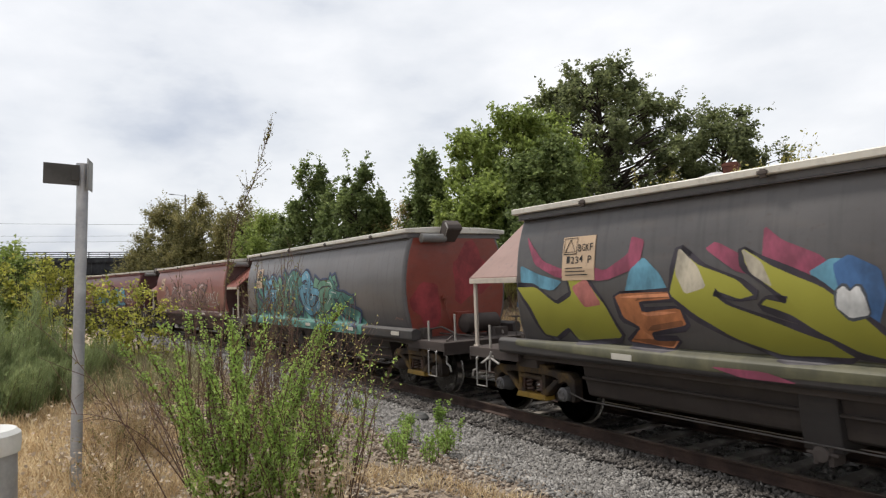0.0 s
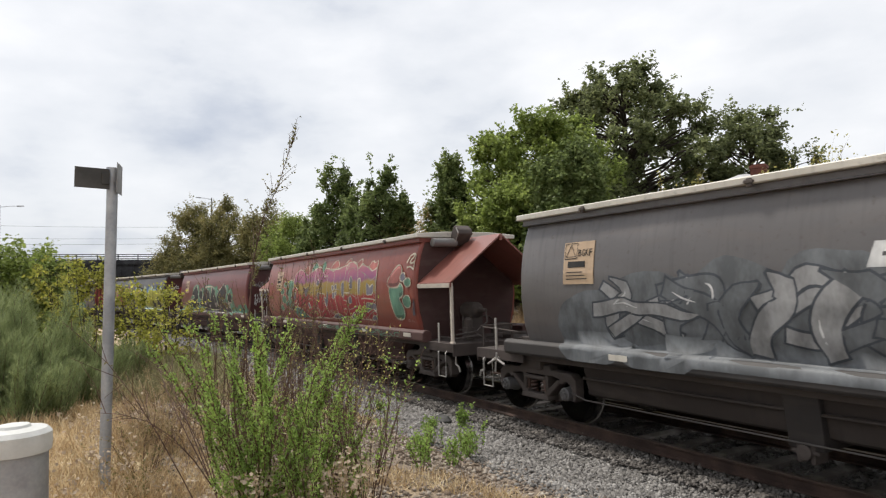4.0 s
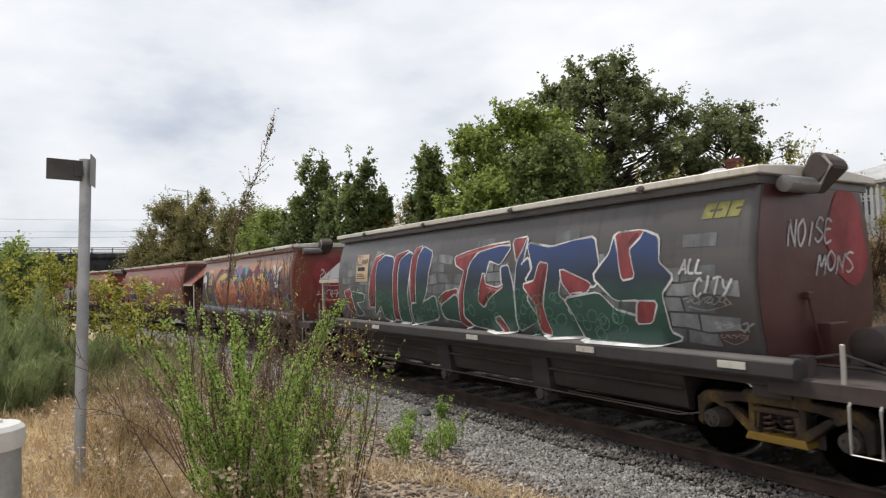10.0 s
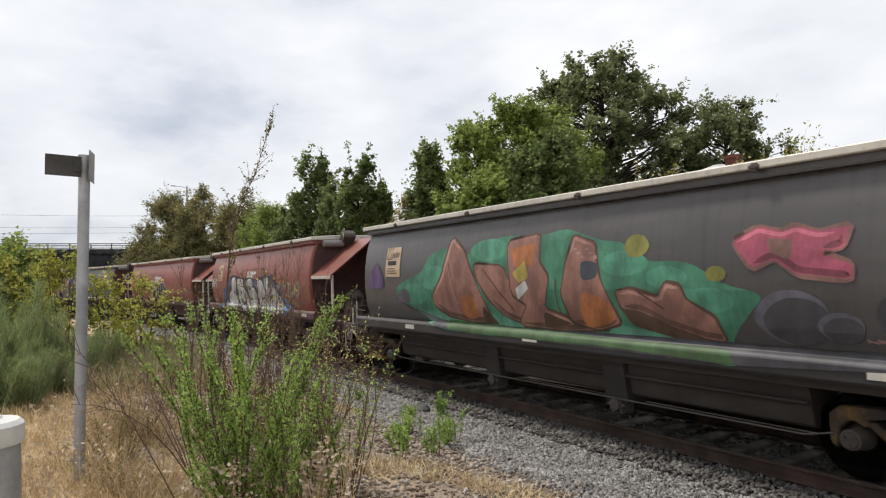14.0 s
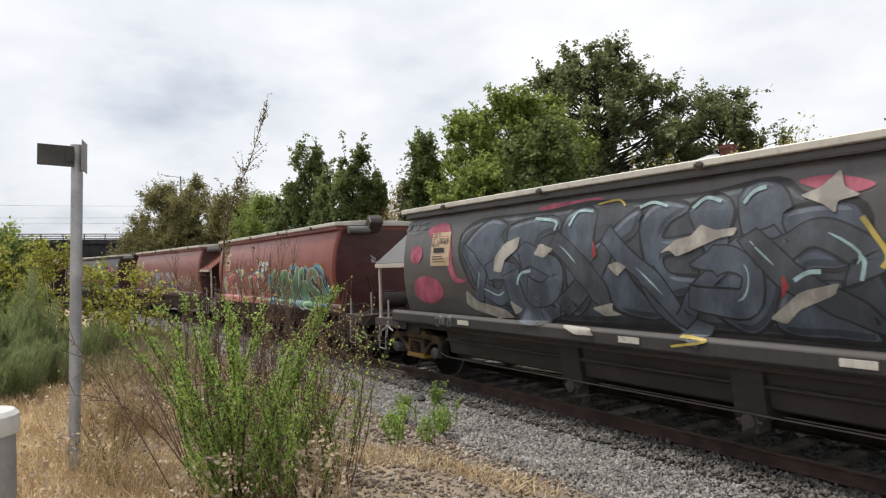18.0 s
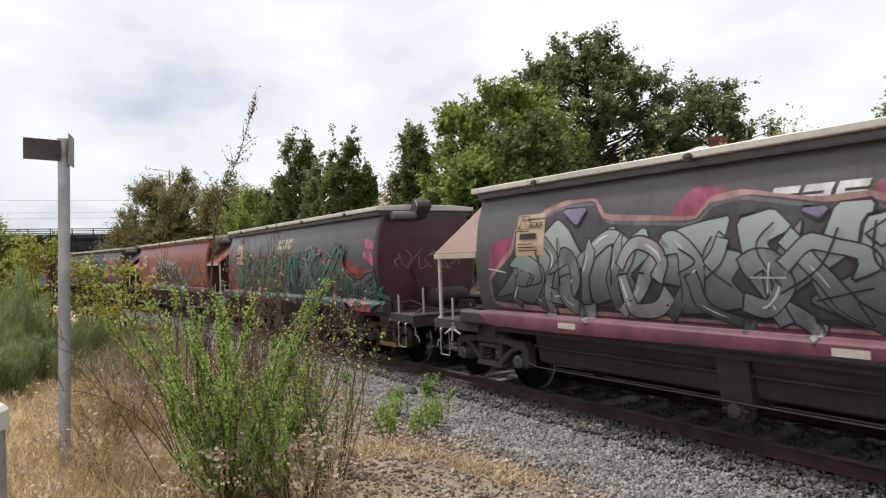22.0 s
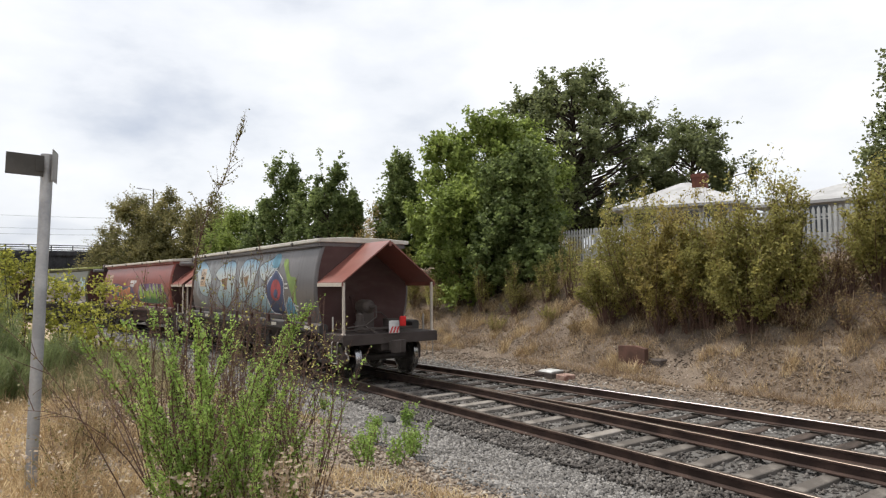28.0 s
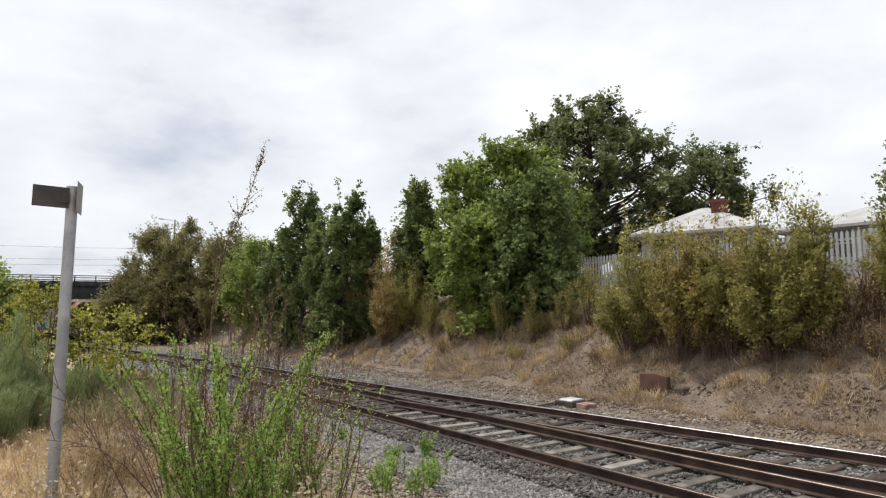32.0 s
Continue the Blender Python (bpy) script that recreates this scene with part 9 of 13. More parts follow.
        m.shape([(-1.51, 2.39), (-1.38, 2.56), (-1.07, 2.46), (-1.28, 2.33)], P_CAMO)
        m.shape([(-0.02, 2.2), (0.16, 2.25), (0.31, 2.18), (0.15, 2.05)], P_CAMO)
        m.shape([(0.84, 2.34), (1.09, 2.5), (1.28, 2.53), (1.42, 2.66), (1.61, 2.58), (1.88, 2.6), (1.84, 2.51), (1.66, 2.49), (1.39, 2.39), (1.09, 2.29), (0.99, 2.37)], P_CAMO)
        m.shape([(2.55, 2.88), (2.76, 2.95), (2.93, 3.11), (2.98, 2.93), (3.14, 2.83), (2.93, 2.79), (2.91, 2.67), (2.79, 2.77)], P_CAMO)
        m.shape([(2.2, 1.6), (2.56, 1.9), (2.94, 1.99), (2.89, 1.87), (2.53, 1.71), (2.38, 1.55)], P_CAMO)
        m.shape([(-3.37, 1.81), (-3.05, 1.62), (-2.31, 1.5), (-2.13, 1.37), (-2.56, 1.35), (-3.22, 1.47), (-3.4, 1.56)], P_CAMO)
        m.shape([(-2.16, 1.66), (-1.85, 1.52), (-2.11, 1.42)], P_CAMO)
        m.shape([(-0.36, 1.61), (0.03, 1.7), (0.01, 1.59), (0.16, 1.54), (-0.15, 1.5)], P_CAMO)
        m.shape([(-0.92, 1.35), (-0.35, 1.34), (-0.24, 1.24), (-0.62, 1.23)], P_CAMO)
        m.shape([(2.38, 2.08), (2.45, 1.96), (2.35, 1.8)], P_RED)
        m.shape([(-0.28, 2.56), (-0.19, 2.36), (-0.29, 2.28)], P_RED)
        m.line([(3.15, 2.62), (3.26, 2.45), (3.37, 2.25), (3.32, 2.13)], 0.05, P_YELLOW)
        m.line([(1.01, 1.21), (1.49, 1.31), (1.12, 1.34)], 0.03, P_YELLOW)
        m.line([(-0.26, 3.05), (0.1, 3.08), (0.24, 2.99)], 0.03, P_YELLOW)
        m.scrawl(-5.58, -4.84, 2.97, 3.15, P_ASH, w=0.03, turns=4)
        m.scrawl(-4.34, -3.7, 1.16, 1.33, P_ASH, w=0.025, turns=3)
    elif k == 15:
        m.shape([(-1.39, 2.7), (1.16, 2.61), (1.13, 2.29), (-0.46, 2.26)], P_FAINTRED)
        m.shape([(-0.35, 2.44), (-0.06, 2.57), (0.51, 2.47), (0.46, 2.28), (-0.05, 2.32)], P_SKY, soft=True)
        m.shape([(0.85, 2.33), (0.97, 2.52), (1.25, 2.41), (1.17, 2.28)], P_SKY, soft=True)
        m.shape([(-1.61, 2.36), (-1.2, 2.56), (-1.06, 2.36), (-1.36, 2.32)], P_SKY, soft=True)
        m.shape([(-2.11, 1.89), (-1.94, 1.73), (-1.89, 1.48), (-1.71, 1.23), (-2.32, 1.19), (-2.26, 1.55)], P_SKY, soft=True)
        m.shape([(1.74, 1.96), (2, 1.85), (1.97, 1.68), (1.79, 1.82)], P_SKY, soft=True)
        m.shape([(2.06, 1.88), (2.54, 1.81), (2.69, 1.86), (2.73, 1.68), (2.86, 1.63), (2.71, 1.44), (2.85, 1.21), (2.34, 1.19), (2.22, 1.38), (2.37, 1.5), (2.17, 1.71)], P_SKY, soft=True)
        m.shape([(-1.08, 2.61), (-0.48, 2.69), (-0.57, 2.52), (-0.89, 2.46)], P_YELLOW)
        m.shape([(-1.9, 2.45), (-1.12, 2.31), (-0.96, 2.53), (-0.51, 2.48), (-0.05, 2.29), (0.46, 2.26), (0.77, 2.37), (0.68, 2.18), (1.09, 2.26), (1.4, 2.32), (1.62, 2.46), (1.77, 2.42), (1.71, 2.02), (1.92, 1.76), (2.21, 1.57), (2.25, 1.38), (2.31, 1.18), (0.86, 1.23), (-1.84, 1.22), (-1.8, 1.53), (-2.08, 1.72), (-1.82, 1.97)], P_DARKBROWN, P_BLACK, 0.04, P_YELLOW)
        m.shape([(-1.49, 2.13), (-1.01, 2.24), (-0.97, 1.97), (-1.17, 1.82), (-1.25, 2.05)], P_BLACK)
        m.shape([(-0.92, 1.9), (-0.52, 2.12), (-0.53, 1.69), (-0.84, 1.75)], P_BLACK)
        m.shape([(0.32, 2.11), (0.48, 1.92), (0.24, 1.58), (0.09, 1.77)], P_BLACK)
        m.shape([(0.75, 1.98), (1, 2.05), (1.14, 1.86), (0.88, 1.54)], P_BLACK)
        m.shape([(1.38, 1.93), (1.68, 2.05), (1.58, 1.81), (1.43, 1.75)], P_BLACK)
        m.shape([(-1.83, 1.35), (0.69, 1.34), (2.22, 1.37), (2.29, 1.18), (0.86, 1.22), (-1.78, 1.21)], P_BLACK)
        m.shape([(-0.22, 1.7), (0.02, 1.5), (-0.06, 1.33), (-0.38, 1.48)], P_BLACK)
        m.shape([(1.79, 1.82), (2.09, 1.6), (1.93, 1.47)], P_BLACK)
        m.line([(-1.8, 2.41), (-1.68, 2.25), (-1.07, 2.24)], 0.028, P_WHITE)
        m.line([(-0.95, 2.48), (-0.73, 2.49), (-0.46, 2.3), (0.14, 2.2), (0.46, 2.21), (0.56, 2.39), (0.69, 2.38)], 0.028, P_WHITE)
        m.line([(0.93, 2.12), (1.01, 2.16), (1.43, 2.21), (1.62, 2.39)], 0.028, P_WHITE)
        m.line([(-2.02, 1.99), (-1.39, 1.93), (-1.6, 1.81), (-1.18, 1.55)], 0.028, P_WHITE)
        m.line([(-1, 2.42), (-0.95, 2.16), (-1.13, 2.05)], 0.028, P_WHITE)
        m.line([(-0.84, 1.75), (-0.96, 1.52), (-0.25, 1.55)], 0.028, P_WHITE)
        m.line([(-0.78, 1.75), (-0.56, 1.56)], 0.028, P_WHITE)
        m.line([(0.17, 1.93), (0.36, 1.71), (0.69, 1.63), (0.61, 1.4)], 0.028, P_WHITE)
        m.line([(0.75, 1.95), (0.89, 2.11)], 0.028, P_WHITE)
        m.line([(1.05, 1.58), (1.51, 1.46)], 0.028, P_WHITE)
        m.line([(1.39, 2.02), (1.36, 1.77), (1.56, 1.66)], 0.028, P_WHITE)
        m.line([(1.95, 1.79), (2.27, 1.55), (2.2, 1.43), (2.09, 1.35), (2.09, 1.19)], 0.028, P_WHITE)
        m.line([(-1.31, 1.39), (-0.89, 1.31), (-0.87, 1.18)], 0.028, P_WHITE)
        m.line([(-0, 1.42), (0.24, 1.31), (0.45, 1.33)], 0.028, P_WHITE)
        m.line([(0.54, 1.4), (0.72, 1.32), (0.65, 1.23)], 0.028, P_WHITE)
        m.scrawl(-3.09, -2.09, 1.95, 2.42, P_WHITE, w=0.035, turns=4)
        m.scrawl(1.88, 2.32, 1.99, 2.28, P_WHITE, w=0.035, turns=3)
        m.disc(2.1, 2.24, 0.14, 0.12, P_FAINTRED)
        m.pen("WLS", -4.03, -2.55, 1.54, 2.03, P_FAINT, w=0.06)
        m.scrawl(-4.49, -3.67, 1.5, 1.81, P_PINK, w=0.025, turns=4)
        m.line([(2.21, 1.99), (2.54, 1.98)], 0.03, P_TAN)
        m.scrawl(2.77, 3.14, 1.8, 2.02, P_TAN, w=0.025, turns=3)
        m.scrawl(3.34, 3.81, 2.09, 2.36, P_LILACGREY, w=0.04, turns=4)
        m.scrawl(3.68, 4.11, 1.96, 2.14, P_STEEL, w=0.05, turns=3)
        m.scrawl(3.57, 4.09, 1.74, 1.86, P_STEEL, w=0.035, turns=4)
        m.scrawl(4.61, 5.11, 1.5, 1.65, P_FAINT, w=0.03, turns=3)
        m.scrawl(3.33, 4.4, 1.94, 2.36, P_STEEL, w=0.05, turns=3)
        m.scrawl(4.48, 5.31, 1.86, 2.03, P_STEEL, w=0.04, turns=3)
    elif k == 16:
        emblem(m, -0.55, 2.64, 1.18, 0.28, P_CREAM)
        m.shape([(-5.31, 2.18), (-3.97, 1.97), (-3.24, 1.44), (-5.58, 1.41)], P_RED, soft=True)
        m.shape([(-2.91, 2.58), (-1.93, 2.37), (-0.15, 2.42), (-0.32, 2.14), (-2.39, 1.87)], P_RED, soft=True)
        m.shape([(3.42, 2.26), (3.94, 2.34), (4.4, 2.18), (4.96, 2.06), (5.52, 2.03), (5.01, 1.89), (4.38, 1.88), (4.09, 2.06), (3.49, 1.93), (3.42, 2.09)], P_RED, soft=True)
        m.shape([(5.11, 1.66), (5.58, 1.79), (5.58, 1.64), (5.58, 1.36), (5.26, 1.5)], P_RED, soft=True)
        m.shape([(2.98, 1.65), (3.88, 1.68), (3.99, 1.49), (3.12, 1.48)], P_RED, soft=True)
        m.shape([(5.11, 2.73), (5.33, 2.74), (5.58, 2.61), (5.58, 2.48), (5.34, 2.52), (5.58, 2.32), (5.58, 2.11), (5.34, 2.22), (5.06, 2.34), (5.1, 2.45), (5.38, 2.44), (5.15, 2.58)], P_PINK)
        m.shape([(3.5, 1.96), (3.85, 2.09), (4.11, 1.87), (3.88, 1.68), (3.54, 1.7)], P_CORAL, soft=True)
        m.wild(-4.44, 3.44, 1.3, 2.42, 12, [F_SEA, P_DEEPSEA, P_TEAL, F_SEA], P_BLACK, glow=P_CORAL, shade=P_SLATE, fat=0.26, edge=0.024, lean=0.3, strokes=5, shine=P_FAINTGREY, inner=P_BLACK)
        m.wild(-4.4, 3.3, 1.32, 2.5, 15, [P_SEAGREY, F_SEA, P_DEEPSEA, P_SEAGREY], P_BLACK, fat=0.12, edge=0.018, layer=m.top + 0.2, lean=0.6, strokes=4, shine=P_SILVER)
        m.wild(-4.74, 5.64, 1.16, 1.75, 13, [F_SEA, P_DEEPSEA, P_SLATE, P_TEAL], P_BLACK, fat=0.24, edge=0.02, layer=24, lean=0.5, strokes=4, shine=P_FAINTGREY)
        m.shape([(3.86, 2.45), (3.97, 2.19), (4.2, 2), (4.66, 1.82), (5, 1.82), (5.33, 1.95), (5.58, 1.98), (5.58, 1.9), (5.31, 1.79), (4.91, 1.66), (5.26, 1.51), (5.56, 1.38), (5.34, 1.31), (4.26, 1.35), (3.87, 1.65), (4.1, 1.81), (3.93, 2.09)], P_DEEPSEA, P_BLACK, 0.03, P_ROSE)
        m.shape([(3.22, 1.93), (3.42, 2.26), (3.49, 1.93), (3.36, 1.66)], P_DEEPSEA, P_BLACK, 0.03, P_ROSE)
        m.wild(3.9, 5.5, 1.32, 1.85, 5, [P_SEAGREY, F_SEA, P_SLATE], P_BLACK, fat=0.11, edge=0.018, layer=m.top + 0.2, lean=0.8, strokes=4, shine=P_SILVER)
        m.line([(4.02, 2.25), (4.24, 1.97), (4.58, 1.79)], 0.02, P_FAINTGREY)
        m.line([(4.5, 1.7), (4.99, 1.75), (5.56, 1.92)], 0.02, P_FAINTGREY)
        m.line([(4.29, 1.45), (4.92, 1.42), (5.41, 1.36)], 0.02, P_FAINTGREY)
        m.line([(1.37, 2.73), (1.64, 2.57), (1.99, 2.63)], 0.02, P_FAINTGREY)
        m.line([(2.09, 2.73), (2.33, 2.5), (2.66, 2.45), (3.05, 2.54), (3.43, 2.36)], 0.02, P_FAINTGREY)
        m.line([(1.53, 2.38), (2.01, 2.33), (2.23, 2.47)], 0.02, P_FAINTGREY)
        m.shape([(4.4, 1.31), (4.66, 1.35), (4.9, 1.26), (4.55, 1.19)], P_CORAL)
        m.shape([(5.03, 1.34), (5.51, 1.32), (5.22, 1.25)], P_CORAL)
        m.shape([(4.73, 1.2), (5.58, 1.22), (5.58, 1.12), (4.83, 1.12)], P_RED)
        m.shape([(-3.17, 1.24), (-1.69, 1.26), (-1.89, 1.15), (-2.95, 1.14)], P_CORAL)
        ends.scrawl(-0.9, 0.9, 2.0, 2.5, P_FAINT, turns=6)
    elif k == 17:
        m.shape([(-3.07, 2.61), (-2.95, 2.81), (-2.58, 2.71), (-1.68, 2.62), (-1.79, 2.53)], P_CERISE, soft=True)
        m.shape([(-1.68, 2.66), (-1.4, 2.98), (-1.01, 2.95), (-0.8, 2.77), (-1.56, 2.59)], P_CERISE, soft=True)
        m.shape([(0.56, 2.81), (0.82, 2.9), (1.18, 2.72), (1.53, 2.69), (1.4, 2.44), (1.12, 2.42), (0.73, 2.64)], P_CERISE, soft=True)
        m.shape([(2.69, 2.63), (2.99, 2.73), (3.17, 2.81), (3.35, 2.74), (3.48, 2.57), (3.69, 2.51), (3.79, 2.42), (3.74, 1.59), (3.59, 1.58), (3.59, 1.99), (3.39, 2.21), (3.22, 2.45)], P_CERISE, soft=True)
        m.shape([(-5.12, 2.45), (-4.57, 2.51), (-4.75, 2.06), (-5.17, 1.99)], P_CERISE, soft=True)
        m.shape([(-5.53, 1.36), (-3.49, 1.4), (0.77, 1.42), (1.08, 1.19), (-3.25, 1.12), (-5.23, 1.12)], P_WINE)
        emblem(m, -0.45, 2.7, 0.98, 0.18, P_WHITE)
        m.shape([(-4.54, 2.67), (-3.54, 2.98), (-2.94, 2.98), (-2.72, 2.71), (-1.33, 2.6), (-1.13, 2.81), (-0.72, 2.86), (0.06, 2.7), (0.57, 2.7), (0.74, 2.6), (1.12, 2.54), (1.2, 2.42), (1.53, 2.55), (1.92, 2.53), (1.88, 2.2), (1.99, 1.93), (2.29, 1.83), (2.45, 1.47), (0.46, 1.44), (-3.46, 1.44), (-5.17, 1.48), (-5.21, 1.87), (-4.59, 2.34)], P_SLATE2, P_ROSE2, 0.05)
        m.shape([(-4.51, 2.16), (-4.07, 2.42), (-3.62, 2.76), (-3.36, 2.57), (-3.12, 2.23), (-3.34, 1.54), (-3.93, 1.47), (-4.14, 1.79), (-5.11, 1.58), (-4.62, 1.97)], F_MIST, P_BLACK, 0.025)
        m.shape([(-3.05, 2.23), (-2.57, 2.62), (-2.35, 2.37), (-2.04, 2.56), (-1.9, 2.28), (-2.3, 1.97), (-2.12, 1.66), (-2.33, 1.45), (-2.65, 1.64), (-2.96, 1.55)], F_MIST, P_BLACK, 0.025)
        m.shape([(-1.97, 2.25), (-1.55, 2.5), (-1.11, 2.59), (-0.89, 2.62), (-0.99, 2.26), (-0.68, 2.19), (-0.91, 1.9), (-0.66, 1.63), (-1.21, 1.53), (-1.48, 1.82), (-1.94, 1.9)], F_MIST, P_BLACK, 0.025)
        m.shape([(-0.79, 2.58), (-0.4, 2.66), (-0.19, 2.45), (-0.47, 2.32), (-0.38, 2.11), (0.08, 2.24), (0.24, 2.66), (0.57, 2.67), (0.51, 2.36), (0.25, 2.11), (-0.14, 1.84), (-0.46, 1.63), (-0.69, 1.98)], F_MIST, P_BLACK, 0.025)
        m.shape([(0.5, 2.51), (0.74, 2.56), (0.74, 2.1), (0.96, 1.98), (1.33, 2.1), (1.12, 2.28), (1.47, 2.5), (1.8, 2.45), (1.85, 2.09), (1.51, 1.92), (1.92, 1.65), (1.99, 1.44), (1.38, 1.52), (0.84, 1.67), (0.32, 1.53), (-0.07, 1.71), (0.41, 1.98)], F_MIST, P_BLACK, 0.025)
        m.wild(-4.76, 1.83, 1.42, 2.5, 9, [F_MIST, P_ASH, F_MIST, P_SILVER], P_BLACK, fat=0.24, edge=0.02, layer=m.top + 0.2, strokes=3, shine=P_WHITE)
        m.shape([(0.75, 2.41), (0.94, 2.4), (0.94, 2.25), (0.76, 2.26)], P_LILAC, P_BLACK, 0.02)
        m.shape([(1.03, 2.31), (1.23, 2.36), (1.12, 1.98), (1.01, 2.13)], P_LILAC, P_BLACK, 0.02)
        m.shape([(-0.11, 2.64), (0.16, 2.64), (0.08, 2.54)], P_LILAC, P_BLACK, 0.02)
        m.shape([(-3.51, 2.89), (-3.05, 2.88), (-3.22, 2.65)], P_LILAC, P_BLACK, 0.02)
        m.disc(1.73, 2.23, 0.12, 0.19, P_LILAC, P_BLACK, 0.02)
        m.shape([(1.89, 1.87), (2.34, 1.75), (2.45, 1.44), (2, 1.46)], P_LILAC, P_BLACK, 0.02)
        m.line([(1.9, 1.74), (2.36, 1.7)], 0.05, P_SLATE)
        m.line([(1.95, 1.63), (2.41, 1.61)], 0.05, P_SLATE)
        m.line([(1.97, 1.53), (2.44, 1.52)], 0.05, P_SLATE)
        m.line([(-4.07, 2.33), (-3.95, 1.88), (-4.31, 1.78)], 0.022, P_BLACK)
        m.line([(-3.59, 2.5), (-3.57, 1.79)], 0.022, P_BLACK)
        m.line([(-2.55, 2.38), (-2.61, 1.81)], 0.022, P_BLACK)
        m.line([(-1.54, 2.28), (-1.32, 2.12), (-1.56, 1.98)], 0.022, P_BLACK)
        m.line([(-1.09, 2.41), (-1.21, 2.12), (-0.87, 1.83)], 0.022, P_BLACK)
        m.line([(-0.38, 2.52), (-0.57, 2.26), (-0.32, 1.84)], 0.022, P_BLACK)
        m.line([(0.26, 2.43), (0.07, 2.04), (-0.34, 1.77)], 0.022, P_BLACK)
        m.line([(0.59, 2.48), (0.58, 2.1), (0.87, 1.86)], 0.022, P_BLACK)
        m.line([(1.03, 1.92), (1.44, 1.87), (1.74, 1.65)], 0.022, P_BLACK)
        m.line([(0.02, 1.71), (0.55, 1.85)], 0.022, P_BLACK)
        m.line([(-0.65, 1.94), (-0.26, 1.94)], 0.018, P_WHITE)
        m.line([(-0.43, 2.1), (-0.48, 1.78)], 0.018, P_WHITE)
        m.line([(-5.21, 2.05), (-4.76, 1.99)], 0.018, P_WHITE)
        m.line([(0.83, 1.89), (1.02, 1.89)], 0.018, P_WHITE)
        m.line([(0.95, 1.98), (0.92, 1.8)], 0.018, P_WHITE)
        m.shape([(1.88, 2.2), (1.98, 2.41), (2.27, 2.53), (2.75, 2.6), (3.04, 2.53), (3.27, 2.38), (3.35, 2.21), (3.6, 2.1), (3.55, 1.94), (3.39, 1.99), (3.16, 1.89), (2.98, 1.94), (3.04, 2.18), (2.8, 2.38), (2.44, 2.39), (2.26, 2.09), (2.34, 1.78), (2.52, 1.52), (2.28, 1.72), (2.08, 1.98)], P_STEEL, P_SLATE, 0.025)
        m.shape([(2.35, 2.19), (2.54, 2.31), (2.75, 2.23), (2.98, 1.94), (3.01, 1.84), (3.38, 1.89), (3.57, 1.76), (3.59, 1.58), (3.42, 1.53), (2.78, 1.54), (2.49, 1.68)], P_STORM, soft=True)
        m.shape([(1.9, 2.24), (2.16, 2.46), (2.7, 2.58), (2.44, 2.34), (2.32, 2.04), (2.49, 1.68), (2.57, 1.5), (2.33, 1.67), (2.19, 1.88), (2, 1.98)], P_SILVER, P_SLATE, 0.02)
        m.shape([(2.53, 2.05), (2.74, 2.13), (3.04, 1.89), (2.62, 1.87)], P_SKINP, P_BLACK, 0.02)
        m.disc(2.65, 2.02, 0.07, 0.07, P_BROWN)
        m.disc(2.65, 2.02, 0.03, 0.03, P_BLACK)
        m.shape([(3.32, 1.94), (3.46, 1.92), (3.45, 1.78), (3.35, 1.82)], P_SKINP, P_BLACK, 0.02)
        m.shape([(2.37, 2.36), (2.6, 2.31), (2.94, 2.08), (3.03, 1.93), (2.84, 2.07), (2.54, 2.2)], P_BLACK)
        m.shape([(3.21, 1.94), (3.32, 1.99), (3.46, 1.93), (3.32, 1.93)], P_BLACK)
        m.shape([(2.77, 1.84), (3.01, 1.8), (2.9, 1.72)], P_BLACK)
        m.line([(2.8, 2.55), (3, 2.37), (3.08, 2.17)], 0.022, P_SLATE)
        m.line([(3.04, 2.52), (3.22, 2.31), (3.26, 2.12)], 0.022, P_SLATE)
        m.line([(2.54, 2.52), (2.33, 2.32)], 0.022, P_SLATE)
        m.line([(1.98, 2.23), (2.09, 2.06)], 0.022, P_SLATE)
        m.line([(2.16, 2.38), (2.09, 2.17), (2.22, 1.93)], 0.022, P_SLATE)
        m.shape([(1.64, 1.34), (2.44, 1.41), (2.68, 1.53), (2.92, 1.52), (3.42, 1.53), (3.72, 1.46), (3.77, 1.24), (3.25, 1.18), (2.53, 1.18), (1.79, 1.19)], P_PUTTY)
        m.line([(1.84, 1.33), (1.97, 1.21)], 0.03, P_SLATE)
        m.line([(2.33, 1.38), (2.32, 1.19)], 0.03, P_SLATE)
        m.line([(2.72, 1.48), (2.91, 1.22)], 0.03, P_SLATE)
        m.line([(2.96, 1.47), (3.07, 1.21)], 0.03, P_SLATE)
        m.line([(3.24, 1.47), (3.25, 1.23)], 0.03, P_SLATE)
        m.line([(3.45, 1.46), (3.59, 1.24)], 0.03, P_SLATE)
        m.scrawl(4.65, 5.18, 1.41, 2.22, P_WHITE, w=0.035, turns=3)
        m.scrawl(5.13, 5.58, 1.43, 2.12, P_WHITE, w=0.03, turns=3)
        m.pen("PLOT", 3.94, 4.34, 1.62, 1.72, P_WHITE, w=0.025)
    elif k == 18:
        m.shape([(-5.58, 1.38), (-4.44, 1.38), (-2.88, 1.51), (0.31, 1.34), (3.42, 1.39), (3.48, 1.18), (0.34, 1.18), (-5.58, 1.12)], P_DARKGREEN)
        m.shape([(-5.58, 2.53), (-4.21, 2.39), (-4.33, 1.59), (-5.12, 1.42), (-5.58, 1.54)], P_DARKGREEN, soft=True)
        m.shape([(-3.55, 2.72), (-2.47, 3.06), (-0.56, 2.84), (0.79, 2.51), (1.7, 2.73), (2.75, 2.79), (3.2, 2.66), (3.18, 1.94), (1.67, 1.76), (0.32, 1.91), (-1.53, 2.04), (-3.59, 2.04)], P_DARKGREEN, soft=True)
        m.shape([(-3.34, 2.79), (-3.03, 2.94), (-2.85, 2.81)], P_RED)
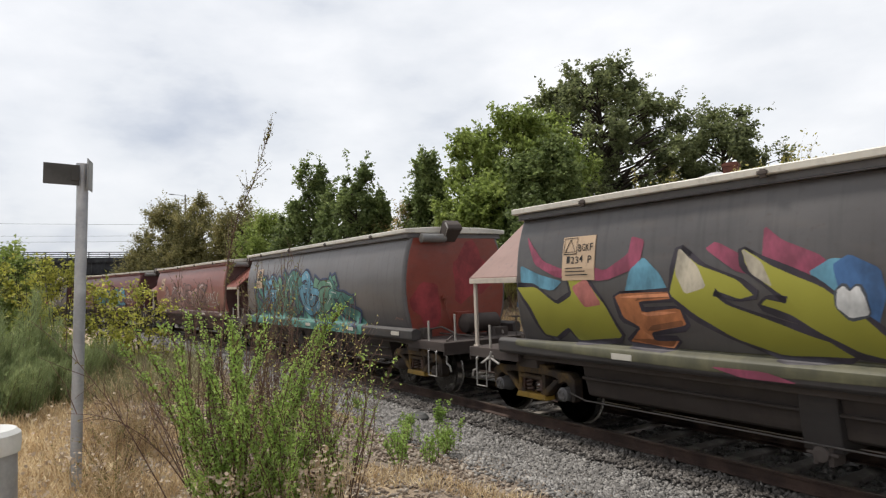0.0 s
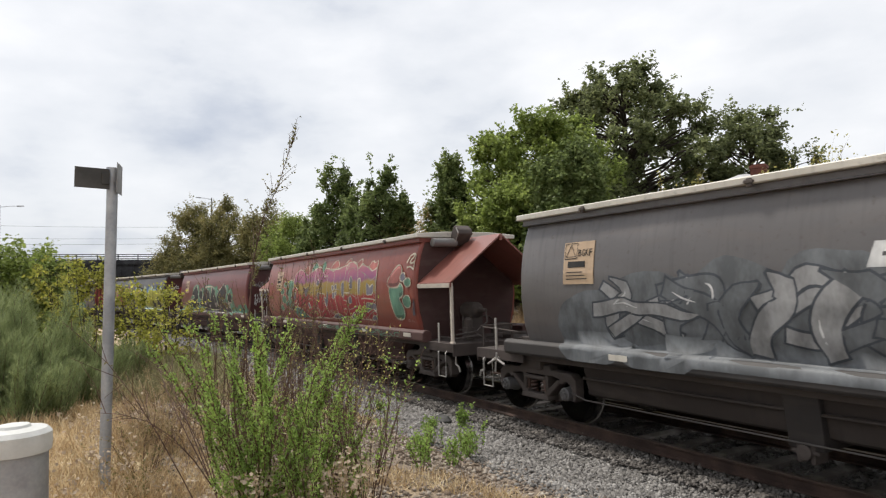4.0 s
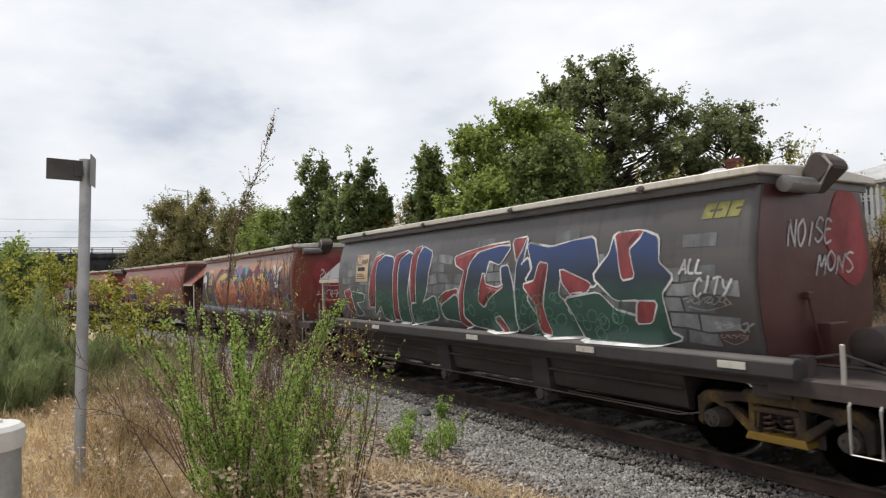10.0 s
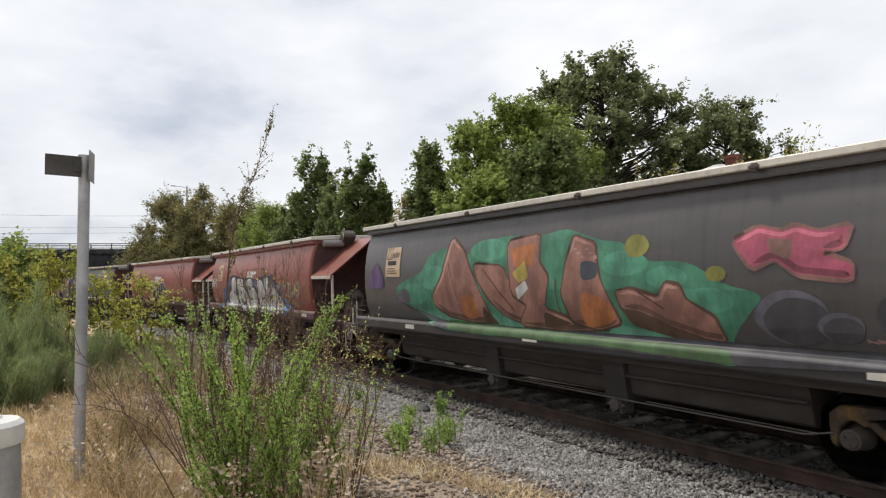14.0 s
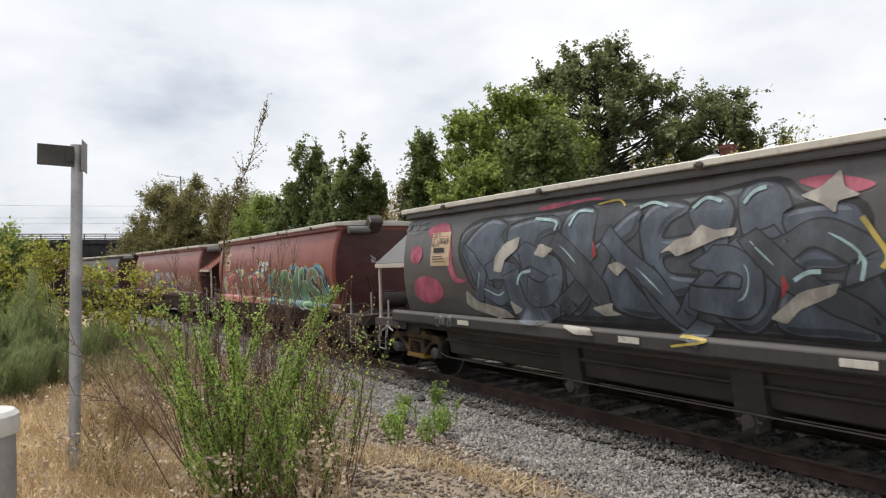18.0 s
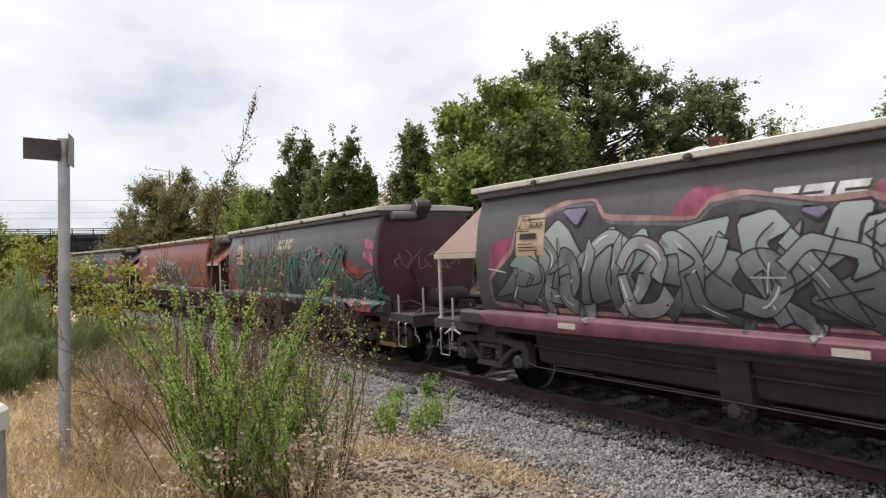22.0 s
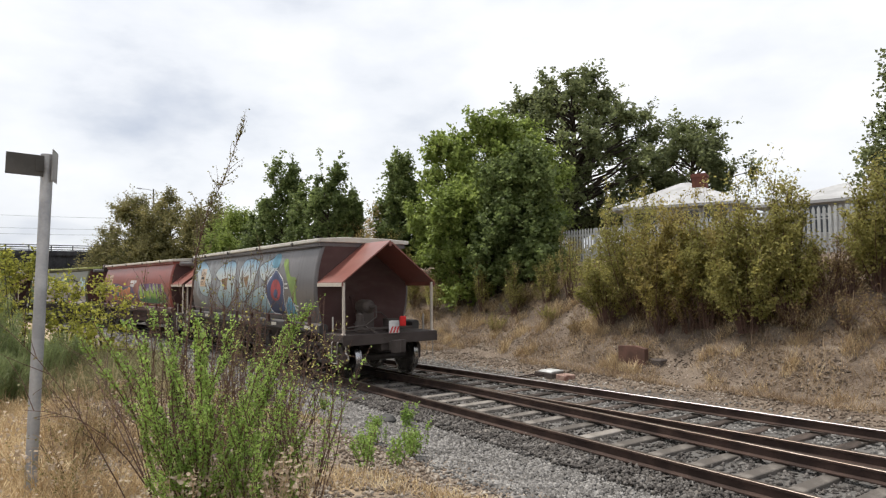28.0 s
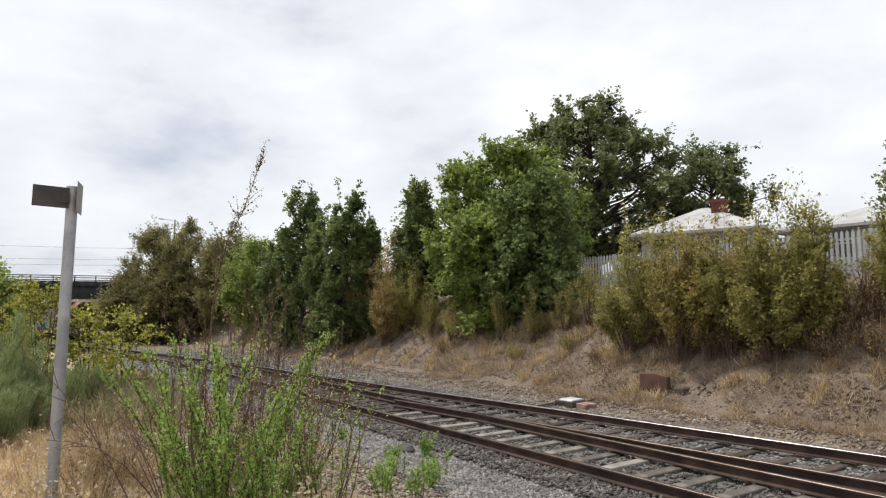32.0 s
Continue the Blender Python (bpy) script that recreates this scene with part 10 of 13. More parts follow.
        m.shape([(-0.82, 2.71), (-0.66, 2.89), (-0.52, 2.79)], P_RED)
        m.shape([(0.18, 2.42), (0.45, 2.59), (0.34, 2.38)], P_RED)
        m.shape([(0.72, 2.27), (0.86, 2.5), (0.9, 2.14), (0.75, 2.06)], P_RED)
        m.shape([(2.66, 2.66), (2.8, 2.84), (2.98, 2.77), (2.76, 2.58), (2.69, 2.46)], P_RED)
        m.shape([(2.32, 2.37), (2.47, 2.48), (2.42, 2.35)], P_RED)
        m.shape([(-4.72, 2.2), (-3.98, 1.69), (-3.47, 1.44), (-4.19, 1.55), (-4.67, 1.9)], P_RED)
        m.shape([(3.07, 2.26), (3.2, 2.08), (3.15, 1.92), (3.09, 1.99)], P_RED)
        m.shape([(-2.21, 1.31), (-2.03, 1.42), (-1.79, 1.22), (-2.08, 1.2)], P_RED)
        m.shape([(-1.51, 1.24), (-0.99, 1.31), (-0.5, 1.24), (-0.48, 1.39), (-0.01, 1.34), (-0.15, 1.23), (-0.88, 1.21)], P_RED)
        m.shape([(0.11, 1.64), (0.41, 1.73), (0.43, 1.35), (0.12, 1.4)], P_RED)
        m.shape([(0.69, 1.85), (1.12, 1.66), (0.8, 1.61)], P_RED)
        m.shape([(1.15, 1.34), (1.27, 1.46), (1.4, 1.24), (1.24, 1.2)], P_RED)
        m.shape([(1.54, 1.7), (1.84, 1.74), (1.98, 1.5)], P_RED)
        m.shape([(2.31, 1.29), (2.42, 1.38), (2.51, 1.21)], P_RED)
        m.shape([(2.78, 1.33), (2.96, 1.47), (3.19, 1.28), (2.97, 1.24)], P_RED)
        m.shape([(-0.37, 2.4), (-0.2, 2.17), (-0.27, 1.9), (-0.38, 2.1)], P_RED)
        m.shape([(0.1, 2.26), (0.49, 2.13), (0.16, 1.97)], P_RED)
        m.shape([(2.25, 1.93), (2.38, 2.14), (2.36, 1.78), (2.26, 1.78)], P_RED)
        m.shape([(-4.24, 1.95), (-3.37, 2), (-2.81, 1.71), (-2.7, 1.47), (-2.2, 1.27), (-3.12, 1.22), (-3.89, 1.51)], F_PALE, P_GREY, 0.014)
        m.shape([(-3.51, 2.46), (-3.04, 2.74), (-2.57, 2.95), (-2.18, 2.92), (-2.24, 2.58), (-2.61, 2.51), (-2.35, 2.19), (-2.49, 1.96), (-2.76, 1.96), (-3.29, 2.12)], F_PALE, P_GREY, 0.014)
        m.shape([(-2.21, 2.81), (-1.89, 2.64), (-1.63, 2.33), (-1.75, 2.19), (-2.1, 2.27)], F_PALE, P_GREY, 0.014)
        m.shape([(-1.71, 1.96), (-1.31, 2.25), (-0.93, 2.77), (-0.77, 2.65), (-0.54, 2.78), (-0.29, 2.46), (-0.52, 2.17), (-0.74, 1.83), (-0.46, 1.46), (-0.8, 1.32), (-1.62, 1.16), (-2.06, 1.5), (-1.8, 1.81)], F_PALE, P_GREY, 0.014)
        m.shape([(-0.33, 2.46), (-0.15, 2.42), (-0.01, 1.91), (-0.19, 1.84), (0.1, 2.29), (0.72, 2.27), (0.25, 2.04), (0.47, 1.91), (0.64, 1.55), (0.5, 1.31), (-0.22, 1.37), (-0.49, 1.7)], F_PALE, P_GREY, 0.014)
        m.shape([(0.86, 2.5), (1.38, 2.81), (1.67, 2.71), (1.65, 2.52), (1.94, 2.35), (1.93, 2.03), (1.87, 1.93), (1.96, 1.45), (2.21, 1.28), (1.88, 1.17), (1.46, 1.22), (1.19, 1.52), (0.88, 1.68), (0.98, 1.86), (1.26, 1.98), (0.86, 2.03), (1, 2.21)], F_PALE, P_GREY, 0.014)
        m.shape([(1.97, 2.24), (2.47, 2.48), (2.67, 2.37), (2.78, 2.27), (2.78, 1.89), (2.69, 1.84), (2.54, 1.79), (2.34, 1.78), (2.22, 1.42), (1.97, 1.48), (1.93, 1.72)], F_PALE, P_GREY, 0.014)
        m.shape([(2.81, 2.27), (2.94, 2.73), (3.22, 2.61), (3.18, 2.39), (3.2, 2.21), (3.5, 2.38), (3.44, 1.51), (3.35, 1.25), (3.22, 1.24), (3, 1.47), (2.72, 1.7)], F_PALE, P_GREY, 0.014)
        m.shape([(-3.18, 2.52), (-2.76, 2.66), (-2.71, 2.2), (-3.01, 2.18)], P_PALESKY)
        m.shape([(2.85, 2.13), (2.98, 2.08), (3.03, 1.66), (2.76, 1.69)], P_PALESKY)
        m.shape([(1.15, 1.63), (1.46, 1.56), (1.83, 1.3), (1.46, 1.24)], P_PALESKY)
        m.shape([(-0.37, 2.4), (-0.23, 2.15), (-0.29, 1.92), (-0.41, 2.1)], P_DARKRED)
        m.shape([(-1.29, 1.89), (-0.9, 1.77), (-1.26, 1.73)], P_DARKRED)
        m.shape([(1.43, 2.03), (1.73, 2.01), (1.63, 1.95), (1.39, 1.97)], P_DARKRED)
        m.shape([(2.25, 1.93), (2.4, 2.14), (2.38, 1.78), (2.26, 1.77)], P_DARKRED)
        m.shape([(2.72, 2.12), (2.79, 1.88), (2.71, 1.86)], P_DARKRED)
        m.shape([(3.08, 2.21), (3.17, 2.06), (3.12, 1.94)], P_DARKRED)
        m.shape([(-1.48, 2.51), (-1.24, 2.81), (-1.17, 2.75), (-1.37, 2.48)], P_WHITE)
        m.shape([(-0.63, 2.95), (-0.49, 2.97), (-0.36, 2.76), (-0.49, 2.76)], P_WHITE)
        m.shape([(0.26, 2.44), (0.45, 2.63), (0.47, 2.55)], P_WHITE)
        m.shape([(1.43, 2.92), (1.54, 3.04), (1.71, 2.81), (1.64, 2.77)], P_WHITE)
        m.shape([(2.37, 2.53), (2.42, 2.57), (2.64, 2.49), (2.62, 2.44)], P_WHITE)
        m.shape([(2.86, 2.89), (2.92, 2.92), (3.09, 2.8), (3.05, 2.76)], P_WHITE)
        m.shape([(1.92, 2.32), (2, 2.55), (2.06, 2.55), (1.97, 2.35)], P_WHITE)
        m.line([(-2.22, 2.27), (-1.88, 1.96), (-1.94, 1.5)], 0.018, P_GREY)
        m.line([(-1.94, 1.66), (-1.46, 1.45)], 0.018, P_GREY)
        m.line([(-0.59, 1.9), (-0.47, 1.43)], 0.018, P_GREY)
        m.line([(0.46, 1.85), (0.56, 1.55)], 0.018, P_GREY)
        m.line([(1.95, 1.93), (2, 1.51)], 0.018, P_GREY)
        m.line([(3.07, 2.12), (3.21, 1.81), (3.3, 1.5)], 0.018, P_GREY)
        m.line([(-3.33, 1.87), (-2.7, 1.47)], 0.018, P_GREY)
        m.line([(1.58, 2.06), (1.73, 2.13)], 0.018, P_GREY)
        m.line([(1.64, 2.02), (1.79, 2.09)], 0.018, P_GREY)
        m.shape([(3.5, 2.45), (3.77, 2.55), (3.99, 2.32), (3.94, 2.19), (4.44, 2.41), (4.75, 2.85), (4.9, 2.74), (5.02, 2.42), (4.94, 2.2), (4.79, 1.95), (4.41, 1.88), (4.27, 2.01), (4.19, 2), (4.62, 1.75), (4.97, 1.69), (5.12, 1.82), (5.58, 1.66), (5.58, 1.51), (5.14, 1.23), (3.77, 1.23), (4.02, 1.52), (3.72, 1.72)], F_PALE, P_GREY, 0.014)
        m.shape([(4.64, 1.8), (5.08, 1.95), (4.99, 1.74)], P_GREEN)
        m.shape([(4.93, 1.95), (5.2, 2.01), (5.08, 1.82)], P_RED)
        m.shape([(4.75, 2.82), (4.88, 2.72), (4.94, 2.23), (4.8, 2.14)], P_PALESKY)
        m.shape([(4.98, 2.36), (5.08, 2.7), (5.17, 2.43), (5.24, 2.65), (5.34, 2.31), (5.28, 2.22), (5.2, 2.32), (5.1, 2.01), (5.04, 2.04)], P_PALESKY, P_GREY, 0.014)
        m.shape([(5.37, 2.28), (5.32, 2.62), (5.43, 2.64), (5.42, 2.25)], P_PALESKY, P_GREY, 0.014)
        m.shape([(5.32, 1.95), (5.46, 2.61), (5.58, 2.01), (5.5, 1.95), (5.45, 2.1)], P_PALESKY, P_GREY, 0.014)
        m.line([(-5.58, 2.94), (-5.54, 2.57), (-5.42, 2.85), (-5.3, 2.56), (-5.2, 2.95)], 0.075, P_WHITE)
        m.line([(-4.98, 2.99), (-5.15, 2.82), (-5.04, 2.57), (-4.83, 2.62)], 0.075, P_WHITE)
        m.line([(-4.92, 2.53), (-4.78, 2.85), (-4.65, 2.57)], 0.075, P_WHITE)
        m.shape([(-5.26, 2.43), (-5.07, 2.51), (-4.88, 2.44), (-5.07, 2.21)], P_RED)
        m.shape([(-4.86, 2.2), (-4.62, 2.23), (-4.49, 2.08), (-4.66, 2.03)], P_RED)
        m.shape([(-4.75, 1.94), (-4.54, 2.08), (-4.25, 1.75), (-4.45, 1.6)], P_RED)
        m.shape([(-4.83, 2.62), (-4.65, 2.66), (-4.48, 2.25), (-4.51, 2.17), (-4.65, 2.23)], P_WHITE)
        m.shape([(-4.49, 2.13), (-4.19, 1.73), (-4.41, 1.73)], P_WHITE)
        m.shape([(-4.25, 1.97), (-3.8, 1.97), (-3.84, 1.6), (-4, 1.71)], F_PALE)
        m.shape([(-4.37, 1.61), (-4.11, 1.67), (-3.84, 1.54), (-3.85, 1.47), (-4.18, 1.49)], P_RED)
        ends.scrawl(-0.7, 0.6, 2.0, 2.7, P_SILVER, turns=4, w=0.04)
    elif k == 19:
        m.shape([(-1.18, 2.66), (1.25, 2.64), (1.18, 1.57), (-1.22, 1.56)], P_PALERED)
        emblem(m, -0.46, 2.23, 1.06, 0.32, P_WHITE)
        m.shape([(1.14, 2.31), (1.89, 2.36), (2.71, 2.38), (3.5, 2.38), (4.48, 2.33), (4.82, 2.09), (5.22, 1.89), (5.19, 1.59), (3.02, 1.51), (1.06, 1.57)], P_PURPLE, soft=True)
        m.shape([(-3.83, 2.35), (-2.61, 2.38), (-1.39, 2.25), (-0.2, 2.25), (0.31, 1.93), (0.16, 1.57), (-3.57, 1.53)], P_PURPLE, soft=True)
        m.shape([(-3.42, 1.99), (-3.72, 2.35), (-3.1, 2.24), (-2.51, 2.33), (-2.62, 2), (-2.96, 1.8), (-2.59, 1.52), (-3.6, 1.48), (-3.61, 1.69)], P_ORANGE, P_DEEPSEA, 0.05)
        m.shape([(-2.52, 2.19), (-1.8, 2.14), (-1.58, 1.91), (-1.88, 1.49), (-2.71, 1.46), (-2.48, 1.81)], P_ORANGE, P_DEEPSEA, 0.05)
        m.shape([(-1.72, 2.05), (-1.07, 2.18), (-0.7, 2.13), (-0.74, 1.84), (-1.08, 1.48), (-1.81, 1.47), (-1.54, 1.73)], P_ORANGE, P_DEEPSEA, 0.05)
        m.shape([(-1.07, 2.09), (-0.69, 2.24), (-0.31, 2.19), (-0.36, 1.93), (0.12, 1.93), (0.13, 1.69), (-0.33, 1.51), (-1, 1.48), (-0.66, 1.84)], P_ORANGE, P_DEEPSEA, 0.05)
        m.shape([(-3.01, 2), (-2.8, 1.9), (-3, 1.65)], P_DEEPSEA)
        m.shape([(-2.18, 1.91), (-2.05, 1.72), (-2.28, 1.57)], P_DEEPSEA)
        m.shape([(-1.25, 1.92), (-1.05, 1.79), (-1.33, 1.6)], P_DEEPSEA)
        m.shape([(-0.46, 1.8), (-0.19, 1.76), (-0.41, 1.68)], P_DEEPSEA)
        m.shape([(1.24, 2.34), (1.58, 2.12), (1.71, 1.88), (1.65, 1.56), (1.29, 1.58), (1.14, 1.94)], F_BLADE, P_BLACK, 0.03, P_CREAM)
        m.shape([(1.78, 2.4), (1.89, 2.19), (2.35, 1.99), (2.71, 2.09), (2.8, 1.83), (2.72, 1.57), (2.17, 1.51), (1.95, 1.81)], F_BLADE, P_BLACK, 0.03, P_CREAM)
        m.shape([(2.76, 2.41), (2.96, 2.12), (3.39, 1.85), (3.32, 2.39), (3.67, 2.09), (3.74, 1.8), (3.71, 1.56), (3.01, 1.46), (2.99, 1.71)], F_BLADE, P_BLACK, 0.03, P_CREAM)
        m.shape([(3.82, 2.37), (4.04, 2.09), (4.45, 1.84), (4.76, 2.03), (4.48, 2.3), (4.6, 2.32), (4.84, 2.14), (4.88, 1.88), (5.16, 1.84), (5.09, 1.63), (4.92, 1.55), (4.15, 1.47), (3.8, 1.68), (3.95, 1.8)], F_BLADE, P_BLACK, 0.03, P_CREAM)
        m.shape([(1.31, 1.69), (2.74, 1.67), (3.72, 1.65), (4.17, 1.56), (4.98, 1.62), (4.91, 1.53), (4.14, 1.45), (3, 1.45), (2.16, 1.49), (1.3, 1.56)], P_GREEN)
        m.shape([(1.16, 2.16), (1.27, 2.22), (1.3, 2.07), (1.18, 2.05)], P_SILVER)
        m.shape([(1.17, 2.03), (1.31, 2.05), (1.31, 1.93), (1.18, 1.91)], P_SLATE)
        m.shape([(1.77, 2.21), (1.85, 2.1), (1.93, 1.95), (1.83, 1.95)], P_SILVER)
        m.shape([(1.87, 1.94), (1.97, 1.81), (1.9, 1.74), (1.83, 1.8)], P_SLATE)
        m.shape([(2.36, 2.14), (2.54, 2.17), (2.58, 2.06), (2.43, 2.04)], P_SILVER)
        m.shape([(2.73, 2.2), (2.81, 2.09), (2.88, 1.96), (2.78, 1.96)], P_SLATE)
        m.shape([(3.32, 2.27), (3.44, 2.17), (3.45, 2.07), (3.36, 2.06)], P_SILVER)
        m.shape([(3.36, 2.04), (3.47, 2.04), (3.49, 1.94), (3.39, 1.94)], P_SLATE)
        m.shape([(3.81, 2.21), (3.88, 2.12), (3.89, 2.02), (3.82, 2.03)], P_SILVER)
        m.shape([(3.83, 2.01), (3.91, 2), (3.94, 1.87), (3.84, 1.9)], P_SLATE)
        m.shape([(4.51, 2.15), (4.59, 2.2), (4.6, 2.06), (4.51, 2.03)], P_SILVER)
        m.shape([(4.51, 2.01), (4.6, 2.03), (4.59, 1.92), (4.49, 1.83)], P_SLATE)
        m.shape([(4.07, 1.75), (4.33, 1.79), (4.19, 1.69)], P_BLACK)
        m.line([(3.78, 1.56), (3.93, 1.69), (4.13, 1.72)], 0.03, P_BLACK)
        m.scrawl(0.3, 0.58, 1.72, 1.89, P_BROWN, w=0.022, turns=3)
        m.line([(-5.27, 2.24), (-5.1, 2.03), (-4.74, 2.19)], 0.05, P_FAINT)
        m.line([(-5.38, 2.03), (-5.34, 1.77), (-4.98, 1.75), (-4.83, 1.98), (-5.19, 2.01)], 0.05, P_FAINT)
        m.line([(-4.56, 2.23), (-4.5, 1.94), (-4.33, 1.96)], 0.05, P_FAINT)
        m.line([(-4.32, 2.18), (-4.16, 2.04), (-3.96, 2.21), (-4.26, 1.89)], 0.05, P_FAINT)
        m.line([(-4.82, 1.68), (-4.32, 1.64)], 0.05, P_FAINT)
        m.scrawl(-3.1, -1.32, 1.12, 1.12, P_FAINTRED, w=0.03, turns=6)
        m.scrawl(-0.54, 1.02, 1.12, 1.12, P_FAINTRED, w=0.035, turns=6)
    elif k == 20:
        m.shape([(-5.58, 3.11), (-4.07, 3.15), (-0.18, 3.15), (2.91, 3.15), (3.42, 2.85), (2.2, 2.16), (0.9, 1.54), (-2.48, 1.54), (-4.86, 1.82)], P_ASH, soft=True)
        m.shape([(-5.4, 3.1), (-4.39, 3.12), (-3.24, 2.59), (-3.49, 1.94), (-4.45, 2.05), (-4.84, 2.51)], F_GHOST, P_SLATE, 0.03, soft=True)
        m.shape([(-2.68, 2.68), (-1.53, 3.06), (-0.64, 2.92), (-0.6, 2.07), (-1.38, 1.57), (-2.34, 1.85), (-2.01, 2.36)], F_GHOST, P_SLATE, 0.03, soft=True)
        m.shape([(-0.11, 2.72), (0.36, 3.07), (1.44, 2.98), (1.41, 2.59), (1.05, 1.99), (0.15, 1.79), (-0.02, 2.16)], F_GHOST, P_SLATE, 0.03, soft=True)
        m.shape([(1.72, 2.84), (2.52, 3.01), (2.98, 3.15), (3.14, 2.78), (2.67, 2.64), (2.2, 2.41), (1.79, 2.58)], F_GHOST, P_SLATE, 0.03, soft=True)
        m.shape([(0.58, 1.8), (2.02, 2.24), (2.96, 1.61), (2.03, 1.49), (0.95, 1.63)], F_GHOST, P_SLATE, 0.03, soft=True)
        m.shape([(-2.04, 2.47), (-1.27, 2.55), (-1.35, 2.06)], P_TAN)
        m.shape([(0.28, 2.52), (0.8, 2.6), (0.64, 2.16)], P_TAN)
        m.shape([(2.2, 2.16), (2.99, 2.71), (3.61, 2.39), (3.67, 1.48), (2.74, 1.52)], P_NAVY, P_WHITE, 0.03)
        m.disc(3.06, 2.14, 0.38, 0.30, P_RED)
        m.disc(3.06, 2.04, 0.16, 0.13, P_NAVY)
        m.shape([(3.46, 2.92), (3.75, 2.95), (4.03, 2.53), (4.47, 2.45), (4.47, 2.02), (4.53, 1.66), (4.25, 1.94), (3.91, 2.38)], P_LIME, soft=True)
        m.shape([(3.77, 1.75), (4.05, 1.98), (4.39, 1.66), (4.44, 1.45), (3.8, 1.45)], P_SKY, P_WHITE, 0.02)
        m.shape([(2.63, 2.8), (2.71, 3.12), (3.13, 3.11), (3.14, 2.78)], P_SKY, soft=True)
        m.line([(3.69, 2.31), (3.91, 2.31)], 0.04, P_WHITE)
        m.line([(3.71, 2.2), (3.94, 2.2)], 0.04, P_WHITE)
        m.line([(4.35, 1.76), (4.58, 1.72)], 0.04, P_WHITE)
        m.line([(4.35, 1.67), (4.54, 1.63)], 0.04, P_WHITE)
        m.scrawl(4.98, 5.3, 1.67, 1.92, P_ASH, w=0.03, turns=3)
        m.scrawl(5.45, 5.58, 1.58, 1.65, P_FAINT, w=0.02, turns=4)
    else:
        pal = ([P_SILVER, P_GREY], [P_CORAL, P_CREAM], [P_TEAL, P_SKY], [P_FAINT, P_ROSE])[k % 4]
        m.wild(-3.6, 2.9, 1.4, 2.4, 6, pal, P_BLACK, shine=P_WHITE)
        m.scrawl(3.2, 4.8, 1.6, 2.2, P_WHITE, turns=5)
    # every wagon: the data panel's writing
    pm = max(14, m.top + 0.2)
    m.group = "panel_writing"
    m.stroke([(-4.46, 2.66), (-4.36, 2.84), (-4.26, 2.66)], 0.018, INK, pm, True)
    m.stroke([(-4.49, 2.63), (-4.23, 2.63), (-4.23, 2.86), (-4.49, 2.86)], 0.014, INK, pm, True)
    m.tag("BGKF", -4.2, -3.9, 2.66, 2.76, INK, pm, fat=0.01, slant=0)
    number = {1: "1234 P", 2: "1189 B", 7: "1235 B", 9: "1157 F", 10: "1156 T", 15: "1155 K", 18: "1242 P"}.get(k)
    if number:
        m.tag(number, -4.42, -3.92, 2.5, 2.6, INK, pm, fat=0.01, slant=0)
    else:
        m.poly([(-4.42, 2.5), (-4.05, 2.5), (-4.05, 2.59), (-4.42, 2.59)], INK, pm)
    for j in range(3):
        m.poly([(-4.45, 2.32 + j * 0.05), (-4.0 - 0.05 * j, 2.32 + j * 0.05), (-4.0 - 0.05 * j, 2.335 + j * 0.05), (-4.45, 2.335 + j * 0.05)], INK, pm)
    m.group = "painted_piece"
    m.scrawl(5.15, 5.5, 1.5, 1.56, P_FAINT, w=0.012, turns=5)
    m.lay(TRAIN[k])
    if ends.v:
        ends.lay(TRAIN[k], end=5.635)


def sill_plates():
    s = Shape()
    s.box(-0.17, 0.17, -1.434, -1.421, 1.19, 1.27)
    plate = s.mesh("reflector_plate", CREAM)
    r = Shape()
    r.tube([(-5.6, -1.46, 1.49), (5.6, -1.46, 1.49)], 0.015, 6)
    for x in np.arange(-5.55, 5.6, 1.38):
        r.box(x - 0.025, x + 0.025, -1.47, -1.40, 1.27, 1.50)
    rail = r.mesh("side_rail", SILLRED)
    for k, w in TRAIN.items():
        for x in (-3.4, 0.35, 3.1, 5.35):
            part("reflector_plate", plate, w, at=pose(x, 0, 0))
        if k in (6, 9, 19, 20):
            part("side_rail", rail, w)


for k in TRAIN:
    mural(k)
sill_plates()
# tail equipment on the last wagon
tail = TRAIN[20]
s_ = Shape()
s_.box(7.06, 7.14, 0.18, 0.34, 1.28, 1.52)
part("tail_lamp", s_.mesh("tail_lamp", TAILRED, bevel=0.02), tail, "red tail marker lamp")
s_ = Shape()
s_.box(7.08, 7.10, -0.12, 0.16, 1.12, 1.42)
part("tail_disc", s_.mesh("tail_disc", P_WHITE, bevel=0.006), tail, "red and white striped marker plate")
s_ = Shape()
for j in range(3):
    s_.prism([(-0.11 + j * 0.09, 1.13), (-0.07 + j * 0.09, 1.13), (0.0 + j * 0.08, 1.28), (-0.04 + j * 0.08, 1.28)], "x", 7.101, 7.105)
part("tail_stripes", s_.mesh("tail_stripes", TAILRED), tail)

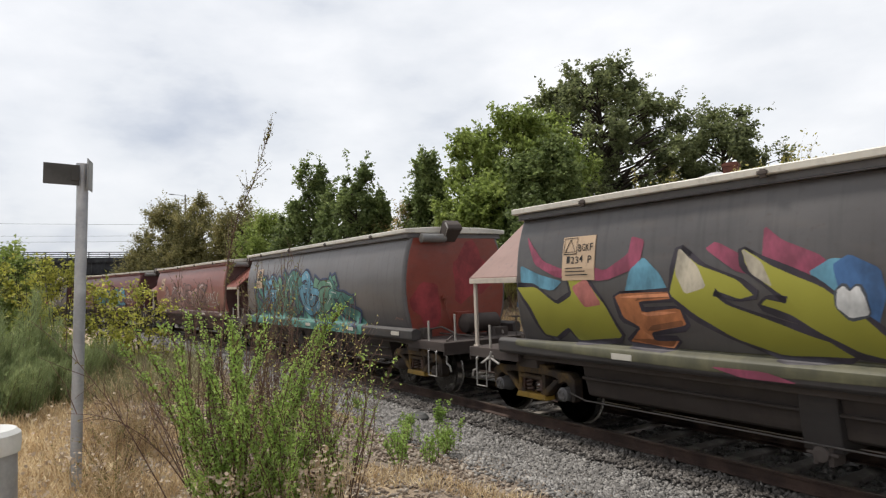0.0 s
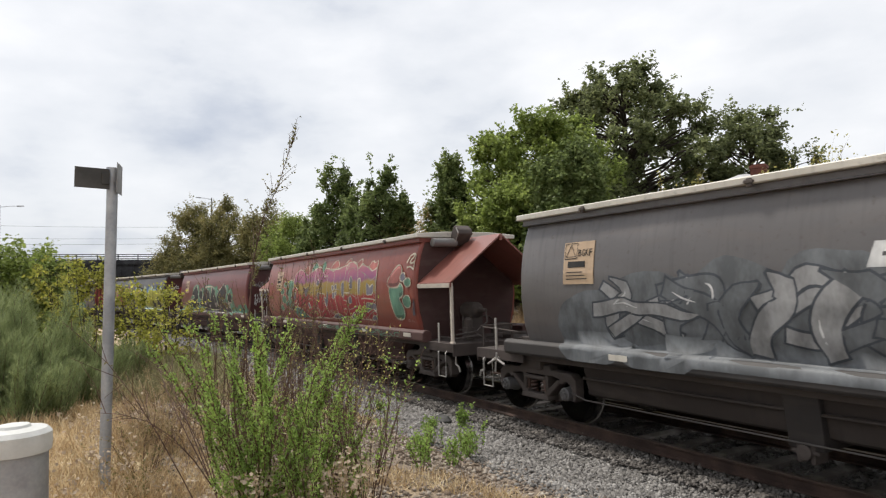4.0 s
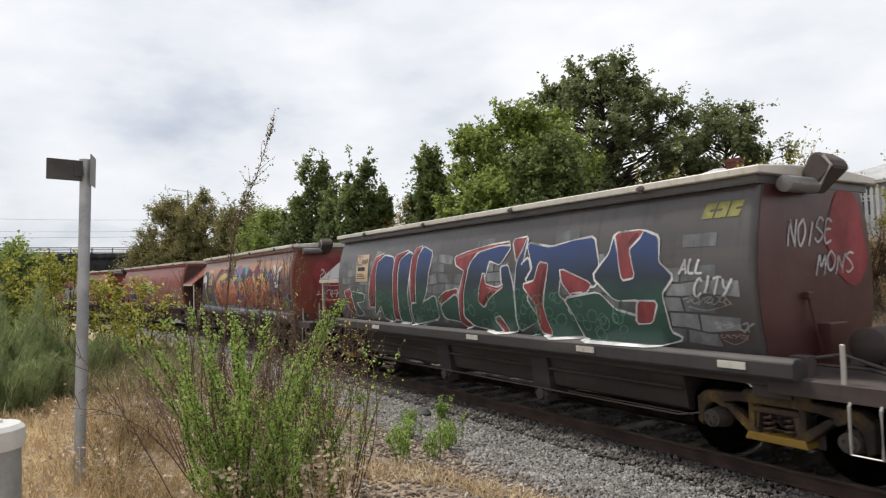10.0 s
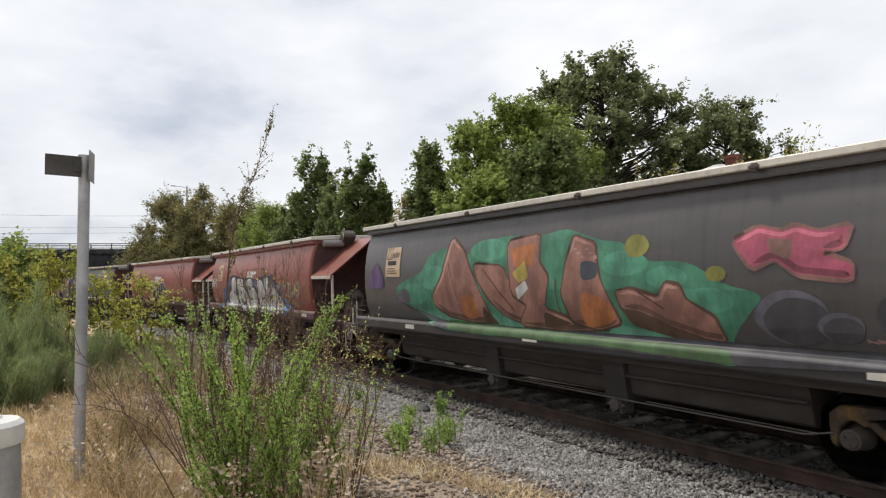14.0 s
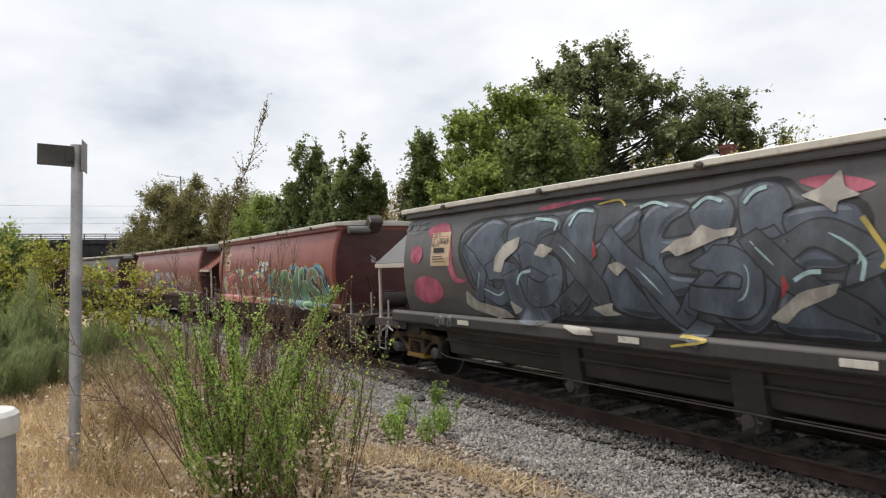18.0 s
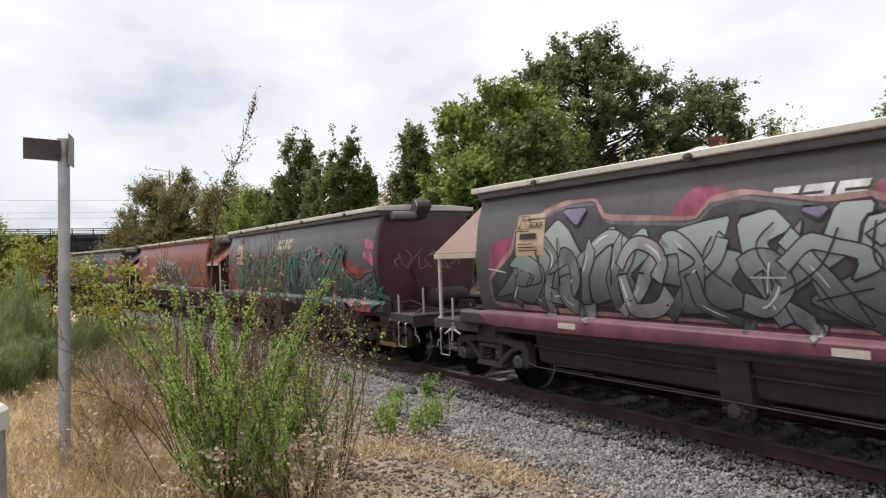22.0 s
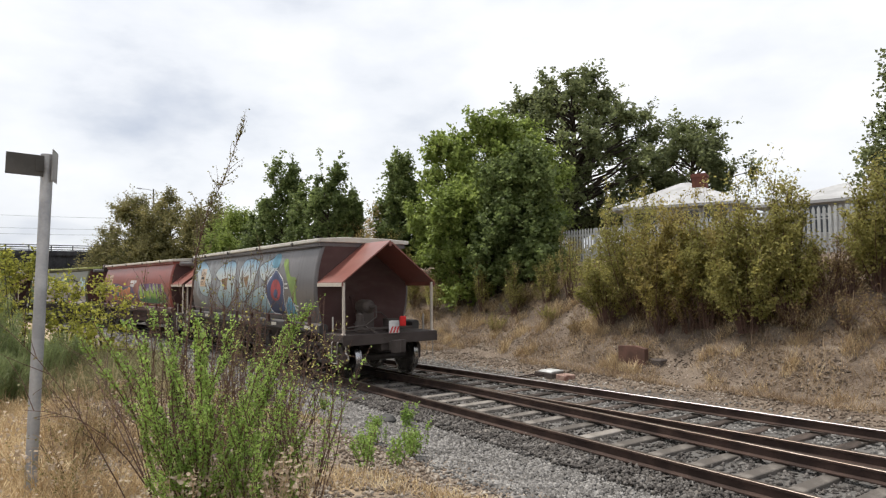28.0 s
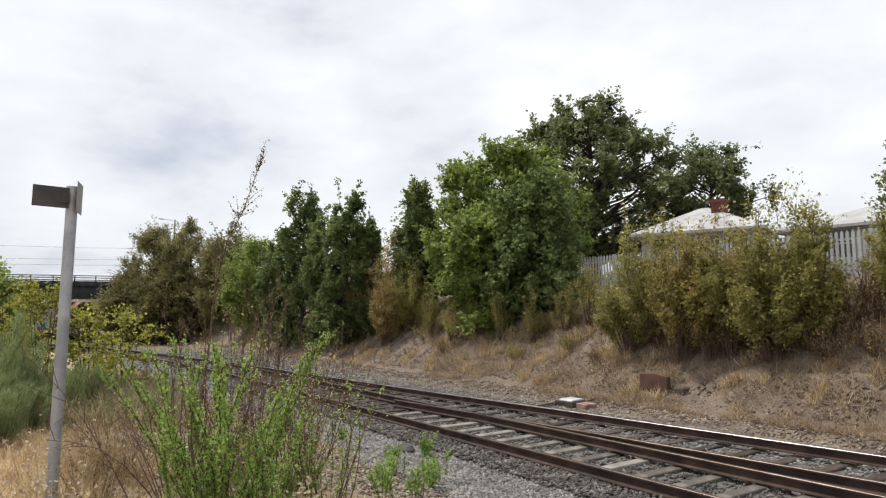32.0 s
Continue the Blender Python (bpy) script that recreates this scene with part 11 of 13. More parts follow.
# ---- plants ----
def leaf_cloud(centres, sizes, rng, flat=0.35, narrow=0.45):
    """One folded leaf at each centre: four corners, two triangles."""
    n = len(centres)
    d = rng.normal(size=(n, 3))
    d[:, 2] *= flat * 2
    d /= np.linalg.norm(d, axis=1, keepdims=True)
    up = rng.normal(size=(n, 3)) * 0.7 + np.array([0, 0, 1.0])
    s = np.cross(d, up)
    s /= np.linalg.norm(s, axis=1, keepdims=True) + 1e-9
    u = np.cross(s, d)
    L = sizes[:, None]
    p0 = centres - d * L * 0.5
    p2 = centres + d * L * 0.5
    p1 = centres + s * L * narrow + u * L * 0.12
    p3 = centres - s * L * narrow + u * L * 0.12
    v = np.stack([p0, p1, p2, p3], 1).reshape(-1, 3)
    i = np.arange(n) * 4
    f = np.concatenate([np.stack([i, i + 1, i + 2], 1), np.stack([i, i + 2, i + 3], 1)])
    return v, f


def limb(s, a, b, r0, r1, rng, bend=0.12, n=4, seg=6):
    a, b = np.array(a, float), np.array(b, float)
    ln = np.linalg.norm(b - a)
    pts = []
    for i in range(n + 1):
        t = i / n
        p = a + (b - a) * t + rng.normal(size=3) * bend * ln * 0.3 * math.sin(math.pi * t)
        p[2] += bend * ln * math.sin(math.pi * t) * 0.5
        pts.append(tuple(p))
    s.tube(pts, r0, seg, r1, caps=False)
    return pts


def tree(name, x, y, height, radius, leaf, label, seed, clumps=60, per=260, size=0.22, clump_r=0.9, low=0.15, trunk_r=0.2, shape="round", bark=None, z0=None, squash=1.0, stems=1, lean=(0, 0)):
    """A trunk with limbs, and a crown of many leaves in uneven clumps with gaps between."""
    rng = np.random.default_rng(seed)
    base = ground_z(x, y) - 0.05 if z0 is None else z0
    top = new(name)
    top.location = (x, y, base)
    wood = Shape()
    cs = []
    tries = 0
    while len(cs) < clumps and tries < clumps * 40:
        tries += 1
        t = rng.random()
        h = low + (1 - low) * t
        a = rng.random() * 2 * math.pi
        if shape == "round":
            env = math.sin(math.pi * min(1, (t * 0.86 + 0.12))) ** 0.6
        elif shape == "vase":
            env = (0.5 + 0.75 * t) if t < 0.7 else (1.02 - (t - 0.7) * 2.2)
        elif shape == "cone":
            env = (1 - t) ** 0.75 * (0.75 + 0.35 * math.sin(t * 19 + a)) + 0.10
        elif shape == "shrub":
            env = math.sqrt(max(0.0, 1 - ((t - 0.42) / 0.62) ** 2))
        elif shape == "flame":
            env = 0.9 + 0.1 * math.sin(t * 17 + a) if t < 0.66 else 1.0 - (t - 0.66) * 1.5
        elif shape == "spire":
            env = (1 - t) ** 0.55 * min(1, 0.45 + t * 3)
        else:
            env = (1 - t * 0.55) * min(1, 0.6 + t * 2) if t < 0.8 else (1 - t) * 2.8
        env *= 0.72 + 0.42 * noise.noise(Vector((math.cos(a) * 1.3 + seed, math.sin(a) * 1.3, h * 3.0))) + 0.12
        r = radius * env * math.sqrt(0.25 + 0.75 * rng.random())
        c = np.array([r * math.cos(a), r * math.sin(a) * squash, h * height * (0.94 + 0.1 * rng.random())])
        c[0] += lean[0] * h
        c[1] += lean[1] * h
        if cs and min(np.linalg.norm(c - q) for q in cs[-25:]) < clump_r * 0.35:
            continue
        cs.append(c)
    for st in range(stems):
        off = rng.normal(size=2) * (0.25 * radius if stems > 1 else 0)
        wood.tube([(off[0] * 0.3, off[1] * 0.3, -0.2), (off[0] * 0.5 + rng.normal() * 0.05, off[1] * 0.5, height * 0.25), (off[0] + lean[0] * 0.5, off[1] + lean[1] * 0.5, height * 0.55), (off[0] * 1.4 + lean[0] * 0.9, off[1] * 1.4, height * 0.9)], trunk_r, 8, trunk_r * 0.15)
    pts, sz = [], []
    for c in cs:
        h0 = max(height * low * 0.7, min(c[2] - 0.3 * np.hypot(c[0], c[1]) - 0.3, height * 0.85))
        fr = h0 / height
        start = (lean[0] * fr, lean[1] * fr, h0)
        limb(wood, start, c, trunk_r * 0.34 * (1 - 0.6 * fr), trunk_r * 0.06, rng)
        stretch = np.array([0.85, 0.85, 0.85]) if shape == "round" else (np.array([0.5, 0.5, 0.95]) if shape in ("spire", "vase", "flame") else np.array([0.8, 0.8, 0.75]) if shape == "shrub" else np.array([0.75, 0.75, 0.9]))
        # twigs in each clump carry the leaves
        nt = max(5, per // 26)
        ends = c + rng.normal(size=(nt, 3)) * clump_r * 0.55 * stretch
        for q in ends[:5]:
            wood.tube([tuple(c), tuple((c + q) / 2 + rng.normal(size=3) * 0.04), tuple(q)], trunk_r * 0.05 + 0.004, 4, 0.003, caps=False)
        which = rng.integers(0, nt, per)
        tt = rng.random(per)[:, None] ** 0.6
        p = c + (ends[which] - c) * tt * 1.25 + rng.normal(size=(per, 3)) * clump_r * 0.13
        pts.append(p)
        sz.append(rng.uniform(0.6, 1.25, per) * size)
    v, f = leaf_cloud(np.concatenate(pts), np.concatenate(sz), rng)
    part("trunk", wood.mesh("trunk", bark or BARK, smooth=1.2), top)
    part("crown", quick_mesh("crown", v, f, leaf), top)
    tagged(top, label, "shrub" if shape == "shrub" else "tree")
    return top


def polar(az, dist):
    a = radians(az)
    return -math.sin(a) * dist, math.cos(a) * dist


def stems_plant(name, x, y, fan, n, length, leaf, label, seed, leaf_size=0.03, leaves=40, thick=0.006, droop=0.15, bare=0.15, wood=None, category="shrub", z0=None, cling=0.0, side=5, lean=(0, 0), foot=0.09, loose=1.0, dome=0.0):
    """A clump of thin upright stems that fan out, each with its own leaves."""
    rng = np.random.default_rng(seed)
    top = new(name)
    top.location = (x, y, (ground_z(x, y) if z0 is None else z0) - 0.03)
    s = Shape()
    pts, sz = [], []
    for i in range(n):
        a = rng.random() * 2 * math.pi
        out = fan * math.sqrt(rng.random())
        ln = length * rng.uniform(0.55, 1.0) * math.sqrt(1 - dome * (out / fan) ** 2)
        b = np.array([math.cos(a) * foot, math.sin(a) * foot, 0]) * rng.random()
        reach = length * 0.8 if dome else ln
        e = np.array([math.cos(a) * out * reach + lean[0] * ln, math.sin(a) * out * reach + lean[1] * ln, ln * (1 - 0.25 * out)])
        sway = rng.normal(size=3) * 0.05 * ln
        path = []
        for j in range(7):
            t = j / 6
            p = b + (e - b) * t + sway * math.sin(math.pi * t) + np.array([0, 0, droop * ln * 0.2 * math.sin(math.pi * t)])
            path.append(p)
        s.tube([tuple(p) for p in path], thick * rng.uniform(0.7, 1.2), 5, 0.0015, caps=False)
        path = np.array(path)

        def along(t):
            q = t * 6
            k_ = min(5, int(q))
            return path[k_] + (path[k_ + 1] - path[k_]) * (q - k_)

        twigs = [(along(0.0), along(1.0), True)]
        for _ in range(side):
            t = rng.uniform(0.3, 0.95)
            p = along(t)
            d_ = (e - b) / ln * (0.6 + 0.4 * cling) + rng.normal(size=3) * (0.45 - 0.26 * cling)
            q = p + d_ * ln * (0.16 - 0.07 * cling) * rng.uniform(0.5, 1.3)
            s.tube([tuple(p), tuple((p + q) / 2 + rng.normal(size=3) * 0.01), tuple(q)], thick * 0.4, 4, 0.0012, caps=False)
            m_ = max(2, leaves // (side + 3))
            tt = rng.random(m_)[:, None]
            pts.append(p + (q - p) * tt * 1.05 + rng.normal(size=(m_, 3)) * leaf_size * 0.45 * loose)
            sz.append(rng.uniform(0.6, 1.3, m_) * leaf_size)
        m_ = leaves // 2
        ts = bare + (1 - bare) * rng.random(m_)
        pts.append(np.array([along(t) for t in ts]) + rng.normal(size=(m_, 3)) * leaf_size * 0.5 * loose)
        sz.append(rng.uniform(0.6, 1.3, m_) * leaf_size)
    part("stem", s.mesh("stem", wood or TWIG, smooth=1.2), top)
    if leaf is not None:
        v, f = leaf_cloud(np.concatenate(pts), np.concatenate(sz), rng, flat=0.5, narrow=0.3)
        part("foliage", quick_mesh("foliage", v, f, leaf), top)
    return tagged(top, label, category)


# big oak behind the bank
x, y = polar(43.0, 40)
tree("oak_tree", x, y, 11.3, 6.7, L_OAK, "large dark green spreading oak behind the bank", 3, clumps=175, per=290, size=0.20, clump_r=0.85, low=0.22, trunk_r=0.42)
x, y = polar(33.4, 42)
tree("oak_tree", x, y, 8.9, 3.8, L_OAK, "lower dark green oak beside the big oak", 5, clumps=66, per=300, size=0.20, clump_r=0.9, low=0.25, trunk_r=0.3)
x, y = polar(16.2, 30)
tree("oak_tree", x, y, 7.8, 3.2, L_OAK, "dark green oak beside the white houses", 8, clumps=85, per=340, size=0.17, clump_r=0.9, low=0.12, trunk_r=0.3)
# fresh green trees on the bank top
for az, dist, h, r, mat_, sd, shp, lab in ((54.0, 29, 6.4, 2.2, L_GREEN, 11, "round", "fresh green maple on the bank top"), (50.2, 30, 7.1, 2.6, L_GREEN, 12, "round", "fresh green maple on the bank top"),
                                           (47.2, 31, 6.6, 2.2, L_GREEN, 16, "round", "fresh green maple behind darker young trees"), (58.3, 31.4, 6.1, 2.0, L_DARK, 13, "cone", "dark green upright young maple on the bank"),
                                           (46.9, 24.7, 4.9, 1.75, L_DARK, 14, "cone", "dark green young maple low on the bank"), (52.6, 26.0, 4.6, 1.7, L_GREEN, 15, "round", "green maple on the brow of the bank"),
                                           (49.6, 25.0, 4.8, 1.7, L_DARK, 17, "cone", "dark green young maple on the brow of the bank")):
    x, y = polar(az, dist)
    tree("maple_tree", x, y, h, r, mat_, lab, sd, clumps=90, per=290, size=0.145, clump_r=0.62, low=0.06, trunk_r=0.14, shape=shp)
# upright elms further off, down to the line's level
for az, dist, h, r, sd in ((68.3, 38.8, 8.7, 1.6, 21), (64.6, 33.5, 7.5, 1.7, 22), (66.3, 36.0, 6.7, 1.5, 24), (70.2, 41.0, 6.3, 1.5, 25), (62.9, 33.0, 5.6, 1.0, 26)):
    x, y = polar(az, dist)
    tree("elm_tree", x, y, h, r, L_DARK, "upright dark green elm beside the cutting", sd, clumps=100, per=200, size=0.15, clump_r=0.6, low=0.05, trunk_r=0.18, shape="flame")
# olive clump by the bridge
for az, dist, h, r, mat_, sd in ((80.2, 66, 10.2, 3.6, L_OLIVE, 31), (77.4, 64, 10.0, 3.8, L_OLIVE, 32), (74.4, 58, 7.2, 3.0, L_OLIVE, 33), (72.2, 50, 5.9, 2.3, L_GREEN, 34), (82.0, 66, 6.2, 2.4, L_OLIVE, 35), (78.8, 62, 6.6, 3.2, L_OLIVE, 36)):
    x, y = polar(az, dist)
    tree("wattle_tree", x, y, h, r, mat_, "olive and brown wattle tree beside the cutting", sd, clumps=110, per=330, size=0.15, clump_r=1.0, low=0.05, trunk_r=0.22)
# yellowing shrubs along the brow of the bank: azimuth, line, top, radius, leaf
def shrub(az, y, top_el, r, leaf, seed, label, n=46, leaves=165, size=0.082, bare=0.27, loose=1.7):
    dist = y / math.cos(radians(az))
    x, y = polar(az, dist)
    h = 2.30 + dist * math.tan(radians(top_el + 0.5)) - ground_z(x, y)
    stems_plant("hawthorn_shrub", x, y, 1.15 * r / h, n, h * 1.06, leaf, label, seed, leaf_size=size, leaves=leaves, thick=0.012, side=10, cling=0.1, bare=bare, foot=r * 0.25, loose=loose, droop=0.6, dome=0.8)


for az, y, el, r, leaf, sd in ((40.4, 15.0, 5.0, 1.0, L_HAW, 41), (38.2, 15.3, 9.6, 1.6, L_HAW, 42), (36.2, 15.0, 7.0, 1.2, L_GOLDEN, 43), (34.4, 15.6, 7.2, 1.2, L_GOLDEN, 44), (32.6, 15.2, 6.6, 1.1, L_HAW, 45), (30.6, 15.3, 6.4, 1.0, L_GOLDEN, 57), (28.2, 15.6, 9.2, 1.4, L_HAW, 71), (26.6, 15.3, 8.0, 0.8, L_HAW, 72), (29.6, 14.9, 5.2, 1.0, L_HAW, 70),
                               (20.6, 16.2, 8.6, 1.0, L_HAW, 49), (18.4, 16.4, 8.4, 1.1, L_HAW, 74), (15.2, 16.4, 7.0, 1.2, L_HAW, 59), (11.0, 16.4, 7.5, 1.2, L_HAW, 60)):
    shrub(az, y, el, r, leaf, sd, "tall straggly shrub with yellowing olive leaves")
for az, y, el, r, sd in ((24.2, 15.8, 3.8, 0.8, 58), (22.8, 15.9, 3.8, 0.8, 73), (34.0, 15.1, 2.0, 0.8, 77)):
    shrub(az, y, el, r, L_BROWN, sd, "thin brown half-dead shrub among dry grass", n=34, leaves=44, size=0.05)
for az, y, el, r, leaf, sd in ((60.9, 15.3, 6.6, 1.15, L_DRY, 46), (63.0, 15.0, 6.0, 1.2, L_DRY, 47), (59.0, 15.4, 4.6, 1.0, L_HAW, 40), (61.2, 14.6, 3.2, 0.8, L_DRY, 80)):
    shrub(az, y, el, r, leaf, sd, "dry brown and yellow shrub on the bank", size=0.08, leaves=170)
for az, y, el, r, leaf, sd in ((53.2, 15.6, 2.6, 0.5, L_HAW, 48), (51.2, 15.2, 2.2, 0.4, L_YELLOW, 50), (57.2, 15.2, 1.9, 0.5, L_HAW, 51), (43.6, 15.9, 4.6, 0.6, L_HAW, 52), (45.6, 15.6, 2.0, 0.5, L_HAW, 53), (64.6, 14.4, 0.6, 0.6, L_YELLOW, 54), (55.4, 14.9, 0.6, 0.5, L_YELLOW, 55), (48.4, 15.2, 1.2, 0.5, L_HAW, 56)):
    shrub(az, y, el, r, leaf, sd, "low yellow and brown bush in dry grass", n=26, leaves=90, size=0.05)
# bushes past the post
for az, dist, h, r, mat_, sd in ((84.6, 14.6, 1.75, 0.65, L_GOLD, 61), (87.6, 15.0, 2.25, 0.7, L_GOLD, 62), (82.2, 15.6, 1.75, 0.7, L_GOLD, 65), (89.4, 15.4, 2.45, 0.75, L_GOLD, 67)):
    x, y = polar(az, dist)
    tree("elm_shrub", x, y, h, r, mat_, "golden green elm sucker in dry grass", sd, clumps=34, per=70, size=0.062, clump_r=0.30, low=0.12, trunk_r=0.018, shape="shrub", stems=5)
for az, dist, h, r, sd in ((91.4, 21, 2.7, 1.1, 64), (94.0, 20, 2.8, 1.3, 68), (97.0, 19, 2.9, 1.4, 69)):
    x, y = polar(az, dist)
    tree("elm_tree", x, y, h, r, L_GREEN, "young green elm behind the broom", sd, clumps=50, per=260, size=0.10, clump_r=0.6, low=0.1, trunk_r=0.06)


def far_woods():
    """Distant tree belts that close the view past the bridge and behind the houses."""
    rng = np.random.default_rng(77)
    pts = []
    for x0, x1, y0, y1, h, n in ((-190, -120, -90, 70, 9, 26000), (-110, -92, -60, -8, 6, 9000), (-110, -92, 20, 70, 7, 9000), (-100, 60, 90, 130, 10, 20000), (-60, -20, -40, -25, 5, 6000)):
        x, y = rng.uniform(x0, x1, n), rng.uniform(y0, y1, n)
        top = np.array([h * (0.55 + 0.45 * noise.noise(Vector((a * 0.06, b * 0.06, 0))) + 0.3 * noise.noise(Vector((a * 0.25, b * 0.25, 4)))) for a, b in zip(x, y)])
        base = np.array([ground_z(a, b, False) for a, b in zip(x, y)])
        pts.append(np.stack([x, y, base + np.maximum(top, 1.0) * rng.random(n) ** 0.6], 1))
    p = np.concatenate(pts)
    v, f = leaf_cloud(p, rng.uniform(0.6, 1.5, len(p)), rng)
    ob = new("far_woods", quick_mesh("far_woods", v, f, L_OLIVE))
    tagged(ob, "distant belts of olive green trees", "trees", kind="stuff")


far_woods()

# ---- beside the line: post, bollard, point box, plants close by ----
def sign_post():
    top = new("sign_post")
    top.location = (-6.08, 0.35, 0.64)
    tilt = pose(0, 0, 0, -1.4, 0, 0)
    s = Shape()
    s.lathe([(0.0, 0.044), (2.70, 0.044), (2.71, 0.03)], (0, 0, 0), "z", 14)
    s.lathe([(2.60, 0.05), (2.72, 0.05), (2.725, 0.02)], (0, 0, 0), "z", 14)
    part("post", s.mesh("post", GALV, smooth=0.6), top, "galvanised steel tube", at=tilt)
    s = Shape()
    s.box(0.045, 0.051, -0.285, -0.03, 2.53, 2.70)
    s.box(0.044, 0.06, -0.09, -0.03, 2.57, 2.66)
    part("name_plate", s.mesh("name_plate", SIGNBACK, bevel=0.002), top, "dark back of a sign plate", at=tilt @ pose(0, 0, 0, 0, 0, 4))
    s = Shape()
    s.box(-0.10, 0.12, 0.052, 0.058, 2.50, 2.75)
    part("number_plate", s.mesh("number_plate", SIGNFACE, bevel=0.002), top, "white plate seen edge on, greyed for its shade", at=tilt @ pose(0, 0, 0, 0, 0, -14))
    s = Shape()
    for z in (2.55, 2.63):
        s.box(-0.04, 0.07, 0.050, 0.0515, z, z + 0.05)
    part("plate_bars", s.mesh("plate_bars", INK), top, at=tilt @ pose(0, 0, 0, 0, 0, -14))
    tagged(top, "galvanised sign post with two small plates in dry grass", "sign post")


sign_post()


def bollard():
    top = new("marker_bollard")
    top.location = (-4.5, -0.20, 0.66)
    s = Shape()
    s.lathe([(-0.1, 0.175), (0.78, 0.175)], (0, 0, 0), "z", 28)
    part("body", s.mesh("body", GALV, smooth=0.6), top, "smooth grey drum")
    s = Shape()
    s.lathe([(0.755, 0.19), (0.80, 0.195), (0.86, 0.193), (0.885, 0.17), (0.895, 0.09), (0.91, 0.08), (0.915, 0.01)], (0, 0, 0), "z", 28)
    part("lid", s.mesh("lid", surface("pale_lid", [(0.50, 0.50, 0.48), (0.66, 0.66, 0.64)], 0.6, 6, 50, bump=0.1), smooth=0.7), top, "paler domed lid")
    tagged(top, "grey cylindrical service bollard with a paler lid", "bollard")


bollard()


def point_box():
    x, y = -12.4, 12.35
    z = ground_z(x, y)
    top = new("point_machine")
    top.location = (x, y, z - 0.03)
    rustbox = surface("pinkish_rust", [(0.16, 0.08, 0.06), (0.36, 0.25, 0.21), (0.5, 0.4, 0.36)], 0.8, 6, 40)
    s = Shape()
    s.box(-0.45, 0.22, -0.26, 0.2, 0, 0.17)
    part("case", s.mesh("case", UNDER, bevel=0.02), top)
    s = Shape()
    s.prism([(-0.26, 0.172), (0.24, 0.172), (0.20, 0.22), (-0.22, 0.22)], "x", -0.30, 0.18)
    part("lid", s.mesh("lid", P_WHITE, bevel=0.015), top, "white painted lid")
    s = Shape()
    s.box(0.25, 0.62, -0.18, 0.18, 0, 0.15)
    part("motor", s.mesh("motor", rustbox, bevel=0.02), top, "pinkish rusty motor case")
    s = Shape()
    s.tube([(-0.3, -0.2, 0.12), (-0.3, -1.9, 0.05)], 0.02, 6)
    s.tube([(-0.1, -0.2, 0.12), (-0.1, -1.9, 0.05)], 0.016, 6)
    part("throw_rod", s.mesh("throw_rod", RAILSIDE), top)
    tagged(top, "white-lidded point machine beside the siding rail", "point machine")
    box = new("rusty_plate_box")
    box.location = (-11.0, 13.85, ground_z(-11.0, 13.85) - 0.1)
    s = Shape()
    s.prism([(-0.42, 0), (0.42, 0), (0.42, 0.52), (0.1, 0.58), (-0.42, 0.55)], "y", -0.08, 0.08)
    part("plate", s.mesh("plate", surface("brown_rust", [(0.09, 0.05, 0.038), (0.19, 0.10, 0.075)], 0.85, 4, 40), bevel=0.01), box)
    s = Shape()
    s.box(0.45, 0.85, 0.0, 0.35, 0, 0.28)
    part("block", s.mesh("block", UNDER, bevel=0.03), box)
    tagged(box, "rusty brown steel plate leaning at the foot of the bank", "scrap metal")


point_box()


stems_plant("leafy_shrub", -4.72, 1.28, 0.54, 30, 1.76, L_BRIGHT, "bright green leafy shrub with thin reddish stems", 101, leaf_size=0.024, leaves=330, thick=0.010, side=17, cling=1.0, bare=0.2)
stems_plant("leafy_shrub", -4.5, 1.22, 0.75, 30, 0.85, L_BRIGHT, "low green leafy shrub at the foot of taller stems", 102, leaf_size=0.024, leaves=130, thick=0.005, side=9, cling=0.8)
stems_plant("leafy_shrub", -4.4, 1.75, 0.6, 14, 0.65, L_BRIGHT, "low green leafy shrub in front of half bare stems", 111, leaf_size=0.022, leaves=90, thick=0.005, side=8, cling=0.8)
stems_plant("leafy_shrub", -4.35, 1.52, 0.5, 20, 1.3, L_BRIGHT, "thin-stemmed green shrub beside the gravel", 103, leaf_size=0.023, leaves=190, thick=0.007, side=12, cling=1.0, bare=0.15)
stems_plant("bare_shrub", -4.85, 1.15, 0.95, 10, 1.8, L_OLIVE, "bare reddish brown shrub with long arching stems", 104, thick=0.0065, leaves=16, leaf_size=0.022, side=12, lean=(-0.3, -0.12), droop=0.5, foot=0.25)
stems_plant("bare_shrub", -5.6, 1.75, 0.7, 26, 1.25, L_OLIVE, "thin brown shrub with a few dull leaves", 109, thick=0.004, leaves=14, leaf_size=0.022, side=12)
stems_plant("bare_shrub", -6.4, 1.55, 0.6, 22, 1.2, L_BROWN, "thin brown weed shrub among gravel", 110, thick=0.0035, leaves=16, leaf_size=0.02, side=12)
stems_plant("bare_shrub", -7.6, 1.0, 0.85, 26, 1.0, None, "bare grey brown twiggy shrub", 105, thick=0.0045, leaves=8, side=11)
stems_plant("bare_shrub", -5.35, 2.0, 0.55, 30, 1.65, L_YELLOW, "half bare brown shrub with a few yellow leaves", 106, thick=0.0055, leaves=24, leaf_size=0.024, side=10)
stems_plant("bare_shrub", -4.65, 2.05, 0.45, 24, 1.5, L_BRIGHT, "half bare brown shrub with pale green leaf tips", 108, thick=0.0055, leaves=36, leaf_size=0.028, side=9, bare=0.3)
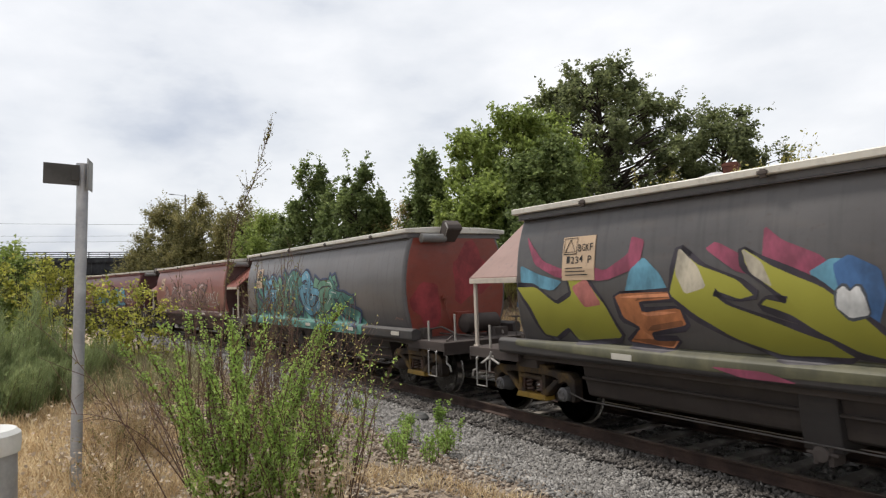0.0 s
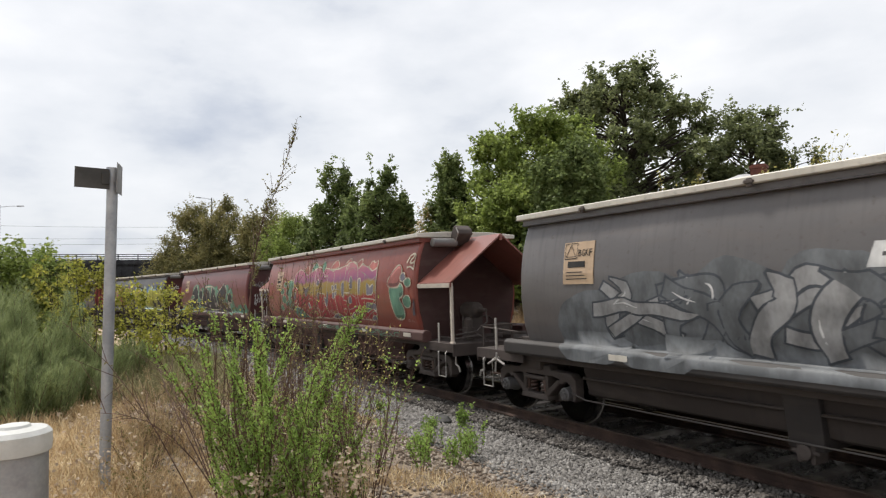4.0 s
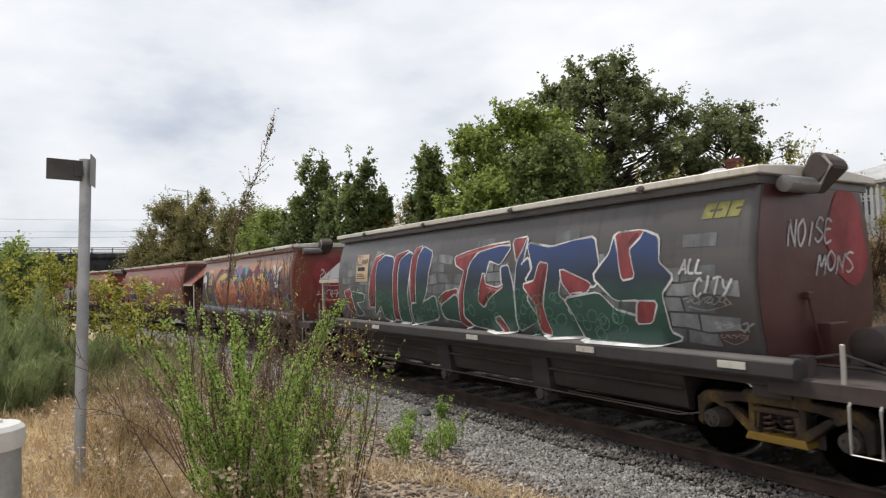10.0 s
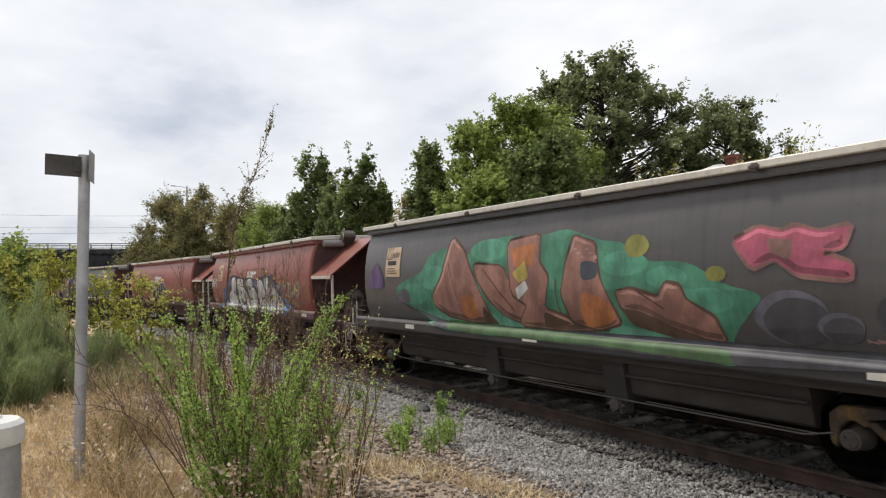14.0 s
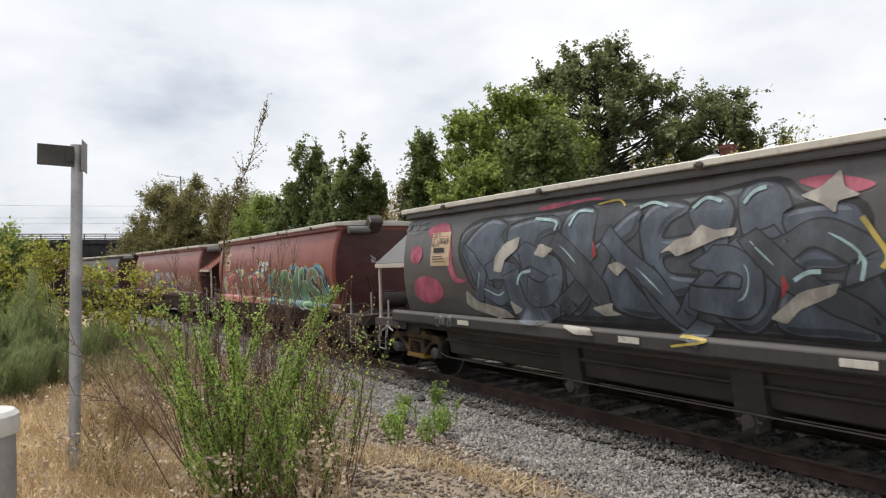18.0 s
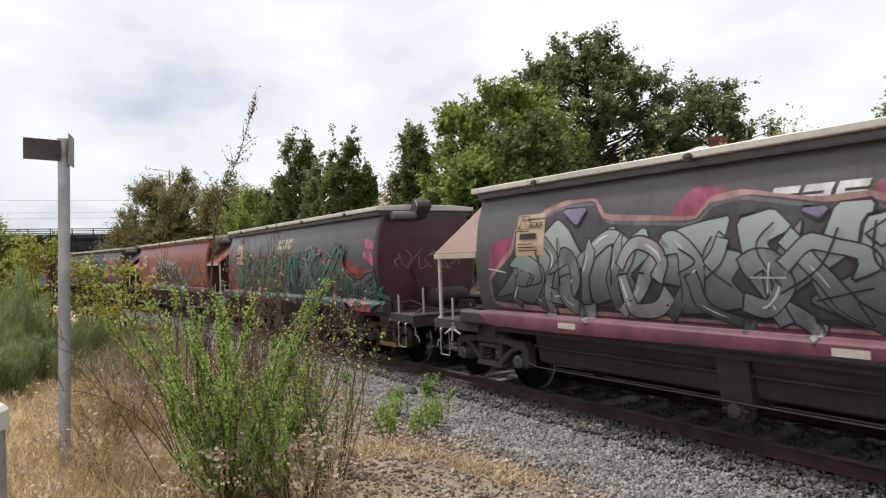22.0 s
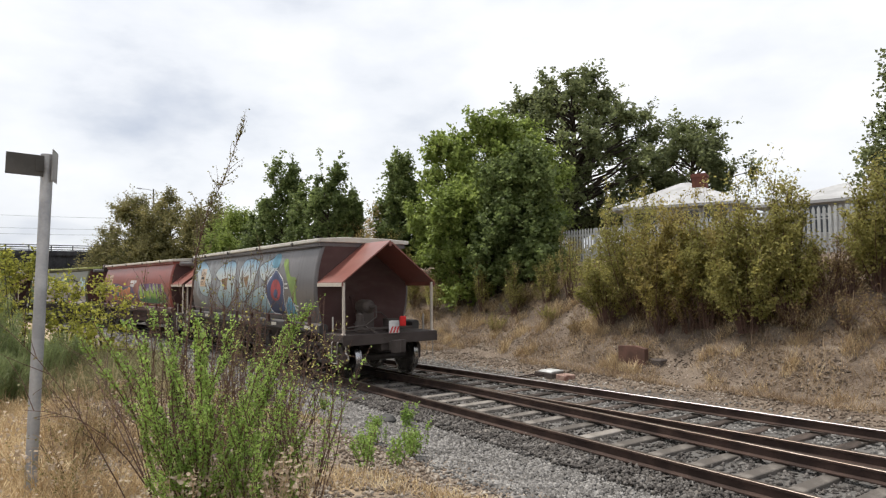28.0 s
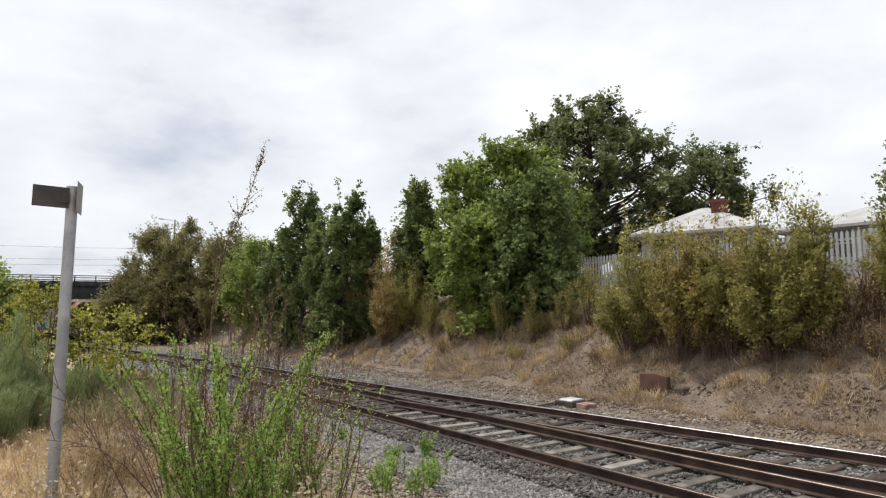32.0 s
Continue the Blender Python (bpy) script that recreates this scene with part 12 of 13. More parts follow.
stems_plant("bare_shrub", -6.9, 1.75, 0.32, 18, 2.15, L_OLIVE, "thicket of tall grey brown stems with few leaves", 112, thick=0.008, leaves=30, leaf_size=0.026, side=12, cling=0.5, foot=0.35)
stems_plant("bare_shrub", -6.6, 2.5, 0.30, 14, 1.95, L_OLIVE, "thin bare stems leaning over the gravel", 113, thick=0.007, leaves=26, leaf_size=0.026, side=11, cling=0.5, foot=0.3)
stems_plant("seedling_tree", -7.3, 2.35, 0.22, 16, 2.4, L_OLIVE, "thin bare-stemmed sapling with sparse leaves", 107, thick=0.007, leaves=34, leaf_size=0.03, side=10, cling=0.6)


# dry twiggy weeds between the post and the line
rt = random.Random(77)
for i in range(14):
    az, dist = rt.uniform(73.5, 86.5), rt.uniform(4.9, 9.5)
    x, y = polar(az, dist)
    stems_plant("dry_weed", x, y, 0.75, 16, rt.uniform(0.55, 1.0), (L_BROWN, L_OLIVE, None)[i % 3], ("thin dry brown weed with shrivelled leaves", "thin dull green weed in dry grass", "bare dry weed stalks in straw")[i % 3], 500 + i, thick=0.0035, leaves=20, leaf_size=0.02, side=9, category="weed", wood=(TWIG, STRAW)[i % 2])


def tall_twig():
    top = new("tall_sapling")
    dist = 7.4
    x, y = polar(77.0, dist)
    top.location = (x, y, ground_z(x, y) - 0.03)
    rng = np.random.default_rng(7)
    path = [np.zeros(3)]
    for az, el in ((76.0, -4.0), (75.4, 2.5), (74.6, 6.0), (73.3, 8.8), (71.6, 13.9)):
        ax, ay = polar(az, dist)
        path.append(np.array([ax - x, ay - y, 2.30 + math.tan(radians(el)) * dist - top.location.z]))
    s = Shape()
    pts = []
    s.tube([tuple(p) for p in path], 0.013, 6, 0.002, caps=False)
    lean = path[5] - path[3]
    lean /= np.linalg.norm(lean)
    for i in range(46):
        t = rng.uniform(1.6, 4.95)
        k_ = min(4, int(t))
        p = path[k_] + (path[k_ + 1] - path[k_]) * (t - k_)
        far = rng.uniform(0.18, 0.55) * (1.35 - t / 5)
        q = p + (lean * 0.5 + np.array([0, 0, 0.5]) + rng.normal(size=3) * 0.28) * far
        s.tube([tuple(p), tuple(p * 0.4 + q * 0.6 + rng.normal(size=3) * 0.01), tuple(q)], 0.0035, 4, 0.001, caps=False)
        for _ in range(26 if t < 3.4 else 8):
            pts.append(p + (q - p) * rng.random() + rng.normal(size=3) * 0.016)
    part("stem", s.mesh("stem", TWIG), top)
    v, f = leaf_cloud(np.array(pts), rng.uniform(0.015, 0.035, len(pts)), rng)
    part("foliage", quick_mesh("foliage", v, f, L_OLIVE), top)
    tagged(top, "tall thin leaning sapling with sparse upright twigs", "sapling")


tall_twig()


def broom(x, y, h, r, seed, plumes=26):
    """A broom bush: soft upright plumes, each a stem with many fine green strands."""
    rng = np.random.default_rng(seed)
    top = new("broom_bush")
    top.location = (x, y, ground_z(x, y) - 0.03)
    s = Shape()
    lows, highs = [], []
    for _ in range(plumes):
        a, q = rng.random() * 2 * math.pi, math.sqrt(rng.random())
        b = np.array([math.cos(a) * q * r * 0.35, math.sin(a) * q * r * 0.35, 0])
        e = np.array([math.cos(a) * q * r, math.sin(a) * q * r, h * rng.uniform(0.72, 1.0) * (1 - 0.25 * q * q)])
        s.tube([tuple(b), tuple(b * 0.4 + e * 0.6), tuple(e)], 0.006, 4, 0.0015, caps=False)
        n = 240
        t = 0.12 + 0.88 * rng.random(n)[:, None] ** 0.8
        p = b + (e - b) * t + rng.normal(size=(n, 3)) * 0.03
        axis = (e - b) / np.linalg.norm(e - b)
        d_ = axis * 0.9 + rng.normal(size=(n, 3)) * np.array([0.42, 0.42, 0.2])
        ln = h * rng.uniform(0.08, 0.20, n)[:, None] * (1.15 - 0.5 * t)
        lows.append(p)
        highs.append(p + d_ * ln)
    p0, p1 = np.concatenate(lows), np.concatenate(highs)
    m = len(p0)
    w = rng.normal(size=(m, 3)) * np.array([1, 1, 0.0])
    w = w / np.linalg.norm(w, axis=1, keepdims=True) * 0.0045
    v = np.stack([p0 - w, p0 + w, p1], 1).reshape(-1, 3)
    part("foliage", quick_mesh("foliage", v, np.arange(len(v)).reshape(-1, 3), L_BROOM), top)
    part("stem", s.mesh("stem", TWIG), top)
    tagged(top, "feathery green broom bush in dry grass", "shrub")


rb = random.Random(31)
for az, dist, h, r in ((92.8, 11.6, 2.05, 0.75), (90.6, 12.2, 2.0, 0.6), (95.4, 11.2, 2.1, 0.8), (98.2, 11.0, 2.0, 0.8), (89.0, 12.6, 1.5, 0.5), (93.6, 10.6, 1.5, 0.55), (91.4, 10.9, 1.3, 0.45), (96.8, 10.2, 1.4, 0.6), (87.6, 12.4, 1.1, 0.45), (100.5, 10.6, 1.9, 0.8), (94.8, 13.0, 2.2, 0.8), (86.2, 13.0, 0.9, 0.45), (88.4, 10.6, 0.8, 0.4), (90.0, 9.8, 0.9, 0.4), (92.2, 9.6, 1.0, 0.45), (84.8, 13.6, 0.8, 0.4)):
    x, y = polar(az, dist)
    broom(x, y, h * rb.uniform(0.85, 1.08), r * 1.1, 200 + int(az * 10), 17)
# brown twiggy growth at the foot of the bank shrubs
for i, (az, dist) in enumerate(((38.0, 19.2), (35.2, 18.6), (32.0, 17.9), (29.0, 17.2), (26.0, 16.8), (23.0, 16.4), (20.0, 16.0))):
    x, y = polar(az, dist)
    stems_plant("twiggy_shrub", x, y, 0.8, 30, 1.2, L_BROWN, "brown twiggy half-dead shrub on the bank", 230 + i, thick=0.005, leaves=26, leaf_size=0.045, side=9)


for i, az in enumerate((43.2, 45.4, 47.8, 50.0, 52.4, 54.2, 56.2, 57.8, 59.6, 61.4)):
    x, y = polar(az, (14.5 + 0.5 * (i % 3)) / math.cos(radians(az)))
    stems_plant("twiggy_shrub", x, y, 0.9, 26, 0.55 + 0.12 * (i % 4), (L_BROWN, L_HAW)[i % 2], ("low brown twiggy growth on the bank face", "low dull green growth on the bank face")[i % 2], 250 + i, thick=0.004, leaves=30, leaf_size=0.04, side=7)


def pale_weed(x, y, h, seed):
    rng = np.random.default_rng(seed)
    top = new("seed_head_weed")
    top.location = (x, y, ground_z(x, y) - 0.02)
    s = Shape()
    pts = []
    for _ in range(5):
        e = np.array([rng.normal() * 0.12, rng.normal() * 0.12, h * rng.uniform(0.6, 1)])
        s.tube([(0, 0, 0), tuple(e * 0.5 + rng.normal(size=3) * 0.02), tuple(e)], 0.003, 4, 0.0012, caps=False)
        for _ in range(12):
            pts.append(e * rng.uniform(0.72, 1.0) + rng.normal(size=3) * 0.022)
    part("stem", s.mesh("stem", STRAW), top)
    v, f = leaf_cloud(np.array(pts), rng.uniform(0.018, 0.04, len(pts)), rng, narrow=0.42)
    part("seed_head", quick_mesh("seed_head", v, f, SEED), top)["kind"] = "stuff"
    tagged(top, "dry weed with pale papery seed heads", "weed", "dry weeds beside the post")


rw = random.Random(12)
for i in range(34):
    az, dist = rw.uniform(74, 97), rw.uniform(4.4, 8.5)
    x, y = polar(az, dist)
    pale_weed(x, y, rw.uniform(0.35, 0.85), 300 + i)
for i in range(16):
    pale_weed(-4.2 - rw.random() * 0.7, 0.75 + rw.random() * 0.9, rw.uniform(0.3, 0.55), 350 + i)
for i in range(9):
    pale_weed(-4.0 - rw.random() * 0.4, 1.35 + rw.random() * 0.7, rw.uniform(0.3, 0.7), 370 + i)
# fresh weeds on the ballast edge and a loose lump of rock
for i, (x, y, h) in enumerate(((-9.55, 6.05, 0.42), (-7.0, 4.55, 0.45), (-6.7, 4.3, 0.42), (-7.5, 4.25, 0.35), (-9.2, 5.2, 0.25), (-6.1, 3.7, 0.4), (-6.6, 3.6, 0.35), (-5.9, 3.2, 0.45), (-10.6, 5.0, 0.3))):
    stems_plant("fresh_weed", x, y, 0.45, 9, h * 1.15, L_BRIGHT, "fresh light green weed growing through ballast", 400 + i, leaf_size=0.05 if i == 0 else 0.035, leaves=46, thick=0.004, category="weed", side=4)
s_ = Shape()
rr = random.Random(5)
ico = [(rr.uniform(0.8, 1.1) * 0.24 * math.cos(a) * math.cos(b), rr.uniform(0.8, 1.1) * 0.15 * math.sin(a) * math.cos(b), rr.uniform(0.8, 1.1) * 0.10 * math.sin(b)) for b in (-0.9, 0.0, 0.9) for a in (j * math.pi / 3.5 for j in range(7))]
s_.add(ico, [(r_ * 7 + j, r_ * 7 + (j + 1) % 7, (r_ + 1) * 7 + (j + 1) % 7, (r_ + 1) * 7 + j) for r_ in range(2) for j in range(7)] + [tuple(range(6, -1, -1)), tuple(range(14, 21))])
rock = new("rock", s_.mesh("rock", surface("dark_rock", [(0.05, 0.05, 0.048), (0.14, 0.135, 0.13)], 0.9, 5, 30, bump=0.8), bevel=0.01))
rock.location = (-10.1, 5.95, ground_z(-10.1, 5.95) + 0.06)
tagged(rock, "dark lump of rock lying on the ballast", "rock")


# ---- loose cover: ballast stones, gravel, dry grass ----
def stones(name, label, mat_, n, area, size, seed, lift=0.0):
    """Crushed stones, each a jittered eight-sided lump, over the area where inside(x, y) holds."""
    rng = np.random.default_rng(seed)
    x0, x1, y0, y1 = area
    x, y = rng.uniform(x0, x1, n) + rng.normal(size=n) * 0.4, rng.uniform(y0, y1, n) + rng.normal(size=n) * 0.06 * (y1 - y0)
    z = np.array([ground_z(a, b) for a, b in zip(x, y)])
    base = np.array([(1, 0, 0), (-1, 0, 0), (0, 1, 0), (0, -1, 0), (0, 0, 1), (0, 0, -1)], float)
    face = np.array([(0, 2, 4), (2, 1, 4), (1, 3, 4), (3, 0, 4), (2, 0, 5), (1, 2, 5), (3, 1, 5), (0, 3, 5)])
    r = rng.uniform(0.5, 1.3, (n, 1, 1)) * size
    v = base[None] * (1 + rng.normal(size=(n, 6, 1)) * 0.25) + rng.normal(size=(n, 6, 3)) * 0.28
    ang = rng.random(n) * 2 * math.pi
    c, s = np.cos(ang), np.sin(ang)
    v = np.stack([v[..., 0] * c[:, None] - v[..., 1] * s[:, None], v[..., 0] * s[:, None] + v[..., 1] * c[:, None], v[..., 2] * 0.75], 2) * r
    v += np.stack([x, y, z + lift + rng.uniform(0, 0.6, n) * size], 1)[:, None]
    f = face[None] + (np.arange(n) * 6)[:, None, None]
    ob = new(name, quick_mesh(name, v.reshape(-1, 3), f.reshape(-1, 3), mat_))
    return tagged(ob, label, "ballast", kind="stuff")


stones("ballast_stones", "grey crushed ballast stones beside the running line", STONE, 84000, (-20, 8, 4.3, 6.8), 0.028, 1)
stones("ballast_stones", "dark oily ballast stones between the running rails", OILSTONE, 18000, (-26, 5, 6.75, 9.4), 0.034, 2, lift=-0.005)
stones("ballast_stones", "dark ballast shoulder heaped against the near rail", OILSTONE, 15000, (-26, 5, 6.45, 7.17), 0.032, 9, lift=0.035)
stones("ballast_stones", "grey brown ballast stones along the second line", STONE, 14000, (-26, 5, 9.4, 12.3), 0.034, 7, lift=-0.005)
stones("ballast_stones", "grey crushed ballast along the far line", STONE, 12000, (-46, -20, 4.8, 12.3), 0.05, 3)
GRAVEL = surface("tan_stone", [(0.16, 0.12, 0.09), (0.30, 0.25, 0.20), (0.46, 0.42, 0.37)], 0.9, 3, 40, island=0.8)
stones("loose_gravel", "tan and grey loose gravel on trodden earth", GRAVEL, 26000, (-16, 10, 1.8, 4.9), 0.022, 4)
stones("loose_gravel", "pale loose gravel behind the leafy shrub", GRAVEL, 9000, (-11, -4.6, 0.6, 2.4), 0.022, 8)
stones("loose_gravel", "tan loose gravel at the foot of the bank", GRAVEL, 14000, (-40, 4, 11.8, 14.2), 0.03, 5)


def grass(name, label, mat_, n, place, h, seed, lean=0.5):
    rng = np.random.default_rng(seed)
    p = np.array([place(rng) for _ in range(n)])
    hh = rng.uniform(0.4, 1.15, n)[:, None] * h
    d_ = np.stack([rng.normal(size=n) * lean, rng.normal(size=n) * lean, np.ones(n)], 1)
    d_ /= np.linalg.norm(d_, axis=1, keepdims=True)
    w = np.stack([rng.normal(size=n), rng.normal(size=n), np.zeros(n)], 1)
    w = w / np.linalg.norm(w, axis=1, keepdims=True) * (0.004 + 0.004 * h)
    mid = p + d_ * hh * 0.6
    tip = mid + (d_ + np.stack([rng.normal(size=n) * 0.5, rng.normal(size=n) * 0.5, rng.uniform(-0.7, 0.2, n)], 1)) * hh * 0.4
    v = np.stack([p - w, p + w, mid + w * 0.8, mid - w * 0.8, tip], 1).reshape(-1, 3)
    i = np.arange(n) * 5
    f = np.concatenate([np.stack([i, i + 1, i + 2], 1), np.stack([i, i + 2, i + 3], 1), np.stack([i + 3, i + 2, i + 4], 1)])
    ob = new(name, quick_mesh(name, v, f, mat_))
    return tagged(ob, label, "grass", kind="stuff")


def on_ground(x, y):
    return (x, y, ground_z(x, y) - 0.01)


def near_left(rng):
    while True:
        x, y = rng.uniform(-14, 8) if rng.random() < 0.3 else rng.uniform(-14, -2) + rng.normal() * 0.9, rng.uniform(-8, 3.0) + rng.normal() * 0.6
        k_ = noise.noise(Vector((x * 0.7, y * 0.7, 5.0)))
        if y < 1.0 + 1.0 * k_ and k_ > -0.45:
            return on_ground(x, y)


def near_mixed(rng):
    while True:
        x, y = rng.uniform(-14, -3), rng.uniform(1.0, 5.0)
        if noise.noise(Vector((x * 0.8, y * 0.8, 8.0))) > 0.05 + 0.12 * (y - 1.5):
            return on_ground(x, y)


def on_bank(rng):
    while True:
        x, y = rng.uniform(-60, 6), 13.0 + 6.0 * rng.random() ** 1.2
        k_ = noise.noise(Vector((x * 0.28, y * 0.45, 2.0))) + 0.5 * noise.noise(Vector((x * 1.1, y * 1.1, 4.0)))
        lim = -0.15 if x > -17 else 0.12
        if k_ > lim:
            return on_ground(x, y)


grass("dry_grass", "straw coloured dry grass round the sign post", STRAW, 120000, near_left, 0.26, 21, 0.8)
def far_weeds(rng):
    while True:
        az, dist = rng.uniform(77, 101), rng.uniform(10.5, 18)
        x, y = polar(az, dist)
        if noise.noise(Vector((x * 0.6, y * 0.6, 15.0))) > -0.1 and y < 3.4:
            return on_ground(x, y)


grass("tall_weeds", "dull green and straw weeds round the elm suckers", surface("dull_weeds", [(0.17, 0.17, 0.08), (0.30, 0.28, 0.15), (0.50, 0.43, 0.26)], 0.8, 1, 20, island=0.8, bump=0, translucent=0.3), 16000, far_weeds, 0.62, 25, 0.45)
grass("dry_grass", "thin dry grass among gravel", STRAW, 9000, near_mixed, 0.16, 22, 0.8)
grass("bank_grass", "tussocks of dry grass on the cutting bank", STRAW2, 120000, on_bank, 0.26, 23, 0.9)
def bank_tufts(rng):
    while True:
        x, y = rng.uniform(-30, 5), 13.4 + 4.2 * rng.random()
        if noise.noise(Vector((x * 1.6, y * 1.6, 12.0))) > 0.22:
            return on_ground(x, y)


grass("bank_weeds", "brown and straw tufts hanging on the bank", STRAW, 26000, bank_tufts, 0.42, 24, 0.55)
stones("bank_clods", "crumbled earth clods on the bare bank", surface("earth_clods", [(0.11, 0.085, 0.066), (0.20, 0.155, 0.12), (0.31, 0.25, 0.19)], 0.95, 3, 30, island=0.7), 26000, (-45, 4, 12.6, 17.5), 0.034, 6)

# ---- beyond the bank: houses, fence, bridge, street lamps, wires ----
ROOFWHITE = surface("white_iron_roof", [(0.34, 0.34, 0.34), (0.46, 0.46, 0.465), (0.56, 0.56, 0.565)], 0.5, 1.5, 20, bump=0.1)
WALLWHITE = surface("pale_weatherboard", [(0.36, 0.36, 0.35), (0.50, 0.50, 0.485)], 0.7, 2, 20, bump=0.1)
BRICK = surface("chimney_brick", [(0.10, 0.042, 0.032), (0.20, 0.078, 0.056)], 0.9, 6, 40, per_object=0.5)
FENCE = surface("grey_pale_fence", [(0.34, 0.35, 0.35), (0.52, 0.53, 0.53)], 0.8, 3, 30, per_object=0.4)
DARKGLASS = surface("dark_window", [(0.02, 0.025, 0.03), (0.05, 0.06, 0.07)], 0.15, 2, 10, bump=0, gloss=0.6)
GIRDER = surface("dark_girder", [(0.022, 0.023, 0.026), (0.045, 0.046, 0.05), (0.07, 0.07, 0.072)], 0.7, 2, 20)
ABUT = surface("bridge_concrete", [(0.14, 0.13, 0.12), (0.26, 0.25, 0.23)], 0.9, 1.5, 20)


def hip_house(x, y, turn, w, d, wall_h, roof_h, z0, label, chimney=True):
    top = new("house")
    top.matrix_basis = pose(x, y, z0, 0, 0, turn)
    s = Shape()
    t = 0.2
    s.box(-w / 2, w / 2, -d / 2, -d / 2 + t, 0, wall_h)
    s.box(-w / 2, w / 2, d / 2 - t, d / 2, 0, wall_h)
    s.box(-w / 2, -w / 2 + t, -d / 2 + t, d / 2 - t, 0, wall_h)
    s.box(w / 2 - t, w / 2, -d / 2 + t, d / 2 - t, 0, wall_h)
    part("wall", s.mesh("wall", WALLWHITE), top)
    s = Shape()
    o = 0.45
    a, b = w / 2 + o, d / 2 + o
    r = max(0.2, a - b)
    s.add([(-a, -b, wall_h), (a, -b, wall_h), (a, b, wall_h), (-a, b, wall_h), (-r, 0, wall_h + roof_h), (r, 0, wall_h + roof_h), (-a, -b, wall_h - 0.12), (a, -b, wall_h - 0.12), (a, b, wall_h - 0.12), (-a, b, wall_h - 0.12)],
          [(0, 1, 5, 4), (1, 2, 5), (2, 3, 4, 5), (3, 0, 4), (0, 6, 7, 1), (1, 7, 8, 2), (2, 8, 9, 3), (3, 9, 6, 0), (6, 9, 8, 7)])
    part("roof", s.mesh("roof", ROOFWHITE), top, "white corrugated iron roof")
    s = Shape()
    s.box(-w / 2 - 0.015, w / 2 + 0.015, -d / 2 - 0.02, -d / 2, 0, 0.17)
    board = s.mesh("weatherboard", WALLWHITE)
    for j in range(int(wall_h / 0.2)):
        part("weatherboard", board, top, at=pose(0, 0, 0.2 * j))
    for j, xx in enumerate((-w * 0.28, w * 0.1, w * 0.34)):
        s = Shape()
        s.box(xx - 0.55, xx + 0.55, -d / 2 - 0.06, -d / 2 - 0.02, 1.0, 2.3)
        win = part("window", s.mesh("window", WALLWHITE), top)
        s = Shape()
        for q in (0, 1):
            s.box(xx - 0.47, xx + 0.47, -d / 2 - 0.075, -d / 2 - 0.062, 1.08 + 0.6 * q, 1.62 + 0.6 * q)
        part("pane", s.mesh("pane", DARKGLASS), win)
    if chimney:
        s = Shape()
        s.box(-0.32, 0.32, -0.26, 0.26, 0, 0.85)
        s.box(-0.36, 0.36, -0.30, 0.30, 0.85, 0.98)
        s.box(-0.29, 0.29, -0.23, 0.23, 0.98, 1.04)
        part("chimney", s.mesh("chimney", BRICK, bevel=0.01), top, "red brick chimney", at=pose(0.75, -0.5, wall_h + roof_h * 0.42))
    tagged(top, label, "house")


x, y = polar(34.0, 33)
hip_house(x, y, 24, 4.8, 4.4, 2.5, 1.3, 3.2, "white weatherboard house with a hipped iron roof")
x, y = polar(18.6, 34)
hip_house(x, y, 8, 9.5, 7.0, 2.4, 1.3, 3.2, "long white house with a pale iron roof", chimney=False)
x, y = polar(63.2, 88)
hip_house(x, y, 40, 12, 8, 4.0, 2.0, 3.2, "distant house with a pale hipped roof", chimney=False)


def picket_fence():
    top = new("fence")
    top.location = (0, 20.6, 0)
    s = Shape()
    s.prism([(-0.045, 0), (0.045, 0), (0.045, 1.42), (0, 1.5), (-0.045, 1.42)], "y", -0.012, 0.012)
    picket = s.mesh("picket", FENCE)
    x = -23.0
    while x < -3.5:
        part("picket", picket, top, at=pose(x, 0, ground_z(x, 20.6, False) - 0.05))
        x += 0.155
    s = Shape()
    s.box(-0.05, 0.05, 0.03, 0.11, -0.1, 1.45)
    post = s.mesh("post", FENCE)
    x = -23.0
    while x < -3.4:
        part("post", post, top, at=pose(x, 0.02, ground_z(x, 20.6, False)))
        x += 2.4
    for z in (0.35, 1.15):
        s = Shape()
        g = ground_z(-12, 20.6, False)
        s.box(-23.1, -3.4, 0.014, 0.06, g + z, g + z + 0.08)
        part("rail", s.mesh("rail", FENCE), top)
    tagged(top, "pale grey picket fence along the bank top", "fence")


picket_fence()


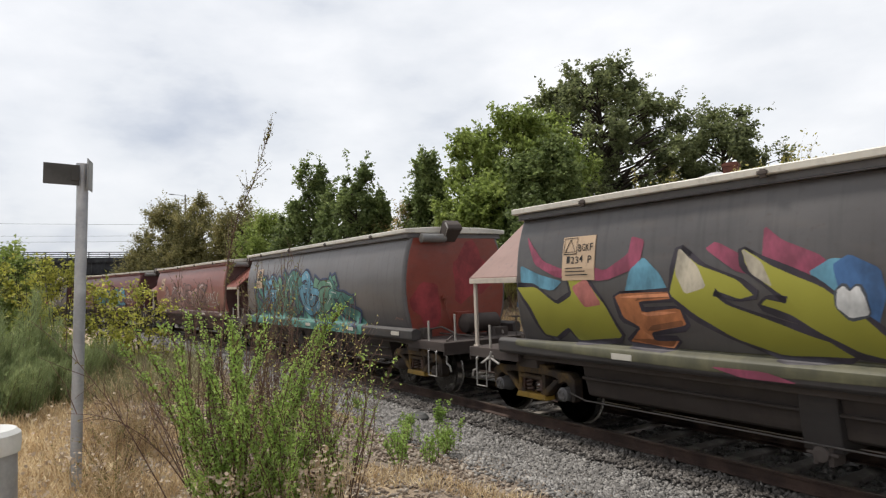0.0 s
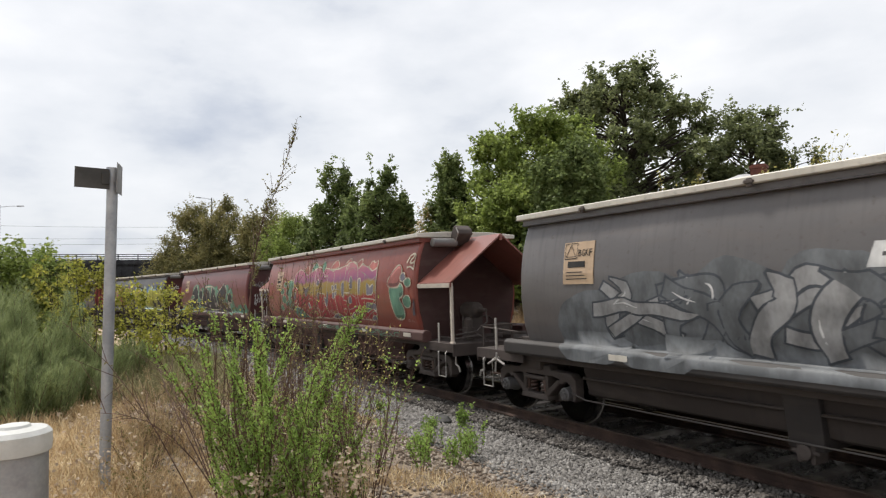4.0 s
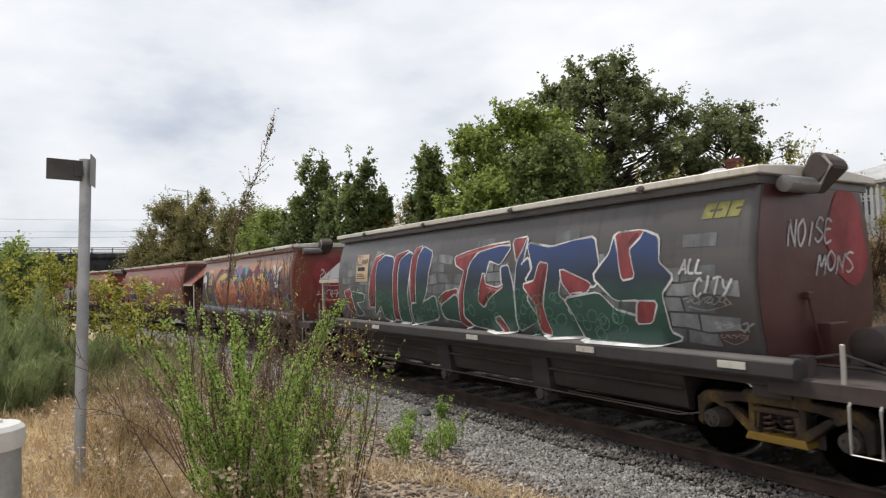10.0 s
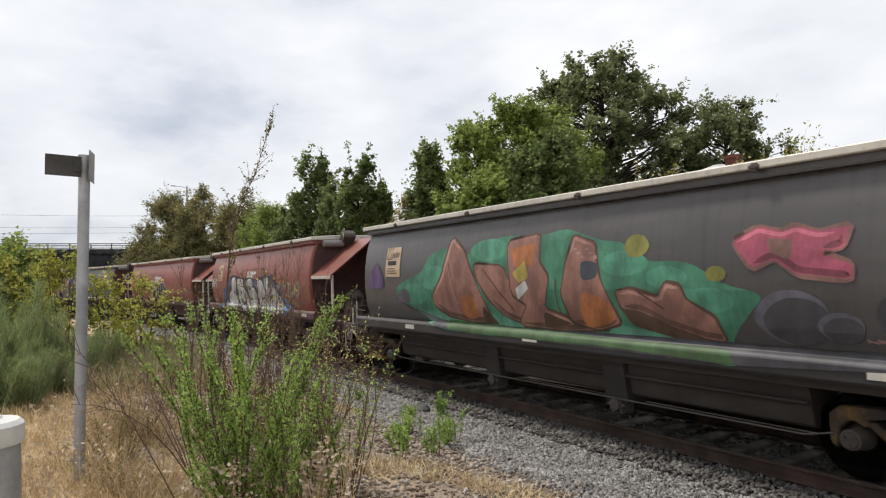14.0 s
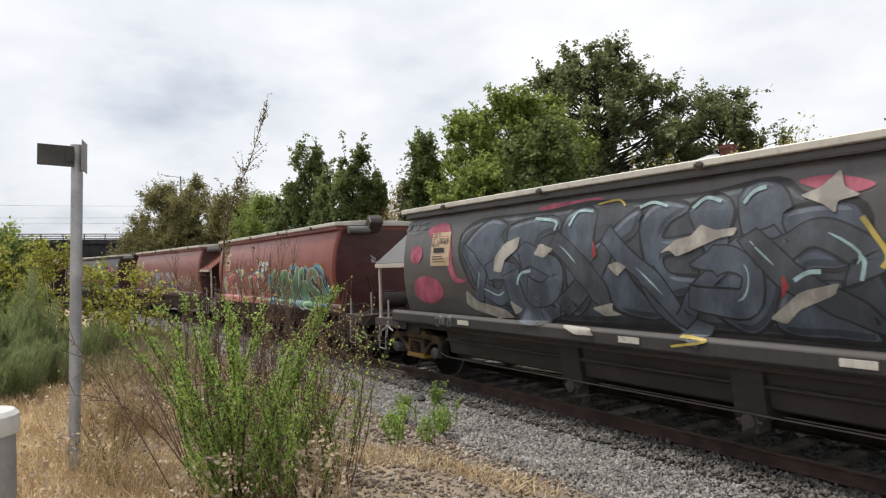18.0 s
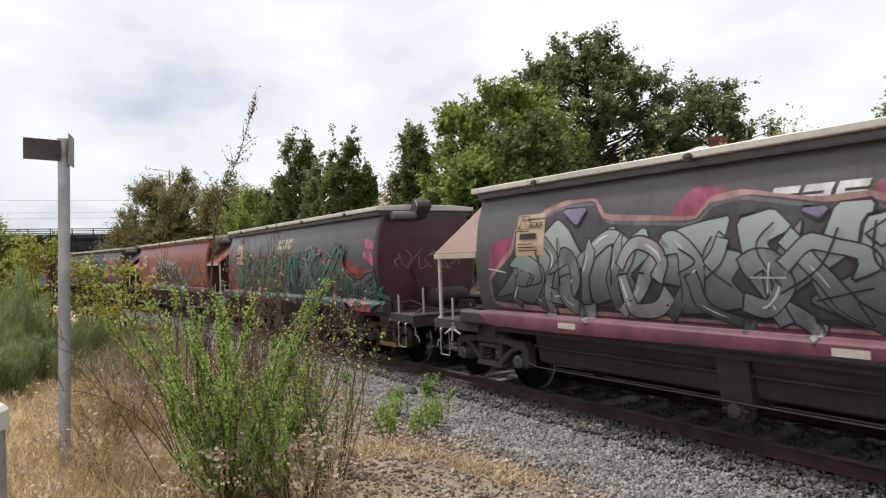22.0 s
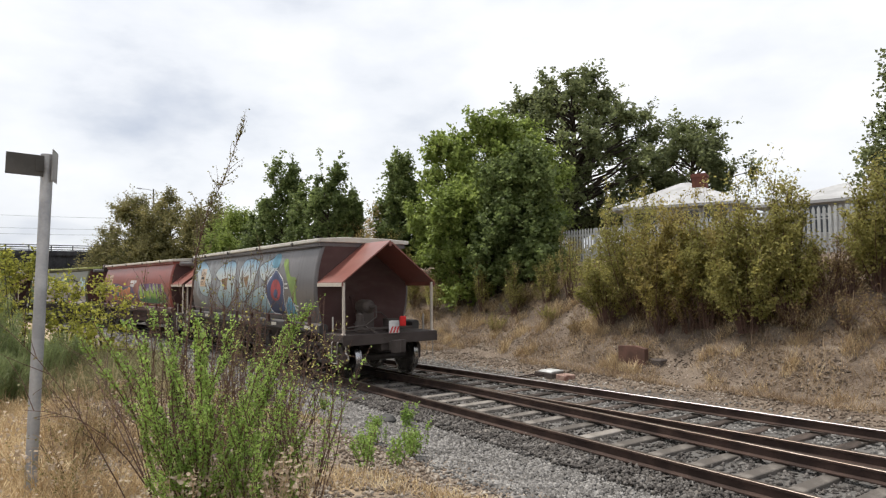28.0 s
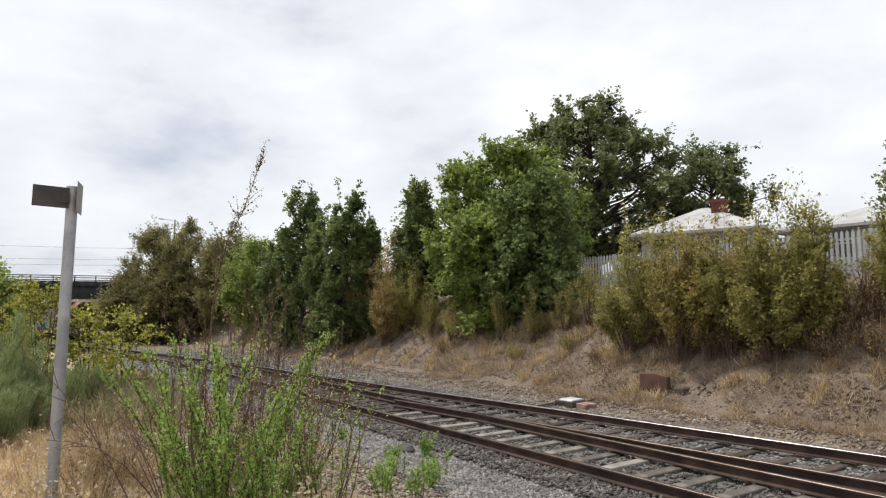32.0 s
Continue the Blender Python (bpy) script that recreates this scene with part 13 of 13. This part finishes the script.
def bridge():
    top = new("road_bridge")
    top.location = (-84, 0, 0)
    s = Shape()
    s.box(-4.0, 4.0, -40, 40, 5.6, 6.05)
    part("deck", s.mesh("deck", GIRDER), top)
    for xx in (3.7, 1.5, -1.5):
        s = Shape()
        s.box(xx - 0.25, xx + 0.25, -15, 26, 4.25, 4.33)
        s.box(xx - 0.04, xx + 0.04, -15, 26, 4.33, 5.5)
        s.box(xx - 0.25, xx + 0.25, -15, 26, 5.5, 5.6)
        for yy in np.arange(-14.5, 26, 1.3):
            s.box(xx + 0.04, xx + 0.22, yy - 0.04, yy + 0.04, 4.33, 5.5)
        part("girder", s.mesh("girder", GIRDER), top, "dark riveted steel girder")
    s = Shape()
    for z in (6.15, 6.4, 6.62):
        s.box(3.9, 3.98, -40, 40, z - 0.04, z + 0.05)
    for yy in np.arange(-40, 40, 2.0):
        s.box(3.88, 4.0, yy - 0.05, yy + 0.05, 5.95, 6.66)
    part("railing", s.mesh("railing", GIRDER), top)
    for y0, y1 in ((-40, -14.5), (20.5, 40)):
        s = Shape()
        s.box(-4.2, 4.2, y0, y1, -0.3, 5.6)
        part("abutment", s.mesh("abutment", ABUT), top)
    for yy in (-9.6, 2.8, 14.0):
        s = Shape()
        for xx in (-3, 0, 3):
            s.lathe([(-0.3, 0.35), (4.25, 0.35)], (xx, yy, 0), "z", 12)
        s.box(-3.8, 3.8, yy - 0.45, yy + 0.45, 3.8, 4.25)
        part("pier", s.mesh("pier", ABUT), top)
    tagged(top, "dark steel girder road bridge over the cutting", "bridge")


bridge()


def street_lamp(x, y, z0, h, arm, label):
    top = new("street_lamp")
    top.location = (x, y, z0)
    s = Shape()
    s.tube([(0, 0, 0), (0, 0, h)], 0.11, 8, 0.07)
    part("pole", s.mesh("pole", BARK), top)
    s = Shape()
    s.tube([(0, 0, h - 0.25), (0, arm * 0.5, h - 0.1), (0, arm, h - 0.05)], 0.035, 6)
    part("arm", s.mesh("arm", GALV), top)
    s = Shape()
    s.prism([(arm * 0.95, h - 0.12), (arm * 1.35, h - 0.08), (arm * 1.35, h + 0.02), (arm * 0.95, h + 0.02)], "x", -0.12, 0.12)
    part("lamp_head", s.mesh("lamp_head", GALV, bevel=0.02), top)
    tagged(top, label, "street lamp")


x, y = polar(78.7, 92)
street_lamp(x, y, 0.0, 14.8, -1.5, "tall street lamp on a dark pole by the bridge")
x, y = polar(93.5, 92)
street_lamp(x, y, 0.5, 12.6, 1.8, "tall street lamp on a dark pole by the bridge")

wires = new("power_lines")
for j, (el, x0) in enumerate(((5.0, -72), (4.2, -74), (3.7, -73))):
    s = Shape()
    h0 = 2.3 + math.tan(radians(el)) * 72
    s.tube([(x0, -30 + 6 * i, h0 + 0.25 + 0.012 * (i - 4.5) ** 2 * 3) for i in range(10)], 0.011, 5)
    part("wire", s.mesh("wire", SIGNBACK), wires)
for yy in (-30.5, 25):
    s = Shape()
    s.tube([(-73, yy, 0), (-73, yy, 10.4)], 0.14, 8, 0.1)
    s.box(-73.9, -72.1, yy - 0.06, yy + 0.06, 9.3, 9.45)
    part("pole", s.mesh("pole", BARK), wires)
tagged(wires, "sagging power lines between dark wooden poles", "power line")

# ---- movement ----
SPEED = (-1.58e-04, 2.7315e-02, -11.3841, -17.5021)
# slack in the couplings, wagon by wagon
SLACK = {1: 0.05, 3: -0.05, 5: 0.05, 6: -0.07, 7: -0.12, 8: -0.1, 9: 0.12, 10: 0.16, 12: 0.1, 14: -0.06, 15: 0.05, 19: -0.05, 20: 0.12}
WHEEL_R = 0.46


def lead(t):
    """Where the middle of the reference wagon stands along the line: the train slows a little."""
    return ((SPEED[0] * t + SPEED[1]) * t + SPEED[2]) * t + SPEED[3]


def motions():
    for k, w in TRAIN.items():
        rows = []
        for t in range(0, 33):
            x = lead(t) + PITCH * k + SLACK.get(k, 0.0)
            off, slope = bend(x)
            rows.append((t, pose(x, TRACK_Y - off, 0, 0, 0, math.degrees(math.atan(slope)))))
        walk(w, rows)
    steps = [i / 30 for i in range(0, 961)]
    for j, dx in enumerate((-0.77, 0.77)):
        first = WHEELS[j][0]
        walk(first, [(t, pose(dx, 0, 0.488) @ Matrix.Rotation((lead(t) - lead(0)) / WHEEL_R, 4, "Y")) for t in steps])
        for o in WHEELS[j][1:]:
            o.rotation_mode = "QUATERNION"
            keys = o.animation_data_create()
            keys.action = first.animation_data.action
            keys.action_slot = first.animation_data.action_slot


motions()
